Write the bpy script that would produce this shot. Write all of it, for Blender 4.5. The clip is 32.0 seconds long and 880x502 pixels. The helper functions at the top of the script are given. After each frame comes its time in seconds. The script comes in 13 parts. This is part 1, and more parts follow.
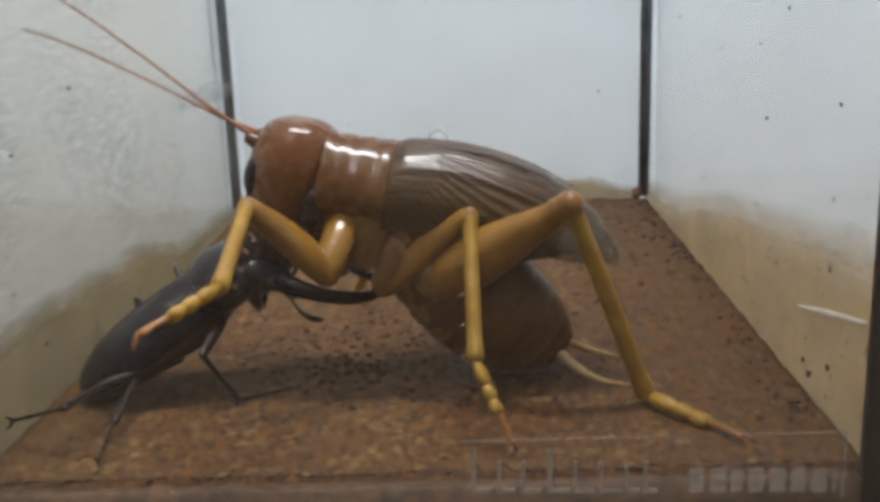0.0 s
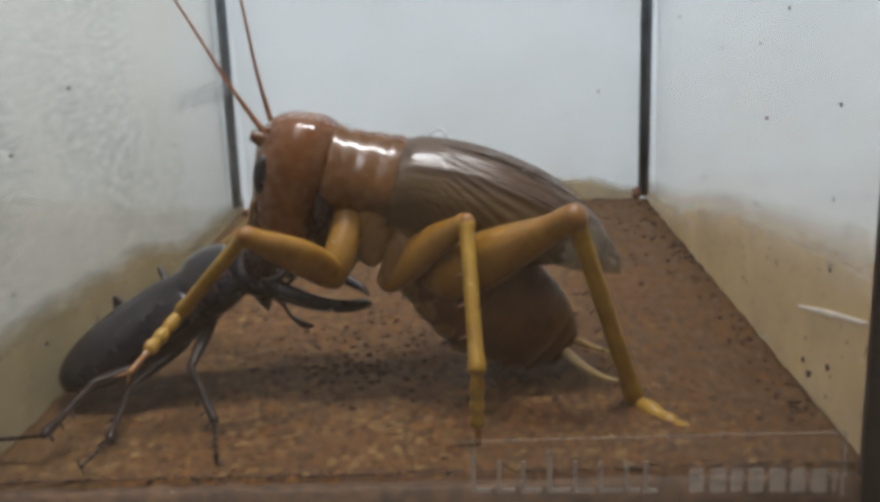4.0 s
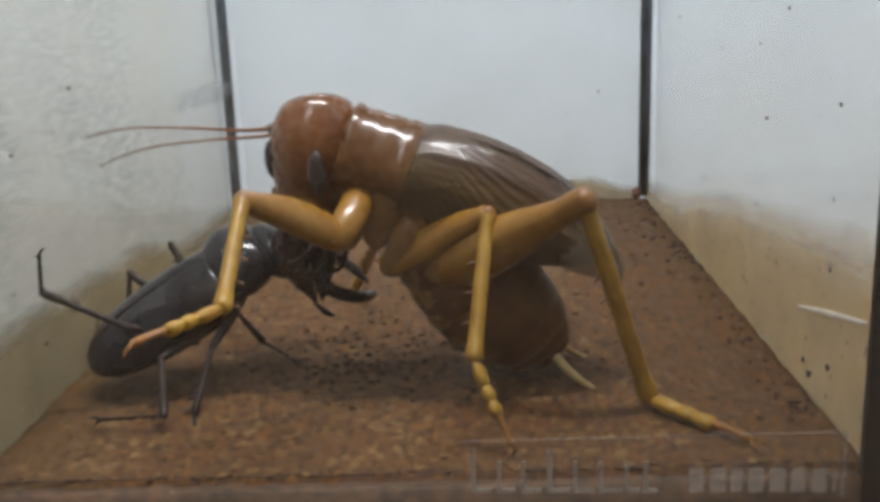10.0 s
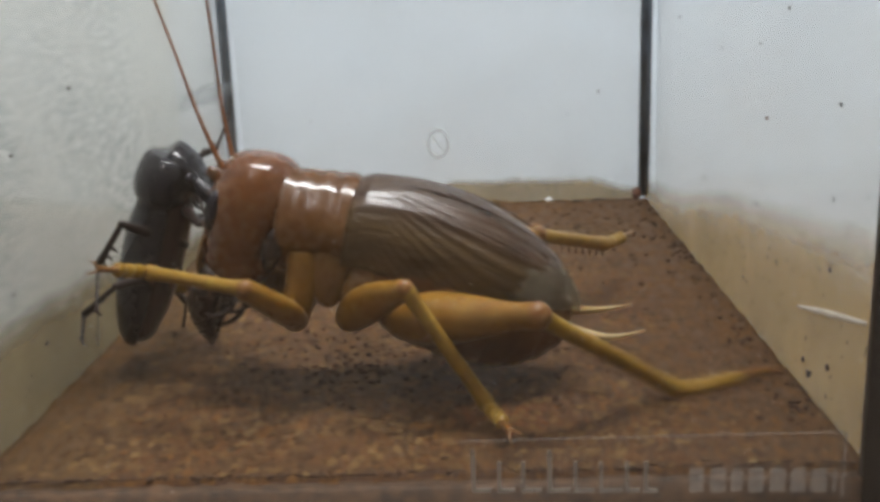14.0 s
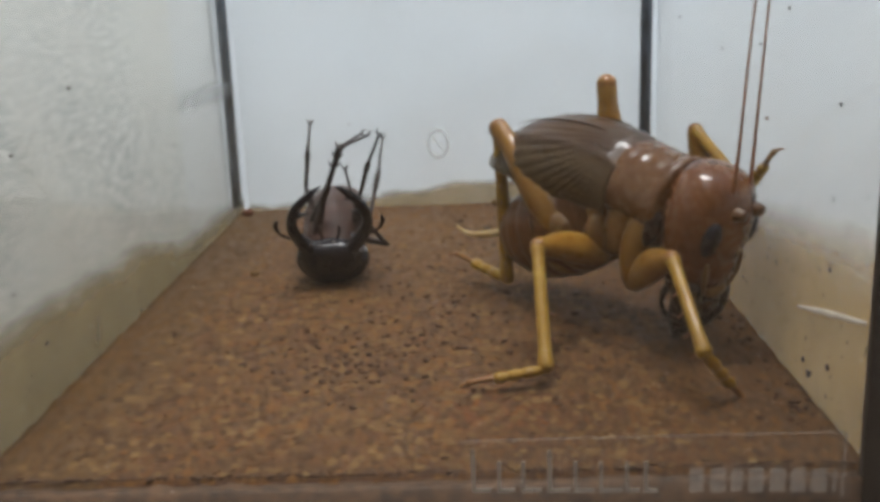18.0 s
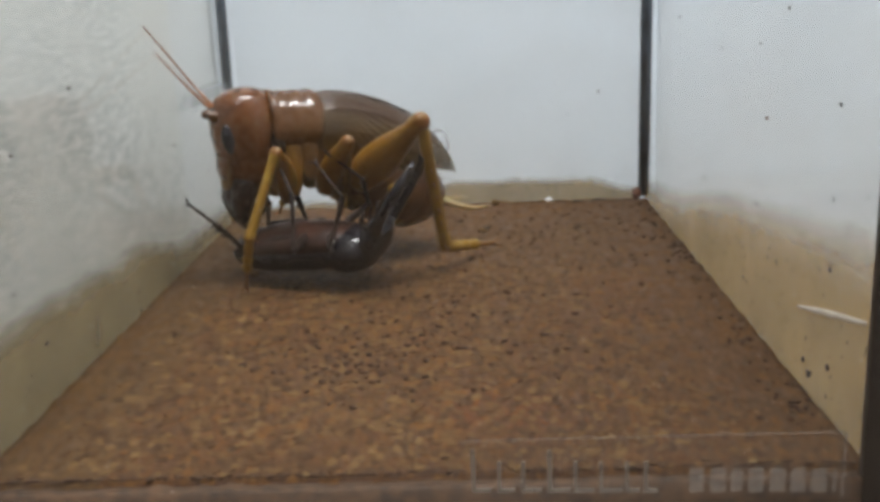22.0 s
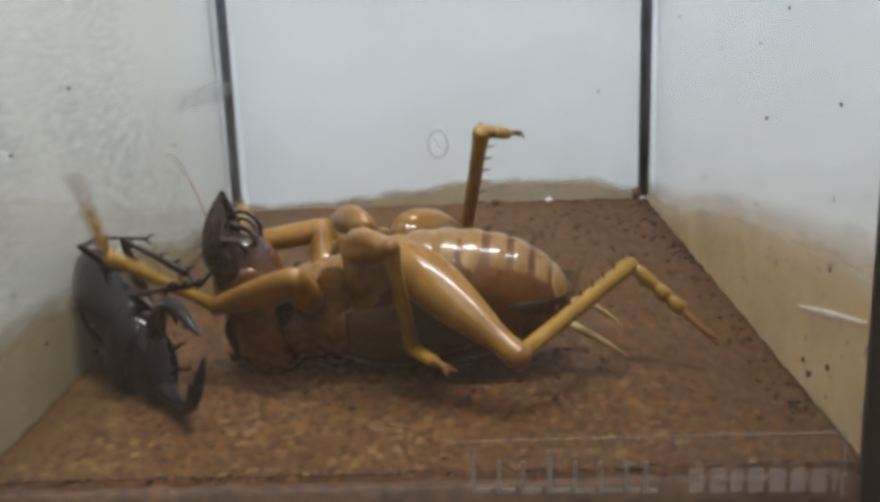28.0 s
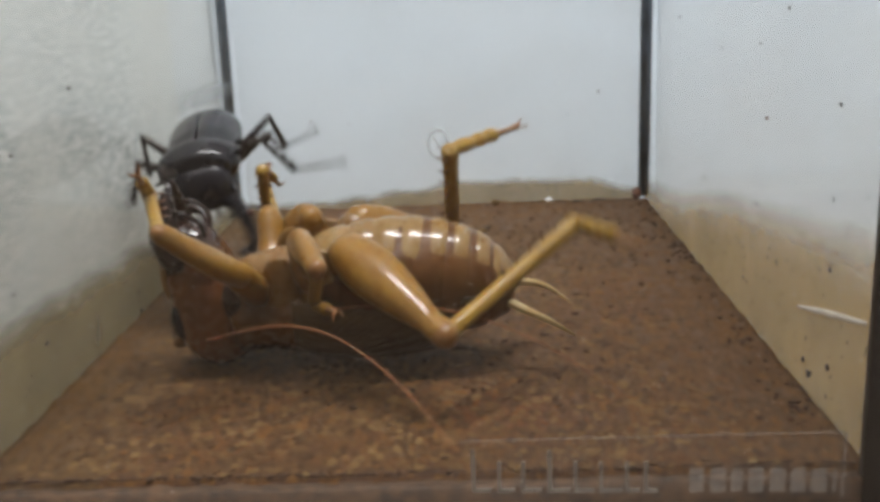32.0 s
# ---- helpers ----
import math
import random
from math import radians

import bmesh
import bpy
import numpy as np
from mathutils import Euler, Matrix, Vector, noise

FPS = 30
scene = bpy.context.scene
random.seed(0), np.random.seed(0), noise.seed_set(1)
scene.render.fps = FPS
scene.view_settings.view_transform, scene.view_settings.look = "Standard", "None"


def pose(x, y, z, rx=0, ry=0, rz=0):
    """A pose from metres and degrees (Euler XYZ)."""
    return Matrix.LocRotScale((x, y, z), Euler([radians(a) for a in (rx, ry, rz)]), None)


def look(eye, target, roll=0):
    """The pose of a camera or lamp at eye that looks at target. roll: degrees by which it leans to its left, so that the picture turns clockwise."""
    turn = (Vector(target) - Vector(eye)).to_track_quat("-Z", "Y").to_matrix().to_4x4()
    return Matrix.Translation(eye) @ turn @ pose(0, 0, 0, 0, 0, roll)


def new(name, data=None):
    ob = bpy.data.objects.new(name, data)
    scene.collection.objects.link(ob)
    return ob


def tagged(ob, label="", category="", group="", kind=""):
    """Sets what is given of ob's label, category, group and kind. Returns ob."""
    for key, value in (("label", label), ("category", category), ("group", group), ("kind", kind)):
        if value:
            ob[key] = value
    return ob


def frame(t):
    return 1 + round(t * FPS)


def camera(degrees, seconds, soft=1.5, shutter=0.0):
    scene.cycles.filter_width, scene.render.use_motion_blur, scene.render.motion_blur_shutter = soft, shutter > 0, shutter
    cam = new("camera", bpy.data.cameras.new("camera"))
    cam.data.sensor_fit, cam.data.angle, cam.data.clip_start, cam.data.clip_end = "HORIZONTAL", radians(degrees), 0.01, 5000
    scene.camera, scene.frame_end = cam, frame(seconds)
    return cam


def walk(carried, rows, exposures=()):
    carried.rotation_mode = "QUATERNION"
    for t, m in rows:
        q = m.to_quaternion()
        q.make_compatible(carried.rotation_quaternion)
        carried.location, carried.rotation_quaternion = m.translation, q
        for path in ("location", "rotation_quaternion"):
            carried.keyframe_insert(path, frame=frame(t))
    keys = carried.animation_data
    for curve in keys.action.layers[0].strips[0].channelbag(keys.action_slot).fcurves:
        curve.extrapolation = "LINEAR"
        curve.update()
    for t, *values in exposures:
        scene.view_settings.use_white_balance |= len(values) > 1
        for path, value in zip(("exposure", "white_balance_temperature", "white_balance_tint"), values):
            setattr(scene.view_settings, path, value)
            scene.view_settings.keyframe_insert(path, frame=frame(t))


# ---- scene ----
MM = 0.001
WIDE, DEEP, TALL = 0.146, 0.2067, 0.170     # inside of the tank
HALF = WIDE / 2
FRONT = -0.004                              # inner face of the front pane
GLASS = 0.003
BOARD = 0.012                               # thickness of the chipboard

# ---- camera: stands still ----
cam = camera(47.65, 32.0, soft=3.8, shutter=0.5)
EYE = Vector((0.01178, -0.14638, 0.07633))
VIEW = look(EYE, EYE + Vector((-0.03691, 0.96555, -0.25757)), -2.41)
walk(cam, [(0, VIEW), (32, VIEW)], exposures=[(0, -0.05), (32, -0.05)])

# ---- light: bright room, fluorescent ceiling tubes, added fill lamps, tank open at the top ----
world = bpy.data.worlds.new("room_air")
scene.world = world
world.use_nodes = True
world.node_tree.nodes["Background"].inputs[0].default_value = (0.80, 0.90, 1.0, 1)
world.node_tree.nodes["Background"].inputs[1].default_value = 0.25


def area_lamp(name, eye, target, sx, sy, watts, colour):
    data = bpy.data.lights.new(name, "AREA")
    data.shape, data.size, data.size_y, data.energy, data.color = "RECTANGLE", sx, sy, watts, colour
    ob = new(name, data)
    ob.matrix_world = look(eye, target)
    return tagged(ob, "white room light, " + name.split("_")[0], "lamp", kind="structure")


area_lamp("ceiling_lamp", (-0.25, -0.75, 1.55), (0.0, 0.08, 0.02), 0.10, 1.0, 7, (0.966, 0.964, 0.977))
area_lamp("ceiling_lamp", (0.20, 0.10, 1.60), (0.0, 0.10, 0.02), 0.16, 1.0, 37, (0.966, 0.964, 0.977))
# fills added outside the tank to light the backing sheets from behind
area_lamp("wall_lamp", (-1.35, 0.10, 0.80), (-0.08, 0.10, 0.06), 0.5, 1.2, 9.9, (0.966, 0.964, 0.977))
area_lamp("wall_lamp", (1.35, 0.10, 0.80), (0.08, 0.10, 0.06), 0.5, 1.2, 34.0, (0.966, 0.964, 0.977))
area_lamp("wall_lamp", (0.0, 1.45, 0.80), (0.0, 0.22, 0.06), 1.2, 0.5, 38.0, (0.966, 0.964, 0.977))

# ---- materials ----


class Nodes:
    """Short way to write node trees."""

    def __init__(self, name):
        self.mat = bpy.data.materials.new(name)
        self.mat.use_nodes = True
        self.tree = self.mat.node_tree
        self.bsdf = self.tree.nodes["Principled BSDF"]
        self.out = self.tree.nodes["Material Output"]

    def add(self, kind, **inputs):
        n = self.tree.nodes.new(kind)
        for k, v in inputs.items():
            self.put(n.inputs[k.replace("_", " ")], v)
        return n

    def put(self, socket, v):
        if isinstance(v, bpy.types.NodeSocket):
            self.tree.links.new(v, socket)
        elif isinstance(v, tuple) and len(v) == 3 and socket.type == "RGBA":
            socket.default_value = (*v, 1)
        else:
            socket.default_value = v

    def set(self, **inputs):
        for k, v in inputs.items():
            self.put(self.bsdf.inputs[k.replace("_", " ")], v)

    def coords(self, scale=(1, 1, 1), which="Object"):
        c = self.add("ShaderNodeTexCoord").outputs[which]
        m = self.add("ShaderNodeMapping", Vector=c)
        m.inputs["Scale"].default_value = scale
        return m.outputs[0]

    def noise(self, vec, scale, detail=4.0, rough=0.55, distort=0.0):
        n = self.add("ShaderNodeTexNoise", Vector=vec, Scale=scale, Detail=detail, Roughness=rough, Distortion=distort)
        return n.outputs["Fac"]

    def cells(self, vec, scale, out="Color", feature="F1"):
        n = self.add("ShaderNodeTexVoronoi", Vector=vec, Scale=scale)
        n.feature = feature
        return n.outputs[out]

    def ramp(self, fac, *stops):
        n = self.add("ShaderNodeValToRGB", Fac=fac)
        el = n.color_ramp.elements
        while len(el) < len(stops):
            el.new(0.5)
        for e, (p, c) in zip(el, stops):
            e.position = p
            e.color = (*c, 1) if isinstance(c, tuple) else (c, c, c, 1)
        return n.outputs[0]

    def mix(self, fac, a, b, blend="MIX"):
        n = self.tree.nodes.new("ShaderNodeMix")
        n.data_type, n.blend_type = "RGBA", blend
        self.put(n.inputs[0], fac)
        self.put(n.inputs[6], a)
        self.put(n.inputs[7], b)
        return n.outputs[2]

    def math(self, op, a, b=0.5):
        n = self.tree.nodes.new("ShaderNodeMath")
        n.operation = op
        self.put(n.inputs[0], a)
        self.put(n.inputs[1], b)
        return n.outputs[0]

    def axis(self, vec, which):
        return self.add("ShaderNodeSeparateXYZ", Vector=vec).outputs[which]

    def bump(self, height, strength=0.3, distance=0.0005):
        n = self.add("ShaderNodeBump", Height=height, Strength=strength, Distance=distance)
        self.put(self.bsdf.inputs["Normal"], n.outputs[0])


def mat_plain(name, colour, rough=0.5, vary=0.25, scale=60, bump=0.1, metal=0.0, coat=0.0):
    n = Nodes(name)
    v = n.coords()
    f = n.noise(v, scale)
    dark = tuple(c * (1 - vary) for c in colour)
    light = tuple(min(1, c * (1 + vary)) for c in colour)
    n.set(Base_Color=n.ramp(f, (0.3, dark), (0.7, light)), Roughness=rough, Metallic=metal, Coat_Weight=coat, Coat_Roughness=0.1)
    n.bump(n.noise(v, scale * 8), bump, 0.0003)
    return n.mat


def mat_board():
    n = Nodes("chipboard")
    v = n.coords()
    wob = n.noise(v, 90, 3)
    vv = n.add("ShaderNodeVectorMath")
    vv.operation = "ADD"
    n.put(vv.inputs[0], v)
    sc = n.add("ShaderNodeVectorMath")
    sc.operation = "SCALE"
    n.put(sc.inputs[0], n.add("ShaderNodeTexNoise", Vector=v, Scale=160.0, Detail=2.0).outputs["Color"])
    sc.inputs["Scale"].default_value = 0.0022
    n.put(vv.inputs[1], sc.outputs[0])
    st = n.add("ShaderNodeMapping", Vector=vv.outputs[0])
    st.inputs["Scale"].default_value = (1.0, 0.40, 1.0)
    big = n.axis(n.cells(st.outputs[0], 560), 0)
    small = n.axis(n.cells(st.outputs[0], 1500), 1)
    grain = n.noise(v, 1500, 4, 0.7)
    col = n.ramp(big, (0.0, (0.050, 0.022, 0.0065)), (0.25, (0.078, 0.037, 0.0108)), (0.55, (0.112, 0.057, 0.0172)), (0.80, (0.165, 0.094, 0.031)), (1.0, (0.270, 0.172, 0.066)))
    col2 = n.ramp(small, (0.0, (0.034, 0.015, 0.005)), (0.3, (0.078, 0.037, 0.0108)), (0.7, (0.125, 0.065, 0.0190)), (1.0, (0.255, 0.158, 0.058)))
    col = n.mix(0.45, col, col2)
    col = n.mix(n.ramp(grain, (0.35, 0.35), (0.62, 0.0)), col, (0.040, 0.019, 0.007))
    # lighter and redder swirls of chips
    warm = n.ramp(n.noise(v, 30, 4, 0.6), (0.35, 0.0), (0.68, 1.0))
    col = n.mix(n.math("MULTIPLY", warm, 0.45), col, n.mix(1.0, col, (1.30, 1.05, 0.80), "MULTIPLY"))
    # dark, damp and trodden patches
    patch = n.ramp(n.noise(v, 17, 5, 0.6), (0.42, 0.0), (0.66, 1.0))
    col = n.mix(n.math("MULTIPLY", patch, 0.40), col, (0.060, 0.034, 0.018))
    speck = n.ramp(n.noise(v, 420, 4, 0.75), (0.58, 0.0), (0.66, 1.0))
    col = n.mix(n.math("MULTIPLY", speck, 0.70), col, (0.034, 0.019, 0.011))
    # grey worn ground along the back and beside one wall
    y = n.axis(v, 1)
    x = n.axis(v, 0)
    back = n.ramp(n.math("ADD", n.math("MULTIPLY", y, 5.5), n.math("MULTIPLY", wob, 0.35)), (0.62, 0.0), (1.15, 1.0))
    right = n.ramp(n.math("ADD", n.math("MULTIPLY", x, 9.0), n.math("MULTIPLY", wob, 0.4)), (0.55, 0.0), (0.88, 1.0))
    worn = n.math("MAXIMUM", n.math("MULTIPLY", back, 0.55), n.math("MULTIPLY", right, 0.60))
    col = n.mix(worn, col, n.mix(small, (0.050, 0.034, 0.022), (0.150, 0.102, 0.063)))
    # pale haze of the front glass painted into the board by the other wall
    painted_haze = n.ramp(n.math("ADD", n.math("MULTIPLY", x, -14.0), n.math("MULTIPLY", wob, 0.5)), (0.98, 0.0), (1.34, 0.55))
    col = n.mix(painted_haze, col, n.mix(small, (0.060, 0.044, 0.028), (0.118, 0.090, 0.056)))
    # dark rim beside the first wall: dirt, with floor shade painted in
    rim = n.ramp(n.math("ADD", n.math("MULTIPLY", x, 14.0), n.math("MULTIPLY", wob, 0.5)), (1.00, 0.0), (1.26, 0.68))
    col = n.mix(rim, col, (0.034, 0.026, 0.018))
    # yellower and greyer areas
    hue = n.ramp(n.noise(v, 11, 4, 0.6), (0.36, 0.0), (0.64, 1.0))
    col = n.mix(1.0, col, n.mix(hue, (0.93, 0.93, 1.10), (1.06, 1.02, 0.84)), "MULTIPLY")
    # orange damp stain
    sx = n.math("DIVIDE", n.math("SUBTRACT", x, 0.0165), 0.021)
    sy = n.math("DIVIDE", n.math("SUBTRACT", y, 0.023), 0.022)
    far = n.math("ADD", n.math("ADD", n.math("MULTIPLY", sx, sx), n.math("MULTIPLY", sy, sy)), n.math("MULTIPLY", n.noise(v, 70, 4), 1.2))
    col = n.mix(n.ramp(far, (0.7, 0.75), (1.7, 0.0)), col, n.mix(1.0, col, (1.10, 0.86, 0.50), "MULTIPLY"))
    col = n.mix(1.0, col, (0.745, 0.583, 0.322), "MULTIPLY")
    n.set(Base_Color=col, Roughness=n.ramp(big, (0, 0.55), (1, 0.8)), Specular_IOR_Level=0.25)
    n.bump(n.math("ADD", n.math("MULTIPLY", big, 0.5), n.math("ADD", n.math("MULTIPLY", small, 0.4), n.math("MULTIPLY", grain, 0.8))), 0.45, 0.0004)
    return n.mat


def mat_sheet(grain, low, high):
    """White backing sheet seen through the glass: faint clouds, and short brushed fibres along it."""
    n = Nodes("white_sheet")
    v = n.coords()
    cloud = n.noise(v, 14, 4)
    fibre = n.noise(n.coords((0.8, 0.85, 4.6)), 230, 1.5, 0.5)
    col = n.mix(cloud, low, high)
    mask = n.ramp(n.noise(v, 26, 3), (0.35, 0.25), (0.65, 1.0))
    col = n.mix(n.math("MULTIPLY", n.ramp(fibre, (0.40, grain), (0.60, 0.0)), mask), col, (0.50, 0.54, 0.545))
    col = n.mix(n.math("MULTIPLY", n.ramp(fibre, (0.58, 0.0), (0.72, grain)), mask), col, (0.97, 0.975, 0.97))
    n.set(Base_Color=col, Roughness=0.75)
    n.bump(fibre, min(1.0, grain * 0.8), 0.0004)
    glow = n.add("ShaderNodeBsdfTranslucent", Color=col)
    m = n.add("ShaderNodeMixShader", Fac=0.5)
    n.put(m.inputs[1], n.bsdf.outputs[0])
    n.put(m.inputs[2], glow.outputs[0])
    n.put(n.out.inputs[0], m.outputs[0])
    return n.mat


def mat_pane(haze, dirt, tide=None, shine=0.4, smears=()):
    """Thin clear glass: Fresnel gloss over clear, a film of dust and smears, and dried tan residue up to an uneven tide line.
    tide: axis along the wall, its start and reach, heights in mm along it, a seed, the colour and the sharpness of the line.
    smears: soft wiped patches (axis along the wall, middle, height, half width, half height, edge, cover, colour)."""
    n = Nodes("dusty_glass")
    v = n.coords()
    clear = n.add("ShaderNodeBsdfTransparent", Color=(0.985, 0.992, 0.99))
    gloss = n.add("ShaderNodeBsdfGlossy", Color=(1, 1, 1), Roughness=0.04)
    fres = n.add("ShaderNodeFresnel", IOR=1.45)
    m = n.add("ShaderNodeMixShader", Fac=n.math("MULTIPLY", fres.outputs[0], shine))
    n.put(m.inputs[1], clear.outputs[0])
    n.put(m.inputs[2], gloss.outputs[0])
    smear = n.noise(v, 22, 5, 0.6, 1.2)
    film = n.ramp(smear, (0.35, haze), (0.75, haze + dirt))
    dust = n.add("ShaderNodeBsdfDiffuse", Color=(0.60, 0.49, 0.37))
    m2 = n.add("ShaderNodeMixShader", Fac=film)
    n.put(m2.inputs[1], m.outputs[0])
    n.put(m2.inputs[2], dust.outputs[0])
    last = m2
    if tide:
        axis, start, reach, heights, seed, colour, sharp = tide
        off = n.add("ShaderNodeMapping", Vector=v)
        off.inputs["Location"].default_value = (seed, seed * 0.7, seed * 1.3)
        along = n.math("DIVIDE", n.math("SUBTRACT", n.axis(v, axis), start), reach)
        line = n.math("MULTIPLY", n.ramp(along, *[(p, h / 40) for p, h in heights]), 0.04)
        rough = n.math("MULTIPLY", n.math("SUBTRACT", n.noise(off.outputs[0], 70, 6, 0.65), 0.5), 0.008)
        d = n.math("SUBTRACT", n.math("ADD", line, rough), n.axis(v, 2))
        cover = n.ramp(n.math("ADD", n.math("MULTIPLY", d, sharp), 0.4), (0.0, 0.0), (0.6, 0.50), (1.0, 0.68))
        cover = n.math("MULTIPLY", cover, n.ramp(n.noise(off.outputs[0], 60, 4), (0.2, 0.80), (0.6, 1.0)))
        runs = n.noise(n.coords((1, 1, 0.16)), 150, 3, 0.6)
        drip = n.math("MULTIPLY", n.ramp(runs, (0.60, 0.0), (0.74, 0.10)), n.ramp(n.math("ADD", n.math("MULTIPLY", d, 26.0), 1.0), (0.0, 0.0), (1.0, 1.0)))
        cover = n.math("MAXIMUM", cover, drip)
        # grime, and the wall's dimming towards its foot painted in above the tide
        grime_shade = n.math("MULTIPLY", n.ramp(n.math("ADD", n.math("MULTIPLY", d, 18.0), 1.0), (0.0, 0.0), (1.0, 0.07)), n.ramp(n.noise(off.outputs[0], 30, 5), (0.3, 0.55), (0.7, 1.0)))
        cover = n.math("MAXIMUM", cover, grime_shade)
        tint = n.ramp(n.noise(off.outputs[0], 45, 4), (0.3, tuple(c * 0.74 for c in colour)), (0.7, colour))
        tan = n.add("ShaderNodeBsdfDiffuse", Color=tint)
        last = n.add("ShaderNodeMixShader", Fac=cover)
        n.put(last.inputs[1], m2.outputs[0])
        n.put(last.inputs[2], tan.outputs[0])
    for axis, mid, up, half, tall, edge, cover, colour in smears:
        a = n.math("DIVIDE", n.math("SUBTRACT", n.axis(v, axis), mid), half)
        b = n.math("DIVIDE", n.math("SUBTRACT", n.axis(v, 2), up), tall)
        r = n.math("SQRT", n.math("ADD", n.math("POWER", n.math("ABSOLUTE", a), 4.0 if edge < 0.5 else 2.0), n.math("POWER", n.math("ABSOLUTE", b), 2.0)))
        r = n.math("ADD", r, n.math("MULTIPLY", n.math("SUBTRACT", n.noise(v, 48, 4, 0.6, 0.8), 0.5), 0.9))
        lay = n.add("ShaderNodeMixShader", Fac=n.ramp(r, (1.0 - edge, cover), (1.0, 0.0)))
        n.put(lay.inputs[1], last.outputs[0])
        n.put(lay.inputs[2], n.add("ShaderNodeBsdfDiffuse", Color=colour).outputs[0])
        last = lay
    n.put(n.out.inputs[0], last.outputs[0])
    return n.mat


def mat_chitin(name, dark, mid, light, rough=0.28, scale=220, coat=0.5, sss=0.15, stretch=(1, 1, 1), spec=0.25, bump=0.3, low=None):
    """Glossy insect shell with mottling at two scales and fine pits."""
    n = Nodes(name)
    v = n.coords(stretch)
    a = n.noise(v, scale, 4)
    b = n.noise(v, scale * 5, 3)
    f = n.math("ADD", n.math("MULTIPLY", a, 0.7), n.math("MULTIPLY", b, 0.3))
    col = n.ramp(f, (0.3, dark), (0.5, mid), (0.72, light))
    blotch = n.ramp(n.noise(v, scale * 0.45, 5, 0.65), (0.5, 0.0), (0.68, 1.0))
    col = n.mix(n.math("MULTIPLY", blotch, 0.3), col, dark)
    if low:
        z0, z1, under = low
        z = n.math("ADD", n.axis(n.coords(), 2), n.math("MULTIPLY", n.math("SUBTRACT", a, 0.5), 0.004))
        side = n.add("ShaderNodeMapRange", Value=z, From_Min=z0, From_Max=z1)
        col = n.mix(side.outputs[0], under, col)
    n.set(Base_Color=col, Roughness=n.ramp(b, (0.3, rough * 0.8), (0.7, rough * 1.4)),
          Coat_Weight=coat, Coat_Roughness=0.11, Specular_IOR_Level=spec, Subsurface_Weight=sss, Subsurface_Scale=0.0015)
    n.bump(n.math("ADD", n.math("MULTIPLY", a, 0.7), n.math("MULTIPLY", b, 0.3)), bump, 0.0004)
    return n.mat


def mat_wing():
    """Leathery wing: net of veins, long wrinkles that catch the light, browner on the back than on the flank."""
    n = Nodes("wing_membrane")
    a = n.noise(n.coords((0.25, 1, 1)), 260, 4)
    crease = n.noise(n.coords((0.16, 1, 1)), 620, 4, 0.62, 0.9)
    cross = n.noise(n.coords((1, 0.5, 0.5)), 340, 3)
    web = n.cells(n.coords((0.45, 1, 1)), 700, "Distance", "DISTANCE_TO_EDGE")
    vein = n.ramp(web, (0.02, 1.0), (0.09, 0.0))
    top = n.ramp(a, (0.3, (0.028, 0.0120, 0.0035)), (0.7, (0.062, 0.028, 0.0084)))
    flank = n.ramp(a, (0.3, (0.044, 0.023, 0.0055)), (0.7, (0.084, 0.047, 0.0118)))
    p = n.coords()
    back = n.math("POWER", n.math("MAXIMUM", n.math("MULTIPLY", n.axis(p, 0), -22.7), 0.0), 2.2)
    height = n.math("ADD", n.axis(p, 2), n.math("MULTIPLY", back, 0.0095))
    fold = n.add("ShaderNodeMapRange", Value=height, From_Min=0.0045, From_Max=0.0075)
    col = n.mix(fold.outputs[0], flank, top)
    col = n.mix(n.math("MULTIPLY", vein, 0.3), col, (0.040, 0.020, 0.008))
    n.set(Base_Color=col, Roughness=n.ramp(a, (0.3, 0.24), (0.7, 0.42)), Coat_Weight=0.42, Coat_Roughness=0.16, Specular_IOR_Level=0.22)
    h = n.math("ADD", n.math("MULTIPLY", crease, 1.6), n.math("ADD", n.math("MULTIPLY", cross, 0.5), n.math("MULTIPLY", vein, 0.25)))
    n.bump(h, 0.42, 0.0006)
    return n.mat


def mat_hindwing():
    n = Nodes("clear_wing")
    v = n.coords((0.3, 1, 1))
    a = n.noise(v, 300, 4)
    n.set(Base_Color=n.ramp(a, (0.3, (0.075, 0.055, 0.032)), (0.7, (0.150, 0.118, 0.075))), Roughness=0.35)
    clear = n.add("ShaderNodeBsdfTransparent", Color=(0.92, 0.90, 0.84))
    m = n.add("ShaderNodeMixShader", Fac=n.ramp(a, (0.3, 0.32), (0.7, 0.62)))
    n.put(m.inputs[1], clear.outputs[0])
    n.put(m.inputs[2], n.bsdf.outputs[0])
    n.put(n.out.inputs[0], m.outputs[0])
    return n.mat


M_BOARD = mat_board()
M_SHEET = mat_sheet(0.10, (0.79, 0.83, 0.862), (0.87, 0.895, 0.92))
M_SHEET_ROUGH = mat_sheet(0.80, (0.79, 0.795, 0.765), (0.87, 0.87, 0.835))
M_SHEET_PLAIN = mat_sheet(0.08, (0.76, 0.785, 0.785), (0.83, 0.845, 0.845))
M_FRONT = mat_pane(0.027, 0.024, smears=((0, -0.045, 0.020, 0.034, 0.024, 0.95, 0.007, (0.60, 0.56, 0.50)), (0, 0.045, 0.004, 0.040, 0.010, 0.9, 0.030, (0.56, 0.43, 0.29)),
                                         (0, -0.012, 0.012, 0.018, 0.016, 0.9, 0.030, (0.56, 0.43, 0.29))))
M_SIDE = mat_pane(0.012, 0.02)
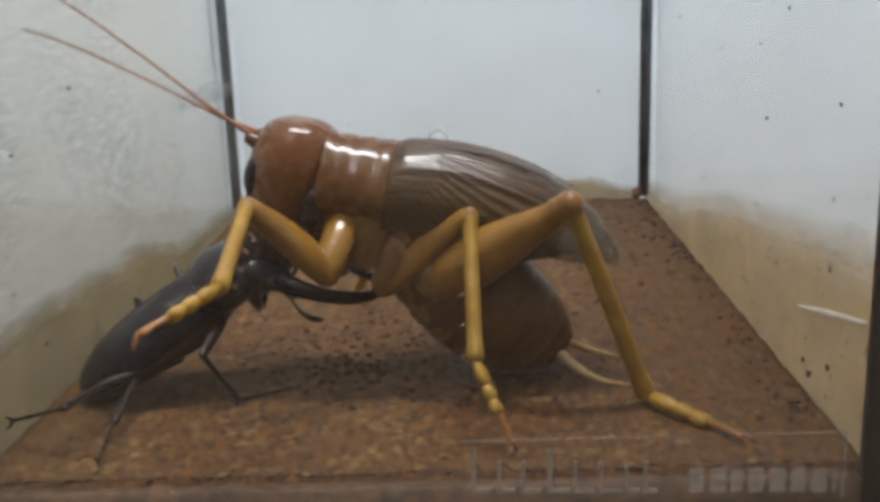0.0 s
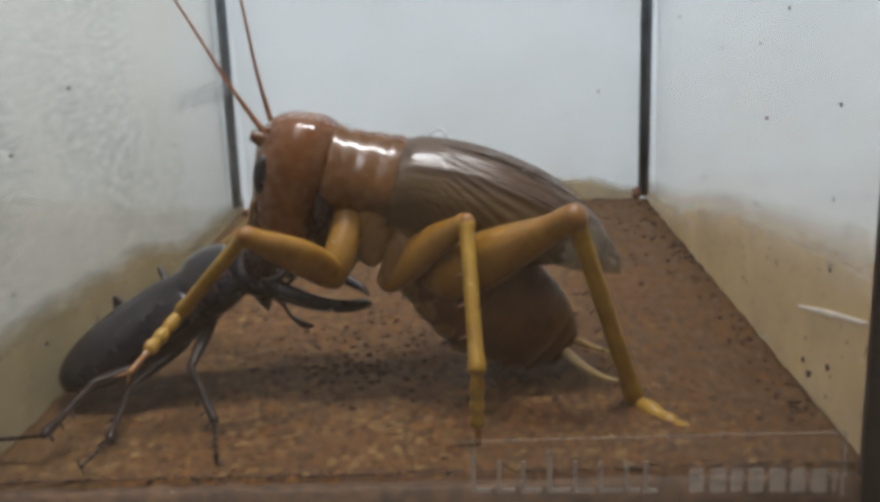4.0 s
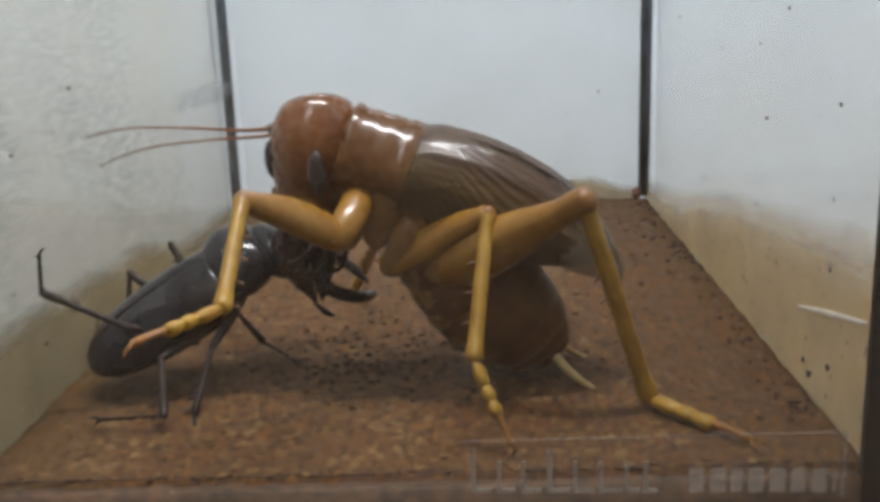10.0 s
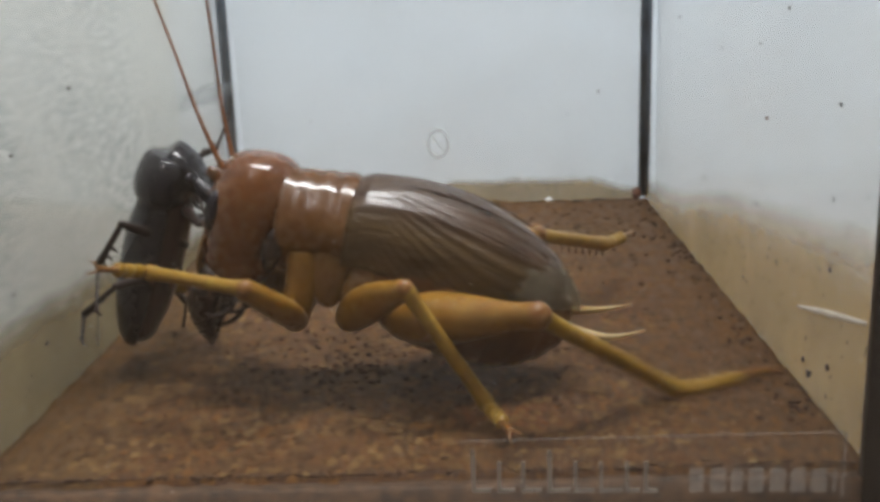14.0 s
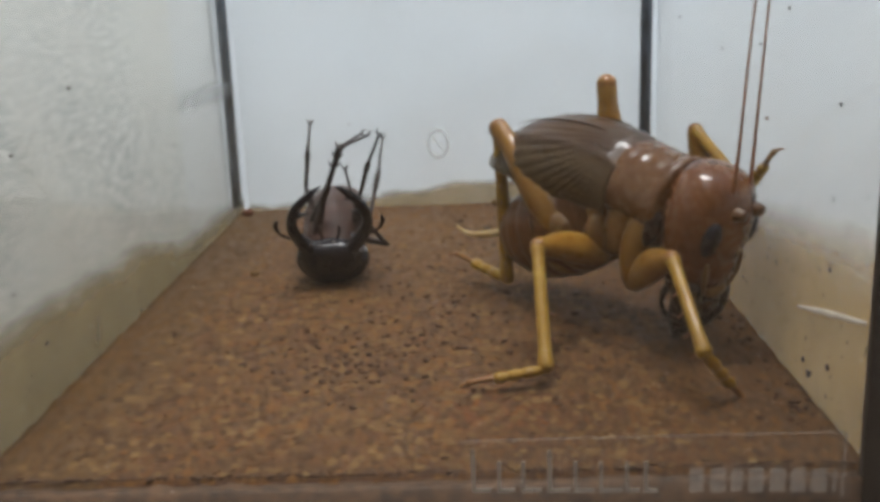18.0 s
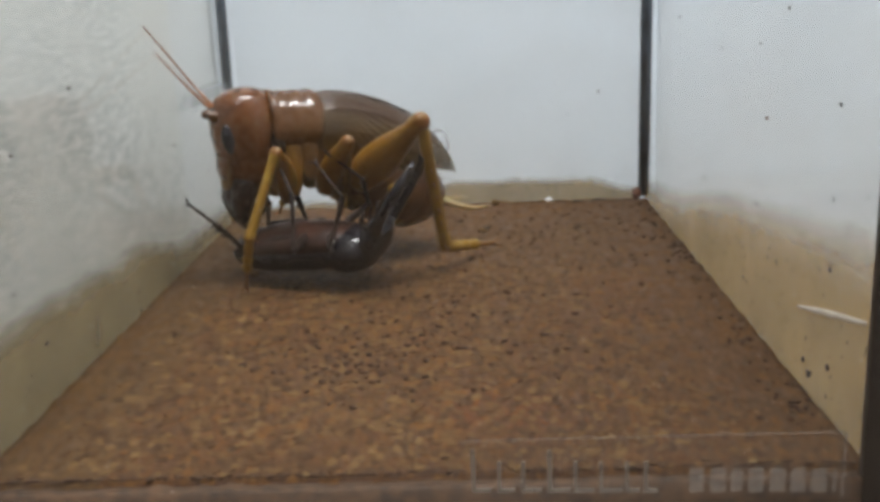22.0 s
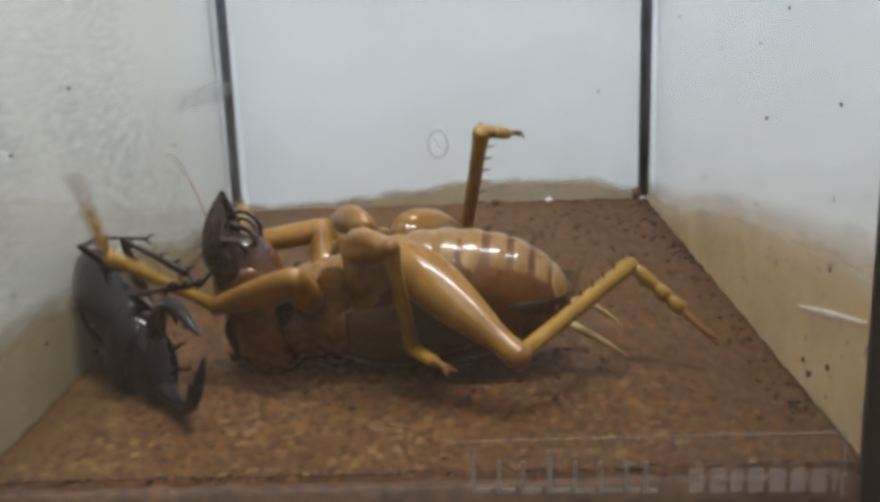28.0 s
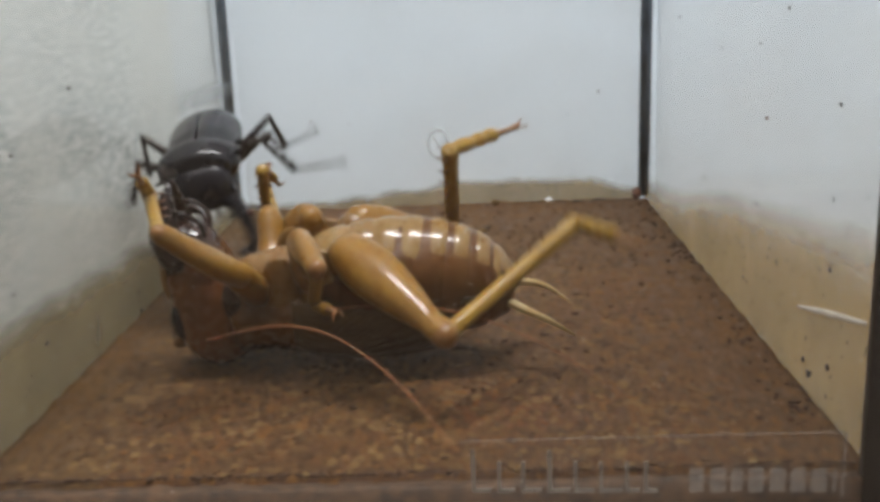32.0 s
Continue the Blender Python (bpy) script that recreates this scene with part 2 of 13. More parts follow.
M_PANE_LEFT = mat_pane(0.012, 0.02, (1, 0.0, 0.2067, ((0, 19.5), (0.1, 18.4), (0.2, 16.7), (0.32, 15.7), (0.41, 14.4), (0.51, 13.4), (0.60, 8.0), (0.65, 5.7), (0.87, 3.9), (1, 2.5)), 3.1, (0.34, 0.262, 0.130), 170), 0.18, ((1, 0.180, 0.0445, 0.032, 0.0035, 0.45, 0.30, (0.40, 0.43, 0.44)),))
M_PANE_RIGHT = mat_pane(0.012, 0.02, (1, 0.0, 0.2067, ((0, 32.3), (0.08, 30.7), (0.23, 26.2), (0.44, 21.0), (0.58, 16.2), (0.67, 11.5), (0.76, 7.7), (0.92, 4.0), (1, 3.0)), 7.7, (0.68, 0.468, 0.195), 70), 0.10)
M_PANE_BACK = mat_pane(0.012, 0.02, (0, -0.073, 0.146, ((0, 0.2), (0.15, 0.7), (0.38, 4.2), (0.58, 7.4), (0.80, 6.8), (1, 2.9)), 1.4, (0.52, 0.39, 0.20), 300))
M_EDGE = mat_plain("dark_glass_edge", (0.040, 0.058, 0.080), 0.35, 0.75, 70)
M_STRIP = mat_plain("brown_chipboard_edge", (0.058, 0.028, 0.0105), 0.8, 0.6, 420, 0.4)
M_SEAL = mat_plain("black_sealant", (0.010, 0.010, 0.011), 0.5)
M_WALL = mat_plain("room_paint", (0.62, 0.63, 0.63), 0.8, 0.06, 3)
M_DARK_WALL = mat_plain("dark_room_wall", (0.045, 0.04, 0.038), 0.9, 0.2, 6)
M_CEIL = mat_plain("ceiling_paint", (0.75, 0.76, 0.77), 0.8, 0.05, 3)
M_TABLE = mat_plain("table_top", (0.07, 0.05, 0.038), 0.5, 0.25, 12)
M_CRUMB = mat_plain("dark_crumb", (0.050, 0.023, 0.010), 0.95, 0.5, 300)


def mat_flake():
    n = Nodes("wood_flake")
    r = n.add("ShaderNodeNewGeometry").outputs["Random Per Island"]
    col = n.ramp(r, (0.0, (0.034, 0.0145, 0.0046)), (0.25, (0.058, 0.026, 0.0076)), (0.55, (0.078, 0.037, 0.0108)), (0.8, (0.106, 0.056, 0.0170)), (1.0, (0.172, 0.104, 0.0370)))
    v = n.coords((1, 0.4, 1))
    col = n.mix(n.ramp(n.noise(v, 900, 4), (0.35, 0.0), (0.75, 0.4)), col, (0.055, 0.026, 0.009))
    n.set(Base_Color=col, Roughness=0.7, Specular_IOR_Level=0.22)
    n.bump(n.noise(v, 2400, 3), 0.3, 0.0002)
    return n.mat


M_CHIP = mat_flake()
M_SPECK = mat_plain("dirt_speck", (0.035, 0.022, 0.014), 0.7, 0.4, 300)
M_RED = mat_plain("brown_pellet", (0.11, 0.035, 0.014), 0.6, 0.4, 300)
M_DUST = mat_plain("pale_dust", (0.55, 0.53, 0.48), 0.8, 0.1, 300)
M_GRIT = mat_plain("tan_grit", (0.26, 0.19, 0.115), 0.8, 0.3, 300)
M_WHITE = mat_plain("white_flake", (0.80, 0.79, 0.74), 0.6, 0.08, 300)



def mat_film(fac, colour):
    n = Nodes("clear_film")
    v = n.coords()
    clear = n.add("ShaderNodeBsdfTransparent")
    diff = n.add("ShaderNodeBsdfPrincipled", Base_Color=colour, Roughness=0.3)
    m = n.add("ShaderNodeMixShader", Fac=n.ramp(n.noise(v, 120), (0.3, fac * 0.6), (0.7, fac)))
    n.put(m.inputs[1], clear.outputs[0])
    n.put(m.inputs[2], diff.outputs[0])
    n.put(n.out.inputs[0], m.outputs[0])
    return n.mat


M_FILM = mat_film(0.016, (0.6, 0.58, 0.55))
M_BORDER = mat_film(0.24, (0.75, 0.72, 0.66))
M_STREAK = mat_film(0.72, (0.80, 0.74, 0.64))
M_RING = mat_film(0.45, (0.80, 0.82, 0.83))
M_PRINT_DARK = mat_film(0.55, (0.44, 0.40, 0.34))
M_PRINT_PALE = mat_film(0.30, (0.62, 0.57, 0.50))
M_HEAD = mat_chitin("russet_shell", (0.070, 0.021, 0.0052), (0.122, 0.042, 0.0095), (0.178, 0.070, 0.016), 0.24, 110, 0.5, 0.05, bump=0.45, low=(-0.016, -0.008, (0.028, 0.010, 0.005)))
M_PRON = mat_chitin("amber_shell", (0.066, 0.024, 0.0060), (0.102, 0.042, 0.0108), (0.142, 0.068, 0.0190), 0.24, 100, 0.45, 0.05, bump=0.8, low=(-0.005, 0.003, (0.135, 0.070, 0.020)))
M_LEG = mat_chitin("amber_leg", (0.152, 0.064, 0.0062), (0.212, 0.100, 0.0110), (0.268, 0.143, 0.0220), 0.30, 160, 0.35, 0.06)
M_SHIN = mat_chitin("yellow_shin", (0.172, 0.086, 0.0070), (0.245, 0.134, 0.0125), (0.315, 0.188, 0.0250), 0.40, 240, 0.22, 0.06, bump=0.5)
M_FOOT = mat_chitin("brown_foot", (0.130, 0.050, 0.011), (0.190, 0.084, 0.018), (0.250, 0.122, 0.032), 0.35, 200, 0.3)
M_THORAX = mat_chitin("tan_body", (0.115, 0.050, 0.0110), (0.165, 0.083, 0.0205), (0.215, 0.124, 0.0400), 0.28, 110, 0.45, 0.06)
M_ABDOMEN = mat_chitin("olive_brown_body", (0.058, 0.020, 0.0040), (0.094, 0.036, 0.0076), (0.135, 0.060, 0.0145), 0.32, 130, 0.25, 0.10, spec=0.15)
M_BELLY = mat_chitin("pale_belly", (0.150, 0.078, 0.020), (0.210, 0.118, 0.034), (0.275, 0.172, 0.062), 0.28, 150, 0.45, 0.06)
M_EYE = mat_chitin("black_eye", (0.006, 0.005, 0.008), (0.010, 0.009, 0.013), (0.02, 0.016, 0.022), 0.16, 300, 0.35, 0.0)
M_JAW = mat_chitin("dark_jaw", (0.010, 0.005, 0.0035), (0.018, 0.007, 0.004), (0.030, 0.010, 0.005), 0.25, 70, 0.4, 0.0, bump=0.1)
M_ANT = mat_chitin("antenna", (0.13, 0.045, 0.014), (0.20, 0.075, 0.025), (0.27, 0.11, 0.04), 0.4, 400, 0.1)
M_WING = mat_wing()
M_HIND = mat_hindwing()
M_SPINE = mat_plain("dark_spine", (0.10, 0.035, 0.010), 0.4, 0.3, 400)
M_CERCUS = mat_chitin("pale_cercus", (0.3375, 0.2250, 0.0825), (0.4125, 0.3000, 0.1350), (0.4875, 0.3750, 0.2100), 0.35, 250, 0.2)
M_BLACK = mat_chitin("black_shell", (0.0050, 0.0048, 0.0068), (0.0085, 0.0080, 0.0110), (0.0160, 0.0140, 0.0165), 0.20, 240, 0.42, 0.0, spec=0.07, bump=0.20)
M_BLACKLEG = mat_chitin("black_leg", (0.009, 0.006, 0.005), (0.018, 0.011, 0.009), (0.034, 0.018, 0.012), 0.35, 300, 0.14, 0.0, spec=0.16)
M_UNDER = mat_chitin("dark_underside", (0.014, 0.008, 0.006), (0.032, 0.014, 0.009), (0.06, 0.024, 0.013), 0.35, 200, 0.14, 0.0, spec=0.16)

# ---- mesh helpers ----


def part(name, bm, material, parent=None, label="", m=None, smooth=True):
    me = bpy.data.meshes.new(name)
    bmesh.ops.recalc_face_normals(bm, faces=bm.faces)
    for fc in bm.faces:
        fc.smooth = smooth
    bm.to_mesh(me)
    bm.free()
    me.materials.append(material)
    ob = new(name, me)
    if parent is not None:
        ob.parent = parent
    if m is not None:
        ob.matrix_basis = m
    if label:
        tagged(ob, label)
    return ob


def box(x0, x1, y0, y1, z0, z1, bevel=0.0, bm=None):
    bm = bm or bmesh.new()
    vs = bmesh.ops.create_cube(bm, size=1)["verts"]
    for v in vs:
        v.co = Vector(((x0 + x1) / 2 + v.co.x * (x1 - x0), (y0 + y1) / 2 + v.co.y * (y1 - y0), (z0 + z1) / 2 + v.co.z * (z1 - z0)))
    if bevel:
        bmesh.ops.bevel(bm, geom=list({e for v in vs for e in v.link_edges}), offset=bevel, segments=2, affect="EDGES")
    return bm


def smoothed(stations, steps):
    """Stations of equal length tuples, passed through by a smooth curve."""
    pts = np.array(stations, float)
    out = []
    for i in range(len(pts) - 1):
        p0, p1, p2, p3 = pts[max(0, i - 1)], pts[i], pts[i + 1], pts[min(len(pts) - 1, i + 2)]
        for k in range(steps):
            s = k / steps
            out.append(0.5 * (2 * p1 + (p2 - p0) * s + (2 * p0 - 5 * p1 + 4 * p2 - p3) * s * s + (3 * p1 - p0 - 3 * p2 + p3) * s ** 3))
    out.append(pts[-1])
    return out


def loft(stations, n=18, steps=3, square=1.0, axis="x", bm=None, dent=None):
    """A closed skin along one axis. Stations in mm: along, side centre, up centre, side radius, up radius."""
    bm = bm or bmesh.new()
    rings = []
    for a, cy, cz, ry, rz in smoothed(stations, steps):
        ring = []
        ry, rz = max(ry, 0.02), max(rz, 0.02)
        for i in range(n):
            t = 2 * math.pi * i / n
            c, s = math.cos(t), math.sin(t)
            yy = cy + ry * math.copysign(abs(c) ** square, c)
            zz = cz + rz * math.copysign(abs(s) ** square, s)
            if dent:
                k = dent(a, t)
                yy, zz = cy + (yy - cy) * k, cz + (zz - cz) * k
            co = (a, yy, zz) if axis == "x" else (yy, zz, a)
            ring.append(bm.verts.new(Vector(co) * MM))
        rings.append(ring)
    for r0, r1 in zip(rings, rings[1:]):
        for i in range(n):
            bm.faces.new((r0[i], r0[(i + 1) % n], r1[(i + 1) % n], r1[i]))
    bm.faces.new(rings[0][::-1])
    bm.faces.new(rings[-1])
    return bm


def tube(points, radii, n=8, steps=4, bm=None):
    """A tapered round tube through points, in mm."""
    bm = bm or bmesh.new()
    rows = smoothed([(*p, r) for p, r in zip(points, radii)], steps)
    rings, side = [], None
    for i, row in enumerate(rows):
        p = Vector([float(c) for c in row[:3]])
        d = (Vector(rows[min(i + 1, len(rows) - 1)][:3]) - Vector(rows[max(i - 1, 0)][:3])).normalized()
        if side is None:
            side = d.orthogonal().normalized()
        side = (side - side.dot(d) * d).normalized()
        up = d.cross(side)
        rings.append([bm.verts.new((p + float(max(row[3], 0.01)) * (math.cos(t) * side + math.sin(t) * up)) * MM) for t in [2 * math.pi * k / n for k in range(n)]])
    for r0, r1 in zip(rings, rings[1:]):
        for k in range(n):
            bm.faces.new((r0[k], r0[(k + 1) % n], r1[(k + 1) % n], r1[k]))
    bm.faces.new(rings[0][::-1])
    bm.faces.new(rings[-1])
    return bm


def ball(cx, cy, cz, rx, ry, rz, bm=None, n=14):
    bm = bm or bmesh.new()
    vs = bmesh.ops.create_uvsphere(bm, u_segments=n, v_segments=max(6, n * 2 // 3), radius=1)["verts"]
    for v in vs:
        v.co = Vector((cx + v.co.x * rx, cy + v.co.y * ry, cz + v.co.z * rz)) * MM
    return bm


# ---- the room round the tank ----
TABLE_TOP = -BOARD - GLASS
RX0, RX1, RY0, RY1, RZ0, RZ1 = -1.6, 1.6, -1.6, 1.6, TABLE_TOP - 0.72, 1.75


def slab(name, x0, x1, y0, y1, z0, z1, material, label, bevel=0.0):
    ob = part(name, box(x0, x1, y0, y1, z0, z1, bevel), material, smooth=False)
    return tagged(ob, label, name.split("_")[0], kind="structure")


slab("floor", RX0, RX1, RY0, RY1, RZ0 - 0.05, RZ0, M_TABLE, "plain brown room floor under the table")
slab("ceiling", RX0, RX1, RY0, RY1, RZ1, RZ1 + 0.05, M_CEIL, "plain white painted room ceiling")
slab("wall_north", RX0, RX1, RY1, RY1 + 0.05, RZ0, RZ1, M_WALL, "plain pale painted room wall")
# south wall is unseen, darkened to keep front light off the tank
slab("wall_south", RX0, RX1, RY0 - 0.05, RY0, RZ0, RZ1, M_DARK_WALL, "unseen dark wall added to cut light from the front")
slab("wall_east", RX1, RX1 + 0.05, RY0, RY1, RZ0, RZ1, M_WALL, "plain pale painted room wall")
slab("wall_west", RX0 - 0.05, RX0, RY0, RY1, RZ0, RZ1, M_WALL, "plain pale painted room wall")

table = tagged(new("table"), "plain brown table under the glass tank", "table")
table.location = (0, 0.1, RZ0)
part("table_top", box(-0.5, 0.5, -0.35, 0.35, TABLE_TOP - RZ0 - 0.03, TABLE_TOP - RZ0, 0.004), M_TABLE, table)
for lx in (-0.45, 0.45):
    for ly in (-0.3, 0.3):
        part("leg", box(lx - 0.025, lx + 0.025, ly - 0.025, ly + 0.025, 0, TABLE_TOP - RZ0 - 0.03), M_TABLE, table, smooth=False)

# ---- the tank ----
tank = tagged(new("glass_tank"), "small dirty open-topped glass tank with dark glued corners", "tank")
tank.location = (0, 0, TABLE_TOP)
LIFT = pose(0, 0, -TABLE_TOP)
Z0 = TABLE_TOP


def pane(name, x0, x1, y0, y1, z0, z1, material, label):
    ob = part(name, box(x0, x1, y0, y1, z0, z1), material, tank, label, LIFT, smooth=False)
    ob.visible_shadow = False
    return ob


pane("floor_pane", -HALF - GLASS, HALF + GLASS, FRONT - GLASS, DEEP + GLASS, Z0, Z0 + GLASS - 0.0005, M_SIDE, "clear glass floor under the board")
pane("front_pane", -HALF - GLASS, HALF + GLASS, FRONT - GLASS, FRONT, Z0 + GLASS, TALL, M_FRONT, "clear front glass hazed with dust and smears")
pane("back_pane", -HALF + 0.0025, HALF - 0.0025, DEEP, DEEP + GLASS, Z0 + GLASS, TALL, M_PANE_BACK, "clear back glass with specks of dirt")
pane("side_pane", -HALF - GLASS, -HALF, FRONT + 0.0031, DEEP + GLASS, Z0 + GLASS, TALL, M_PANE_LEFT, "clear side glass with a tan tide mark")
pane("side_pane", HALF, HALF + GLASS, FRONT + 0.0031, DEEP + GLASS, Z0 + GLASS, TALL, M_PANE_RIGHT, "clear side glass with a tan tide mark")


def corner(x0, x1, y0, y1, material, label, lean=0.0, reach=0.073, foot=0.0005):
    """A glued corner; lean: how far its foot stands from its head."""
    bm = box(x0, x1, y0, y1, foot, TALL, 0.0004)
    for v in bm.verts:
        v.co.x += lean * max(0.0, 1 - v.co.z / reach)
    part("corner_seam", bm, material, tank, label, LIFT)


corner(-HALF - 0.0016, -HALF + 0.0012, DEEP - 0.0012, DEEP + GLASS, M_EDGE, "dark blue-grey glued glass edge", -0.0019)
corner(HALF - 0.0014, HALF + 0.0021, DEEP - 0.0012, DEEP + GLASS, M_EDGE, "dark blue-grey glued glass edge", -0.0011)
corner(HALF - 0.0020, HALF + GLASS, FRONT + 0.0002, FRONT + 0.0030, M_SEAL, "black sealant bead in the front corner", foot=Z0 + GLASS + 0.0002)
corner(-HALF - GLASS, -HALF + 0.0016, FRONT + 0.0002, FRONT + 0.0030, M_SEAL, "black sealant bead in the front corner", foot=Z0 + GLASS + 0.0002)
for x0, x1 in ((-HALF - GLASS - 0.008, -HALF - GLASS - 0.0002), (HALF + GLASS + 0.0002, HALF + GLASS + 0.008)):
    part("corner_trim", box(x0, x1, FRONT - GLASS, FRONT + 0.0032, Z0 + 0.0002, TALL, 0.0004), M_SEAL, tank, "black corner strip at the front of the tank", LIFT)


def sheet(x0, x1, y0, y1, material):
    ob = part("backing_sheet", box(x0, x1, y0, y1, Z0, TALL + 0.01), material, smooth=False)
    tagged(ob, "white backing sheet standing behind the tank glass", "sheet", "backing sheets")


G2 = GLASS + 0.001
sheet(-HALF - G2 - 0.003, -HALF - G2, FRONT + 0.0036, 0.153, M_SHEET_ROUGH)
sheet(-HALF - G2 - 0.0045, -HALF - G2 - 0.0015, 0.1535, DEEP + G2, M_SHEET_PLAIN)
sheet(HALF + G2, HALF + G2 + 0.003, FRONT + 0.0036, DEEP + G2, M_SHEET)
sheet(-HALF - G2 - 0.003, HALF + G2 + 0.003, DEEP + G2 + 0.0005, DEEP + G2 + 0.0035, M_SHEET)

# ---- chipboard floor ----
def relief(x, y):
    """Height of the worn board."""
    return 0.00013 * noise.noise(Vector((x * 260, y * 200, 0))) + 0.00012 * noise.noise(Vector((x * 900, y * 900, 3)))


bm = bmesh.new()
nx, ny = 96, 132
bx0, bx1, by0, by1 = -HALF + 0.00012, HALF - 0.00012, 0.0, DEEP - 0.0003
grid = []
for j in range(ny + 1):
    row = []
    for i in range(nx + 1):
        x, y = bx0 + (bx1 - bx0) * i / nx, by0 + (by1 - by0) * j / ny
        z = relief(x, y)
        edge = min(j, ny - j, i, nx - i)
        z -= 0.0006 * max(0, 2 - edge) / 2 * (0.6 + 0.8 * noise.noise(Vector((x * 200, y * 200, 9))))
        row.append(bm.verts.new((x, y, z)))
    grid.append(row)
for j in range(ny):
    for i in range(nx):
        bm.faces.new((grid[j][i], grid[j][i + 1], grid[j + 1][i + 1], grid[j + 1][i]))
rim = [grid[0][i] for i in range(nx + 1)] + [grid[j][nx] for j in range(1, ny + 1)] + [grid[ny][i] for i in range(nx - 1, -1, -1)] + [grid[j][0] for j in range(ny - 1, 0, -1)]
low = [bm.verts.new((v.co.x, v.co.y + (0.0007 * noise.noise(v.co * 300) if v.co.y < 0.001 else 0), -BOARD)) for v in rim]
for k in range(len(rim)):
    k2 = (k + 1) % len(rim)
    bm.faces.new((rim[k], low[k], low[k2], rim[k2]))
bm.faces.new(low)
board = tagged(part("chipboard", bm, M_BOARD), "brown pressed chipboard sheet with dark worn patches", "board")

bm = box(-HALF + 0.0018, HALF - 0.0022, FRONT + 0.0002, -0.0006, -BOARD, -0.0009)
bmesh.ops.subdivide_edges(bm, edges=[e for e in bm.edges if abs(e.verts[0].co.x - e.verts[1].co.x) > 0.01], cuts=60)
for v in bm.verts:
    if v.co.z > -0.005:
        v.co.z += 0.0005 * noise.noise(Vector((v.co.x * 260, v.co.y * 500, 5)))
        if v.co.y > -0.003:
            v.co.y += 0.0005 * noise.noise(Vector((v.co.x * 330, 0, 8)))
tagged(part("board_strip", bm, M_STRIP), "narrow chipboard strip wedged between board and front glass", "strip")


def scatter(name, spots, material, label, flat=0.5):
    """Crumbs that nobody could count, joined."""
    bm = bmesh.new()
    for x, y, r in spots:
        m = Matrix.LocRotScale((x, y, r * flat * 0.6), Euler((0, 0, random.uniform(0, 6.28))), (r * random.uniform(0.7, 1.8), r * random.uniform(0.6, 1.1), r * flat))
        vs = bmesh.ops.create_icosphere(bm, subdivisions=1, radius=1)["verts"]
        for v in vs:
            v.co = m @ (v.co * random.uniform(0.75, 1.2))
    return tagged(part(name, bm, material, smooth=False), label, "crumbs", kind="stuff")


rnd = random.Random(4)
spots = [(rnd.gauss(0.000, 0.018), rnd.gauss(0.075, 0.024), rnd.uniform(0.0002, 0.0008)) for _ in range(210)]
spots += [(rnd.uniform(0.0, 0.068), min(0.203, max(0.1, rnd.gauss(0.165, 0.03))), rnd.uniform(0.0002, 0.0008)) for _ in range(190)]
spots += [(rnd.uniform(-0.07, 0.07), rnd.uniform(0.002, 0.2), rnd.uniform(0.00015, 0.0005)) for _ in range(220)]
spots += [(rnd.gauss(-0.016, 0.010), rnd.gauss(0.052, 0.010), rnd.uniform(0.00025, 0.0008)) for _ in range(150)]
spots += [(0.0725 - abs(rnd.gauss(0, 0.004)), rnd.uniform(0.01, 0.2), rnd.uniform(0.0003, 0.0009)) for _ in range(150)]
scatter("dark_crumbs", [s for s in spots if abs(s[0]) < 0.072], M_CRUMB, "dark crumbs of droppings scattered over the board")
grit = [(min(0.0715, rnd.gauss(0.052, 0.014)), abs(rnd.gauss(0.03, 0.04)) + 0.003, rnd.uniform(0.00012, 0.00030)) for _ in range(60)]
grit += [(rnd.uniform(-0.06, 0.06), rnd.uniform(0.004, 0.19), rnd.uniform(0.00012, 0.00026)) for _ in range(50)]
scatter("pale_grit", grit, M_GRIT, "pale grains of grit scattered over the board", 0.7)
rim_spots = [(rnd.uniform(-0.072, 0.072), rnd.uniform(0.0002, 0.0010), rnd.uniform(0.0002, 0.0005)) for _ in range(330)]
scatter("edge_crumbs", rim_spots, M_CRUMB, "dark dirt packed along the front edge of the board", 0.45)


def flakes(count):
    """Pressed wood flakes that stand a little proud of the board, joined."""
    vs, fs = [], []
    while count:
        x, y = rnd.uniform(-0.0715, 0.0715), rnd.uniform(0.0008, 0.204)
        if rnd.random() < 0.9 * max(0.0, (x - 0.030) / 0.030, (-0.050 - x) / 0.018, (y - 0.11) / 0.07):
            continue
        count -= 1
        n, r, turn = rnd.randint(5, 7), rnd.uniform(0.0003, 0.0010), 1.57 + rnd.gauss(0, 0.6)
        long, tilt, top = rnd.uniform(1.0, 2.0), rnd.uniform(-0.05, 0.05), relief(x, y) + rnd.uniform(0.00000, 0.00007)
        base = len(vs)
        for k in range(n):
            a = 2 * math.pi * (k + rnd.uniform(-0.3, 0.3)) / n
            u, w = r * long * math.cos(a), r * math.sin(a)
            px, py = x + u * math.cos(turn) - w * math.sin(turn), y + u * math.sin(turn) + w * math.cos(turn)
            px, py = max(-0.0725, min(0.0725, px)), max(0.0003, py)
            vs += [(px, py, top + tilt * u), (px, py, top - 0.0006)]
        fs.append([base + 2 * k for k in range(n)])
        fs += [[base + 2 * k, base + 2 * k + 1, base + (2 * k + 3) % (2 * n), base + (2 * k + 2) % (2 * n)] for k in range(n)]
    me = bpy.data.meshes.new("wood_flakes")
    me.from_pydata(vs, [], fs)
    me.materials.append(M_CHIP)
    tagged(new("wood_flakes", me), "brown and tan wood flakes pressed into the board", "flakes", kind="stuff")


flakes(9000)


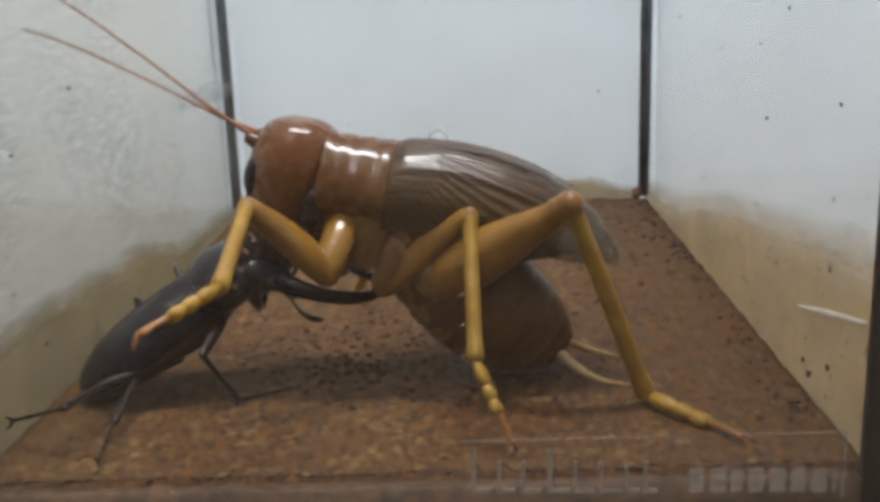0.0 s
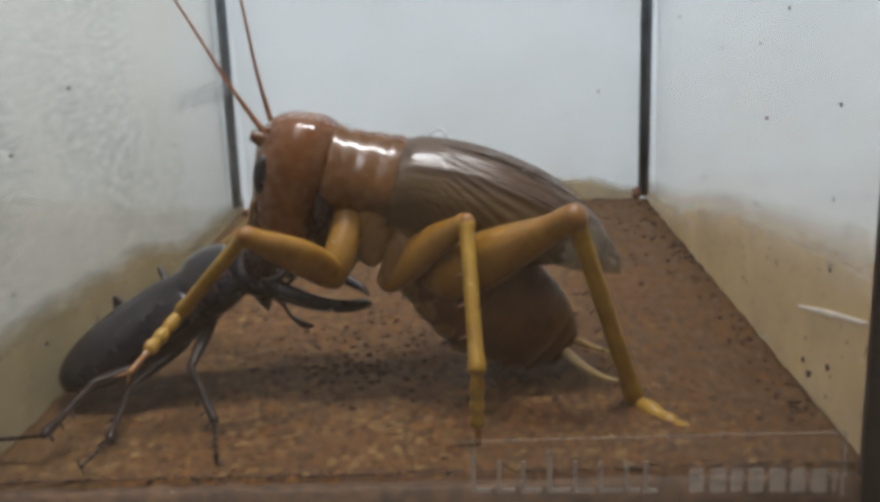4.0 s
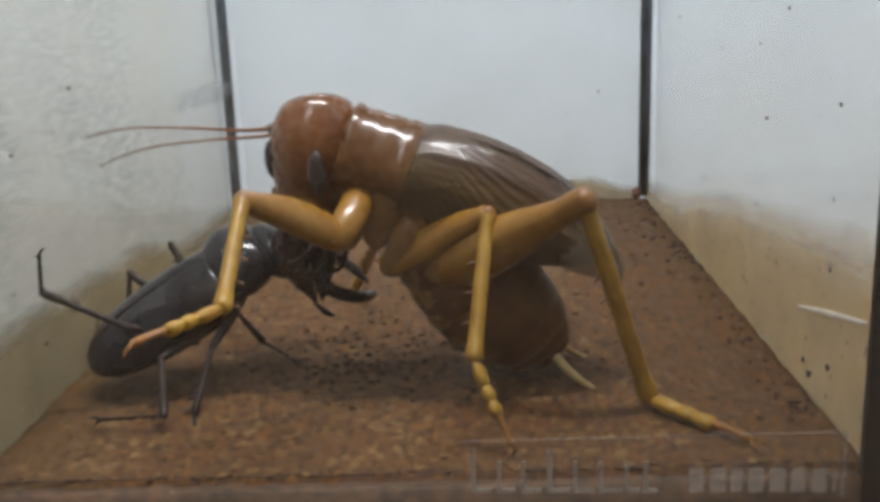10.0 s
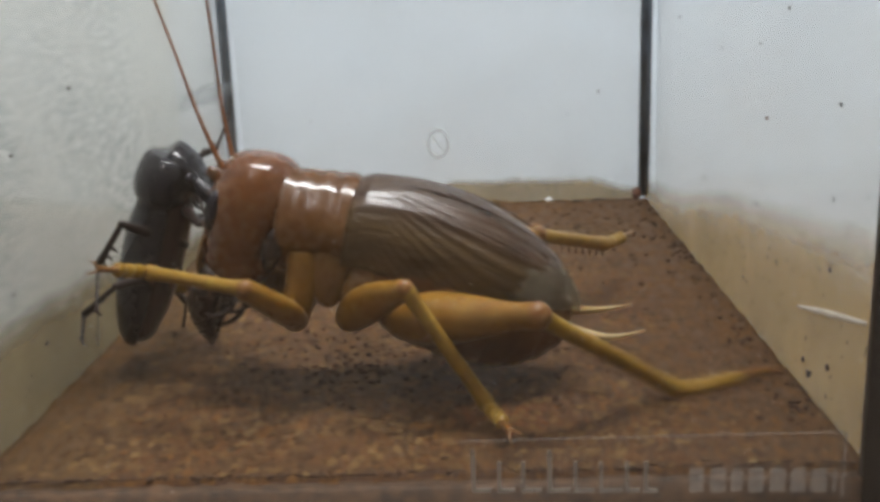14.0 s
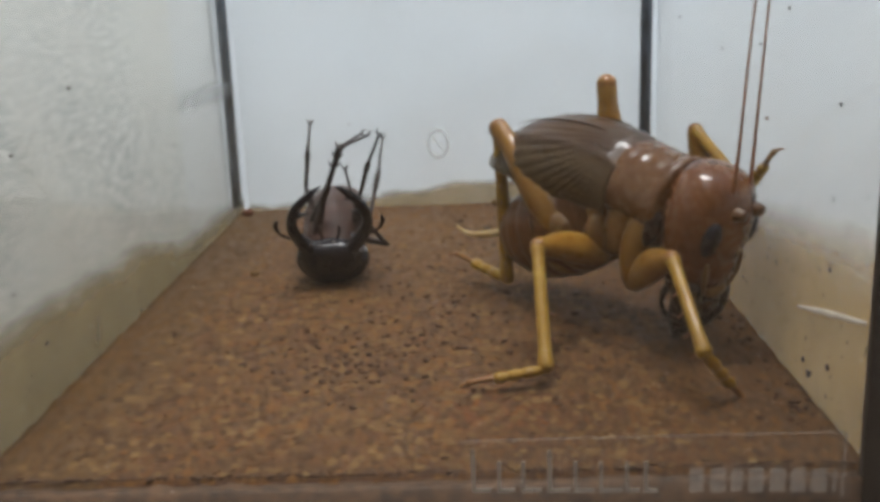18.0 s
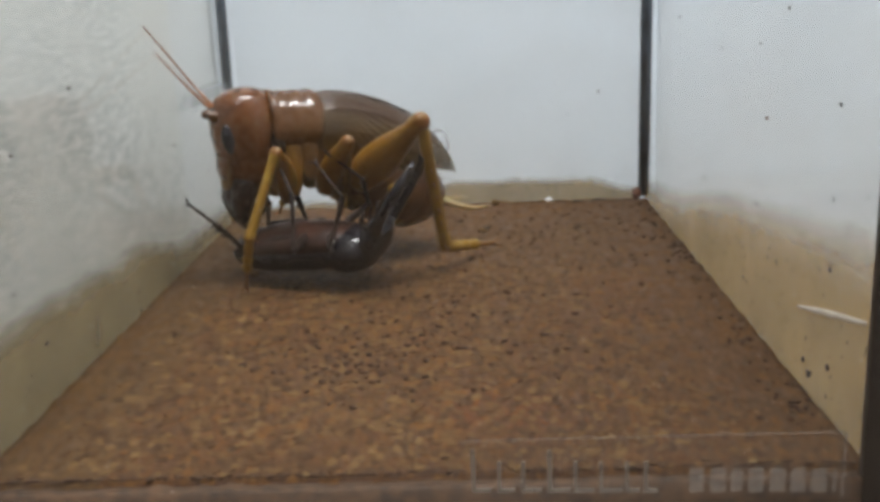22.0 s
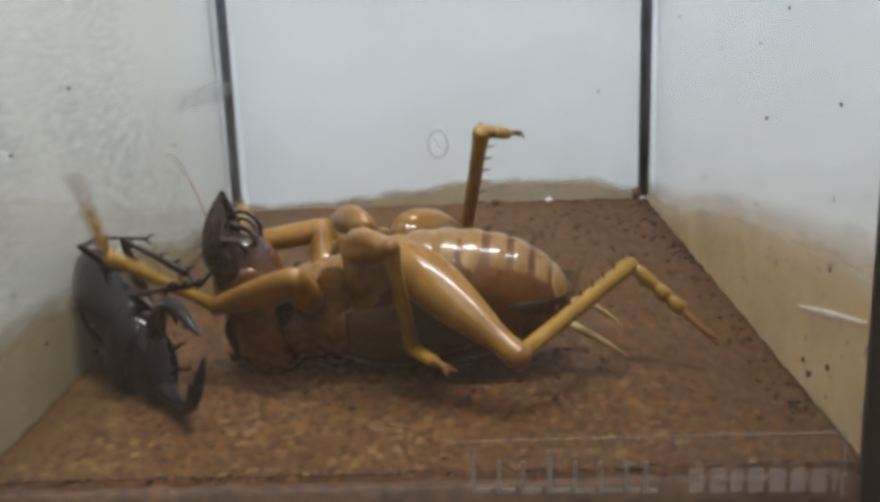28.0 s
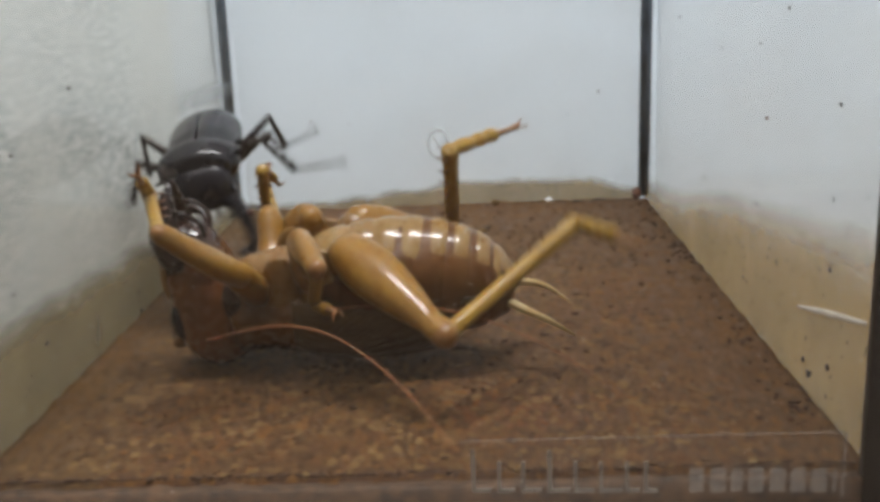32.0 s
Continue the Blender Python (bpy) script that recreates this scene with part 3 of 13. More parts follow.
# ---- marks on the glass ----
def splat(name, centre, normal_axis, sx, sz, material, label, category, seed=1, thick=0.00025):
    r = random.Random(seed)
    bm = bmesh.new()
    vs = bmesh.ops.create_icosphere(bm, subdivisions=2, radius=1)["verts"]
    for v in vs:
        k = 1 + 0.3 * noise.noise(v.co * 1.7 + Vector((seed * 3.1, 0, 0)))
        a, b, c = v.co.x * sx * k, v.co.y * thick, v.co.z * sz * k
        v.co = Vector((a, b, c)) if normal_axis == "y" else Vector((b, a, c))
    ob = part(name, bm, material)
    ob.location = centre
    return tagged(ob, label, category)


dust = random.Random(21)
bm = bmesh.new()
for i in range(260):
    x, z = dust.uniform(-0.07, 0.07), abs(dust.gauss(0.0, 0.03)) - 0.004
    r = dust.uniform(0.00003, 0.00011)
    for v in bmesh.ops.create_icosphere(bm, subdivisions=1, radius=r)["verts"]:
        v.co = Vector((x + v.co.x * dust.uniform(0.8, 1.6), FRONT - 0.00002 + v.co.y * 0.3, z + v.co.z))
tagged(part("glass_dust", bm, M_DUST), "tiny pale specks of dust on the front glass", "dust", kind="stuff")

def wall_spot(wall, a, z):
    """A point on the inner face of a wall, a along it, z up, in mm."""
    if wall == "back":
        return Vector((a, DEEP * 1000 - 0.15, z)) * MM
    return Vector((HALF * 1000 - 0.15 if wall == "right" else -HALF * 1000 + 0.15, a, z)) * MM


splat("dirt_speck", wall_spot("back", -45.9, 31.2), "y", 0.000499, 0.000399, M_RED, "small dark speck of dirt stuck on the glass", "speck", 1)
splat("dirt_speck", wall_spot("back", -32.2, 29.9), "y", 0.000499, 0.000399, M_RED, "small dark speck of dirt stuck on the glass", "speck", 2)
splat("dirt_speck", wall_spot("back", 56.1, 38.1), "y", 0.000492, 0.000492, M_SPECK, "small dark speck of dirt stuck on the glass", "speck", 3)
splat("dirt_speck", wall_spot("back", 45.2, 30.6), "y", 0.000396, 0.000495, M_SPECK, "small dark speck of dirt stuck on the glass", "speck", 4)
splat("dirt_speck", wall_spot("back", -66.8, 6.7), "y", 0.000407, 0.000407, M_SPECK, "small dark speck of dirt stuck on the glass", "speck", 5)
splat("dirt_speck", wall_spot("back", 26.1, 48.0), "y", 0.000294, 0.000294, M_SPECK, "small dark speck of dirt stuck on the glass", "speck", 6)
splat("dirt_speck", wall_spot("back", -17.2, 65.9), "y", 0.000291, 0.000291, M_SPECK, "small dark speck of dirt stuck on the glass", "speck", 7)
splat("dirt_speck", wall_spot("left", 32.1, 49.3), "x", 0.000904, 0.000308, M_SPECK, "small dark speck of dirt stuck on the glass", "speck", 8)
splat("dirt_speck", wall_spot("left", 132.1, 35.7), "x", 0.000700, 0.000398, M_SPECK, "small dark speck of dirt stuck on the glass", "speck", 9)
splat("dirt_speck", wall_spot("left", 35.3, 11.7), "x", 0.000968, 0.000440, M_SPECK, "small dark speck of dirt stuck on the glass", "speck", 10)
splat("dirt_speck", wall_spot("left", 62.6, 58.6), "x", 0.001039, 0.000354, M_SPECK, "small dark speck of dirt stuck on the glass", "speck", 11)
splat("dirt_speck", wall_spot("left", 24.9, 25.0), "x", 0.000676, 0.000256, M_SPECK, "small dark speck of dirt stuck on the glass", "speck", 12)
splat("dirt_speck", wall_spot("right", 62.4, 46.9), "x", 0.000897, 0.000524, M_RED, "small dark speck of dirt stuck on the glass", "speck", 13)
splat("dirt_speck", wall_spot("right", 21.6, 25.9), "x", 0.000643, 0.000438, M_SPECK, "small dark speck of dirt stuck on the glass", "speck", 14)
splat("dirt_speck", wall_spot("right", 51.0, 69.4), "x", 0.000589, 0.000375, M_SPECK, "small dark speck of dirt stuck on the glass", "speck", 15)
splat("dirt_speck", wall_spot("right", 151.9, 64.6), "x", 0.000716, 0.000488, M_SPECK, "small dark speck of dirt stuck on the glass", "speck", 16)
splat("dirt_speck", wall_spot("right", 67.4, 27.7), "x", 0.000806, 0.000427, M_SPECK, "small dark speck of dirt stuck on the glass", "speck", 17)
splat("dirt_speck", wall_spot("right", 21.2, 54.5), "x", 0.000512, 0.000372, M_SPECK, "small dark speck of dirt stuck on the glass", "speck", 18)
splat("dirt_speck", wall_spot("right", 75.7, 8.6), "x", 0.000711, 0.000388, M_SPECK, "small dark speck of dirt stuck on the glass", "speck", 19)
splat("dirt_speck", wall_spot("right", 101.7, 58.7), "x", 0.000599, 0.000340, M_SPECK, "small dark speck of dirt stuck on the glass", "speck", 20)
splat("dirt_speck", wall_spot("right", 69.5, 61.6), "x", 0.000520, 0.000355, M_SPECK, "small dark speck of dirt stuck on the glass", "speck", 21)
splat("dirt_speck", wall_spot("right", 29.4, 3.5), "x", 0.000923, 0.000839, M_SPECK, "small dark speck of dirt stuck on the glass", "speck", 22)
splat("dirt_speck", wall_spot("right", 20.0, 8.4), "x", 0.000763, 0.000693, M_SPECK, "small dark speck of dirt stuck on the glass", "speck", 23)
splat("dirt_speck", wall_spot("right", 32.6, 5.1), "x", 0.000702, 0.000638, M_SPECK, "small dark speck of dirt stuck on the glass", "speck", 24)
splat("brown_pellet", Vector((0.0689, 0.2020, 0.0022)), "y", 0.0017, 0.0024, M_RED, "red-brown dropping in the corner of the board", "pellet", 31, 0.0017)
splat("white_flake", Vector((0.0380, 0.2026, 0.0009)), "y", 0.0014, 0.0008, M_WHITE, "small white flake lying on the board", "flake", 33, 0.0009)
for px, py, sx, sy, mat, label, seed in ((0.0190, 0.2010, 0.0016, 0.0011, M_CHIP, "tan husk lying against the back glass", 41), (-0.0505, 0.1195, 0.0013, 0.0008, M_CHIP, "pale orange chip of wood on the board", 42), (-0.0690, 0.1965, 0.0022, 0.0014, M_RED, "brown lump of jelly in the corner of the tank", 43),
                                           (0.0140, 0.1620, 0.0018, 0.0006, M_CHIP, "curled shaving lying on the board", 44), (0.0560, 0.2030, 0.0028, 0.0004, M_SPECK, "thin dark twig along the back glass", 45), (0.0480, 0.2020, 0.0020, 0.0004, M_SPECK, "thin dark twig along the back glass", 46)):
    splat("scrap", Vector((px, py, sy * 0.8)), "y", sx, sy, mat, label, "scrap", seed, 0.0008)
splat("dark_pellet", Vector((0.0150, 0.1635, 0.0008)), "y", 0.0012, 0.0007, M_SPECK, "dark dropping lying on the board", "pellet", 34, 0.0009)
bm = bmesh.new()
for k in range(28):
    t0, t1 = 2 * math.pi * k / 28, 2 * math.pi * (k + 1) / 28
    c = wall_spot("back", -0.7, 21.7)
    q = [bm.verts.new(c + Vector((math.cos(t) * r, d, math.sin(t) * r * 1.35)) * MM) for t, r, d in ((t0, 4.1, 0.1), (t1, 4.1, 0.1), (t1, 3.5, -0.35), (t0, 3.5, -0.35), (t0, 3.0, 0.1), (t1, 3.0, 0.1))]
    bm.faces.new((q[0], q[1], q[2], q[3]))
    bm.faces.new((q[3], q[2], q[5], q[4]))
c = wall_spot("back", -0.7, 21.7)
tube([(c.x * 1000 + u * 2.0, c.y * 1000, c.z * 1000 - u * 2.6) for u in (-1, 0, 1)], [0.3, 0.4, 0.3], 6, 2, bm)
tagged(part("round_mark", bm, M_RING), "faint raised round ring on the back glass", "ring mark")
# a lamp's reflection in the side glass, drawn as a pale streak
bm = tube([(72.7, 36.2, 14.5), (72.7, 20.1, 18.4), (72.7, 4.5, 22.0)], [0.25, 0.62, 0.35], 8, 4)
tagged(part("white_scratch", bm, M_STREAK), "thin white streak painting a lamp reflection on the side glass", "scratch")
r9 = random.Random(9)
for wall, count in (("right", 48), ("left", 12), ("back", 16)):
    bm = bmesh.new()
    for i in range(count * 4):
        if wall == "back":
            a, z = r9.uniform(20, 70), abs(r9.gauss(4, 7)) + 1
        else:
            a = r9.uniform(2, 200)
            z = abs(r9.gauss(14, 14)) + 1
        p = wall_spot(wall, a, z)
        s = r9.uniform(0.08, 0.24)
        tall = s * r9.uniform(0.9, 4.0)
        vs = bmesh.ops.create_icosphere(bm, subdivisions=1, radius=1)["verts"]
        for v in vs:
            k = r9.uniform(0.8, 1.2)
            v.co = p + (Vector((v.co.x * s * k, v.co.y * 0.1, v.co.z * tall)) if wall == "back" else Vector((v.co.x * 0.1, v.co.y * s * k, v.co.z * tall))) * MM
    tagged(part("dirt_specks", bm, M_SPECK), "tiny dark specks and runs of dirt on the glass", "specks", kind="stuff")

label = tagged(new("tank_label"), "clear sticker with faint grey marks on the front glass", "label")
part("film", box(0.0083, 0.0665, -0.00718, -0.00712, -0.0018, 0.0092), M_FILM, label, "clear sticker film", smooth=False).visible_shadow = False
part("border", box(0.0083, 0.0665, -0.00724, -0.00719, 0.0090, 0.0092), M_BORDER, label, "pale sticker edge", smooth=False)
part("border", box(0.0662, 0.0665, -0.00724, -0.00719, -0.0018, 0.0089), M_BORDER, label, "pale sticker edge", smooth=False)
for x0, x1, z0, z1, w, h in (
        (0.0098, 0.0128, 0.0005, 0.0078, 0.0007, 0.0004),
        (0.0138, 0.0165, 0.0004, 0.0056, 0.0006, 0.0004),
        (0.0175, 0.0206, 0.0003, 0.0055, 0.0006, 0.0004),
        (0.0215, 0.0251, 0.0002, 0.0074, 0.0007, 0.0004),
        (0.0255, 0.0287, 0.0001, 0.0053, 0.0006, 0.0004),
        (0.0294, 0.0329, -0.0000, 0.0052, 0.0006, 0.0004),
        (0.0333, 0.0356, -0.0001, 0.0051, 0.0006, 0.0004),
        (0.0362, 0.0384, -0.0002, 0.0050, 0.0006, 0.0004),
):
    bm = box(x0, x0 + w, -0.0074, -0.0072, z0, z1)
    box(x0 + w, x1, -0.0074, -0.0072, z0, z0 + h * 1.6, bm=bm)
    part("mark", bm, M_PRINT_DARK, label, "thin grey printed strokes", smooth=False)
for x0, x1, z0, z1 in (
        (0.0431, 0.0453, -0.0002, 0.0036),
        (0.0463, 0.0486, -0.0003, 0.0035),
        (0.0494, 0.0512, -0.0003, 0.0034),
        (0.0521, 0.0543, -0.0004, 0.0034),
        (0.0553, 0.0576, -0.0005, 0.0033),
        (0.0585, 0.0607, -0.0006, 0.0032),
        (0.0615, 0.0639, -0.0007, 0.0031),
        (0.0648, 0.0653, -0.0007, 0.0030),
):
    part("mark", box(x0, x1, -0.0074, -0.0072, z0, z1), M_PRINT_PALE, label, "bold pale grey printed block", smooth=False)
# ---- the cricket ----
cricket = tagged(new("cricket"), "large russet and yellow raspy cricket with olive-brown wings", "cricket")
MOVES = {}


def segment_groove(rings, depth, width):
    """Narrow grooves round a lofted body at the given stations."""
    return lambda a, t: 1 - depth * max(0.0, 1 - min(abs(a - r) for r in rings) / width)


part("thorax", loft([(-17, 0, -1, 5, 5.6), (-13, 0, -1.6, 7.8, 7.6), (-5, 0, -1, 8.4, 8.2), (3, 0, 0, 8.0, 8.0), (10, 0, 1, 6.4, 7.2), (14, 0, 2.5, 4.5, 5.8)], 22, 4,
                    dent=segment_groove([-9, -1, 6], 0.06, 1.2)), M_THORAX, cricket, "tan-yellow thorax")
for s in (1, -1):
    part("side_plate", loft([(-10.5, s * 7.4, -3, 0.8, 4), (-8, s * 8.0, -3, 1.0, 8), (-4, s * 8.2, -2.5, 1.1, 8.5), (-2.2, s * 7.7, -3, 0.8, 5)], 16, 4), M_THORAX, cricket)
    part("side_plate", loft([(-1.5, s * 7.5, -2.5, 0.8, 4), (0.5, s * 8.1, -2, 1.0, 7.5), (3.5, s * 7.9, -1.5, 1.0, 7.5), (5.2, s * 7.2, -2, 0.8, 4)], 16, 4), M_THORAX, cricket)


def pronotum_shape(a, t):
    low = max(0.0, min(1.0, (-0.05 - math.sin(t)) / 0.35))
    k = 1 - 0.020 * max(0.0, 1 - abs(a - 9.4) / 1.3) - 0.014 * max(0.0, 1 - abs(a - 1.8) / 1.2)
    k += 0.016 * math.sin(2.3 * t + 0.7 * a) * math.sin(0.9 * a)
    return k * (1 - 0.20 * low)


part("pronotum", loft([(-2.4, 0, 2.9, 10.1, 10.9), (-1.8, 0, 3.0, 10.5, 11.4), (0.0, 0, 3.1, 10.7, 11.6), (2.4, 0, 3.3, 10.4, 11.4), (5, 0, 3.4, 10.1, 11.2), (8, 0, 3.4, 10.0, 11.2), (10.4, 0, 3.4, 10.1, 11.5), (11.8, 0, 3.4, 9.9, 11.4), (12.5, 0, 3.4, 8.6, 10.0)],
                      36, 5, dent=pronotum_shape), M_PRON, cricket, "glossy amber-brown saddle-shaped neck shield")

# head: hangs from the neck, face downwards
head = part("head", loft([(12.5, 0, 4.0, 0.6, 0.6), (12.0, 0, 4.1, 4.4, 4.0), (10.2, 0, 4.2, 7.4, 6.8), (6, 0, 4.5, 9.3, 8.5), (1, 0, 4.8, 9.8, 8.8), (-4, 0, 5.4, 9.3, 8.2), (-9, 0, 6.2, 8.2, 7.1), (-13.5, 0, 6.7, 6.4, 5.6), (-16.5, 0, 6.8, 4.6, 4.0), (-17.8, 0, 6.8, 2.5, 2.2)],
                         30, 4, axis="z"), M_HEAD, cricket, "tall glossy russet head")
# the lofted head has side and front swapped: turn it about the upright axis
head.data.transform(Matrix(((0, 1, 0, 0), (1, 0, 0, 0), (0, 0, 1, 0), (0, 0, 0, 1))))
head.data.flip_normals()
head.location = Vector((13, 0, 4)) * MM
for s in (1, -1):
    part("eye", ball(10.6, s * 6.3, 0.8, 2.0, 2.0, 4.1), M_EYE, head, "glossy black oval eye")
    part("antenna_socket", tube([(10.5, s * 2.6, 6), (12.5, s * 3.0, 7), (14, s * 3.1, 7.4)], [1.7, 1.5, 1.0], 10), M_PRON, head)
    part("mandible", tube([(8.5, s * 4.8, -11), (10.6, s * 4.8, -16.5), (10.2, s * 3.2, -22), (8.8, s * 0.8, -27.5)], [3.0, 3.3, 2.4, 0.3], 14), M_JAW, head, "dark brown-black toothed jaw")
    # dark ball stands in for the shade in the neck gap
    part("neck_hollow", ball(-1.4, s * 8.3, -3.6, 1.9, 1.5, 4.4), M_JAW, head, "dark lump painting the shaded gap behind the cheek")
    part("cheek", ball(5.5, s * 6.0, -8, 4.2, 2.4, 5.2), M_HEAD, head)
    part("palp", tube([(4.5, s * 3.5, -15), (5.5, s * 6, -18), (8.5, s * 7, -19.5), (11, s * 6.4, -18)], [0.65, 0.55, 0.5, 0.6], 8), M_JAW, head, "dark jointed palp")
    part("palp", tube([(3.5, s * 2, -15.5), (3.5, s * 3.2, -19), (6, s * 3.8, -21.5), (8, s * 3.4, -22)], [0.55, 0.48, 0.45, 0.5], 8), M_JAW, head, "dark jointed palp")
part("lower_face", ball(8.8, 0, -14, 5.0, 6.4, 4.8), M_JAW, head, "dark brown lower face")
part("face_plate", ball(11.9, 0, -7.6, 2.2, 4.8, 4.6), M_HEAD, head)
part("lip_shield", ball(12.6, 0, -11.8, 1.6, 3.5, 2.2), M_THORAX, head, "tan plate above the lip")
for s in (1, -1):
    part("cheek_ridge", tube([(12.0, s * 6.0, -4.5), (12.6, s * 5.4, -8.5), (12.7, s * 4.2, -12.0)], [0.35, 0.65, 0.4], 8), M_THORAX, head, "pale ridge down the cheek")
part("upper_lip", ball(12.4, 0, -15.8, 1.7, 3.3, 3.4), M_HEAD, head, "russet rounded lip plate")
for s in (1, -1):
    pts = [(0, 0, 0), (12, 0, 0.6), (28, 0, 2.6), (48, 0, 4.2), (66, 0, 2.5), (82, 0, -3.5), (94, 0, -12)]
    MOVES["antenna_l" if s > 0 else "antenna_r"] = part("antenna", tube(pts, [0.62, 0.36, 0.26, 0.21, 0.16, 0.12, 0.07], 7, 6), M_ANT, head, "long thin reddish-brown antenna")
MOVES["head"] = head

# abdomen: hangs from its joint, pointing backwards
abdomen = part("abdomen", loft([(3, 0, 0, 7, 7.5), (0, 0, -0.5, 8.4, 9), (-8, 0, -1.8, 9.5, 10.3), (-17, 0, -2.6, 9.9, 10.5), (-26, 0, -2.5, 9.2, 9.6), (-33, 0, -1.5, 6.9, 7.2), (-37, 0, -0.6, 3.2, 3.4)], 24, 9, dent=segment_groove([-4, -9.5, -14.5, -19.5, -24, -28.5, -32.5], 0.07, 0.9)), M_BELLY, cricket,
               "swollen abdomen, pale tan below")
abdomen.location = Vector((-6, 0, -1)) * MM
prof = smoothed([(2.5, 0, 7.6, 8.0), (-6, -1.4, 9.5, 10.3), (-15, -2.4, 10.2, 10.9), (-24, -2.6, 9.9, 10.4), (-31, -1.9, 8.1, 8.5), (-36, -0.9, 4.6, 4.9)], 8)
cuts = [0, 6, 12, 18, 23, 28, 33, 37, 40]
for a, b in zip(cuts, cuts[1:]):
    rows = [prof[a], prof[(a + b) // 2], prof[b]]
    st = [(rows[0][0] + 0.3, 0, rows[0][1] + 0.25, rows[0][2] * 0.95, rows[0][3] * 0.95)]
    st += [(r[0] + 0.15 * (1 - i), 0, r[1] + 0.35, r[2] * k, r[3] * k) for i, (r, k) in enumerate(zip(rows, (1.0, 1.025, 1.015)))]
    st.append((rows[2][0] - 0.5, 0, rows[2][1] + 0.3, rows[2][2] * 0.95, rows[2][3] * 0.95))
    part("abdomen_segment", loft(st, 24, 2, dent=lambda x, t: 0.955 if math.sin(t) < -0.55 else 1.0), M_ABDOMEN, abdomen)
for s in (1, -1):
    part("cercus", tube([(-34.5, s * 3, 0.5), (-39, s * 6, 1), (-44, s * 7.5, 2.4), (-49, s * 7, 5.2)], [0.9, 0.8, 0.5, 0.12], 8), M_CERCUS, abdomen, "pale yellow curved tail feeler")
for ob in [abdomen, *abdomen.children]:
    ob.data.transform(Matrix.Diagonal((1.06, 1.1, 1.12, 1)))
MOVES["abdomen"] = abdomen


def wing(side, length, inner, outer, material, name, parent, label, droop, flare, thick, ridges, rise=1.0, back=0.0):
    """One folded wing: a curved, ribbed shell over half of the back."""
    bm = bmesh.new()
    nu, nv = 60, 56
    for layer in (0, 1):
        rows = []
        for i in range(nu + 1):
            s = i / nu
            x = -length * s
            sink = droop * s ** 2.2
            wid = (1 + flare * s) * math.sqrt(max(0.03, 1 - max(0, (s - 0.5) / 0.5) ** 2.6 * 0.93))
            row = []
            for j in range(nv + 1):
                q = j / nv
                t = math.radians(inner + (outer - inner) * q * (0.9 + 0.1 * math.sin(math.pi * min(1, s * 1.1))) * (1 - 0.42 * max(0, (s - 0.4) / 0.6) ** 1.8))
                fan = math.atan2(25 * (q - 0.20), length * s + 5)
                fold = math.sin(fan * 78 + 0.9 * math.sin(s * 9 + q * 5)) * min(1, max(0, fan * 6)) if fan > 0 else 0.35 * math.sin(q * 60 + s * 4)
                r = 1 + ridges * 0.0065 * (fold + 0.45 * fold * abs(fold)) * min(1, s * 4) * (1 - 0.6 * s ** 3) + 0.03 * math.exp(-((math.degrees(t) - 52) / 5) ** 2) - layer * thick
                y = 11.0 * math.sin(t) * wid * r
                z = (10.8 + 1.2 * math.sin(math.pi * s) * rise) * math.cos(t) * (0.8 + 0.2 * wid) * r - sink - (1 - min(1, s * 14)) * 0.9
                row.append(bm.verts.new(Vector((x - back + 2.0 * q * (0.4 - s), side * y, z)) * MM))
            rows.append(row)
        for r0, r1 in zip(rows, rows[1:]):
            for j in range(nv):
                bm.faces.new((r0[j], r0[j + 1], r1[j + 1], r1[j]))
        if layer:
            edge = lambda rr: rr[0] + [r[-1] for r in rr[1:]] + rr[-1][-2::-1] + [r[0] for r in rr[-2:0:-1]]
            e0, e1 = edge(first), edge(rows)
            for k in range(len(e0)):
                k2 = (k + 1) % len(e0)
                bm.faces.new((e0[k], e0[k2], e1[k2], e1[k]))
        first = rows
    return part(name, bm, material, parent, label)


for s, key in ((1, "forewing_l"), (-1, "forewing_r")):
    fw = wing(s, 40.5, -4, 124, M_WING, "forewing", cricket, "ribbed olive-brown folded wing", 10.5, 0.06, 0.035, 1.3, 1.0, 3.3)
    fw.location = Vector((2, 0, 4)) * MM
    hw = wing(s, 26, 2, 92, M_HIND, "hindwing", fw, "clear greyish folded hind wing", 9.0, -0.05, 0.02, 1.2, 0.2)
    hw.matrix_basis = pose(-0.022, 0, -0.0040, 0, -6, 0)
    for q in range(3):
        t = math.radians(20 + 27 * q)
        pts = [(-4.8 - 40 * u, s * 10.75 * math.sin(t + 0.16 * u) * (1 + 0.06 * u) * math.sqrt(max(0.03, 1 - max(0, (u - 0.5) / 0.5) ** 2.6 * 0.93)), (10.95 + 1.2 * math.sin(math.pi * u)) * math.cos(t + 0.16 * u) * 0.99 - 9.5 * u ** 2.2 - (1 - min(1, u * 14)) * 0.9) for u in (0.02, 0.2, 0.4, 0.6, 0.75, 0.88)]
        part("vein", tube(pts, [0.26, 0.24, 0.22, 0.2, 0.14, 0.06], 6, 3), M_WING, fw)
    MOVES[key] = fw


def spines(bm, length, count, r, size, start=0.35):
    """Rows of short dark spines, in the second material."""
    done = set(bm.faces)
    for i in range(count):
        x = length * (start + (0.97 - start) * i / max(1, count - 1))
        for s in (1, -1):
            tube([(x, s * r * 0.6, -r * 0.5), (x + size * 0.45, s * (r + size * 0.45), -r - size * 0.35), (x + size * 0.9, s * (r + size * 0.6), -r - size * 0.6)], [0.28, 0.18, 0.03], 5, 1, bm)
    for f in bm.faces:
        if f not in done:
            f.material_index = 1


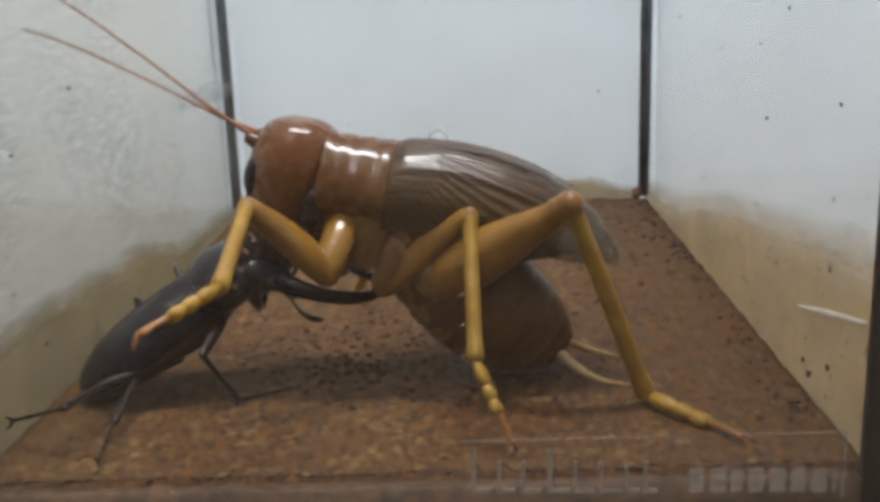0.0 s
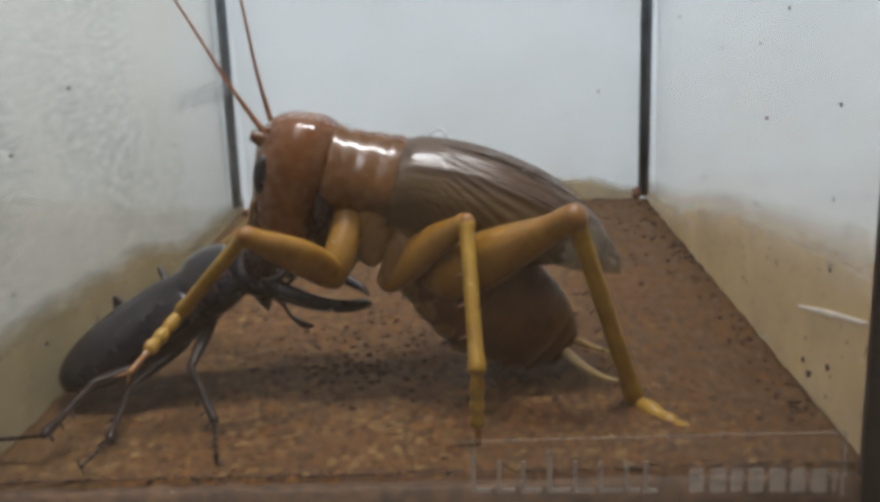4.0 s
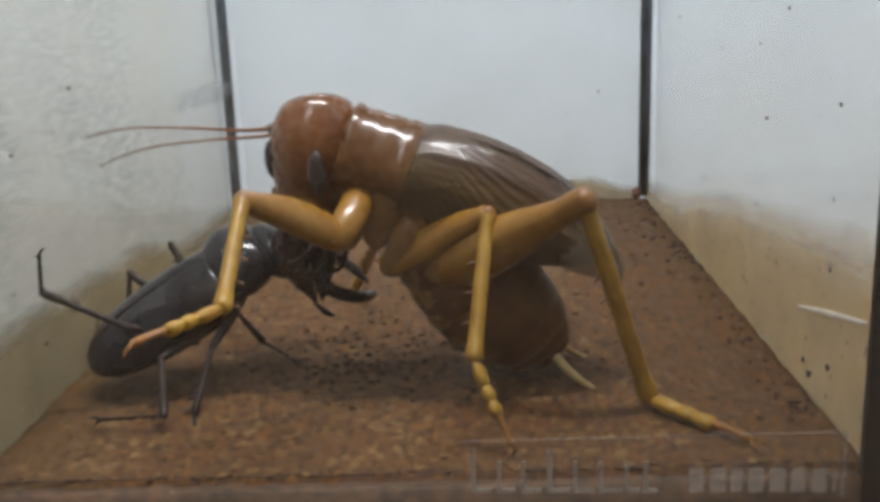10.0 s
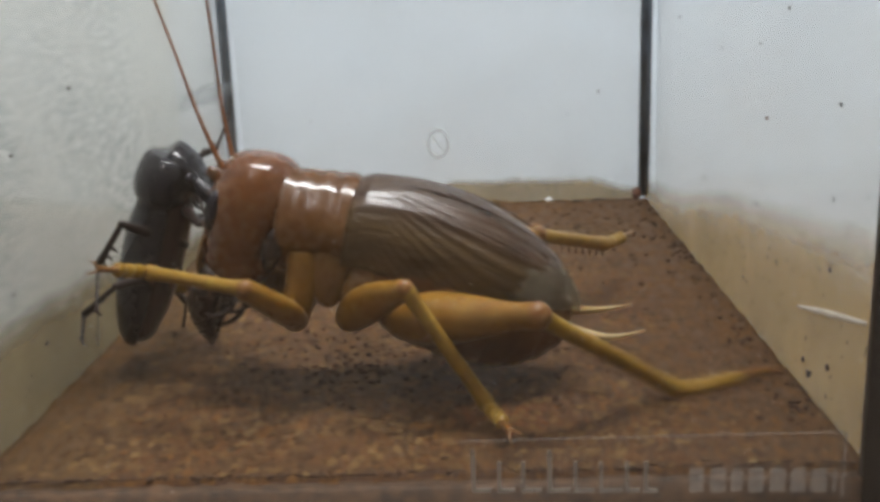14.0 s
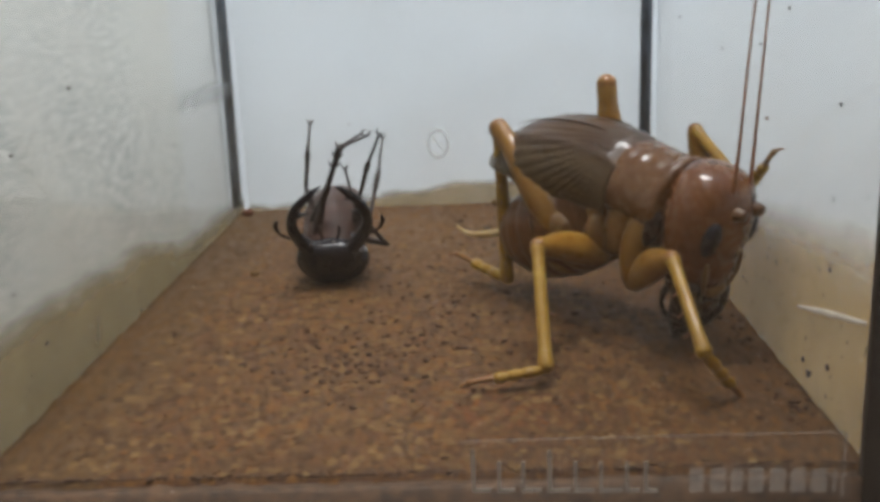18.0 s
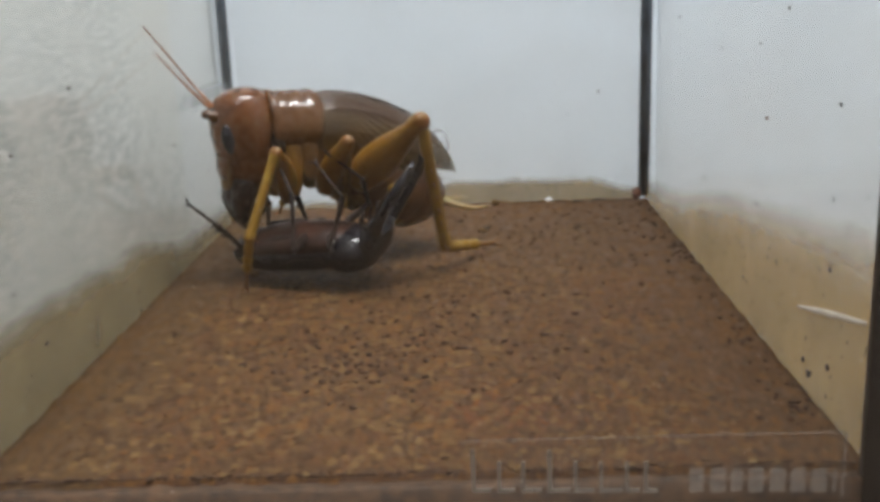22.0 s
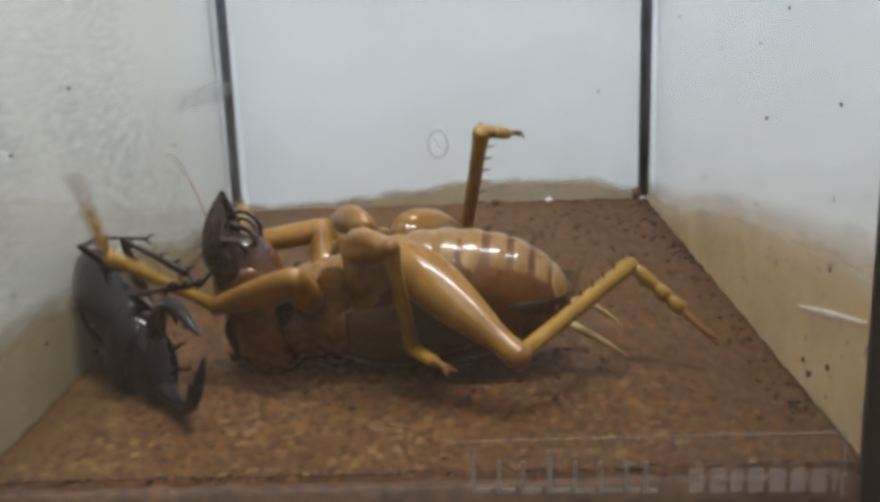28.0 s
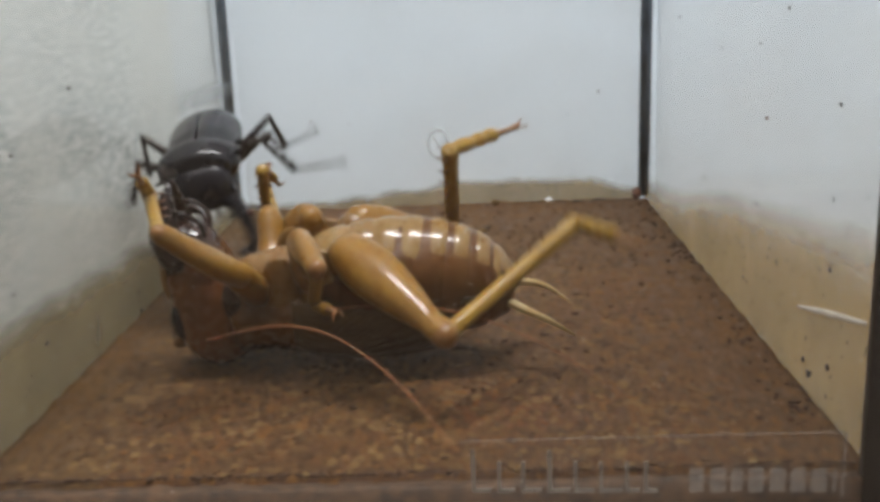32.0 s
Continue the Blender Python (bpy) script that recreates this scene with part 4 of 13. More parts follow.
def cricket_leg(key, at, fat, lens):
    a, b, c = lens
    y = 1 if key[0] == "L" else -1
    up = {"F": 13.0, "M": 10.5, "H": 6.0}[key[1]]
    joint = Vector((at[0] - 0.8, at[1] * 0.9, at[2] + 11.7))
    if key[1] == "F":
        coxa = part("coxa", tube([Vector((at[0] - 1.0, at[1] * 0.9, at[2] + up)) - joint, Vector((at[0] - 1.2, at[1] * 1.1, at[2] + up * 0.62)) - joint, Vector((at[0] - 0.7, at[1] * 1.1, at[2] + up * 0.28)) - joint, Vector(at) - joint, Vector((at[0] + 0.6, at[1], at[2] - 1.8)) - joint],
                                 [3.4, fat * 0.92, fat * 0.90, fat * 0.80, 1.4], 16, 5), M_LEG, cricket, "long tan hip joint")
        coxa.location = joint * MM
        MOVES[key + "_coxa"] = coxa
    else:
        part("coxa", tube([(at[0] - 1.0, at[1] * 1.0, at[2] + up), (at[0] - 1.2, at[1] * 1.14, at[2] + up * 0.62), (at[0] - 0.6, at[1] * 1.12, at[2] + up * 0.25), (at[0], at[1] * 1.02, at[2] - 0.6), (at[0] + 0.3, at[1], at[2] - 2.0)],
                          [1.6, fat * 0.84, fat * 0.80, fat * 0.70, 0.9], 14, 4), M_THORAX, cricket, "tan hip joint")
    name = {"F": "front", "M": "middle", "H": "hind"}[key[1]]
    if key[1] == "H":
        st = [(-1.2, 0, 0, fat * 0.35, fat * 0.4), (0.4, 0, 0, fat * 0.72, fat * 0.8), (a * 0.16, 0, 0, fat * 0.95, fat * 1.05), (a * 0.36, 0, 0, fat * 0.98, fat * 1.08), (a * 0.6, 0, 0, fat * 0.78, fat * 0.85),
              (a * 0.84, 0, 0, fat * 0.5, fat * 0.53), (a * 0.93, 0, 0, fat * 0.48, fat * 0.54), (a, 0, 0, fat * 0.46, fat * 0.5), (a + 0.9, 0, 0, fat * 0.2, fat * 0.22)]
    else:
        # full, slightly arched thigh that narrows just before the knee
        st = [(-2.6, 0, 0, fat * 0.30, fat * 0.35), (-1.2, 0, 0.1, fat * 0.70, fat * 0.74), (a * 0.08, 0, 0.3, fat * 0.72, fat * 1.0), (a * 0.28, 0, 0.7, fat * 0.74, fat * 1.12), (a * 0.52, 0, 0.8, fat * 0.70, fat * 1.06),
              (a * 0.74, 0, 0.5, fat * 0.64, fat * 0.84), (a * 0.90, 0, 0.1, fat * 0.60, fat * 0.63), (a, 0, 0, fat * 0.52, fat * 0.56), (a + 1.0, 0, 0, fat * 0.22, fat * 0.24)]
    femur = part("%s_femur" % name, loft(st, 16, 3), M_LEG, cricket, "thick glossy yellow thigh")
    femur.location = Vector(at) * MM
    part("knee", ball(a, 0, 0, fat * 0.47, fat * 0.5, fat * 0.52), M_FOOT, femur, "reddish-brown knee joint")
    r = {"F": 1.35, "M": 1.42, "H": 1.65}[key[1]]
    bm = loft([(-0.8, 0, 0, r * 0.7, r * 0.7), (0.6, 0, 0, r * 1.15, r * 1.2), (3, 0, 0, r * 0.95, r), (b * 0.5, 0, 0, r * 0.92, r * 1.0), (b * 0.85, 0, 0, r * 0.95, r), (b - 0.3, 0, 0, r * 1.15, r * 1.15), (b + 0.6, 0, 0, r * 0.5, r * 0.5)], 12, 3)
    spines(bm, b, {"F": 4, "M": 4, "H": 7}[key[1]], r, 1.0)
    tibia = part("%s_tibia" % name, bm, M_SHIN, femur, "slim yellow shin with short dark spines")
    tibia.data.materials.append(M_SPINE)
    tibia.location = (a * MM, 0, 0)
    w = r * 0.95
    st = [(-0.4, 0, 0, w * 0.7, w * 0.7)]
    lobes = [(0.02, 0.27), (0.27, 0.43), (0.43, 0.60)]
    for i, (u0, u1) in enumerate(lobes):
        st += [(c * u0 + 0.25, 0, 0, w * 0.72, w * 0.6), (c * (u0 + u1) / 2, 0, 0, w * 1.05, w * 0.85), (c * u1 - 0.15, 0, 0, w * 0.95, w * 0.75)]
    st.append((c * 0.62, 0, 0, 0.4, 0.4))
    tarsus = part("%s_tarsus" % name, loft(st, 12, 2), M_SHIN, femur, "yellow padded foot")
    bm = tube([(c * 0.60, 0, 0.1), (c * 0.75, 0, 0.35), (c * 0.93, 0, 0.2)], [w * 0.5, w * 0.42, w * 0.5], 8, 3)
    for s in (1, -1):
        tube([(c * 0.92, 0, 0.2), (c * 0.98, s * 0.8, 0.0), (c * 1.03, s * 1.2, -0.9)], [0.32, 0.25, 0.04], 6, 3, bm)
    tarsus_tip = part("claw_joint", bm, M_FOOT, femur, "reddish-brown last foot joint with two claws")
    MOVES[key + "_femur"], MOVES[key + "_tibia"], MOVES[key + "_tarsus"], MOVES[key + "_claw"] = femur, tibia, tarsus, tarsus_tip


for key, at, fat, lens in (("LF", (8.0, 6.2, -13.2), 3.4, (21, 23, 17)), ("RF", (8.0, -6.2, -13.2), 3.4, (21, 23, 17)), ("LM", (-2.6, 6.8, -11.8), 3.4, (22, 27, 17)),
                           ("RM", (-2.6, -6.8, -11.8), 3.4, (22, 27, 17)), ("LH", (-11.5, 7, -11), 4.9, (33, 39, 23)), ("RH", (-11.5, -7, -11), 4.9, (33, 39, 23))):
    cricket_leg(key, at, fat, lens)

# ---- the stag beetle ----
beetle = tagged(new("stag_beetle"), "dark glossy black stag beetle with long curved jaws", "beetle")
BMOVES = {}
part("underside", loft([(-20, 0, -1, 1, 0.8), (-17, 0, -1.6, 5.5, 2.6), (-8, 0, -2, 7.6, 3.9), (2, 0, -2, 7.4, 4.0), (8, 0, -1.8, 6.6, 3.6), (13, 0, -1.2, 5, 3)], 20, 4, dent=segment_groove([-15, -12, -9, -6, 1.5, 7.5], 0.07, 0.8)), M_UNDER, beetle,
     "dark brown segmented belly")
for s in (1, -1):
    bm = bmesh.new()
    nu, nv, layers = 30, 14, []
    for lay in (0, 1):
        rows = []
        for i in range(nu + 1):
            u = i / nu
            x = 6.5 - 27.5 * u
            w = 8.3 * (1 - 0.10 * (1 - u) ** 2) * math.sqrt(max(0.0, 1 - max(0, (u - 0.42) / 0.58) ** 2.5)) + 0.05
            hgt = 5.4 * math.sqrt(max(0.0, 1 - max(0, (u - 0.35) / 0.65) ** 2.2)) * (0.86 + 0.14 * min(1, u * 5)) + 0.05
            row = []
            for j in range(nv + 1):
                t = math.radians(1.0 + 101 * j / nv)
                k = 1 - 0.05 * lay - 0.006 * (math.sin(j * 2.6) > 0.6)
                row.append(bm.verts.new(Vector((x, s * (w * math.sin(t) * k + 0.06), hgt * math.cos(t) * k - 0.4)) * MM))
            rows.append(row)
        for r0, r1 in zip(rows, rows[1:]):
            for j in range(nv):
                bm.faces.new((r0[j], r0[j + 1], r1[j + 1], r1[j]))
        layers.append(rows)
    for i in range(nu):
        for j in (0, nv):
            bm.faces.new((layers[0][i][j], layers[0][i + 1][j], layers[1][i + 1][j], layers[1][i][j]))
    for j in range(nv):
        bm.faces.new((layers[0][0][j], layers[0][0][j + 1], layers[1][0][j + 1], layers[1][0][j]))
    part("wing_case", bm, M_BLACK, beetle, "smooth black wing case")
part("pronotum", loft([(6.4, 0, 0.2, 6.8, 3.6), (7, 0, 0.3, 8.0, 4.6), (9.5, 0, 0.4, 8.7, 5.2), (12.5, 0, 0.3, 8.3, 5.0), (14.8, 0, 0.2, 7.0, 4.2), (15.4, 0, 0.1, 5.5, 3.2)], 26, 4), M_BLACK, beetle, "wide smooth black neck shield")
bhead = part("head", loft([(-1, 0, 0, 5.2, 3.0), (0.6, 0, 0.1, 6.4, 3.5), (3, 0, 0.2, 6.9, 3.5), (5.5, 0, 0.2, 6.2, 3.0), (7, 0, 0.1, 4.6, 2.2), (7.6, 0, 0, 2.2, 1.2)], 24, 4), M_BLACK, beetle, "broad black head")
bhead.location = Vector((15, 0, 0)) * MM
for s in (1, -1):
    bm = tube([(5.2, s * 4.0, 0.3), (8.5, s * 6.6, 0.8), (13.5, s * 8.4, 1.6), (18.5, s * 7.4, 2.4), (22.5, s * 4.2, 2.8), (24.6, s * 1.6, 2.6)], [1.9, 1.55, 1.25, 1.1, 0.85, 0.15], 12, 6)
    for p, q, r in (((9, 6.2, 0.9), (9.8, 4.4, 1.0), 0.8), ((16.6, 7.2, 2.0), (17.4, 4.6, 2.2), 0.75), ((21.2, 4.8, 2.7), (20.8, 3.2, 2.7), 0.5)):
        tube([(p[0], s * p[1], p[2]), ((p[0] + q[0]) / 2, s * (p[1] + q[1]) / 2, p[2]), (q[0], s * q[1], q[2])], [r, r * 0.7, 0.08], 8, 2, bm)
    part("mandible", bm, M_BLACK, bhead, "long curved black jaw with inner teeth")
    part("eye", ball(4.2, s * 6.3, 0.2, 1.3, 0.9, 1.1, n=10), M_EYE, bhead)
    part("antenna", tube([(6.2, s * 5, -0.6), (8, s * 8, -0.8), (9.5, s * 11, -1.2), (11.5, s * 12, -1.4), (13.2, s * 11.6, -1.4)], [0.42, 0.34, 0.34, 0.6, 0.35], 7, 4), M_BLACKLEG, bhead, "short elbowed black antenna")
    part("palp", tube([(6.8, s * 1.6, -1.8), (8.6, s * 2.2, -2.6), (10, s * 2.0, -2.6)], [0.4, 0.35, 0.3], 6, 3), M_UNDER, bhead)
BMOVES["head"] = bhead


def beetle_leg(key, at, lens):
    a, b, c = lens
    name = {"F": "front", "M": "middle", "H": "hind"}[key[1]]
    femur = part("%s_femur" % name, loft([(-1.5, 0, 0, 0.5, 0.5), (0, 0, 0, 0.85, 0.95), (a * 0.35, 0, 0, 0.95, 1.15), (a * 0.8, 0, 0, 0.7, 0.82), (a, 0, 0, 0.6, 0.66), (a + 0.6, 0, 0, 0.25, 0.25)], 12, 3), M_BLACKLEG, beetle, "black thigh")
    femur.location = Vector(at) * MM
    bm = loft([(-0.6, 0, 0, 0.3, 0.3), (0.5, 0, 0, 0.5, 0.52), (b * 0.6, 0, 0, 0.52, 0.6), (b * 0.92, 0, 0, 0.7, 0.8), (b, 0, 0, 0.55, 0.62), (b + 0.4, 0, 0, 0.2, 0.2)], 10, 3)
    for u in (0.55, 0.75, 0.95):
        tube([(b * u, 0, 0.6), (b * u + 0.7, 0, 1.5), (b * u + 1.2, 0, 1.9)], [0.35, 0.22, 0.04], 5, 1, bm)
    tibia = part("%s_tibia" % name, bm, M_BLACKLEG, femur, "black shin with small spurs")
    tibia.location = (a * MM, 0, 0)
    st = []
    for k in range(4):
        st += [(c * 0.17 * k, 0, 0, 0.24, 0.26), (c * (0.17 * k + 0.13), 0, 0, 0.4, 0.42)]
    st += [(c * 0.7, 0, 0, 0.24, 0.24), (c * 0.9, 0, 0, 0.36, 0.36), (c * 0.94, 0, 0, 0.2, 0.2)]
    bm = loft(st, 8, 2)
    for s in (1, -1):
        tube([(c * 0.9, 0, 0), (c * 0.97, s * 0.7, 0), (c * 1.02, s * 1.0, -0.7)], [0.26, 0.2, 0.04], 5, 2, bm)
    tarsus = part("%s_tarsus" % name, bm, M_BLACKLEG, femur, "thin jointed black foot with claws")
    BMOVES[key + "_femur"], BMOVES[key + "_tibia"], BMOVES[key + "_tarsus"] = femur, tibia, tarsus


for key, at, lens in (("LF", (7, 4, -4), (10, 12, 11)), ("RF", (7, -4, -4), (10, 12, 11)), ("LM", (1, 5, -4.5), (11, 13, 12)), ("RM", (1, -5, -4.5), (11, 13, 12)),
                      ("LH", (-4, 5, -4.5), (12, 14, 13)), ("RH", (-4, -5, -4.5), (12, 14, 13))):
    beetle_leg(key, at, lens)

# the beetle is a large one
GROWN = 1.15
for ob in beetle.children_recursive:
    ob.data.transform(Matrix.Scale(GROWN, 4))
    ob.location = ob.location * GROWN



# ---- what moves ----


def still(ob, x, y, z, rows):
    """A part that turns about a fixed joint: joint in mm, rows of seconds and degrees."""
    walk(ob, [(t, pose(x * MM, y * MM, z * MM, a, b, c)) for t, a, b, c in rows])


def path(ob, rows):
    """A thing or part that moves and turns: rows of seconds, mm and degrees."""
    walk(ob, [(t, pose(x * MM, y * MM, z * MM, a, b, c)) for t, x, y, z, a, b, c in rows])


def motions():
    rows = [
        (0, -6.4, 42, 34, 0, -10, -180), (0.5, -5.3, 42, 35.1, 0, -20, -180), (1, -3.8, 42, 32.2, 0, -12, -180), (2, -6.5, 42, 33.5, 0, -8, -180),
        (3, -7.9, 42, 28.4, 0, 0, -180), (3.5, -6.6, 42, 31.8, 0, -6, -180), (5.5, -3.6, 42, 37, 0, -14, -180), (6, -8.9, 42, 29, 0, -7, -180),
        (7, -9.7, 42, 25.6, 0, -3, -180), (7.5, -7.9, 42, 27.3, 0, -12, -180), (8, -8.4, 42, 28.4, 0, -18, -180), (9, 2.4, 42, 32, 0, -30, -180),
        (9.5, 2.7, 42, 30.9, 0, -32, -180), (10, -3, 42, 37.8, 0, -18, -180), (11, -10.7, 42, 36.6, 0, -8, -180), (11.5, -10.7, 42, 35.3, 0, -10, -180),
        (12, -9.1, 42, 35.2, 0, -5, -180), (12.5, -7.7, 42, 30.7, 0, -1, -180), (13, -4.4, 42, 30.6, 0, -2, -180), (13.5, -11, 40, 27.9, 0, -6, -180),
        (14, -13.5, 38, 28.5, 0, -8, -180), (14.5, -11.3, 44, 29.2, 0, -24, -176), (15.5, 19.7, 48, 28.9, -8.1, -7.9, -121.9), (16.5, 48.5, 52, 28.8, 0, 1, -70),
        (17, 48.5, 52, 28.8, 0, 1, -70), (17.5, 48.9, 68, 30.6, 0, -8, -58), (18, 47.5, 68, 28.2, 0, 13, -52), (18.5, 43.1, 88, 30, 0, -2, -8),
        (19, 42.2, 112, 28.7, 0, -6, 42), (19.25, 45.7, 136, 34.7, 3.9, -38.4, 66), (19.5, 49.2, 160, 40.6, -22.2, -67.5, 113.2),
        (20, 43.7, 172, 51.4, 112, -107.4, -19.7), (20.5, 27.8, 168, 57.4, 128.1, -107.1, -31), (20.75, 11.1, 151.5, 45.3, -26.8, -39.1, 163.6),
        (21, -5.5, 135, 33.2, 0, -12, -172), (21.5, -38.9, 140, 38.6, 0, -4, -160), (22, -34.2, 128, 35.8, 0, -2, -152), (22.5, -47.4, 140, 67.5, 0, 16, -138),
        (23, -49.1, 140, 66.7, 0, 20, -132), (23.5, -37.3, 110, 50.6, -26.9, 67.5, -113.2), (24, -39, 135, 46.1, 0, 24, -146),
        (24.5, 5.6, 80, 26.3, -34.7, 12.1, -126.3), (24.75, 7.9, 65, 19.1, -80.7, 3.9, -118.9), (25, 4.5, 45, 12, -127.1, 3.5, -107.9),
        (25.5, 15.5, 62, 21.2, 36.7, 162, 49.4), (27.5, -4.1, 60, 16.1, 24.7, 162.1, 53.7), (28, -14.6, 50, 15.6, -5.7, 180, -2.9),
        (28.5, -12.8, 50, 15.5, -5.7, 180, -1.1), (29, -16.3, 50, 15.2, -5.7, 180, -1.1), (29.5, -18.6, 50, 15.9, -5.7, 180, -1.1),
        (30, -18.7, 51, 16.6, -5.7, -178.9, -1.1), (30.5, -17.4, 51, 18, -5.7, -175.4, 0), (31, -24.5, 50, 15.6, -5.7, 180, -1.1),
        (31.5, -26.8, 51, 18.3, -8.5, -177.1, -1.1), (32, -25.9, 52, 17.4, -8.5, -178.9, -1.1),
    ]
    path(cricket, rows)
    still(MOVES["head"], 13, 0, 4, [
        (0, 0, 0, -8), (0.5, 0, 0, -14), (1, 0, 0, -8), (2, 0, 0, 0), (3, 0, 4, 0), (3.5, 0, 3, 0), (5.5, 0, 0, 0), (6, 0, 4, 0), (7, 0, 0, 0), (7.5, 0, 0, 0),
        (8, 0, 0, 0), (9, 0, 24, -22), (9.5, 0, 26, -28), (10, 0, 27, -34), (10.5, 0, 27, -26), (11, 0, 25, -14), (11.5, 0, 6, -12), (12, 0, 3, -10),
        (12.5, 0, 8, 0), (13, 0, 12, 0), (13.5, 0, 8, 0), (14, 0, -6, -4), (14.5, 0, 0, 0), (16.5, 0, -4, 16), (17, 0, -4, 16), (17.5, 0, 6, 0), (18, 0, 10, 4),
        (18.5, 0, 5, 0), (19, 0, 0, 0), (19.5, 0, 0, 0), (20, 0, 0, 0), (20.5, 0, 0, 0), (21, 0, -10, 0), (21.5, 0, 2, 0), (22, 0, 10, 0), (22.5, 0, 14, 0),
        (23, 0, 14, 0), (23.5, 0, 10, 0), (24, 0, 6, 0), (24.5, 0, 5, 0), (25, 0, 8, 0), (25.5, 0, 5, 0), (27.5, 0, 5, 0), (28, 0, -6, 0), (28.5, 0, -6, 0),
        (29, 0, -6, 0), (29.5, 0, -6, 0), (30, 0, -6, 0), (30.5, 0, -6, 0), (31, 0, -6, 0), (31.5, 0, -4, 0), (32, 0, -4, 0),
    ])
    still(MOVES["abdomen"], -6, 0, -1, [
        (0, 0, -34, 0), (0.5, 0, -34, 0), (1, 0, -34, 0), (2, 0, -34, 0), (3, 0, -34, 0), (3.5, 0, -34, 0), (5.5, 0, -34, 0), (6, 0, -34, 0), (7, 0, -34, 0),
        (7.5, 0, -22, 0), (8, 0, -10, 0), (9, 0, -8, 0), (9.5, 0, -9, 0), (10, 0, -34, 0), (11, 0, -38, 0), (11.5, 0, -38, 0), (12, 0, -38, 0), (12.5, 0, -36, 0),
        (13, 0, -34, 0), (13.5, 0, -18, 0), (14, 0, -14, 0), (14.5, 0, -4, 0), (16.5, 0, -34, 0), (17, 0, -34, 0), (17.5, 0, -34, 0), (18, 0, -34, 0),
        (18.5, 0, -34, 0), (19, 0, -20, 0), (19.5, 0, -6, 0), (20, 0, -2, 0), (20.5, 0, -2, 0), (21, 0, -22, 0), (21.5, 0, -20, 0), (22, 0, -30, 0),
        (22.5, 0, -8, 0), (23, 0, -6, 0), (23.5, 0, -4, 0), (24, 0, -4, 0), (24.5, 0, -20, 0), (25, 0, -18, 0), (25.5, 0, -14, 0), (27.5, 0, -10, 0), (28, 0, 8, 0),
        (28.5, 0, 8, 0), (29, 0, 8, 0), (29.5, 0, 8, 0), (30, 0, 8, 0), (30.5, 0, 4, 0), (31, 0, 6, 0), (31.5, 0, 4, 0), (32, 0, 4, 0),
    ])
    still(MOVES["forewing_l"], 2, 0, 4, [
        (0, 0, 3, 0), (0.5, 0, 0, 0), (1, 0, 2, 0), (2, 0, 3, 0), (3, 0, 0, 0), (3.5, 0, 0, 0), (5.5, 0, 0, 0), (6, 0, 3, 0), (7, 0, -2, 0), (7.5, 0, -4, 0),
        (8, 0, -5, 0), (9, 0, -5, 0), (9.5, 0, -4, 0), (10, 0, 1, 0), (11, 0, 7, 0), (11.5, 0, 6, 0), (12, 0, 6, 0), (12.5, 0, 2, 0), (13, 0, 0, 0),
        (13.5, 0, 0, 0), (14, 0, -2, 0), (14.5, 0, -5, 0), (16.5, 0, 0, 0), (17, 0, 0, 0), (17.5, 0, 0, 0), (18, 0, 0, 0), (18.5, 0, 0, 0), (19, 0, 0, 0),
        (19.5, 0, 0, 0), (20, 0, 0, 0), (20.5, 0, 0, 0), (21, 0, -10, 0), (21.5, 0, -8, 0), (22, 0, -8, 0), (22.5, 0, 0, 0), (23, 0, 0, 0), (23.5, 0, 0, 0),
        (24, 0, 0, 0), (24.5, 0, 0, 0), (25, 0, 0, 0), (25.5, 0, 0, 0), (27.5, 0, 0, 0), (28, 0, 3, 0), (28.5, 0, 3, 0), (29, 0, 3, 0), (29.5, 0, 3, 0),
        (30, 0, 3, 0), (30.5, 0, 3, 0), (31, 0, 3, 0), (31.5, 0, 3, 0), (32, 0, 3, 0),
    ])
    still(MOVES["forewing_r"], 2, 0, 4, [
        (0, 0, 3, 0), (0.5, 0, 0, 0), (1, 0, 2, 0), (2, 0, 3, 0), (3, 0, 0, 0), (3.5, 0, 0, 0), (5.5, 0, 0, 0), (6, 0, 3, 0), (7, 0, -2, 0), (7.5, 0, -4, 0),
        (8, 0, -5, 0), (9, 0, -5, 0), (9.5, 0, -4, 0), (10, 0, 1, 0), (11, 0, 7, 0), (11.5, 0, 6, 0), (12, 0, 6, 0), (12.5, 0, 2, 0), (13, 0, 0, 0),
        (13.5, 0, 0, 0), (14, 0, -2, 0), (14.5, 0, -5, 0), (16.5, 0, 0, 0), (17, 0, 0, 0), (17.5, 0, 0, 0), (18, 0, 0, 0), (18.5, 0, 0, 0), (19, 0, 0, 0),
        (19.5, 0, 0, 0), (20, 0, 0, 0), (20.5, 0, 0, 0), (21, 0, -10, 0), (21.5, 0, -8, 0), (22, 0, -8, 0), (22.5, 0, 0, 0), (23, 0, 0, 0), (23.5, 0, 0, 0),
        (24, 0, 0, 0), (24.5, 0, 0, 0), (25, 0, 0, 0), (25.5, 0, 0, 0), (27.5, 0, 0, 0), (28, 0, 3, 0), (28.5, 0, 3, 0), (29, 0, 3, 0), (29.5, 0, 3, 0),
        (30, 0, 3, 0), (30.5, 0, 3, 0), (31, 0, 3, 0), (31.5, 0, 3, 0), (32, 0, 3, 0),
    ])
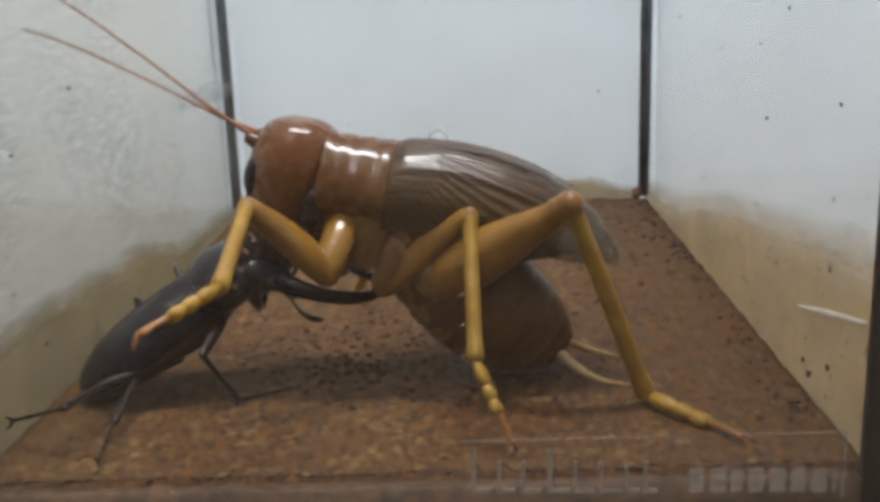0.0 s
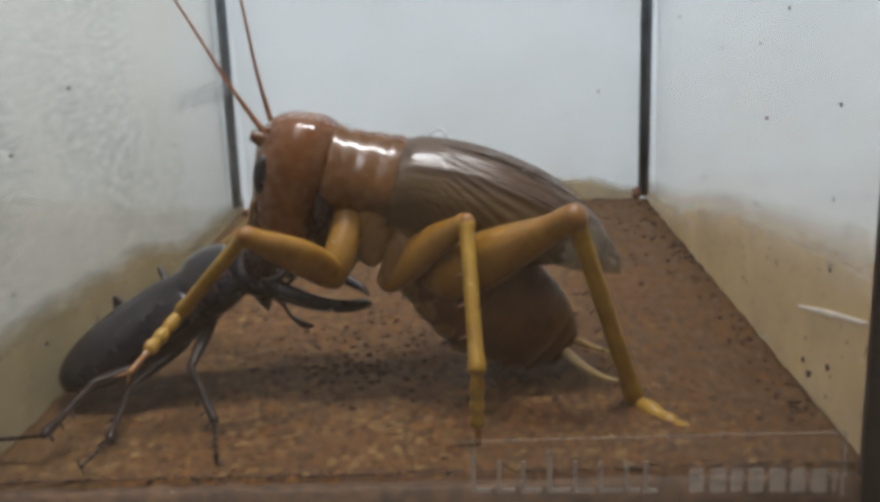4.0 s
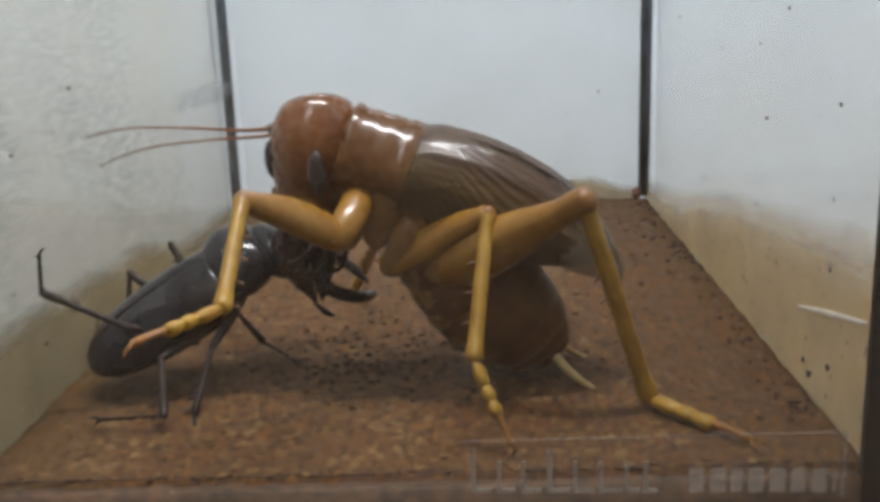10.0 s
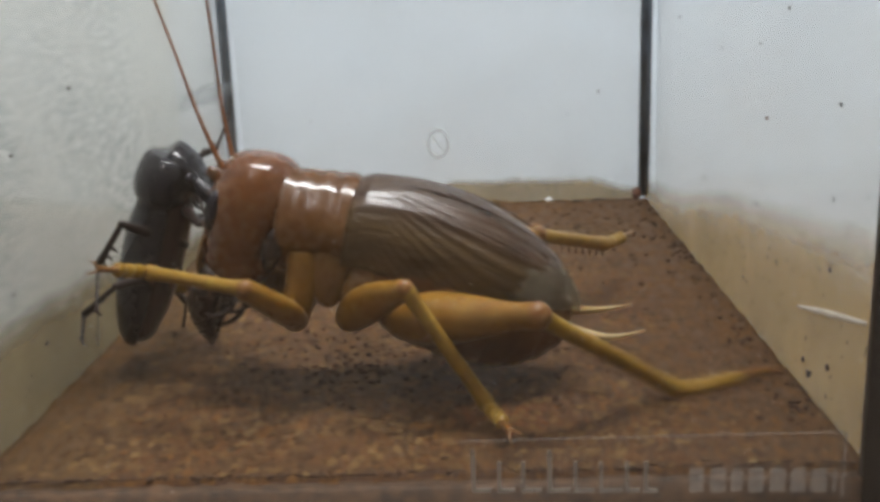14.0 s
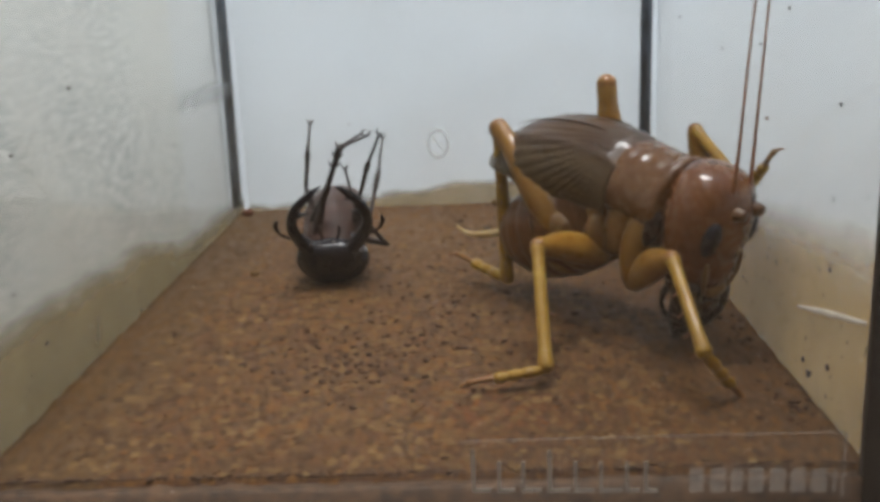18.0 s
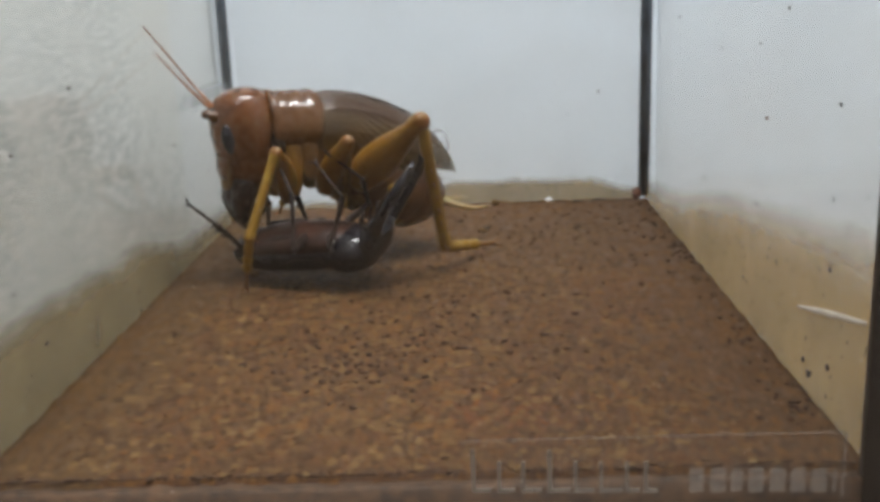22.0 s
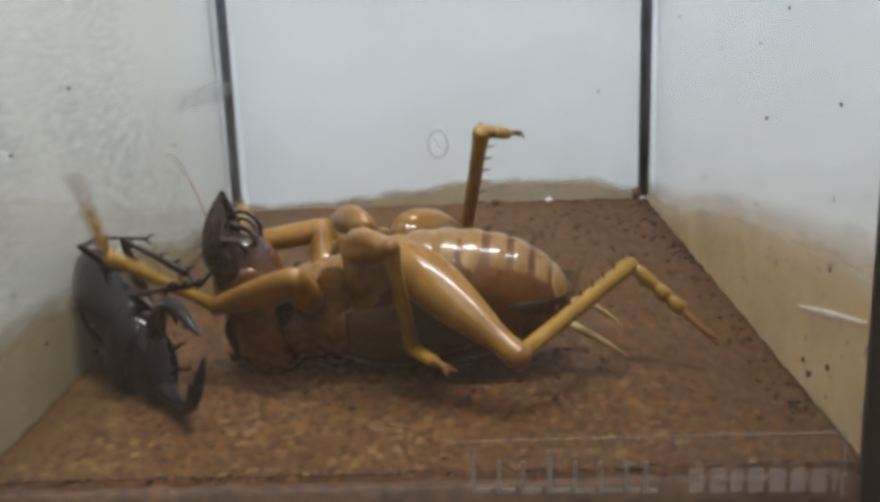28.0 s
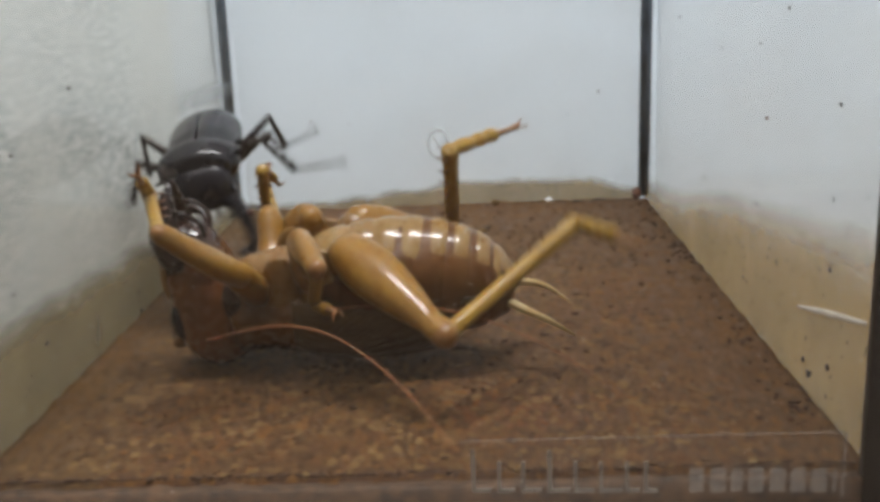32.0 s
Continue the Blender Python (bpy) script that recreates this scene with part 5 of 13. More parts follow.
    still(MOVES["antenna_l"], 10.5, 3, 7, [
        (0, 0, -21, 0), (0.5, 0, -19, 0), (1, 0, -51, 0), (2, 0, -31, 0), (3, 0, -44, 89), (3.5, 0, -46, 0), (5.5, 0, -44, 0), (6, 0, -75, 0), (6.33, 5, -75, 56),
        (6.67, 5, -77, 115), (7, 0, -77, -180), (7.17, 32, -68, 90), (7.33, 21, -55, 42), (7.5, 0, -50, 0), (8, 0, -54, 0), (9, 0, -31, 0), (9.5, 0, -3, 0),
        (10, 0, -4, 0), (11, 0, -77, 0), (11.5, 0, -38, 0), (12, 0, -43, 0), (12.5, 0, -62, 0), (13, 0, -10, 0), (13.5, 0, -61, 0), (14, 0, -53, 0),
        (14.5, -2, -21, -3), (16.5, 0, -40, 112), (17, 0, -40, 112), (17.5, 0, -56, -4), (18, -90, -106, 30), (18.5, -2, -79, 10), (18.67, -48, -50, 99),
        (18.83, -30, -20, 135), (19, 1, -5, 175), (19.25, 33, -38, 106), (19.5, 78, -17, 29), (20, 86, -5, 5), (20.5, 80, -6, 17), (20.75, 84, -48, 57),
        (21, 7, -66, 166), (21.17, 9, -68, -139), (21.33, 4, -70, -80), (21.5, -2, -69, -18), (22, 0, -38, -68), (22.5, 62, -68, -99), (23, -63, -118, 17),
        (23.25, 82, -34, -112), (23.5, 79, 2, -88), (23.75, 89, -38, -112), (24, -37, -118, 3), (24.25, 43, -32, -64), (24.5, 41, 34, -36), (24.75, 120, 43, 41),
        (25, 160, -6, 78), (25.5, 164, 18, 42), (27.5, 174, 24, 48), (28, -171, 22, 63), (29, -171, 26, 72), (29.5, 13, 180, -49), (30, -7, -164, 13),
        (31, -8, -177, 43), (32, -9, 171, 25),
    ])
    still(MOVES["antenna_r"], 10.5, -3, 7, [
        (0, 0, -10, 0), (0.5, 0, -12, 0), (1, 0, -43, 0), (2, 0, -26, 0), (3, 0, -31, -25), (3.5, 0, -69, 0), (5.5, 0, -50, 0), (6, 0, -74, 0), (7, 0, -56, 0),
        (7.5, 0, -65, 0), (8, 0, -57, 0), (9, -11, -16, -38), (9.5, 0, -4, 0), (10, 0, 1, 0), (11, 6, -37, -65), (11.5, 0, -40, 0), (12, 0, -51, 0),
        (12.5, 0, -69, 0), (13, 0, -43, 0), (13.5, 0, -71, 0), (14, 0, -66, 0), (14.17, 58, -66, 1), (14.33, 116, -66, 1), (14.5, 176, -67, 0),
        (15.17, 146, -72, -27), (15.83, 115, -82, -51), (16.5, 0, -26, 111), (17, 0, -26, 111), (17.5, 1, -63, 8), (18, -60, -103, 22), (18.25, 49, -65, -153),
        (18.5, 1, -57, -173), (19, 0, -8, -179), (19.25, -35, -31, -120), (19.5, -74, -13, -59), (19.67, -21, 5, -50), (19.83, 35, 8, -30), (20, 88, -6, -15),
        (20.5, 83, -10, -7), (20.75, 46, -34, -17), (21, -6, -57, -3), (21.5, -4, -81, -16), (22, 0, -29, -72), (22.25, 14, 4, -27), (22.5, 40, 59, -2),
        (22.67, -16, 57, 0), (22.83, -71, 57, 3), (23, -127, 58, 6), (23.25, 128, 48, -65), (23.5, 81, 6, -66), (23.67, 110, -30, -37), (23.83, 128, -75, -16),
        (24, -32, -59, 178), (24.17, 73, -51, 63), (24.33, 88, 2, 36), (24.5, 74, 56, 8), (24.75, 132, 41, 57), (25, 160, 9, 72), (25.5, 165, 9, 44),
        (27.5, 175, 17, 48), (28, 7, -157, -94), (28.5, -1, -156, -41), (29, -7, -161, 11), (30, -7, -176, 44), (31, -7, -164, 11), (32, -8, 162, 49),
    ])
    still(MOVES["LF_coxa"], 7.2, 5.58, -1.5, [(0, 48, 0, 0), (1, 46, 0, 0), (1.5, 42, 0, 0), (2, 38, 0, 0), (3, 4, 0, 0), (3.5, 32, 0, 0), (5.5, 28, 0, 0), (6, 2, 0, 0), (7, 0, 0, 0), (7.5, 0, 0, 0), (8, 14, 0, 0), (9, 50, 0, 0), (10, 58, 0, 0), (11, 52, 0, 0), (12, 36, 0, 0), (13, 4, 0, 0), (13.5, 0, 0, 0), (17, 0, 0, 0), (17.5, 30, 0, 0), (18, 75, 0, 0), (18.5, 20, 0, 0), (19, 0, 0, 0), (25, 0, 0, 0), (25.5, 15, 0, 0), (27.5, 48, 0, 0), (32, 48, 0, 0)])
    rows = [
        (0, 8, 14.7, -8.9, 54, -37.3, 36.8), (0.27, 8, 14.6, -8.9, 6.2, -35.5, 42.7), (0.5, 8, 14.6, -9, -39.4, -30.9, 45.1),
        (0.73, 8, 14.5, -9.1, 10.4, -34.4, 34.1), (1, 8, 14.4, -9.2, 59.6, -29.7, 23.9), (1.17, 8, 14.2, -9.4, 24.2, -31.9, 30.8),
        (1.33, 8, 14.1, -9.6, -11.4, -30.3, 37.9), (1.5, 8, 13.9, -9.8, -45.5, -25.5, 42.5), (1.73, 8, 13.6, -10.1, -42.6, -23.1, 44),
        (2, 8, 13.3, -10.3, -39.6, -20.7, 45.6), (3, 8, 7, -13.1, -60.7, -9.2, 39.8), (3.5, 8, 12.3, -11.1, -37.9, -26.6, 41.4),
        (4.5, 8, 12, -11.3, -36.1, -19.8, 41.5), (5.5, 8, 11.6, -11.5, -34.4, -12.9, 41.8), (5.63, 8, 10.4, -12.1, -38.9, -10.9, 42.5),
        (5.75, 8, 9.2, -12.6, -43.3, -8.8, 43), (6, 8, 6.6, -13.2, -53, -2.7, 43.5), (7, 8, 6.2, -13.2, -48.9, -24.9, 26.5), (7.5, 8, 6.2, -13.2, -51.7, 2.4, 45),
        (7.73, 8, 7.6, -13, 11.7, -9.4, 42.6), (8, 8, 9, -12.7, 77.2, -12.3, 30.6), (8.27, 8, 10.7, -11.9, 31.2, 6.7, 7.3),
        (8.5, 8, 12.3, -11.1, -18.2, 1.9, -22.4), (8.73, 8, 13.6, -9.8, 27.5, 2.6, -7.5), (9, 8, 14.9, -8.5, 72.2, -7.5, 3.6),
        (10, 8, 15.8, -7.2, 52.6, -14.1, 37.5), (11, 8, 15.2, -8.2, 57.1, -29.2, 33.3), (12, 8, 13, -10.6, 55.1, -18.8, 39.8), (13, 8, 7, -13.1, 63.5, -37.3, 1.3),
        (13.13, 8, 6.8, -13.1, 7.3, -37.9, 13.9), (13.25, 8, 6.6, -13.2, -45.4, -30, 21.5), (13.5, 8, 6.2, -13.2, -61.2, -19.8, 29.2),
        (14, 8, 6.2, -13.2, -89.3, -29.9, 70), (14.5, 8, 6.2, -13.2, -79.4, -22.6, 44.1), (15.5, 8, 6.2, -13.2, -53.4, -30.7, 38.5),
        (16, 8, 6.2, -13.2, -38.8, -28.1, 45), (16.5, 8, 6.2, -13.2, -24.2, -27, 51.9), (17, 8, 6.2, -13.2, -24.2, -27, 51.9),
        (17.17, 8, 8.1, -12.6, -29, -33.8, 38), (17.33, 8, 10, -11.9, -31.9, -41.4, 23.4), (17.5, 8, 12, -11.3, -32.3, -49.3, 7.2),
        (17.75, 8, 15.2, -8.1, 18.6, -62.6, -37.4), (17.83, 8, 15.8, -6.7, 46.8, -76.3, -67.5), (17.93, 8, 16.4, -5.3, -58.3, -103.7, 35.7),
        (18, 8, 17, -3.9, -30, -117.4, 5.5), (18.25, 8, 14.6, -8.9, 75.6, -74.2, -68.9), (18.37, 8, 12.4, -10.6, 34.7, -71.4, -16.4),
        (18.5, 8, 10.2, -12.3, 16.7, -61.5, 13.6), (18.63, 8, 9.2, -12.5, 26.4, -58.2, -3), (18.73, 8, 8.2, -12.7, 33.2, -53.6, -16.8),
        (18.87, 8, 7.2, -13, 37.6, -48.4, -28.4), (19, 8, 6.2, -13.2, 40, -42.7, -38.3), (19.17, 8, 6.2, -13.2, 27.2, -50.6, -14.2),
        (19.33, 8, 6.2, -13.2, 8.8, -53.6, 15.2), (19.5, 8, 6.2, -13.2, -9.8, -50.7, 44.6), (19.75, 8, 6.2, -13.2, -13.6, -52, 33.4),
        (20, 8, 6.2, -13.2, -16.8, -53.7, 21.3), (20.25, 8, 6.2, -13.2, -14, -52.8, 33.4), (20.37, 8, 6.2, -13.2, -12.4, -52.5, 39.3),
        (20.5, 8, 6.2, -13.2, -10.8, -52.3, 45.2), (20.63, 8, 6.2, -13.2, -17.9, -47.4, 35.1), (20.75, 8, 6.2, -13.2, -25.6, -43.4, 24.9),
        (21, 8, 6.2, -13.2, -34.6, -38.7, 2.1), (21.17, 8, 6.2, -13.2, -38.5, -34.6, 26.9), (21.33, 8, 6.2, -13.2, -40, -29.6, 50.1),
        (21.5, 8, 6.2, -13.2, -39.1, -24.6, 72.1), (21.6, 8, 6.2, -13.2, -35.5, -27.4, 70.9), (21.67, 8, 6.2, -13.2, -31.7, -30.2, 69.4),
        (21.75, 8, 6.2, -13.2, -27.7, -32.9, 67.8), (21.83, 8, 6.2, -13.2, -24.6, -35.6, 66), (21.93, 8, 6.2, -13.2, -21.3, -38.2, 63.9),
        (22, 8, 6.2, -13.2, -17.7, -40.7, 61.6), (22.07, 8, 6.2, -13.2, -17.3, -37.1, 60.3), (22.17, 8, 6.2, -13.2, -17.1, -33.5, 59),
        (22.25, 8, 6.2, -13.2, -16.9, -29.8, 57.9), (22.37, 8, 6.2, -13.2, -17.8, -24.7, 55.9), (22.5, 8, 6.2, -13.2, -18.9, -19.6, 54),
        (22.63, 8, 6.2, -13.2, -3.2, -13.9, 38.6), (22.75, 8, 6.2, -13.2, 10.3, -4.8, 25.7), (23, 8, 6.2, -13.2, -7.6, 16.2, 17.8),
        (23.25, 8, 6.2, -13.2, 20.6, -22, 12.4), (23.37, 8, 6.2, -13.2, 11.2, -40, 23.8), (23.5, 8, 6.2, -13.2, -7.5, -55.1, 44.3),
        (23.63, 8, 6.2, -13.2, -21.8, -52.5, 53.2), (23.73, 8, 6.2, -13.2, -34.3, -48.7, 60.3), (23.87, 8, 6.2, -13.2, -45.1, -44, 65.6),
        (24, 8, 6.2, -13.2, -54.6, -38.8, 69.3), (24.07, 8, 6.2, -13.2, -46.1, -32.3, 53), (24.17, 8, 6.2, -13.2, -40.4, -24.1, 39.1),
        (24.25, 8, 6.2, -13.2, -37.3, -15.1, 26.7), (24.33, 8, 6.2, -13.2, 3.7, -19, 22), (24.4, 8, 6.2, -13.2, 45.4, -19, 15.7),
        (24.5, 8, 6.2, -13.2, 86.3, -15, 11.1), (24.6, 8, 6.2, -13.2, 58.7, -0.9, 7.1), (24.67, 8, 6.2, -13.2, 29.8, 9.6, -3),
        (24.75, 8, 6.2, -13.2, -1.3, 13.6, -17.4), (24.83, 8, 6.2, -13.2, -4.9, 1.5, -1.1), (24.93, 8, 6.2, -13.2, -11.8, -9, 16),
        (25, 8, 6.2, -13.2, -21.9, -17, 35), (25.1, 8, 6.7, -13.1, -0.8, 1.8, 9.1), (25.17, 8, 7.2, -13.1, 11.5, 27, -10.9), (25.25, 8, 7.7, -13, 11.9, 6.2, 0.9),
        (25.33, 8, 8.2, -12.9, 8.9, -16.2, 11.8), (25.4, 8, 8.7, -12.8, -8.1, -39.8, 30.4), (25.5, 8, 9.2, -12.6, -43.9, -54, 67.5),
        (27.5, 8, 14.7, -8.9, -52.5, -40.1, 97.4), (27.6, 8, 14.7, -8.9, -58.9, -32, 83.4), (27.67, 8, 14.7, -8.9, -66.8, -25.3, 69.5),
        (27.75, 8, 14.7, -8.9, -81.5, -20.2, 56.1), (27.83, 8, 14.7, -8.9, -19.2, -16.2, 42.1), (27.9, 8, 14.7, -8.9, 34.2, -21.8, 23.9),
        (28, 8, 14.7, -8.9, 86, -11.4, 8.4), (28.17, 8, 14.7, -8.9, 98.9, -9.1, 15.4), (28.33, 8, 14.7, -8.9, 112, -8.5, 22.7),
        (28.5, 8, 14.7, -8.9, 125, -9.5, 29.9), (28.67, 8, 14.7, -8.9, 70.7, -17.5, 31.9), (28.83, 8, 14.7, -8.9, 14.3, -20.5, 39.9),
        (29, 8, 14.7, -8.9, -41.8, -15.8, 47), (29.1, 8, 14.7, -8.9, 17.8, -17.6, 45.9), (29.23, 8, 14.7, -8.9, 77.7, -17.6, 43.7),
        (29.33, 8, 14.7, -8.9, 137.2, -15.8, 42.5), (29.5, 8, 14.7, -8.9, 124.8, -16.2, 40.3), (29.67, 8, 14.7, -8.9, 112.4, -17.1, 38.2),
        (29.83, 8, 14.7, -8.9, 100.1, -18.2, 36.3), (30, 8, 14.7, -8.9, 87.7, -19.6, 34.6), (30.17, 8, 14.7, -8.9, 92.2, -19.3, 39.7),
        (30.33, 8, 14.7, -8.9, 96.8, -19.4, 44.7), (30.5, 8, 14.7, -8.9, 101.3, -19.9, 49.8), (30.67, 8, 14.7, -8.9, 147.1, -16.7, 53.7),
        (30.83, 8, 14.7, -8.9, -167.4, -17.1, 58.8), (31, 8, 14.7, -8.9, -121.4, -20.9, 62.1), (31.5, 8, 14.7, -8.9, -55.3, -19.8, 68.5),
        (32, 8, 14.7, -8.9, -1.5, -20.8, 74.9),
    ]
    path(MOVES["LF_femur"], rows)
    still(MOVES["LF_tibia"], 21, 0, 0, [
        (0, 0, 77, 0), (0.27, 0, 99, 0), (0.5, 0, 120, 0), (0.73, 0, 100, 0), (1, 0, 79, 0), (1.17, 0, 89, 0), (1.33, 0, 99, 0), (1.5, 0, 108, 0),
        (1.73, 0, 106, 0), (2, 0, 104, 0), (3, 0, 90, 0), (3.5, 0, 102, 0), (4.5, 0, 98, 0), (5.5, 0, 94, 0), (5.63, 0, 95, 0), (5.75, 0, 96, 0), (6, 0, 97, 0),
        (7, 0, 104, 0), (7.5, 0, 88, 0), (7.73, 0, 76, 0), (8, 0, 64, 0), (8.27, 0, 65, 0), (8.5, 0, 66, 0), (8.73, 0, 78, 0), (9, 0, 91, 0), (10, 0, 76, 0),
        (11, 0, 84, 0), (12, 0, 57, 0), (13, 0, 78, 0), (13.13, 0, 78, 0), (13.25, 0, 77, 0), (13.5, 0, 71, 0), (14, 0, 101, 0), (14.5, 0, 112, 0),
        (15.5, 0, 106, 0), (16, 0, 111, 0), (16.5, 0, 117, 0), (17, 0, 117, 0), (17.17, 0, 96, 0), (17.33, 0, 75, 0), (17.5, 0, 54, 0), (17.75, 0, 60, 0),
        (17.83, 0, 83, 0), (17.93, 0, 106, 0), (18, 0, 128, 0), (18.25, 0, 122, 0), (18.37, 0, 123, 0), (18.5, 0, 124, 0), (18.63, 0, 111, 0), (18.73, 0, 97, 0),
        (18.87, 0, 84, 0), (19, 0, 71, 0), (19.17, 0, 85, 0), (19.33, 0, 100, 0), (19.5, 0, 115, 0), (19.75, 0, 108, 0), (20, 0, 101, 0), (20.25, 0, 109, 0),
        (20.37, 0, 113, 0), (20.5, 0, 116, 0), (20.63, 0, 105, 0), (20.75, 0, 93, 0), (21, 0, 66, 0), (21.17, 0, 93, 0), (21.33, 0, 119, 0), (21.5, 0, 146, 0),
        (21.6, 0, 140, 0), (21.67, 0, 134, 0), (21.75, 0, 128, 0), (21.83, 0, 123, 0), (21.93, 0, 118, 0), (22, 0, 112, 0), (22.07, 0, 109, 0), (22.17, 0, 105, 0),
        (22.25, 0, 101, 0), (22.37, 0, 99, 0), (22.5, 0, 97, 0), (22.63, 0, 82, 0), (22.75, 0, 66, 0), (23, 0, 57, 0), (23.25, 0, 83, 0), (23.37, 0, 100, 0),
        (23.5, 0, 118, 0), (23.63, 0, 125, 0), (23.73, 0, 132, 0), (23.87, 0, 139, 0), (24, 0, 146, 0), (24.07, 0, 119, 0), (24.17, 0, 92, 0), (24.25, 0, 65, 0),
        (24.33, 0, 45, 0), (24.4, 0, 24, 0), (24.5, 0, 4, 0), (24.6, 0, 19, 0), (24.67, 0, 35, 0), (24.75, 0, 50, 0), (24.83, 0, 75, 0), (24.93, 0, 100, 0),
        (25, 0, 125, 0), (25.1, 0, 104, 0), (25.17, 0, 82, 0), (25.25, 0, 90, 0), (25.33, 0, 100, 0), (25.4, 0, 112, 0), (25.5, 0, 123, 0), (27.5, 0, 127, 0),
        (27.6, 0, 97, 0), (27.67, 0, 67, 0), (27.75, 0, 75, 0), (27.83, 0, 4, 0), (27.9, 0, 38, 0), (28, 0, 73, 0), (28.17, 0, 95, 0), (28.33, 0, 118, 0),
        (28.5, 0, 140, 0), (28.67, 0, 145, 0), (28.83, 0, 151, 0), (29, 0, 156, 0), (29.1, 0, 153, 0), (29.23, 0, 150, 0), (29.33, 0, 147, 0), (29.5, 0, 125, 0),
        (29.67, 0, 103, 0), (29.83, 0, 76, 0), (30, 0, 50, 0), (30.17, 0, 74, 0), (30.33, 0, 98, 0), (30.5, 0, 122, 0), (30.67, 0, 139, 0), (30.83, 0, 155, 0),
        (31, 0, 171, 0), (31.5, 0, 163, 0), (32, 0, 152, 0),
    ])
    rows = [
        (0, 26.1, 0, -22.4, 0, 48.4, -34.9), (0.27, 17.5, 0, -22.7, 9.2, 30.6, 18.5), (0.5, 9.4, 0, -19.9, 0, 13.5, 62.4), (0.73, 17.1, 0, -22.7, 8.8, 39.9, 40.2),
        (1, 25.3, 0, -22.6, 0, 66.9, 6.7), (1.17, 21.4, 0, -23, -35.6, 63.5, 29), (1.33, 17.5, 0, -22.7, -71, 66.2, 51.5),
        (1.5, 13.7, 0, -21.8, -110.2, 74.2, 69.1), (1.73, 14.6, 0, -22.1, -49.6, 23.1, 77.6), (2, 15.6, 0, -22.3, 0, -12.1, 39.6),
        (3, 21.1, 0, -23, 0, -35.7, 22.9), (3.5, 16, 0, -22.5, 0, 3, 44.2), (4.5, 17.8, 0, -22.8, -8.9, 36.1, 62.5), (5.5, 19.5, 0, -23, 0, 69.9, 91.2),
        (5.63, 19, 0, -22.9, -10.6, 31.1, 60), (5.75, 18.5, 0, -22.9, 0, -6.9, 39.8), (6, 18.2, 0, -22.8, 0, -35.7, 28.9), (7, 15.4, 0, -22.3, 0, -35.2, 64.9),
        (7.5, 21.8, 0, -23, 0, -44.6, 20.6), (7.73, 26.6, 0, -22.3, 2.9, 2.7, 14.2), (8, 31.2, 0, -20.6, 0, 50.1, 7.4), (8.27, 30.8, 0, -20.8, 6.5, 29.1, 40.6),
        (8.5, 30.4, 0, -21, 0, 8.3, 67.4), (8.73, 25.6, 0, -22.5, 10.3, 23.6, 9.3), (9, 20.5, 0, -23, 0, 39.5, -57.1), (10, 26.7, 0, -22.3, 0, 31.3, -10),
        (11, 23.5, 0, -22.9, 0, 34.4, -44.1), (12, 33.4, 0, -19.3, 0, 37.4, -16.4), (13, 25.7, 0, -22.5, 0, 67.1, -24), (13.13, 26, 0, -22.5, 10.8, 30.8, 9.8),
        (13.25, 26.3, 0, -22.4, 0, -4.6, 32.3), (13.5, 28.4, 0, -21.8, 0, -45.5, 34.6), (14, 16.7, 0, -22.6, 0, -4.6, 13.3), (14.5, 12.3, 0, -21.3, 0, -30.8, 8),
        (15.5, 14.6, 0, -22.1, 0, -46.4, 58.9), (16, 12.6, 0, -21.4, 17.2, -18.7, -8.5), (16.5, 10.7, 0, -20.6, 0, 7.3, -64.6), (17, 10.7, 0, -20.6, 0, 7.3, -64.6),
        (17.17, 18.7, 0, -22.9, -12, 0.1, -122.3), (17.33, 27, 0, -22.2, -12.4, -13.9, -179.3), (17.5, 34.5, 0, -18.6, 0, -21.5, 119.9),
        (17.75, 32.4, 0, -20, 0, -36.8, 106.4), (17.83, 23.8, 0, -22.8, 22.3, -6.5, 72.1), (17.93, 14.8, 0, -22.1, 25.8, 29.9, 47.2),
        (18, 6.7, 0, -18, 0, 62.3, 2.1), (18.25, 8.7, 0, -19.4, 0, 41.8, 31.2), (18.37, 8.4, 0, -19.3, 14.1, 54.5, -19.1), (18.5, 8.2, 0, -19.1, 0, 68.9, -92.6),
        (18.63, 12.9, 0, -21.5, -2.7, 67.9, -126.4), (18.73, 18.1, 0, -22.8, -3.4, 66.6, -158.4), (18.87, 23.4, 0, -22.9, -2.4, 65.3, 171.2),
        (19, 28.6, 0, -21.7, 0, 64.4, 142), (19.17, 22.9, 0, -22.9, -3, 65.6, -174.9), (19.33, 17, 0, -22.7, -3.2, 67.3, -129.3),
        (19.5, 11.4, 0, -20.9, 0, 68.5, -80.5), (19.75, 13.8, 0, -21.9, 0, 37.2, -15.9), (20, 16.4, 0, -22.5, 0, -14.3, -2.9),
        (20.25, 13.5, 0, -21.7, 0, 35.7, -15.7), (20.37, 12.1, 0, -21.2, 8.4, 51.8, -44), (20.5, 10.8, 0, -20.6, 0, 68.4, -85.5),
        (20.63, 15.1, 0, -22.2, 17.2, 39.1, -24.6), (20.75, 19.6, 0, -23, 0, 12.3, 14.3), (21, 30.2, 0, -21.1, 0, -33.3, 63.1),
        (21.17, 19.9, 0, -23, 4.2, -19.1, 46.2), (21.33, 9.8, 0, -20.1, 4, -4.4, 31.3), (21.5, 2, 0, -13, 0, 9.7, 16.1), (21.6, 3.5, 0, -14.9, -39.5, 22.3, 42.6),
        (21.67, 5.1, 0, -16.6, -77.7, 48.1, 57.3), (21.75, 6.9, 0, -18.2, -151.3, 73.3, 27.7), (21.83, 8.6, 0, -19.4, -23.4, 77.7, 156.9),
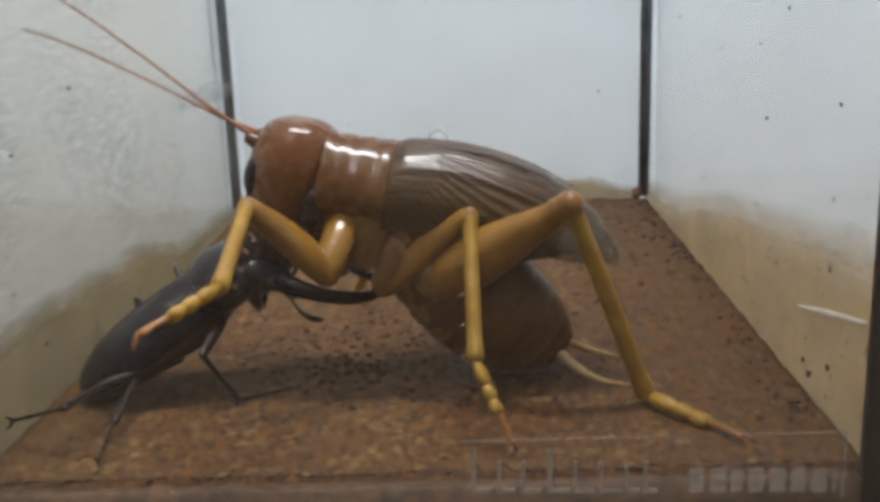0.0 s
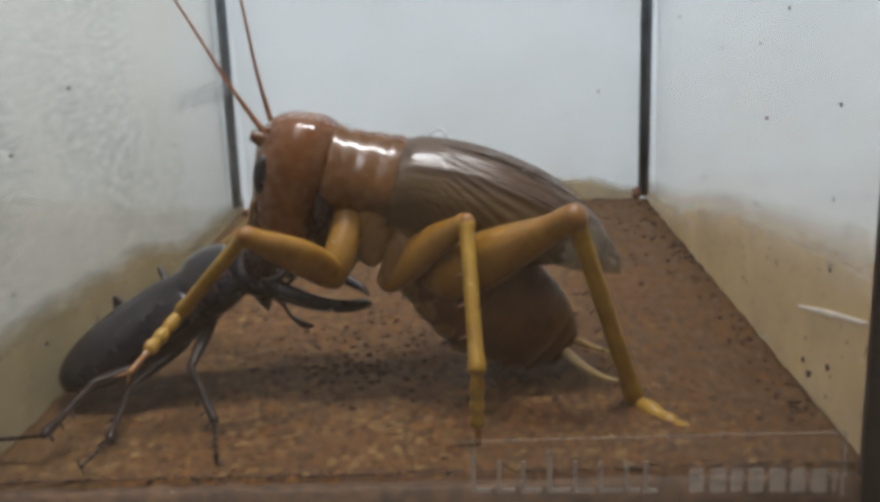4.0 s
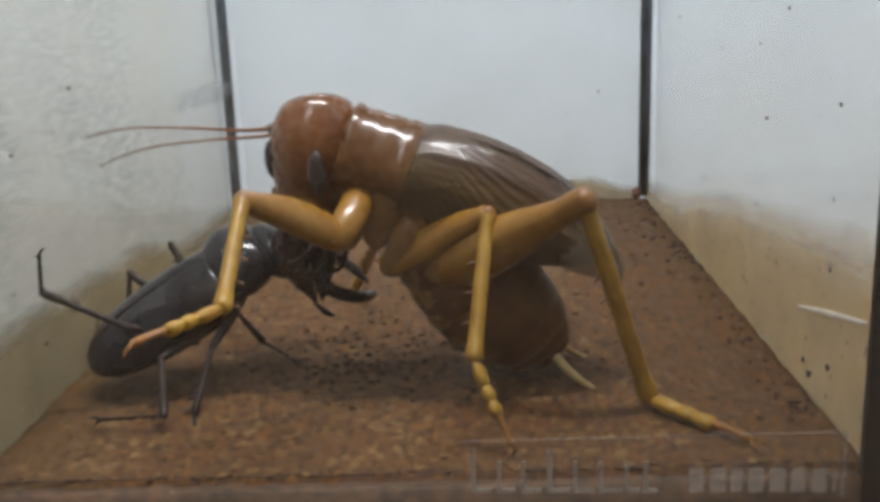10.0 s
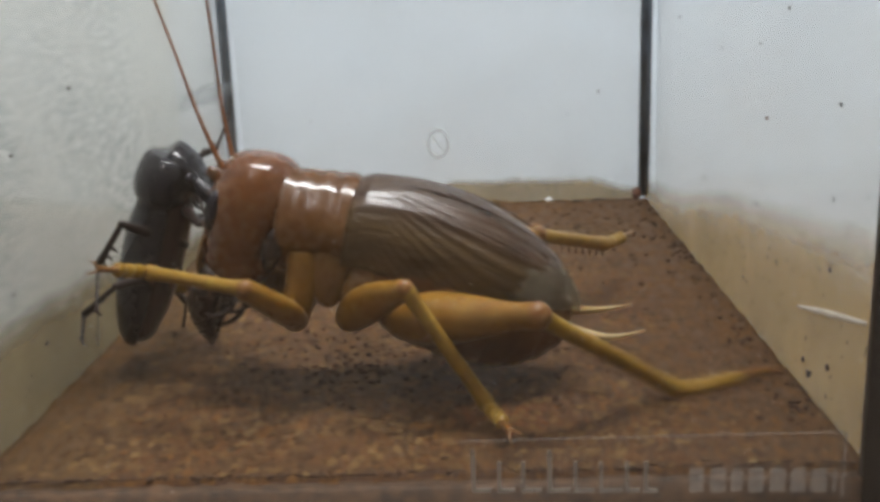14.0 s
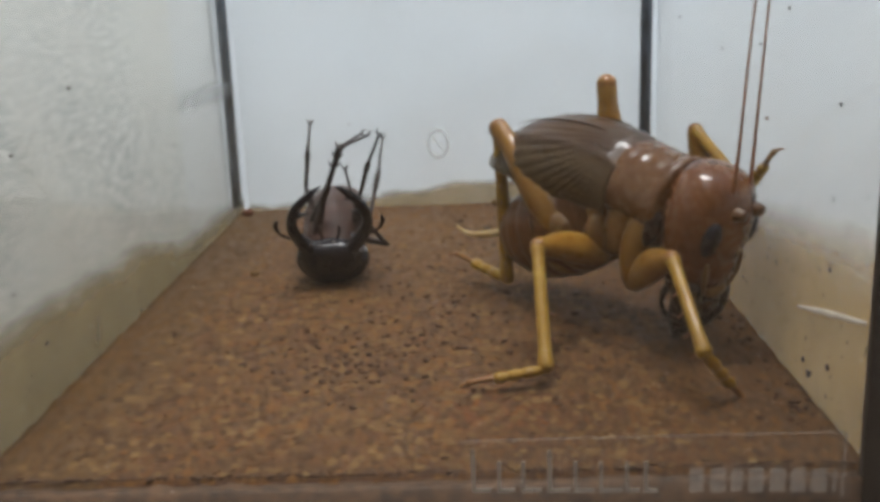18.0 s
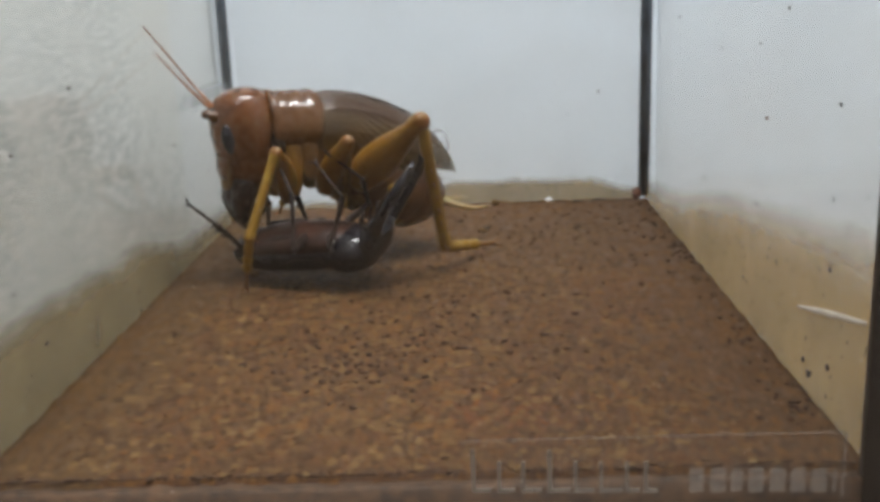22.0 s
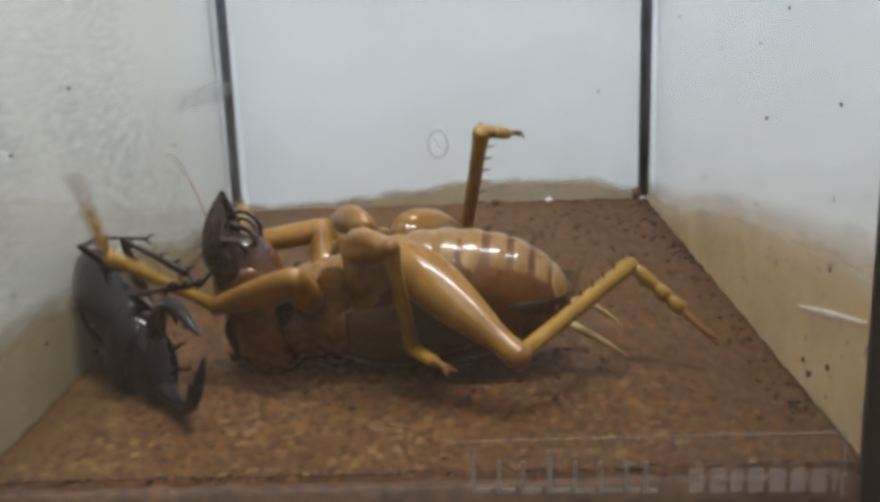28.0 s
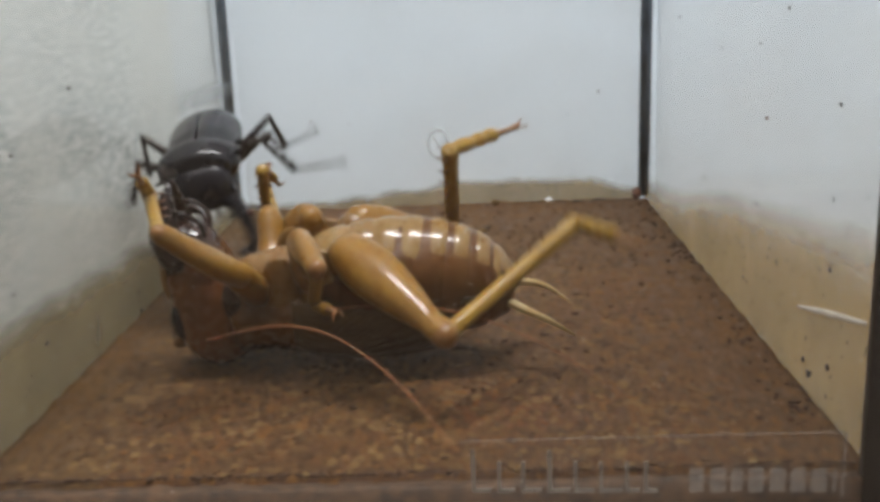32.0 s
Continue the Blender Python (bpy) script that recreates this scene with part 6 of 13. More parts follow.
        (21.93, 10.4, 0, -20.4, -3.3, 52.7, 178.5), (22, 12.2, 0, -21.3, 0, 26.8, -176.5), (22.07, 13.7, 0, -21.8, 2.6, 39.3, 176.1),
        (22.17, 15.1, 0, -22.2, 3.3, 52, 167.8), (22.25, 16.6, 0, -22.6, 0, 64.6, 156.2), (22.37, 17.4, 0, -22.7, -4.4, 60, 99.7),
        (22.5, 18.2, 0, -22.8, 0, 55.7, 50.9), (22.63, 24.4, 0, -22.7, 0.3, 38.1, 52.8), (22.75, 30.3, 0, -21, 0, 20.5, 54.3), (23, 33.5, 0, -19.3, 0, -23.7, 42.8),
        (23.25, 23.9, 0, -22.8, 0, 16.2, 41.9), (23.37, 16.9, 0, -22.6, 21.1, 39.2, -9.8), (23.5, 10.2, 0, -20.3, 0, 66.2, -88.9),
        (23.63, 7.8, 0, -18.8, 4.6, 71.2, -107.4), (23.73, 5.5, 0, -17, 3.5, 76.6, -131.2), (23.87, 3.5, 0, -15, -11.8, 81, -169.1),
        (24, 1.8, 0, -12.7, -47.7, 81.8, 132.6), (24.07, 9.8, 0, -20.1, 61.9, 44.5, -85.3), (24.17, 20.2, 0, -23, 43, -1.3, -57.2),
        (24.25, 30.8, 0, -20.8, 0, -27.4, -10), (24.33, 37.4, 0, -16.1, -2.2, -35.2, -21.4), (24.4, 41.9, 0, -9.5, -2.4, -43.3, -33.7),
        (24.5, 43.9, 0, -1.7, 0, -51.2, -48), (24.6, 42.7, 0, -7.7, 41.4, -15.3, -91.3), (24.67, 39.9, 0, -13, 54.5, 31.9, -108),
        (24.75, 35.9, 0, -17.5, 45.7, 80.6, -134.7), (24.83, 27, 0, -22.2, -17.7, 70, 127.9), (24.93, 17, 0, -22.6, -14.2, 52.2, 95.4),
        (25, 7.7, 0, -18.8, 0, 37.4, 70), (25.1, 15.5, 0, -22.3, -4.3, 47.8, 98), (25.17, 24, 0, -22.8, 0, 58.3, 132.4), (25.25, 20.9, 0, -23, 0, 56.6, 132.9),
        (25.33, 16.8, 0, -22.6, 0, 55.7, 128), (25.4, 12.5, 0, -21.4, 2.4, 69.2, 156.6), (25.5, 8.6, 0, -19.4, 40.5, 78.3, -140.1),
        (27.5, 7.3, 0, -18.5, 32, 79.1, -148.5), (27.6, 18.3, 0, -22.8, 9.9, 47.4, -158.9), (27.67, 30.1, 0, -21.1, 0, 15.6, -154.1),
        (27.75, 27.1, 0, -22.2, 0, -54.1, -2.6), (27.83, 44, 0, -1.4, 0, -3.6, -153.6), (27.9, 39.1, 0, -14.2, -31.4, 23.6, -81.8),
        (28, 27.7, 0, -22, 0, 57.8, 17.5), (28.17, 18.9, 0, -22.9, -5, 23.4, 8.9), (28.33, 10.4, 0, -20.4, -4.7, -11.2, 3.7), (28.5, 3.4, 0, -14.8, 0, -45.5, -3.9),
        (28.67, 2.1, 0, -13.1, -2.2, -36.3, 8), (28.83, 0.9, 0, -11.2, -1.9, -27, 18.4), (29, -0.1, 0, -9.2, 0, -17.9, 28.2), (29.1, 0.5, 0, -10.3, -3, -33, 20.5),
        (29.23, 1, 0, -11.4, -3.8, -48.2, 11.9), (29.33, 1.7, 0, -12.5, 0, -63.4, -0.3), (29.5, 7.8, 0, -18.8, 0.7, -59.1, -10),
        (29.67, 15.7, 0, -22.4, 0, -54.7, -18.6), (29.83, 26.4, 0, -22.4, -3.1, -4.2, -11.7), (30, 35.9, 0, -17.5, 0, 46.2, -5.3),
        (30.17, 27.4, 0, -22.1, -1.5, 19.8, -8.6), (30.33, 17.7, 0, -22.8, -1.4, -6.6, -11.1), (30.5, 8.7, 0, -19.4, 0, -33.1, -14.1),
        (30.67, 3.7, 0, -15.2, -0.4, -29.8, -8.6), (30.83, 0.2, 0, -9.7, -0.3, -26.5, -3.3), (31, -1.7, 0, -3.5, 0, -23.2, 1.8),
        (31.5, -1, 0, -6.6, 0, -17.1, 13.3), (32, 0.8, 0, -10.9, 0, -11.6, 14.1),
    ]
    path(MOVES["LF_tarsus"], rows)
    path(MOVES["LF_claw"], rows)
    still(MOVES["RF_coxa"], 7.2, -5.58, -1.5, [(0, 0, 0, 0), (25, 0, 0, 0), (25.5, -15, 0, 0), (27.5, -48, 0, 0), (32, -48, 0, 0)])
    rows = [
        (0, 8, -6.2, -13.2, -23.2, -16.9, -27.9), (1, 8, -6.2, -13.2, -23.5, -20.4, -12.6), (2, 8, -6.2, -13.2, -16.7, -5, -32.9),
        (2.33, 8, -6.2, -13.2, -15.8, -9.6, -31.3), (2.67, 8, -6.2, -13.2, -14.9, -14.4, -29.7), (3, 8, -6.2, -13.2, -14.1, -19.2, -28.1),
        (6, 8, -6.2, -13.2, -18.7, -10.1, -28.3), (7, 8, -6.2, -13.2, -35.6, -20.1, -9), (7.5, 8, -6.2, -13.2, -29.3, -4.9, -22.8),
        (8, 8, -6.2, -13.2, -26.7, 11.2, -35.1), (8.33, 8, -6.2, -13.2, -24.7, 15.9, -33.7), (8.67, 8, -6.2, -13.2, -22.4, 20.5, -32.5),
        (9, 8, -6.2, -13.2, -19.9, 24.8, -31.7), (10, 8, -6.2, -13.2, -4.7, 18.6, -42.6), (11, 8, -6.2, -13.2, -25.9, 2.7, -28.1),
        (12, 8, -6.2, -13.2, -82.7, -6.2, -12.6), (12.33, 8, -6.2, -13.2, -69.7, -14.9, -5.8), (12.67, 8, -6.2, -13.2, -57.2, -24.8, -0.8),
        (13, 8, -6.2, -13.2, -44.4, -35.5, 1.9), (13.33, 8, -6.2, -13.2, -31, -29.2, -12.2), (13.67, 8, -6.2, -13.2, -20.5, -20.5, -23.6),
        (14, 8, -6.2, -13.2, -12.3, -10.3, -32.8), (14.4, 8, -6.2, -13.2, -14.2, -21.5, -27.8), (14.83, 8, -6.2, -13.2, -17.3, -32.5, -21.9),
        (15.25, 8, -6.2, -13.2, -0.1, -35.8, -46.6), (15.67, 8, -6.2, -13.2, 24, -42.8, -70.7), (16.5, 8, -6.2, -13.2, -49.1, -109.6, 24),
        (17, 8, -6.2, -13.2, -49.1, -109.6, 24), (17.1, 8, -6.2, -13.2, 82.1, -75.2, -108.4), (17.2, 8, -6.2, -13.2, 39.6, -68.1, -67),
        (17.3, 8, -6.2, -13.2, 22, -55.8, -50.6), (17.4, 8, -6.2, -13.2, 13.5, -42.1, -43.3), (17.5, 8, -6.2, -13.2, 8.4, -28.1, -39.5),
        (17.6, 8, -6.2, -13.2, 9.7, -29, -37.3), (17.67, 8, -6.2, -13.2, 10.9, -30, -35.2), (17.75, 8, -6.2, -13.2, 12.2, -31, -33),
        (17.87, 8, -6.2, -13.2, 6.5, -34.6, -31.1), (18, 8, -6.2, -13.2, 0.4, -38, -28.7), (18.27, 8, -6.2, -13.2, -19.4, -40.4, -39.7),
        (18.5, 8, -6.2, -13.2, -39.3, -45.6, -49.6), (18.63, 8, -6.2, -13.2, -31.8, -50.4, -30.8), (18.75, 8, -6.2, -13.2, -26.4, -56.5, -10.7),
        (18.87, 8, -6.2, -13.2, -8.2, -63.8, -7.6), (19, 8, -6.2, -13.2, 15.6, -71.1, -10.7), (19.1, 8, -6.2, -13.2, 9.4, -61.3, -9.7),
        (19.17, 8, -6.2, -13.2, 4.9, -51.4, -10.7), (19.27, 8, -6.2, -13.2, 7.7, -51, -21.3), (19.33, 8, -6.2, -13.2, 10.3, -50.3, -31.7),
        (19.4, 8, -6.2, -13.2, 9.8, -48.5, -38.7), (19.5, 8, -6.2, -13.2, 9.1, -46.9, -45.5), (19.63, 8, -6.2, -13.2, -6.1, -20.6, -49.6),
        (19.75, 8, -6.2, -13.2, -22.1, 3.8, -60), (19.83, 8, -6.2, -13.2, -68.7, 27.1, -43.7), (19.93, 8, -6.2, -13.2, -127.4, 53.8, -55.2),
        (20, 8, -6.2, -13.2, -37.1, 127.6, 77.4), (20.07, 8, -6.2, -13.2, -126.1, 54.1, -54.9), (20.17, 8, -6.2, -13.2, -66.4, 27.4, -43.6),
        (20.25, 8, -6.2, -13.2, -19.1, 4.4, -60.5), (20.37, 8, -6.2, -13.2, -4.8, -22, -50.2), (20.5, 8, -6.2, -13.2, 8.5, -50, -45.8),
        (20.73, 8, -6.2, -13.2, -17.9, -36.2, -27.5), (21, 8, -6.2, -13.2, -35.4, -18.6, -19.3), (21.17, 8, -6.2, -13.2, -30.9, -32.9, -17),
        (21.33, 8, -6.2, -13.2, -26.2, -47.4, -15.7), (21.5, 8, -6.2, -13.2, -20.1, -62, -16.5), (21.73, 8, -6.2, -13.2, -19.7, -35.8, -40.9),
        (22, 8, -6.2, -13.2, -30.1, -11.3, -60.7), (22.27, 8, -6.2, -13.2, -32.9, 13.1, -59.1), (22.5, 8, -6.2, -13.2, -35.3, 37.5, -58.5),
        (23, 8, -6.2, -13.2, -22.2, 55.9, -84.2), (23.07, 8, -6.2, -13.2, -10.7, 32.9, -56.1), (23.17, 8, -6.2, -13.2, -12.3, 8.6, -36.9),
        (23.25, 8, -6.2, -13.2, -21.9, -13.8, -16.7), (23.33, 8, -6.2, -13.2, -14.9, -28, -23.6), (23.4, 8, -6.2, -13.2, -4.5, -41.1, -33.9),
        (23.5, 8, -6.2, -13.2, 12.1, -51.9, -50.4), (24, 8, -6.2, -13.2, -24.5, -54.9, -35.1), (24.1, 8, -6.2, -13.2, -46.5, -43.8, -37.6),
        (24.17, 8, -6.2, -13.2, -66, -33.9, -44.6), (24.25, 8, -6.2, -13.2, -157.7, -21.2, -58.8), (24.33, 8, -6.2, -13.2, 146.6, -9.9, -72.7),
        (24.4, 8, -6.2, -13.2, 117.8, -2, -85), (24.5, 8, -6.2, -13.2, 88, -1.2, -99.5), (24.6, 8, -6.2, -13.2, 119.6, 10.5, -70.3),
        (24.67, 8, -6.2, -13.2, 152.9, 4.4, -39.2), (24.75, 8, -6.2, -13.2, -126.5, 12.1, -19.2), (24.83, 8, -6.2, -13.2, -53.2, 10.4, 3.1),
        (24.9, 8, -6.2, -13.2, -21.8, 4.9, 24.5), (25, 8, -6.2, -13.2, 5.9, -10.5, 40.3), (25.17, 8, -7.2, -13, -0.4, -15.5, 37.4),
        (25.33, 8, -8.2, -12.8, -6.6, -20.7, 35.1), (25.5, 8, -9.2, -12.6, -12.8, -26.1, 33.4), (25.83, 8, -10.2, -12.1, -3.1, -23.1, 32.1),
        (26.17, 8, -11.2, -11.6, 6.2, -19.9, 31.5), (26.5, 8, -12.2, -11.2, 15.4, -16.6, 31.4), (27.5, 8, -14.7, -8.9, 44.3, -4.2, 31.9),
        (27.63, 8, -14.7, -8.9, 33.4, -8.3, 31.5), (27.75, 8, -14.7, -8.9, 22.3, -12.4, 32), (27.83, 8, -14.7, -8.9, 4.6, -14.6, 27.3),
        (27.93, 8, -14.7, -8.9, -13.2, -18, 23.5), (28, 8, -14.7, -8.9, -31.2, -22.4, 20.9), (28.17, 8, -14.7, -8.9, -46.2, -33.4, 18.8),
        (28.27, 8, -14.7, -8.9, -29.9, -39.1, 20.6), (28.33, 8, -14.7, -8.9, -12.3, -45, 20.2), (28.5, 8, -14.7, -8.9, -12.3, -57.3, 24.3),
        (28.63, 8, -14.7, -8.9, -24.2, -62.8, 26.3), (28.75, 8, -14.7, -8.9, -39.2, -67.9, 31.8), (28.87, 8, -14.7, -8.9, 1.4, -69.1, -31.5),
        (29, 8, -14.7, -8.9, 22.7, -57.7, -76), (29.27, 8, -14.7, -8.9, -8.2, -74.7, -43.4), (29.5, 8, -14.7, -8.9, -87.7, -72.9, 37.8),
        (29.63, 8, -14.7, -8.9, 32, -53.6, -77.8), (29.75, 8, -14.7, -8.9, 46.3, -8.1, -86.6), (30, 8, -14.7, -8.9, 39.4, 17.5, -76.9),
        (30.5, 8, -14.7, -8.9, 64.1, 38.4, -71.9), (30.73, 8, -14.7, -8.9, 46.1, -13.4, -40.1), (31, 8, -14.7, -8.9, -9.2, -37.3, 21.8),
        (31.27, 8, -14.7, -8.9, 33.9, -13.2, -40), (31.5, 8, -14.7, -8.9, 40.3, 31.6, -81.1), (32, 8, -14.7, -8.9, 70.4, 41.1, -51.6),
    ]
    path(MOVES["RF_femur"], rows)
    still(MOVES["RF_tibia"], 21, 0, 0, [
        (0, 0, 61, 0), (1, 0, 57, 0), (2, 0, 48, 0), (2.33, 0, 52, 0), (2.67, 0, 56, 0), (3, 0, 60, 0), (6, 0, 59, 0), (7, 0, 75, 0), (7.5, 0, 58, 0),
        (8, 0, 40, 0), (8.33, 0, 43, 0), (8.67, 0, 45, 0), (9, 0, 48, 0), (10, 0, 42, 0), (11, 0, 43, 0), (12, 0, 53, 0), (12.33, 0, 58, 0), (12.67, 0, 64, 0),
        (13, 0, 70, 0), (13.33, 0, 61, 0), (13.67, 0, 53, 0), (14, 0, 44, 0), (14.4, 0, 69, 0), (14.83, 0, 93, 0), (15.25, 0, 104, 0), (15.67, 0, 128, 0),
        (16.5, 0, 120, 0), (17, 0, 120, 0), (17.1, 0, 126, 0), (17.2, 0, 131, 0), (17.3, 0, 136, 0), (17.4, 0, 142, 0), (17.5, 0, 147, 0), (17.6, 0, 135, 0),
        (17.67, 0, 123, 0), (17.75, 0, 111, 0), (17.87, 0, 85, 0), (18, 0, 59, 0), (18.27, 0, 61, 0), (18.5, 0, 63, 0), (18.63, 0, 79, 0), (18.75, 0, 96, 0),
        (18.87, 0, 106, 0), (19, 0, 116, 0), (19.1, 0, 111, 0), (19.17, 0, 106, 0), (19.27, 0, 108, 0), (19.33, 0, 111, 0), (19.4, 0, 111, 0), (19.5, 0, 111, 0),
        (19.63, 0, 140, 0), (19.75, 0, 170, 0), (19.83, 0, 156, 0), (19.93, 0, 143, 0), (20, 0, 130, 0), (20.07, 0, 142, 0), (20.17, 0, 154, 0), (20.25, 0, 165, 0),
        (20.37, 0, 139, 0), (20.5, 0, 113, 0), (20.73, 0, 96, 0), (21, 0, 78, 0), (21.17, 0, 92, 0), (21.33, 0, 106, 0), (21.5, 0, 120, 0), (21.73, 0, 100, 0),
        (22, 0, 79, 0), (22.27, 0, 59, 0), (22.5, 0, 39, 0), (23, 0, 16, 0), (23.07, 0, 41, 0), (23.17, 0, 66, 0), (23.25, 0, 91, 0), (23.33, 0, 99, 0),
        (23.4, 0, 108, 0), (23.5, 0, 117, 0), (24, 0, 104, 0), (24.1, 0, 130, 0), (24.17, 0, 157, 0), (24.25, 0, 168, 0), (24.33, 0, 159, 0), (24.4, 0, 138, 0),
        (24.5, 0, 117, 0), (24.6, 0, 140, 0), (24.67, 0, 162, 0), (24.75, 0, 163, 0), (24.83, 0, 145, 0), (24.9, 0, 119, 0), (25, 0, 93, 0), (25.17, 0, 72, 0),
        (25.33, 0, 52, 0), (25.5, 0, 31, 0), (25.83, 0, 42, 0), (26.17, 0, 53, 0), (26.5, 0, 64, 0), (27.5, 0, 93, 0), (27.63, 0, 76, 0), (27.75, 0, 59, 0),
        (27.83, 0, 61, 0), (27.93, 0, 63, 0), (28, 0, 65, 0), (28.17, 0, 84, 0), (28.27, 0, 67, 0), (28.33, 0, 50, 0), (28.5, 0, 53, 0), (28.63, 0, 74, 0),
        (28.75, 0, 95, 0), (28.87, 0, 103, 0), (29, 0, 111, 0), (29.27, 0, 118, 0), (29.5, 0, 126, 0), (29.63, 0, 124, 0), (29.75, 0, 121, 0), (30, 0, 118, 0),
        (30.5, 0, 115, 0), (30.73, 0, 115, 0), (31, 0, 116, 0), (31.27, 0, 121, 0), (31.5, 0, 126, 0), (32, 0, 113, 0),
    ])
    rows = [
        (0, 32.2, 0, -20.1, 0, 48.6, -7.3), (1, 33.5, 0, -19.3, 0, 29.5, -17.6), (2, 36.4, 0, -17, 0, 44.7, -8.3), (2.33, 35.3, 0, -18, 0, -1, 18.5),
        (2.67, 34, 0, -19, 0, -31.8, 59.6), (3, 32.6, 0, -19.8, 0, -22.1, 116.1), (6, 32.8, 0, -19.7, 0, -22.8, 117.7), (7, 27, 0, -22.2, 0, -31.9, 98.7),
        (7.5, 33.4, 0, -19.4, -1.3, -20, 110.7), (8, 38.6, 0, -14.8, 0, -8.1, 121.9), (8.33, 37.9, 0, -15.6, 0, -28.5, 65.3), (8.67, 37.2, 0, -16.3, 0, -11, 16.8),
        (9, 36.4, 0, -17.1, 0, 30.7, -22.7), (10, 38.1, 0, -15.4, 0, 25.5, -14.2), (11, 37.8, 0, -15.7, 0, 37.5, -22.2), (12, 34.9, 0, -18.3, 0, 36.4, 33.5),
        (12.33, 33.1, 0, -19.6, -34.2, 49.9, 52.6), (12.67, 31.1, 0, -20.7, -77.3, 69, 57.6), (13, 29, 0, -21.6, 172.3, 77.1, -7.5),
        (13.33, 32.1, 0, -20.2, 81.6, 60.5, -46.6), (13.67, 35, 0, -18.3, 39, 41.3, -32.6), (14, 37.5, 0, -16, 0, 32.5, -8.5),
        (14.4, 29.4, 0, -21.4, 4.1, 41.1, -44.9), (14.83, 19.8, 0, -23, 0, 49.8, -86.8), (15.25, 15.3, 0, -22.3, 0, 27.3, -107.2),
        (15.67, 6.7, 0, -18, 0, -3.6, -125.2), (16.5, 9.5, 0, -19.9, 0, 46.5, -179.7), (17, 9.5, 0, -19.9, 0, 46.5, -179.7),
        (17.1, 7.6, 0, -18.7, -0.3, 43.7, 177.7), (17.2, 5.9, 0, -17.4, -0.5, 40.9, 175.2), (17.3, 4.3, 0, -15.9, -0.4, 38.2, 172.8),
        (17.4, 2.9, 0, -14.2, -0.3, 35.4, 170.5), (17.5, 1.7, 0, -12.4, 0, 32.6, 168.3), (17.6, 4.7, 0, -16.2, -10.6, 37.3, -139.9),
        (17.67, 8.4, 0, -19.2, -12.3, 47, -83.2), (17.75, 12.7, 0, -21.4, 0, 52.7, -15.8), (17.87, 23, 0, -22.9, 10.4, 41.3, 62.4),
        (18, 32.9, 0, -19.7, 0, 30.9, 126.7), (18.27, 32.2, 0, -20.1, 11, 42.5, 66.7), (18.5, 31.6, 0, -20.4, 0, 55, -8.2),
        (18.63, 25.2, 0, -22.6, 0.8, 12.9, -5.9), (18.75, 18.5, 0, -22.9, 0, -29.3, -4), (18.87, 14.5, 0, -22.1, -14.1, -45.6, -53.1),
        (19, 10.8, 0, -20.6, 0, -63.6, -122.6), (19.1, 12.8, 0, -21.5, 8.6, -32.9, -153.2), (19.17, 14.9, 0, -22.2, 0, -2.7, -174.5),
        (19.27, 13.8, 0, -21.8, 1.9, 19.6, 177.2), (19.33, 12.7, 0, -21.5, 0, 41.9, 167.7), (19.4, 12.7, 0, -21.4, 8.9, 53.7, 128.4),
        (19.5, 12.7, 0, -21.4, 0, 66.2, 74.7), (19.63, 3.3, 0, -14.6, -13.2, 19.7, 41.3), (19.75, -1.6, 0, -4.1, 0, -25.7, 17.1),
        (19.83, -0.1, 0, -9.2, 3.9, -14.4, -2.2), (19.93, 2.6, 0, -13.7, 3.8, -2.6, -20.2), (20, 6.2, 0, -17.6, 0, 8.7, -38.3),
        (20.07, 2.9, 0, -14.2, 3.8, -1.7, -18.5), (20.17, 0.4, 0, -10.2, 3.9, -12.8, 1), (20.25, -1.3, 0, -5.8, 0, -23.3, 21.7),
        (20.37, 3.5, 0, -15, -12.9, 20.6, 46.1), (20.5, 11.9, 0, -21.1, 0, 65.5, 79.8), (20.73, 18.7, 0, -22.9, -1.7, 64.4, 9.4),
        (21, 25.8, 0, -22.5, 0, 63.3, -57.8), (21.17, 20.2, 0, -23, -1.5, 63.8, -8.4), (21.33, 14.7, 0, -22.1, -1.5, 64.7, 42.4),
        (21.5, 9.6, 0, -19.9, 0, 65.2, 94.5), (21.73, 17.2, 0, -22.7, -10.7, 56.5, 14.8), (22, 25.2, 0, -22.6, 0, 48.8, -47.1),
        (22.27, 32.7, 0, -19.8, 0.7, 44.5, -34), (22.5, 38.8, 0, -14.6, 0, 40.2, -21.9), (23, 43.1, 0, -6.3, 0, 1.8, -26), (23.07, 38.4, 0, -15, 31.4, 16.9, -60),
        (23.17, 30.4, 0, -21, 53.7, 45.8, -87.3), (23.25, 20.7, 0, -23, 55.9, 80.2, -124.5), (23.33, 17.3, 0, -22.7, 12.3, 79.9, 161.9),
        (23.4, 13.9, 0, -21.9, -3, 73.3, 116.6), (23.5, 10.7, 0, -20.6, 0, 66, 88.8), (24, 15.6, 0, -22.4, 0, 44.6, 96.3), (24.1, 6.1, 0, -17.5, -8.1, 18.9, 60.9),
        (24.17, -0.2, 0, -9, 0, -6.6, 30.8), (24.25, -1.5, 0, -4.6, 0, -21.9, -20.6), (24.33, -0.5, 0, -8.1, 0, 13.4, -35.2),
        (24.4, 3.8, 0, -15.3, 10.2, 39.2, -61.5), (24.5, 10.4, 0, -20.4, 0, 65.9, -100.8), (24.6, 3.4, 0, -14.8, 17.9, 19.5, -55.7),
        (24.67, -0.9, 0, -7, 0, -25.1, -23), (24.75, -0.9, 0, -6.9, 0, -28.8, 23.1), (24.83, 2.1, 0, -13.2, 0, -0.4, 37.7), (24.9, 9.9, 0, -20.2, 3.1, 6.1, -12.8),
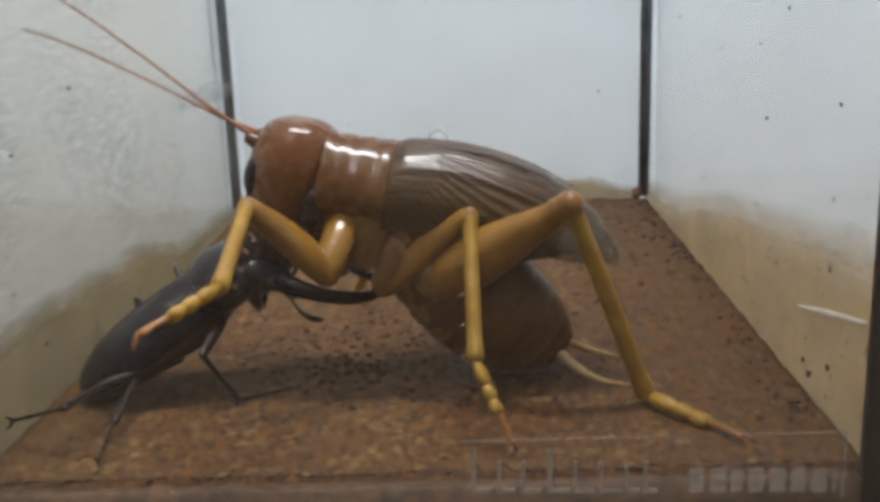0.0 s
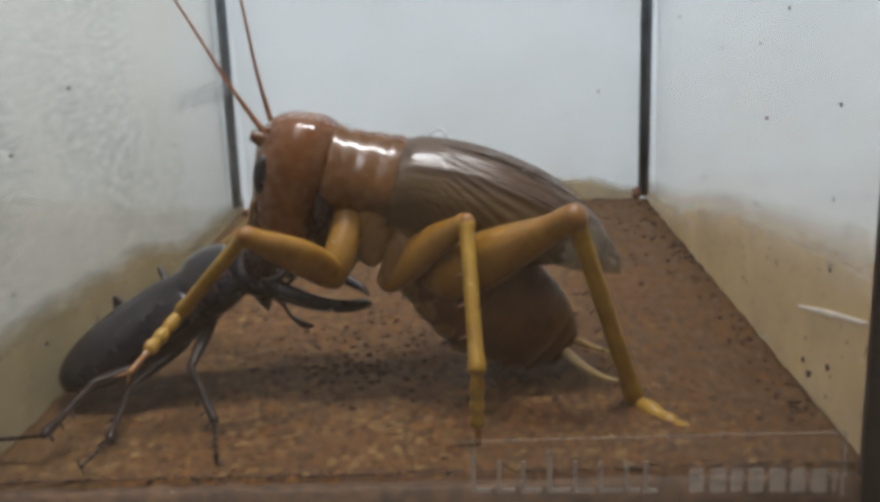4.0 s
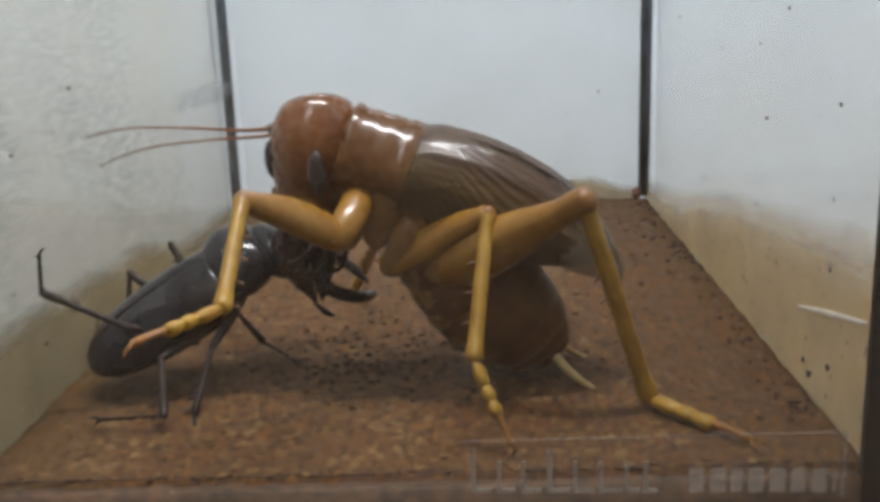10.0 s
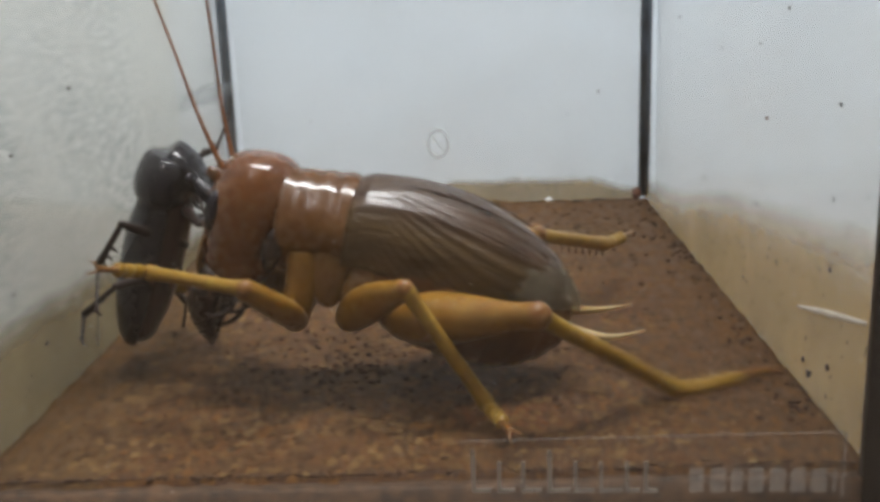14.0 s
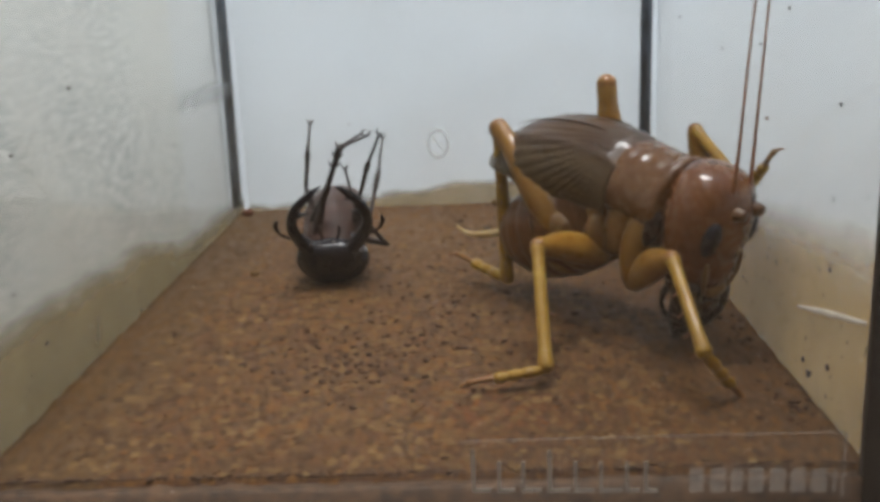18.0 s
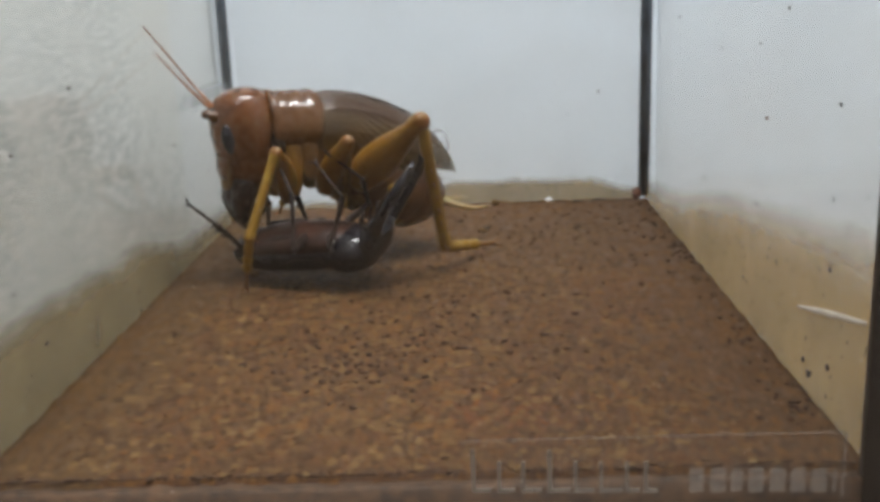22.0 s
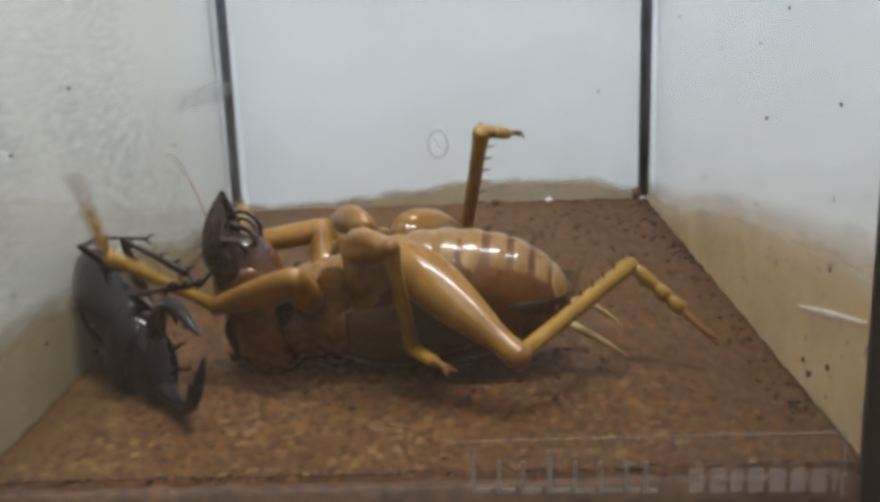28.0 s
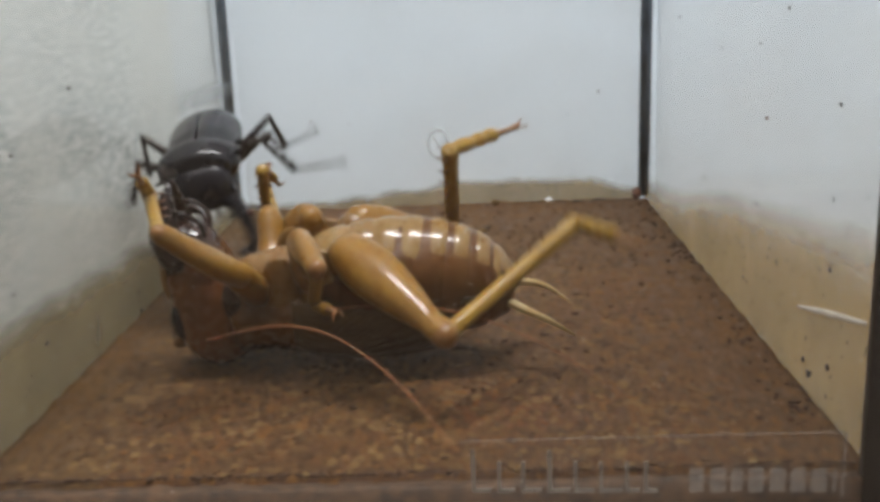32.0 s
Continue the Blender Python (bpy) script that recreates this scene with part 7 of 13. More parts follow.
        (25, 20, 0, -23, 0, 12.7, -64), (25.17, 28.1, 0, -21.9, 28, 36.8, -82.5), (25.33, 35.3, 0, -18, 60.9, 66, -86.4),
        (25.5, 40.7, 0, -11.9, -168.2, 75.9, 11.5), (25.83, 38.1, 0, -15.4, 57.1, 63.2, -93.2), (26.17, 34.9, 0, -18.3, 27.6, 30.3, -88.4),
        (26.5, 31.2, 0, -20.6, 0, 2.7, -69), (27.5, 19.7, 0, -23, 0, -24.4, -81.6), (27.63, 26.6, 0, -22.3, 0.8, -2.1, -85.4),
        (27.75, 32.9, 0, -19.7, 0, 20.3, -89.2), (27.83, 32.2, 0, -20.1, 18.5, 29.1, -136), (27.93, 31.4, 0, -20.5, 24.1, 47.4, 173.1),
        (28, 30.6, 0, -20.9, 0, 60.1, 98.8), (28.17, 23.5, 0, -22.9, 0, 42.1, 42.3), (28.27, 30, 0, -21.2, -5.7, 36, -36.2),
        (28.33, 35.8, 0, -17.6, 0, 30.1, -107.9), (28.5, 34.9, 0, -18.3, 0, 8.6, -137), (28.63, 27.4, 0, -22.1, 0.4, 6.8, -113.8),
        (28.75, 19, 0, -22.9, 0, 5, -90.7), (28.87, 15.9, 0, -22.4, 0.2, 4.6, -45.4), (29, 12.9, 0, -21.5, 0, 4.1, -0.1), (29.27, 10, 0, -20.2, 15.8, 26.7, -54.1),
        (29.5, 7.4, 0, -18.6, 0, 51.2, -122.7), (29.63, 8.3, 0, -19.1, 11.7, 33.4, -57.4), (29.75, 9.1, 0, -19.7, 0, 16.8, -5.1),
        (30, 10.3, 0, -20.4, 0, -19.3, 16.9), (30.5, 11.4, 0, -20.9, 0, -28, 20.9), (30.73, 11.2, 0, -20.8, 9.2, -0.5, -15.5), (31, 11, 0, -20.7, 0, 27, -51.8),
        (31.27, 9.2, 0, -19.7, 2.8, 12.6, -30), (31.5, 7.5, 0, -18.6, 0, -1.6, -9.4), (32, 11.8, 0, -21.1, 0, -35.7, -20.2),
    ]
    path(MOVES["RF_tarsus"], rows)
    path(MOVES["RF_claw"], rows)
    still(MOVES["LM_femur"], -2.6, 6.8, -11.8, [
        (0, -34, -48, 161), (1, -35, -53, 160), (1.5, -36, -42, 152), (2, -39, -31, 144), (3, -27, -43, 139), (4.25, -18, -44, 142), (5.5, -8, -45, 145),
        (6, 1, -48, 162), (7, 1, -49, 133), (8, -5, -45, 146), (8.5, -24, -32, 139), (9, -42, -21, 128), (9.5, -32, -31, 118), (9.6, -31, -33, 124),
        (9.67, -30, -36, 129), (9.75, -30, -38, 135), (10, -30, -45, 154), (11, -25, -42, 158), (12, -28, -42, 161), (13, -29, -50, 163), (13.5, 8, -45, 138),
        (14, 36, -32, 124), (14.5, 60, -23, 114), (15.5, 40, -36, 91), (16.5, 23, -54, 71), (17, 23, -54, 71), (18, 22, -54, 72), (18.5, 4, -57, 89),
        (18.73, -5, -57, 84), (19, -14, -58, 80), (19.27, -4, -57, 84), (19.5, 6, -57, 88), (19.63, 19, -44, 91), (19.75, 30, -31, 96), (19.87, 42, -19, 104),
        (20, 54, -9, 113), (20.25, 23, -13, 79), (20.5, -2, -33, 49), (20.73, -21, -28, 55), (21, -38, -22, 58), (21.5, 11, -22, 80), (21.75, 47, -30, 89),
        (22, 85, -41, 91), (22.07, 106, -33, 76), (22.17, 123, -22, 66), (22.25, 136, -9, 60), (22.37, 154, 13, 57), (22.5, 174, 34, 61), (22.63, 155, 34, 62),
        (22.75, 136, 35, 63), (22.87, 117, 35, 63), (23, 97, 36, 63), (23.13, 125, 18, 84), (23.25, 145, -6, 93), (23.33, -23, -157, -85), (23.4, -8, -140, -88),
        (23.5, 13, -124, -99), (23.6, 1, -134, -94), (23.67, -8, -144, -93), (23.75, -16, -154, -93), (23.83, -135, -24, 68), (23.93, -79, -8, 60),
        (24, -26, 8, 69), (24.07, -79, -7, 60), (24.17, -133, -23, 66), (24.25, -14, -153, -95), (24.33, -5, -143, -95), (24.4, 5, -134, -98),
        (24.5, 18, -125, -104), (25, -145, -50, 59), (25.5, 21, -125, -107), (27.5, 16, -125, -102), (27.6, 14, -132, -104), (27.67, 12, -139, -106),
        (27.75, 10, -146, -108), (27.83, -172, -27, 69), (27.93, -174, -20, 67), (28, -177, -13, 64), (28.1, 174, -13, 65), (28.2, 165, -14, 65),
        (28.3, 157, -14, 66), (28.4, 148, -14, 67), (28.5, 139, -14, 68), (29, 95, -12, 72), (30, 135, -12, 73), (31, 149, -14, 80), (31.2, 158, -18, 77),
        (31.4, 168, -22, 73), (31.6, -2, -155, -111), (31.8, -172, -28, 64), (32, -161, -29, 58),
    ])
    still(MOVES["LM_tibia"], 22, 0, 0, [
        (0, 0, 111, 0), (1, 0, 119, 0), (1.5, 0, 103, 0), (2, 0, 87, 0), (3, 0, 90, 0), (4.25, 0, 105, 0), (5.5, 0, 120, 0), (6, 0, 130, 0), (7, 0, 131, 0),
        (8, 0, 122, 0), (8.5, 0, 95, 0), (9, 0, 69, 0), (9.5, 0, 59, 0), (9.6, 0, 67, 0), (9.67, 0, 75, 0), (9.75, 0, 83, 0), (10, 0, 107, 0), (11, 0, 107, 0),
        (12, 0, 108, 0), (13, 0, 123, 0), (13.5, 0, 113, 0), (14, 0, 102, 0), (14.5, 0, 117, 0), (15.5, 0, 119, 0), (16.5, 0, 122, 0), (17, 0, 122, 0),
        (18, 0, 122, 0), (18.5, 0, 122, 0), (18.73, 0, 97, 0), (19, 0, 72, 0), (19.27, 0, 97, 0), (19.5, 0, 122, 0), (19.63, 0, 104, 0), (19.75, 0, 86, 0),
        (19.87, 0, 68, 0), (20, 0, 50, 0), (20.25, 0, 80, 0), (20.5, 0, 109, 0), (20.73, 0, 131, 0), (21, 0, 154, 0), (21.5, 0, 153, 0), (21.75, 0, 159, 0),
        (22, 0, 166, 0), (22.07, 0, -176, 0), (22.17, 0, -158, 0), (22.25, 0, -140, 0), (22.37, 0, -113, 0), (22.5, 0, -85, 0), (22.63, 0, -69, 0),
        (22.75, 0, -53, 0), (22.87, 0, -38, 0), (23, 0, -22, 0), (23.13, 0, -47, 0), (23.25, 0, -72, 0), (23.33, 0, -89, 0), (23.4, 0, -105, 0), (23.5, 0, -122, 0),
        (23.6, 0, -145, 0), (23.67, 0, -168, 0), (23.75, 0, 169, 0), (23.83, 0, 146, 0), (23.93, 0, 124, 0), (24, 0, 101, 0), (24.07, 0, 124, 0),
        (24.17, 0, 146, 0), (24.25, 0, 169, 0), (24.33, 0, -168, 0), (24.4, 0, -145, 0), (24.5, 0, -122, 0), (25, 0, -122, 0), (25.5, 0, -122, 0),
        (27.5, 0, -122, 0), (27.6, 0, -99, 0), (27.67, 0, -75, 0), (27.75, 0, -52, 0), (27.83, 0, -28, 0), (27.93, 0, -5, 0), (28, 0, 19, 0), (28.1, 0, 19, 0),
        (28.2, 0, 19, 0), (28.3, 0, 19, 0), (28.4, 0, 19, 0), (28.5, 0, 19, 0), (29, 0, 20, 0), (30, 0, 18, 0), (31, 0, 9, 0), (31.2, 0, -1, 0), (31.4, 0, -11, 0),
        (31.6, 0, -21, 0), (31.8, 0, -31, 0), (32, 0, -41, 0),
    ])
    rows = [
        (0, 12.3, 0, -25.2, -67.7, 105.2, -68.4), (1, 8.9, 0, -23.6, -82.5, 103.4, -82.7), (1.5, 15.9, 0, -26.3, -28, 140.2, -53.1),
        (2, 23.4, 0, -27, -4.2, 177.9, -64), (3, 22, 0, -27, -6.9, 172.9, -44.4), (4.25, 15, 0, -26.1, -14.8, 123.4, -31.6),
        (5.5, 8.5, 0, -23.4, -33.5, 72.9, -34.8), (6, 4.6, 0, -20.7, -67.9, 30.2, -78.5), (7, 4.3, 0, -20.4, -26.6, 50.1, -33.2),
        (8, 7.7, 0, -22.9, -17.3, 34.6, -28.7), (8.5, 19.4, 0, -26.9, -34.2, -18.9, 16.6), (9, 31.7, 0, -25.2, -95.2, -31, 92.7),
        (9.5, 35.9, 0, -23.1, 24.9, -166.9, -63.9), (9.6, 32.5, 0, -24.9, 10.3, 179.9, -55.7), (9.67, 29, 0, -26.1, -2.7, 165.2, -50.9),
        (9.75, 25.3, 0, -26.8, -15.8, 149.8, -49.5), (10, 14.1, 0, -25.8, 84.5, 66.8, 85), (11, 14.1, 0, -25.8, 59.6, 78.9, 60.1),
        (12, 13.7, 0, -25.7, -45.4, 97.4, -45.6), (13, 7.3, 0, -22.6, 55.8, 103.4, 56.5), (13.5, 11.6, 0, -24.9, -27.5, 49.8, -41),
        (14, 16.3, 0, -26.4, 0, 5, -30.5), (14.5, 9.7, 0, -24.1, -0.5, 1.8, -15.4), (15.5, 8.7, 0, -23.5, -11.8, 47.5, -17.8),
        (16.5, 7.7, 0, -22.9, 57.7, 100, 58.1), (17, 7.7, 0, -22.9, 57.7, 100, 58.1), (18, 7.7, 0, -22.9, 55.9, 99.7, 56.3),
        (18.5, 7.7, 0, -22.9, 29.6, 97.4, 29.8), (18.73, 18.7, 0, -26.8, -2, 98.5, -2.1), (19, 30.3, 0, -25.7, -21.9, 101.4, -22.3),
        (19.27, 18.7, 0, -26.8, -0.9, 98.5, -1), (19.5, 7.7, 0, -22.9, 32.2, 97.5, 32.4), (19.63, 15.5, 0, -26.2, -2, 64.2, 7.7),
        (19.75, 23.9, 0, -26.9, -3.6, 31.9, 16.9), (19.87, 32.1, 0, -25, -9.8, 0.1, 25.6), (20, 39.4, 0, -20.7, -22.3, -30, 39.4),
        (20.25, 26.9, 0, -26.5, -24.2, -38, 36.7), (20.5, 13.2, 0, -25.5, -25.9, -46, 34), (20.73, 4.1, 0, -20.2, -15, -27, 32.6),
        (21, -2.3, 0, -11.8, -5.7, -8.2, 35), (21.5, -2.1, 0, -12.3, -0.4, 21.3, -1), (21.75, -3.3, 0, -9.5, 6.7, -2.3, -23.2),
        (22, -4.2, 0, -6.5, 23.2, -21, -50.1), (22.07, -4.9, 0, 1.9, 15.6, -12.3, -38.8), (22.17, -3, 0, 10.1, 10, -2.5, -29),
        (22.25, 1.3, 0, 17.4, 6.1, 8.1, -20.1), (22.37, 11.7, 0, 24.9, 3.3, 24.8, -7.2), (22.5, 24.4, 0, 26.9, 4.8, 41.7, 7.3),
        (22.63, 31.6, 0, 25.2, 7.4, 31.5, 19.8), (22.75, 38.1, 0, 21.7, 7.4, 21.2, 30.8), (22.87, 43.3, 0, 16.5, 5.5, 11, 41.2), (23, 47, 0, 10.1, 1.7, 1.3, 51.8),
        (23.13, 40.4, 0, 19.7, -9.3, -21.2, 44.7), (23.25, 30.3, 0, 25.7, -19.8, -44.5, 41.5), (23.33, 22.6, 0, 27, -29, -60.2, 43),
        (23.4, 14.9, 0, 26, -48.9, -75.2, 55.6), (23.5, 7.7, 0, 22.9, 43.1, -98.3, -43.4), (23.6, -0.1, 0, 15.5, -6.5, -105.3, 10.8),
        (23.67, -4.4, 0, 5.7, -18.7, -116.3, 27.6), (23.75, -4.5, 0, -5, -22.2, -127.9, 35.9), (23.83, -0.5, 0, -14.9, 113.4, -7.4, -133.4),
        (23.93, 7.1, 0, -22.5, 69.3, 31.8, -157.7), (24, 17, 0, -26.5, 0, 32.8, 147.9), (24.07, 7.1, 0, -22.5, 69.5, 31.6, -157.6),
        (24.17, -0.5, 0, -14.9, 113.7, -7.9, -133.5), (24.25, -4.5, 0, -5, -21.3, -127.4, 35.1), (24.33, -4.4, 0, 5.7, -16.9, -115.7, 25.8),
        (24.4, -0.1, 0, 15.5, -2.2, -104.9, 6.4), (24.5, 7.7, 0, 22.9, 51, -99.1, -51.3), (25, 7.7, 0, 22.9, 71.2, -102.3, -71.6),
        (25.5, 7.7, 0, 22.9, 54.6, -99.5, -55), (27.5, 7.7, 0, 22.9, 47.7, -98.7, -48), (27.6, 17.9, 0, 26.7, -33, -80.9, 32.2),
        (27.67, 28.8, 0, 26.1, -9.4, -68.6, 8.2), (27.75, 38.6, 0, 21.3, -3.5, -55.4, 1.8), (27.83, 45.8, 0, 12.8, -0.9, -41.9, -1.3),
        (27.93, 48.9, 0, 2.2, 0.4, -28.4, -3.2), (28, 47.5, 0, -8.8, 1.2, -14.9, -4.6), (28.1, 47.5, 0, -8.8, 1, -11.9, -4.6),
        (28.2, 47.5, 0, -8.9, 0.7, -8.9, -4.6), (28.3, 47.5, 0, -8.9, 0.5, -5.8, -4.6), (28.4, 47.5, 0, -9, 0.2, -2.8, -4.6), (28.5, 47.5, 0, -9, 0, 0.2, -4.7),
        (29, 47.4, 0, -9.2, -1.3, 15.3, -5.1), (30, 47.7, 0, -8.3, -1, 14.2, -4.1), (31, 48.7, 0, -4.2, -1, 6.2, -9), (31.2, 49, 0, 0.5, 0.6, -1.1, -10.3),
        (31.4, 48.5, 0, 5.2, 2.3, -8.3, -11.9), (31.6, 47.2, 0, 9.7, 4.3, -15.5, -13.7), (31.8, 45.1, 0, 13.9, 6.6, -22.7, -15.9),
        (32, 42.4, 0, 17.7, 9.4, -29.7, -18.5),
    ]
    path(MOVES["LM_tarsus"], rows)
    path(MOVES["LM_claw"], rows)
    still(MOVES["RM_femur"], -2.6, -6.8, -11.8, [
        (0, 8, -8, -84), (1, -3, -10, -76), (2, 5, -10, -81), (3, 9, -26, -82), (6, 12, -25, -88), (7, 13, -36, -88), (8, 5, -26, -88), (9, -29, -5, -65),
        (10, -4, 3, -80), (11, 23, -4, -95), (12, 17, -7, -89), (13, 2, -20, -74), (14, -2, -20, -88), (15.27, 20, -21, -85), (16.5, 42, -23, -83),
        (17, 42, -23, -83), (17.5, 26, -10, -88), (18, 43, -18, -86), (18.13, 38, -24, -94), (18.25, 33, -32, -101), (18.37, 30, -40, -109), (18.5, 27, -48, -117),
        (18.6, 30, -67, -128), (18.67, -102, -97, -4), (18.75, -12, -108, -101), (18.83, -6, -127, -116), (18.93, 173, -34, 56), (19, 169, -15, 49),
        (19.1, 176, -33, 52), (19.17, 3, -129, -126), (19.25, 14, -112, -130), (19.33, -122, -83, 13), (19.4, -16, -75, -85), (19.5, 0, -57, -93),
        (19.6, 13, -48, -109), (19.67, 21, -37, -120), (19.75, 26, -25, -128), (19.83, 29, -13, -135), (19.93, 30, -1, -140), (20, 30, 11, -146),
        (20.07, 44, 27, -142), (20.17, 63, 41, -132), (20.25, 89, 51, -114), (20.33, 122, 53, -88), (20.4, 153, 46, -65), (20.5, 174, 34, -52),
        (20.6, 170, 19, -59), (20.67, 167, 4, -64), (20.75, 166, -11, -68), (20.83, 166, -26, -73), (20.93, -13, -139, 102), (21, -8, -124, 94),
        (21.5, -9, -124, 95), (22, -12, -124, 99), (22.5, -14, -124, 100), (23, -16, -125, 102), (23.5, -6, -123, 93), (23.6, 11, -137, 84), (23.67, 23, -151, 81),
        (23.75, -147, -14, -98), (24, -113, 26, -80), (24.25, -150, -15, -95), (24.33, 18, -151, 86), (24.4, 3, -137, 91), (24.5, -18, -125, 104),
        (25, 42, -134, 45), (25.5, 10, -124, 76), (27.5, 14, -124, 73), (27.63, 17, -143, 69), (27.75, 18, -162, 66), (27.83, 18, -174, 64), (27.93, 18, 173, 63),
        (28, 17, 161, 61), (28.27, 18, 159, 77), (28.5, -160, 23, -87), (29, 14, 174, 80), (29.5, 7, 162, 67), (30, 16, 157, 76), (31, 10, 161, 82),
        (31.5, 9, 165, 76), (32, 8, 170, 71),
    ])
    still(MOVES["RM_tibia"], 22, 0, 0, [
        (0, 0, 46, 0), (1, 0, 46, 0), (2, 0, 47, 0), (3, 0, 61, 0), (6, 0, 64, 0), (7, 0, 73, 0), (8, 0, 65, 0), (9, 0, 52, 0), (10, 0, 36, 0), (11, 0, 46, 0),
        (12, 0, 46, 0), (13, 0, 56, 0), (14, 0, 52, 0), (15.27, 0, 71, 0), (16.5, 0, 89, 0), (17, 0, 89, 0), (17.5, 0, 80, 0), (18, 0, 75, 0), (18.13, 0, 98, 0),
        (18.25, 0, 121, 0), (18.37, 0, 142, 0), (18.5, 0, 164, 0), (18.6, 0, -174, 0), (18.67, 0, -153, 0), (18.75, 0, -131, 0), (18.83, 0, -109, 0),
        (18.93, 0, -88, 0), (19, 0, -66, 0), (19.1, 0, -95, 0), (19.17, 0, -123, 0), (19.25, 0, -151, 0), (19.33, 0, 180, 0), (19.4, 0, 151, 0), (19.5, 0, 122, 0),
        (19.6, 0, 146, 0), (19.67, 0, 171, 0), (19.75, 0, -165, 0), (19.83, 0, -141, 0), (19.93, 0, -117, 0), (20, 0, -93, 0), (20.07, 0, -117, 0),
        (20.17, 0, -142, 0), (20.25, 0, -166, 0), (20.33, 0, 170, 0), (20.4, 0, 145, 0), (20.5, 0, 121, 0), (20.6, 0, 140, 0), (20.67, 0, 160, 0),
        (20.75, 0, 179, 0), (20.83, 0, -161, 0), (20.93, 0, -142, 0), (21, 0, -122, 0), (21.5, 0, -122, 0), (22, 0, -122, 0), (22.5, 0, -122, 0), (23, 0, -122, 0),
        (23.5, 0, -122, 0), (23.6, 0, -121, 0), (23.67, 0, -120, 0), (23.75, 0, -119, 0), (24, 0, -117, 0), (24.25, 0, -119, 0), (24.33, 0, -120, 0),
        (24.4, 0, -121, 0), (24.5, 0, -122, 0), (25, 0, -122, 0), (25.5, 0, -122, 0), (27.5, 0, -122, 0), (27.63, 0, -150, 0), (27.75, 0, -177, 0),
        (27.83, 0, 164, 0), (27.93, 0, 146, 0), (28, 0, 127, 0), (28.27, 0, 109, 0), (28.5, 0, 91, 0), (29, 0, 112, 0), (29.5, 0, 104, 0), (30, 0, 133, 0),
        (31, 0, 104, 0), (31.5, 0, 128, 0), (32, 0, 151, 0),
    ])
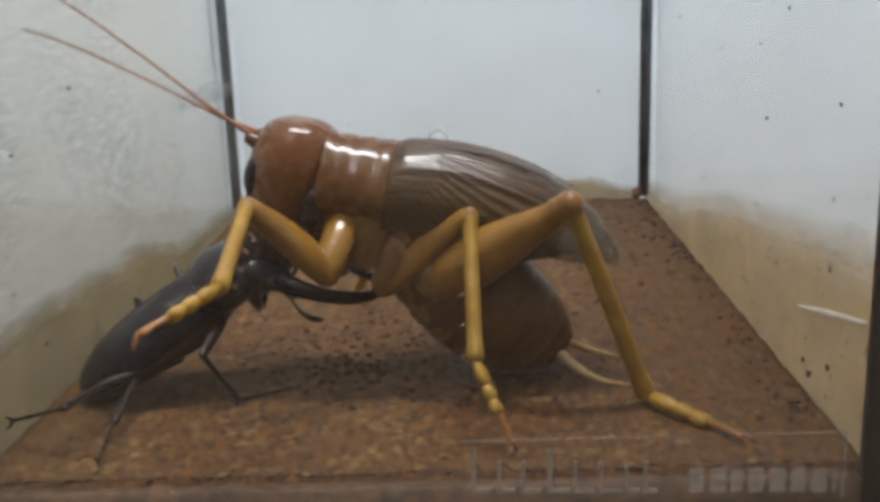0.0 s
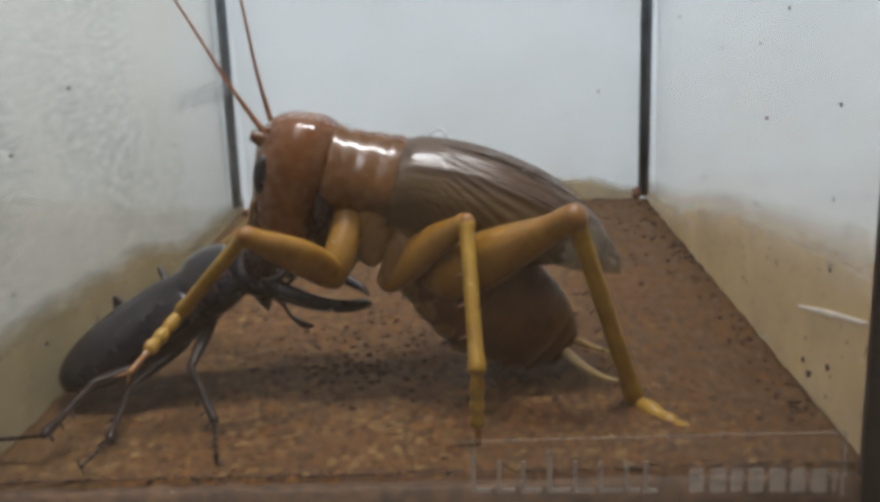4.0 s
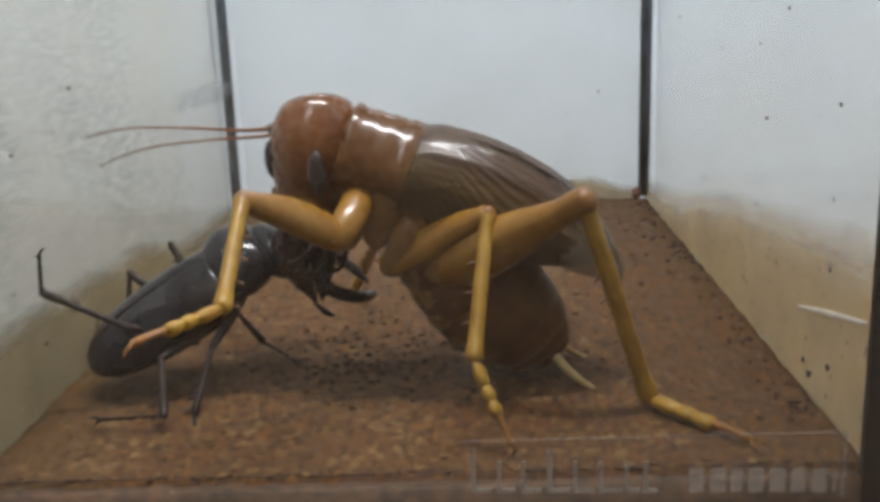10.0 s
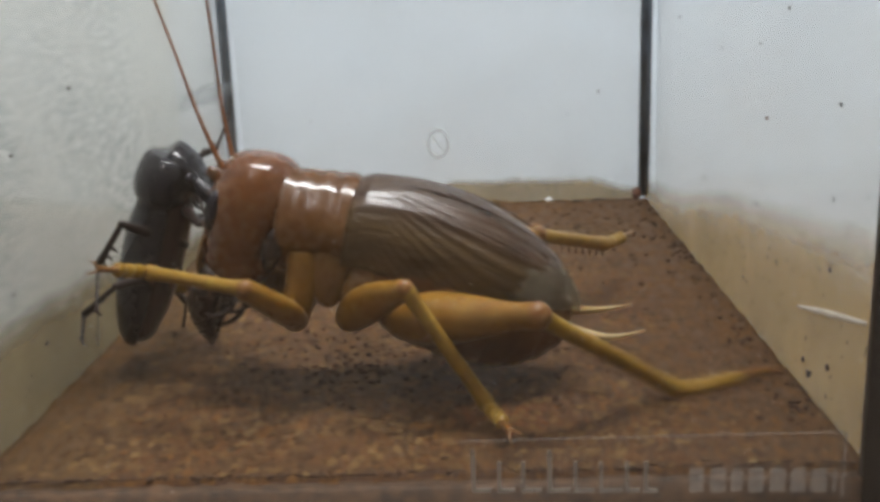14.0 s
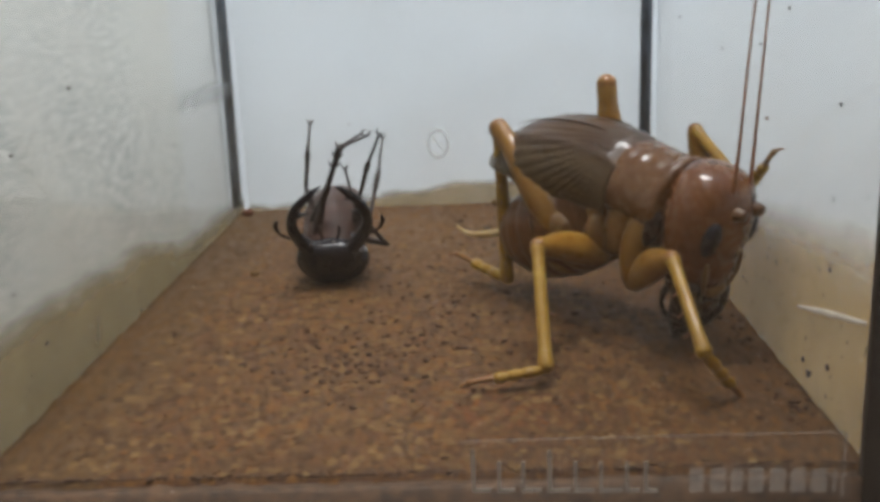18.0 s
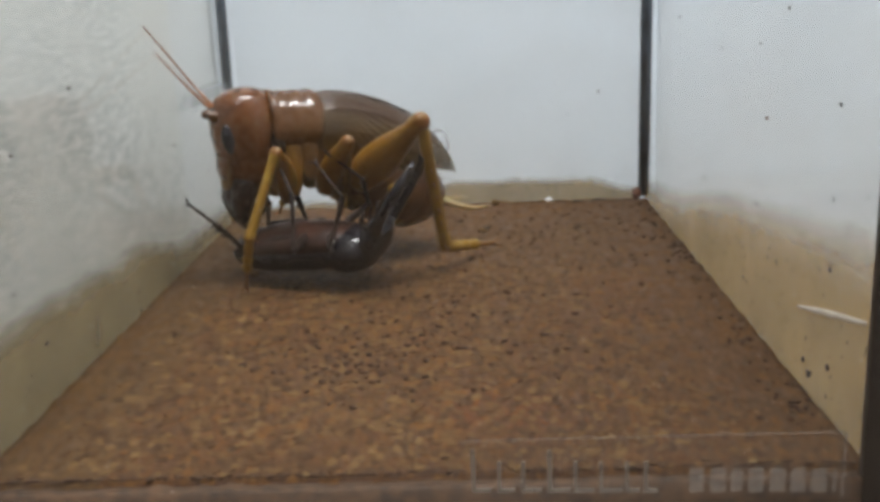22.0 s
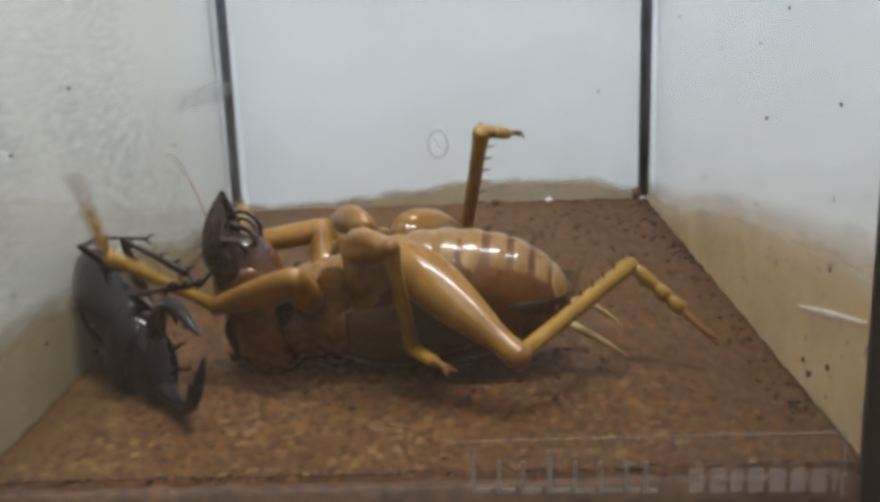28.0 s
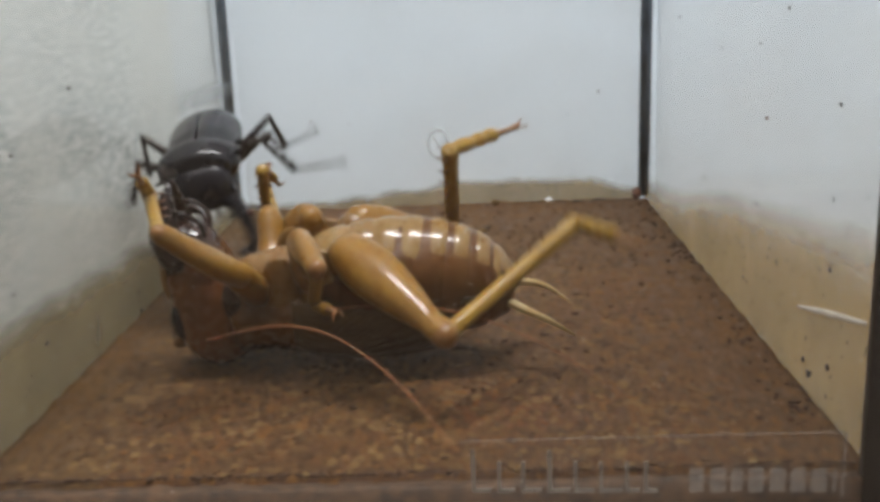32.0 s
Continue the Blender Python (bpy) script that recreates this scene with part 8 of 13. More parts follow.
    rows = [
        (0, 40.8, 0, -19.4, 24.3, 80.9, 24.6), (1, 40.8, 0, -19.4, 52.6, 76.7, 53.4), (2, 40.4, 0, -19.7, 43.6, 79, 44.1), (3, 35.1, 0, -23.6, 75, 81.1, 75.2),
        (6, 33.8, 0, -24.3, 89, 87.6, 89), (7, 29.9, 0, -25.8, -49.3, 95.3, -49.4), (8, 33.4, 0, -24.5, 11.4, 92.6, 11.4), (9, 38.6, 0, -21.3, 41.6, 70.4, 43.3),
        (10, 43.8, 0, -15.9, 20.2, 69.4, 21.4), (11, 40.8, 0, -19.4, -30.5, 78.4, -31.1), (12, 40.8, 0, -19.4, 4.8, 80.8, 4.9),
        (13, 37.1, 0, -22.4, 47.5, 76.1, 48.4), (14, 38.6, 0, -21.3, 19, 61.8, 21.4), (15.27, 30.9, 0, -25.5, -4.3, 30.9, -23.3),
        (16.5, 22.3, 0, -27, 0, -3.2, -49.3), (17, 22.3, 0, -27, 0, -3.2, -49.3), (17.5, 26.7, 0, -26.6, 1.5, -3.3, -24.7), (18, 28.9, 0, -26.1, 0, -0.5, -42.9),
        (18.13, 18.2, 0, -26.7, -7.8, 31.6, -34.8), (18.25, 8.1, 0, -23.1, -13, 64.4, -28.6), (18.37, 0.6, 0, -16.4, 7.2, 96.6, -2.2),
        (18.5, -4, 0, -7.4, -11.6, 128, -14.6), (18.6, -4.9, 0, 2.7, -7.6, 136.5, -10), (18.67, -2, 0, 12.4, -4.9, 145.2, -6.7),
        (18.75, 4.3, 0, 20.4, -3, 154, -4.1), (18.83, 13.1, 0, 25.5, -1.7, 162.9, -2), (18.93, 23.1, 0, 27, -0.7, 171.8, -0.2), (19, 33, 0, 24.7, 0, -179.3, 1.5),
        (19.1, 19.9, 0, 26.9, -0.2, 166.4, 0.9), (19.17, 7.3, 0, 22.6, -0.6, 152.1, 0.1), (19.25, -1.7, 0, 12.9, -1.3, 138.6, -0.8),
        (19.33, -5, 0, 0, -2.6, 125.2, -2.3), (19.4, -1.6, 0, -13.1, -5.8, 111, -5.8), (19.5, 7.7, 0, -22.9, -22.3, 97.1, -22.5),
        (19.6, -0.5, 0, -15, -78.1, 86.9, -80), (19.67, -4.6, 0, -4.4, -46.5, 78.4, -50.2), (19.75, -4.1, 0, 7, -41.2, 69.3, -46.8),
        (19.83, 1, 0, 17, -38.6, 60.2, -46), (19.93, 9.7, 0, 24.1, -36.7, 51.1, -46.1), (20, 20.6, 0, 27, -35.1, 42, -46.5),
        (20.07, 9.6, 0, 24, -23.6, 33.4, -33.1), (20.17, 0.8, 0, 16.7, -15.4, 23.2, -22.9), (20.25, -4.2, 0, 6.5, -9.7, 12, -14.9),
        (20.33, -4.6, 0, -4.8, -5.7, 0.2, -8.2), (20.4, -0.2, 0, -15.4, -3, -11.9, -2.2), (20.5, 8.1, 0, -23.1, -1.5, -24.3, 3.6),
        (20.6, 1.2, 0, -17.2, -0.8, -36.3, 2.6), (20.67, -3.3, 0, -9.4, 0.3, -48.3, 1.1), (20.75, -5, 0, -0.5, 2.4, -60.3, -1.3),
        (20.83, -3.6, 0, 8.6, 7.5, -72.2, -6.7), (20.93, 0.8, 0, 16.7, 31.2, -83.4, -30.6), (21, 7.7, 0, 22.9, -35.8, -97.8, 36.1),
        (21.5, 7.7, 0, 22.9, -36.7, -97.8, 37), (22, 7.7, 0, 22.9, -42.5, -98.3, 42.8), (22.5, 7.7, 0, 22.9, -45.3, -98.5, 45.7),
        (23, 7.7, 0, 22.9, -47.5, -98.7, 47.9), (23.5, 7.7, 0, 22.9, -33.1, -97.6, 33.3), (23.6, 8, 0, 23.1, 8, -81.1, -5.5),
        (23.67, 8.4, 0, 23.3, -2.5, -65.8, 7.5), (23.75, 8.7, 0, 23.5, -3.9, -50.4, 11.4), (24, 9.7, 0, 24.1, -1.4, -4.2, 18.7),
        (24.25, 8.7, 0, 23.5, -1.6, -50.3, 9.2), (24.33, 8.4, 0, 23.3, 2.3, -65.5, 2.8), (24.4, 8, 0, 23.1, 21.5, -80, -18.8),
        (24.5, 7.7, 0, 22.9, -50.1, -99, 50.5), (25, 7.7, 0, 22.9, 61.8, -100.6, -62.2), (25.5, 7.7, 0, 22.9, -1.1, -96.7, 1.1),
        (27.5, 7.7, 0, 22.9, 7.1, -96.7, -7.1), (27.63, -1.3, 0, 13.7, -0.9, -70, 0.4), (27.75, -5, 0, 1.4, -0.1, -43.4, -1.1),
        (27.83, -4, 0, -7.3, -0.1, -25.7, -1.6), (27.93, -0.3, 0, -15.2, -0.2, -7.9, -2), (28, 5.8, 0, -21.6, -0.4, 9.8, -2.4),
        (28.27, 13.2, 0, -25.5, 2, 9.8, 11.6), (28.5, 21.5, 0, -27, 4.4, 9.3, 25.5), (29, 11.8, 0, -25, 0, 14.4, 32.7), (29.5, 15.5, 0, -26.2, 8.9, 38.2, 14.3),
        (30, 3.7, 0, -19.9, 0, 57.8, 65.4), (31, 15.3, 0, -26.1, 0, 32.8, 70.7), (31.5, 5.5, 0, -21.4, 21, 30, 27.2), (32, -1.6, 0, -13.1, -0.7, -5.6, 7.5),
    ]
    path(MOVES["RM_tarsus"], rows)
    path(MOVES["RM_claw"], rows)
    still(MOVES["LH_femur"], -11.5, 7, -11, [
        (0, 16, -41, 152), (1, 20, -48, 146), (2, 15, -42, 149), (3, 18, -37, 149), (5.5, 35, -37, 134), (5.75, -5, -43, 149), (6, -46, -39, 166),
        (6.5, -7, -42, 152), (7, 32, -37, 139), (7.5, -6, -47, 151), (8, -51, -48, 170), (9, -27, -65, 149), (9.5, 0, -55, 144), (10, 20, -44, 147),
        (11, 19, -32, 150), (12, 18, -31, 149), (13, 12, -42, 149), (13.17, 24, -31, 155), (13.33, 35, -22, 163), (13.4, 42, -18, 168), (13.5, 48, -14, 173),
        (13.67, 51, -16, 162), (13.73, 53, -16, 158), (13.8, 54, -17, 153), (13.87, 55, -17, 149), (13.93, 57, -17, 145), (14, 58, -18, 140), (14.07, 60, -14, 149),
        (14.17, 63, -12, 158), (14.27, 66, -9, 167), (14.33, 70, -8, 177), (14.4, 73, -7, -174), (14.5, 77, -6, -165), (14.83, -91, -167, 10),
        (15.17, -79, -162, 4), (15.5, -65, -158, -4), (15.83, 76, -21, 161), (16.17, 38, -29, 149), (16.5, -4, -42, 145), (17, -4, -42, 145), (17.13, 11, -41, 154),
        (17.27, 25, -42, 162), (17.37, 39, -45, 171), (17.5, -126, -131, -2), (17.57, -117, -128, 2), (17.63, -108, -125, 6), (17.7, -99, -122, 8),
        (17.8, -89, -118, 10), (17.87, -78, -114, 10), (17.93, -65, -110, 9), (18, -49, -107, 4), (18.25, -22, -124, -13), (18.5, -10, -142, -15),
        (18.75, -8, -149, -60), (19, -11, -155, -102), (19.1, 162, -11, 76), (19.17, 155, 2, 73), (19.25, 147, 14, 68), (19.33, 137, 25, 61), (19.4, 124, 36, 49),
        (19.5, 107, 43, 34), (19.6, 140, 42, 67), (19.67, -14, 151, -88), (19.73, 3, 170, -74), (19.83, 14, -168, -65), (19.9, 23, -145, -59), (20, 33, -121, -57),
        (20.25, 46, -115, -69), (20.5, 66, -111, -87), (20.67, 55, -118, -89), (20.83, 45, -125, -94), (20.9, 41, -128, -96), (21, 36, -131, -99),
        (21.1, -138, -32, 97), (21.17, -128, -16, 112), (21.25, -114, -4, 129), (21.33, -97, 3, 149), (21.4, -79, 4, 170), (21.5, -62, -1, -169),
        (21.6, -79, 4, 175), (21.67, -97, 5, 158), (21.75, -114, 0, 142), (21.83, -129, -9, 128), (21.93, 38, -159, -63), (22, 26, -145, -73),
        (22.25, 13, -167, -84), (22.33, -172, -6, 92), (22.4, -177, 0, 87), (22.5, 177, 6, 81), (23, 175, 19, 67), (23.25, 163, -19, 59), (23.33, 160, -32, 58),
        (23.4, 157, -44, 57), (23.5, 153, -57, 58), (23.6, -74, -106, -74), (23.67, -140, -116, -6), (23.75, 22, -43, -167), (23.83, 29, -30, 157),
        (23.9, 26, -15, 125), (24, 15, -3, 93), (24.07, 13, -20, 133), (24.17, -1, -31, 178), (24.25, -20, -29, -133), (24.37, -53, -49, -104),
        (24.5, -103, -49, -58), (24.6, -99, -39, -72), (24.67, -98, -28, -83), (24.75, -99, -18, -93), (24.83, -102, -8, -103), (24.93, -107, 2, -114),
        (25, -113, 10, -125), (25.25, 23, -178, 12), (25.33, 11, -168, 0), (25.4, 2, -156, -9), (25.5, -7, -142, -18), (26.5, 17, -163, -19), (27.5, 40, 178, -12),
        (27.75, 33, -172, -41), (28, 31, -159, -70), (28.5, 37, -162, -68), (28.63, 16, -157, -63), (28.75, -5, -155, -56), (28.87, -27, -155, -49),
        (29, -48, -158, -43), (29.1, -62, -160, -45), (29.17, 105, -19, 132), (29.25, 92, -19, 130), (29.33, 79, -19, 128), (29.4, 66, -20, 125),
        (29.5, 52, -22, 123), (30, 52, -17, 133), (30.27, 35, -14, 120), (30.5, 18, -15, 107), (30.75, 31, -15, 116), (31, 44, -17, 124), (31.25, 14, -19, 133),
        (31.5, -16, -16, 141), (31.73, 11, -23, 139), (32, 39, -28, 134),
    ])
    still(MOVES["LH_tibia"], 33, 0, 0, [
        (0, 0, 104, 0), (1, 0, 109, 0), (2, 0, 105, 0), (3, 0, 108, 0), (5.5, 0, 105, 0), (5.75, 0, 96, 0), (6, 0, 87, 0), (6.5, 0, 96, 0), (7, 0, 104, 0),
        (7.5, 0, 95, 0), (8, 0, 86, 0), (9, 0, 95, 0), (9.5, 0, 99, 0), (10, 0, 103, 0), (11, 0, 94, 0), (12, 0, 98, 0), (13, 0, 112, 0), (13.17, 0, 140, 0),
        (13.33, 0, 169, 0), (13.4, 0, -177, 0), (13.5, 0, -163, 0), (13.67, 0, -135, 0), (13.73, 0, -164, 0), (13.8, 0, 168, 0), (13.87, 0, 139, 0),
        (13.93, 0, 111, 0), (14, 0, 82, 0), (14.07, 0, 55, 0), (14.17, 0, 27, 0), (14.27, 0, 0, 0), (14.33, 0, -27, 0), (14.4, 0, -55, 0), (14.5, 0, -82, 0),
        (14.83, 0, -53, 0), (15.17, 0, -25, 0), (15.5, 0, 4, 0), (15.83, 0, 32, 0), (16.17, 0, 61, 0), (16.5, 0, 89, 0), (17, 0, 89, 0), (17.13, 0, 109, 0),
        (17.27, 0, 129, 0), (17.37, 0, 149, 0), (17.5, 0, 169, 0), (17.57, 0, -180, 0), (17.63, 0, -169, 0), (17.7, 0, -157, 0), (17.8, 0, -146, 0),
        (17.87, 0, -135, 0), (17.93, 0, -123, 0), (18, 0, -112, 0), (18.25, 0, -108, 0), (18.5, 0, -104, 0), (18.75, 0, -79, 0), (19, 0, -53, 0), (19.1, 0, -82, 0),
        (19.17, 0, -111, 0), (19.25, 0, -140, 0), (19.33, 0, -168, 0), (19.4, 0, 163, 0), (19.5, 0, 134, 0), (19.6, 0, 105, 0), (19.67, 0, 76, 0),
        (19.73, 0, 47, 0), (19.83, 0, 18, 0), (19.9, 0, -11, 0), (20, 0, -40, 0), (20.25, 0, -68, 0), (20.5, 0, -96, 0), (20.67, 0, -110, 0), (20.83, 0, -123, 0),
        (20.9, 0, -130, 0), (21, 0, -137, 0), (21.1, 0, -156, 0), (21.17, 0, -175, 0), (21.25, 0, 167, 0), (21.33, 0, 149, 0), (21.4, 0, 129, 0), (21.5, 0, 110, 0),
        (21.6, 0, 130, 0), (21.67, 0, 150, 0), (21.75, 0, 170, 0), (21.83, 0, -170, 0), (21.93, 0, -150, 0), (22, 0, -130, 0), (22.25, 0, -119, 0),
        (22.33, 0, -115, 0), (22.4, 0, -112, 0), (22.5, 0, -108, 0), (23, 0, -85, 0), (23.25, 0, -109, 0), (23.33, 0, -117, 0), (23.4, 0, -125, 0),
        (23.5, 0, -133, 0), (23.6, 0, -103, 0), (23.67, 0, -74, 0), (23.75, 0, -45, 0), (23.83, 0, -15, 0), (23.9, 0, 49, 0), (24, 0, 112, 0), (24.07, 0, 104, 0),
        (24.17, 0, 96, 0), (24.25, 0, 88, 0), (24.37, 0, 110, 0), (24.5, 0, 132, 0), (24.6, 0, 153, 0), (24.67, 0, 173, 0), (24.75, 0, -166, 0),
        (24.83, 0, -145, 0), (24.93, 0, -124, 0), (25, 0, -103, 0), (25.25, 0, -103, 0), (25.33, 0, -104, 0), (25.4, 0, -104, 0), (25.5, 0, -104, 0),
        (26.5, 0, -134, 0), (27.5, 0, -163, 0), (27.75, 0, -151, 0), (28, 0, -139, 0), (28.5, 0, -140, 0), (28.63, 0, -116, 0), (28.75, 0, -91, 0),
        (28.87, 0, -66, 0), (29, 0, -41, 0), (29.1, 0, -11, 0), (29.17, 0, 19, 0), (29.25, 0, 49, 0), (29.33, 0, 79, 0), (29.4, 0, 109, 0), (29.5, 0, 139, 0),
        (30, 0, 129, 0), (30.27, 0, 148, 0), (30.5, 0, 167, 0), (30.75, 0, 150, 0), (31, 0, 133, 0), (31.25, 0, 118, 0), (31.5, 0, 103, 0), (31.73, 0, 120, 0),
        (32, 0, 138, 0),
    ])
    rows = [
        (0, 23.6, 0, -37.8, -17.8, 26.6, -35.7), (1, 20.3, 0, -36.9, -21.4, 34.3, -34.8), (2, 22.9, 0, -37.7, -19.7, 33, -33.4),
        (3, 20.9, 0, -37.1, -19.3, 26.2, -38.4), (5.5, 22.9, 0, -37.7, -9.7, 24.7, -22.3), (5.75, 28.9, 0, -38.8, 14.2, 26.4, 26.9),
        (6, 35, 0, -38.9, 31.1, 11.9, 71.2), (6.5, 29.3, 0, -38.8, 12.1, 25.1, 21.5), (7, 23.6, 0, -37.8, -11.2, 19.2, -31), (7.5, 29.6, 0, -38.9, 4.1, 17.1, 21.1),
        (8, 35.7, 0, -38.9, 11.9, 4.4, 69.9), (9, 29.6, 0, -38.9, 0, 6, 80.2), (9.5, 26.9, 0, -38.5, -1.5, 18.5, 27.3), (10, 24.2, 0, -38, -13.3, 24.5, -29.8),
        (11, 30.3, 0, -38.9, -10.6, 19.2, -29.7), (12, 27.6, 0, -38.6, -12.4, 20.6, -32), (13, 18.4, 0, -36.2, -20.5, 41.4, -29.5),
        (13.17, 2.9, 0, -24.8, -18.7, 43.9, -18.2), (13.33, -5.3, 0, -7.4, -16.1, 46.1, -6.4), (13.4, -5.9, 0, 2, -14.5, 47.1, 0),
        (13.5, -4.3, 0, 11.4, -12.7, 47.9, 6.5), (13.67, 5.4, 0, 27.6, -8.7, 49.2, 19.8), (13.73, -4.4, 0, 11, -7, 49.5, 25.1),
        (13.8, -5.1, 0, -8.2, -5.3, 49.7, 30.5), (13.87, 3.4, 0, -25.4, -3.5, 49.8, 35.8), (13.93, 19.2, 0, -36.5, -1.8, 49.8, 41.2),
        (14, 38.3, 0, -38.6, 0, 49.7, 46.5), (14.07, 55.5, 0, -31.9, -4, 40.9, 36.8), (14.17, 67.6, 0, -18, -5.7, 31.8, 28.9),
        (14.27, 72, 0, -0.1, -5.9, 22.6, 21.9), (14.33, 67.7, 0, 17.9, -5, 13.4, 15.4), (14.4, 55.6, 0, 31.8, -3.1, 4.3, 8.8),
        (14.5, 38.4, 0, 38.6, -0.1, -4.4, 1.9), (14.83, 56.2, 0, 31.3, -23.9, -0.8, 19.8), (15.17, 68.4, 0, 16.4, -45.6, 9.4, 34.9),
        (15.5, 71.9, 0, -2.5, -65.4, 24.3, 45.9), (15.83, 66, 0, -20.8, -85.1, 41.9, 51.7), (16.17, 52, 0, -34.1, -110.8, 59.9, 48.1),
        (16.5, 33.4, 0, -39, -164.9, 72.9, 14.4), (17, 33.4, 0, -39, -164.9, 72.9, 14.4), (17.13, 20.1, 0, -36.8, -106.7, 39.2, 70.8),
        (17.27, 8.4, 0, -30.3, -95.4, -3.1, 79.4), (17.37, -0.4, 0, -20.1, -87.5, -46.1, 80.6), (17.5, -5.2, 0, -7.6, -3.3, -85.4, 3.1),
        (17.57, -6, 0, 0, 12.3, -91.5, -12.5), (17.63, -5.2, 0, 7.7, 2.8, -97.5, -3), (17.7, -3, 0, 15.1, 1.7, -103.5, -1.9),
        (17.8, 0.7, 0, 21.8, 1.3, -109.5, -1.5), (17.87, 5.6, 0, 27.7, 1.1, -115.5, -1.3), (17.93, 11.6, 0, 32.6, 1, -121.6, -1.2),
        (18, 18.4, 0, 36.2, 0.9, -127.6, -1.1), (18.25, 20.9, 0, 37.1, 82.2, -82.7, -85), (18.5, 23.6, 0, 37.8, 17.7, -48.1, -23.2),
        (18.75, 40.8, 0, 38.2, 0.7, -49.4, -0.7), (19, 56.5, 0, 31.1, -15.5, -46.4, 21), (19.1, 38.4, 0, 38.6, -12.3, -31.3, 5.4),
        (19.17, 19, 0, 36.4, -13.8, -16, -7.7), (19.25, 3.3, 0, 25.3, -18.2, -2.2, -19.8), (19.33, -5.1, 0, 8.1, -25.5, 10.3, -33.2),
        (19.4, -4.3, 0, -11.4, -36.8, 21.2, -49.9), (19.5, 5.9, 0, -28.1, -52, 28, -69.9), (19.6, 22.9, 0, -37.7, -78.2, 40.8, -101),
        (19.67, 42.4, 0, -37.8, 69.2, 141, 41.6), (19.73, 59.6, 0, -28.5, 45.9, 156.3, 13.1), (19.83, 70.1, 0, -12.1, 33.5, 178.1, -5.9),
        (19.9, 71.3, 0, 7.4, 28.1, -157.5, -21.1), (20, 62.9, 0, 25.1, 30.2, -132.6, -38.4), (20.25, 47.6, 0, 36.2, -15.7, -72.1, 3.9),
        (20.5, 28.9, 0, 38.8, 7.5, -17.5, -23.6), (20.67, 19.7, 0, 36.7, 67, -58.3, -61), (20.83, 11.7, 0, 32.7, -23.4, -143.5, 49.5),
        (20.9, 7.9, 0, 29.9, -4.2, -167.7, 43.1), (21, 4.5, 0, 26.6, 12.2, 167.5, 44.8), (21.1, -2.6, 0, 15.8, 8.7, -164, 38.9),
        (21.17, -5.9, 0, 3.3, 7.9, -135.3, 33.2), (21.25, -5, 0, -8.8, 15.4, -106.8, 20.5), (21.33, -0.3, 0, -20.2, -22.1, -76.5, 53.2),
        (21.4, 8.3, 0, -30.1, -11, -48.1, 37), (21.5, 19.7, 0, -36.6, -11.4, -19.4, 31.2), (21.6, 7.9, 0, -29.9, -2.2, -35.2, 19.8),
        (21.67, -0.8, 0, -19.5, 13.8, -48.4, 1.8), (21.75, -5.4, 0, -6.8, 40.3, -56, -26.4), (21.83, -5.4, 0, 6.8, 71.4, -54.1, -59.3),
        (21.93, -0.8, 0, 19.5, 93.9, -43.9, -83.5), (22, 7.9, 0, 29.9, 106.9, -29.5, -98.5), (22.25, 14.1, 0, 34.1, 37.7, -34, -21.8),
        (22.33, 16.3, 0, 35.2, 21.8, -20.4, -3.2), (22.4, 18.6, 0, 36.2, 11.8, -3.5, 10.2), (22.5, 20.9, 0, 37.1, 5.7, 15.1, 20.9),
        (23, 36.4, 0, 38.9, -19, 34.7, -31.2), (23.25, 20.3, 0, 36.9, -4.5, 23.3, -3.8), (23.33, 15.3, 0, 34.7, -1.4, 18.3, 4),
        (23.4, 10.6, 0, 31.9, 0.9, 13.1, 11.3), (23.5, 6.4, 0, 28.5, 2.5, 7.6, 18.3), (23.6, 23.9, 0, 37.9, -1.1, 11.9, 31.8),
        (23.67, 43.7, 0, 37.5, -3.6, 16.8, 45.2), (23.75, 60.8, 0, 27.3, -4.9, 21.9, 58), (23.83, 70.7, 0, 10.1, -4.9, 27.1, 71.2),
        (23.9, 58.8, 0, -29.2, -3.3, 32.5, 86.1), (24, 18.3, 0, -36.1, 0, 37.3, 102), (24.07, 23.5, 0, -37.8, -10.4, 26.4, 73.7),
        (24.17, 28.9, 0, -38.8, -13.7, 12.7, 49.9), (24.25, 34.4, 0, -39, -11.2, -1.1, 27.4), (24.37, 19.7, 0, -36.6, 2.3, -17.2, -9.2),
        (24.5, 6.9, 0, -29, 24, -21.3, -50.8), (24.6, -1.6, 0, -17.9, 21.1, -9.4, -31.4), (24.67, -5.7, 0, -4.5, 22.3, 2.9, -12.8),
        (24.75, -4.8, 0, 9.4, 27.5, 14, 6.6), (24.83, 1.1, 0, 22.4, 36.7, 22.7, 28.2), (24.93, 11.2, 0, 32.3, 49.2, 27.3, 52.1), (25, 24.2, 0, 38, 63, 26.8, 77.1),
        (25.25, 23.9, 0, 37.9, 23.1, -1.3, 20.7), (25.33, 23.8, 0, 37.9, 17.4, -16.5, 6.8), (25.4, 23.7, 0, 37.9, 15.3, -32.7, -7.1),
        (25.5, 23.6, 0, 37.8, 18.6, -48.7, -24.1), (26.5, 6.2, 0, 28.3, -14.4, -65.2, 12.8), (27.5, -4.3, 0, 11.4, -69.7, -62.2, 71.8),
        (27.75, -1.1, 0, 18.9, -16.6, -40.5, 18.4), (28, 3.6, 0, 25.6, -0.2, -5.5, 1.6), (28.5, 3.1, 0, 25.1, 2, -25.5, -4.5),
        (28.63, 16.2, 0, 35.2, -0.4, -22.7, 2.3), (28.75, 32.3, 0, 39, -2.4, -19.7, 8.9), (28.87, 48.9, 0, 35.6, -3.9, -16.5, 15.2),
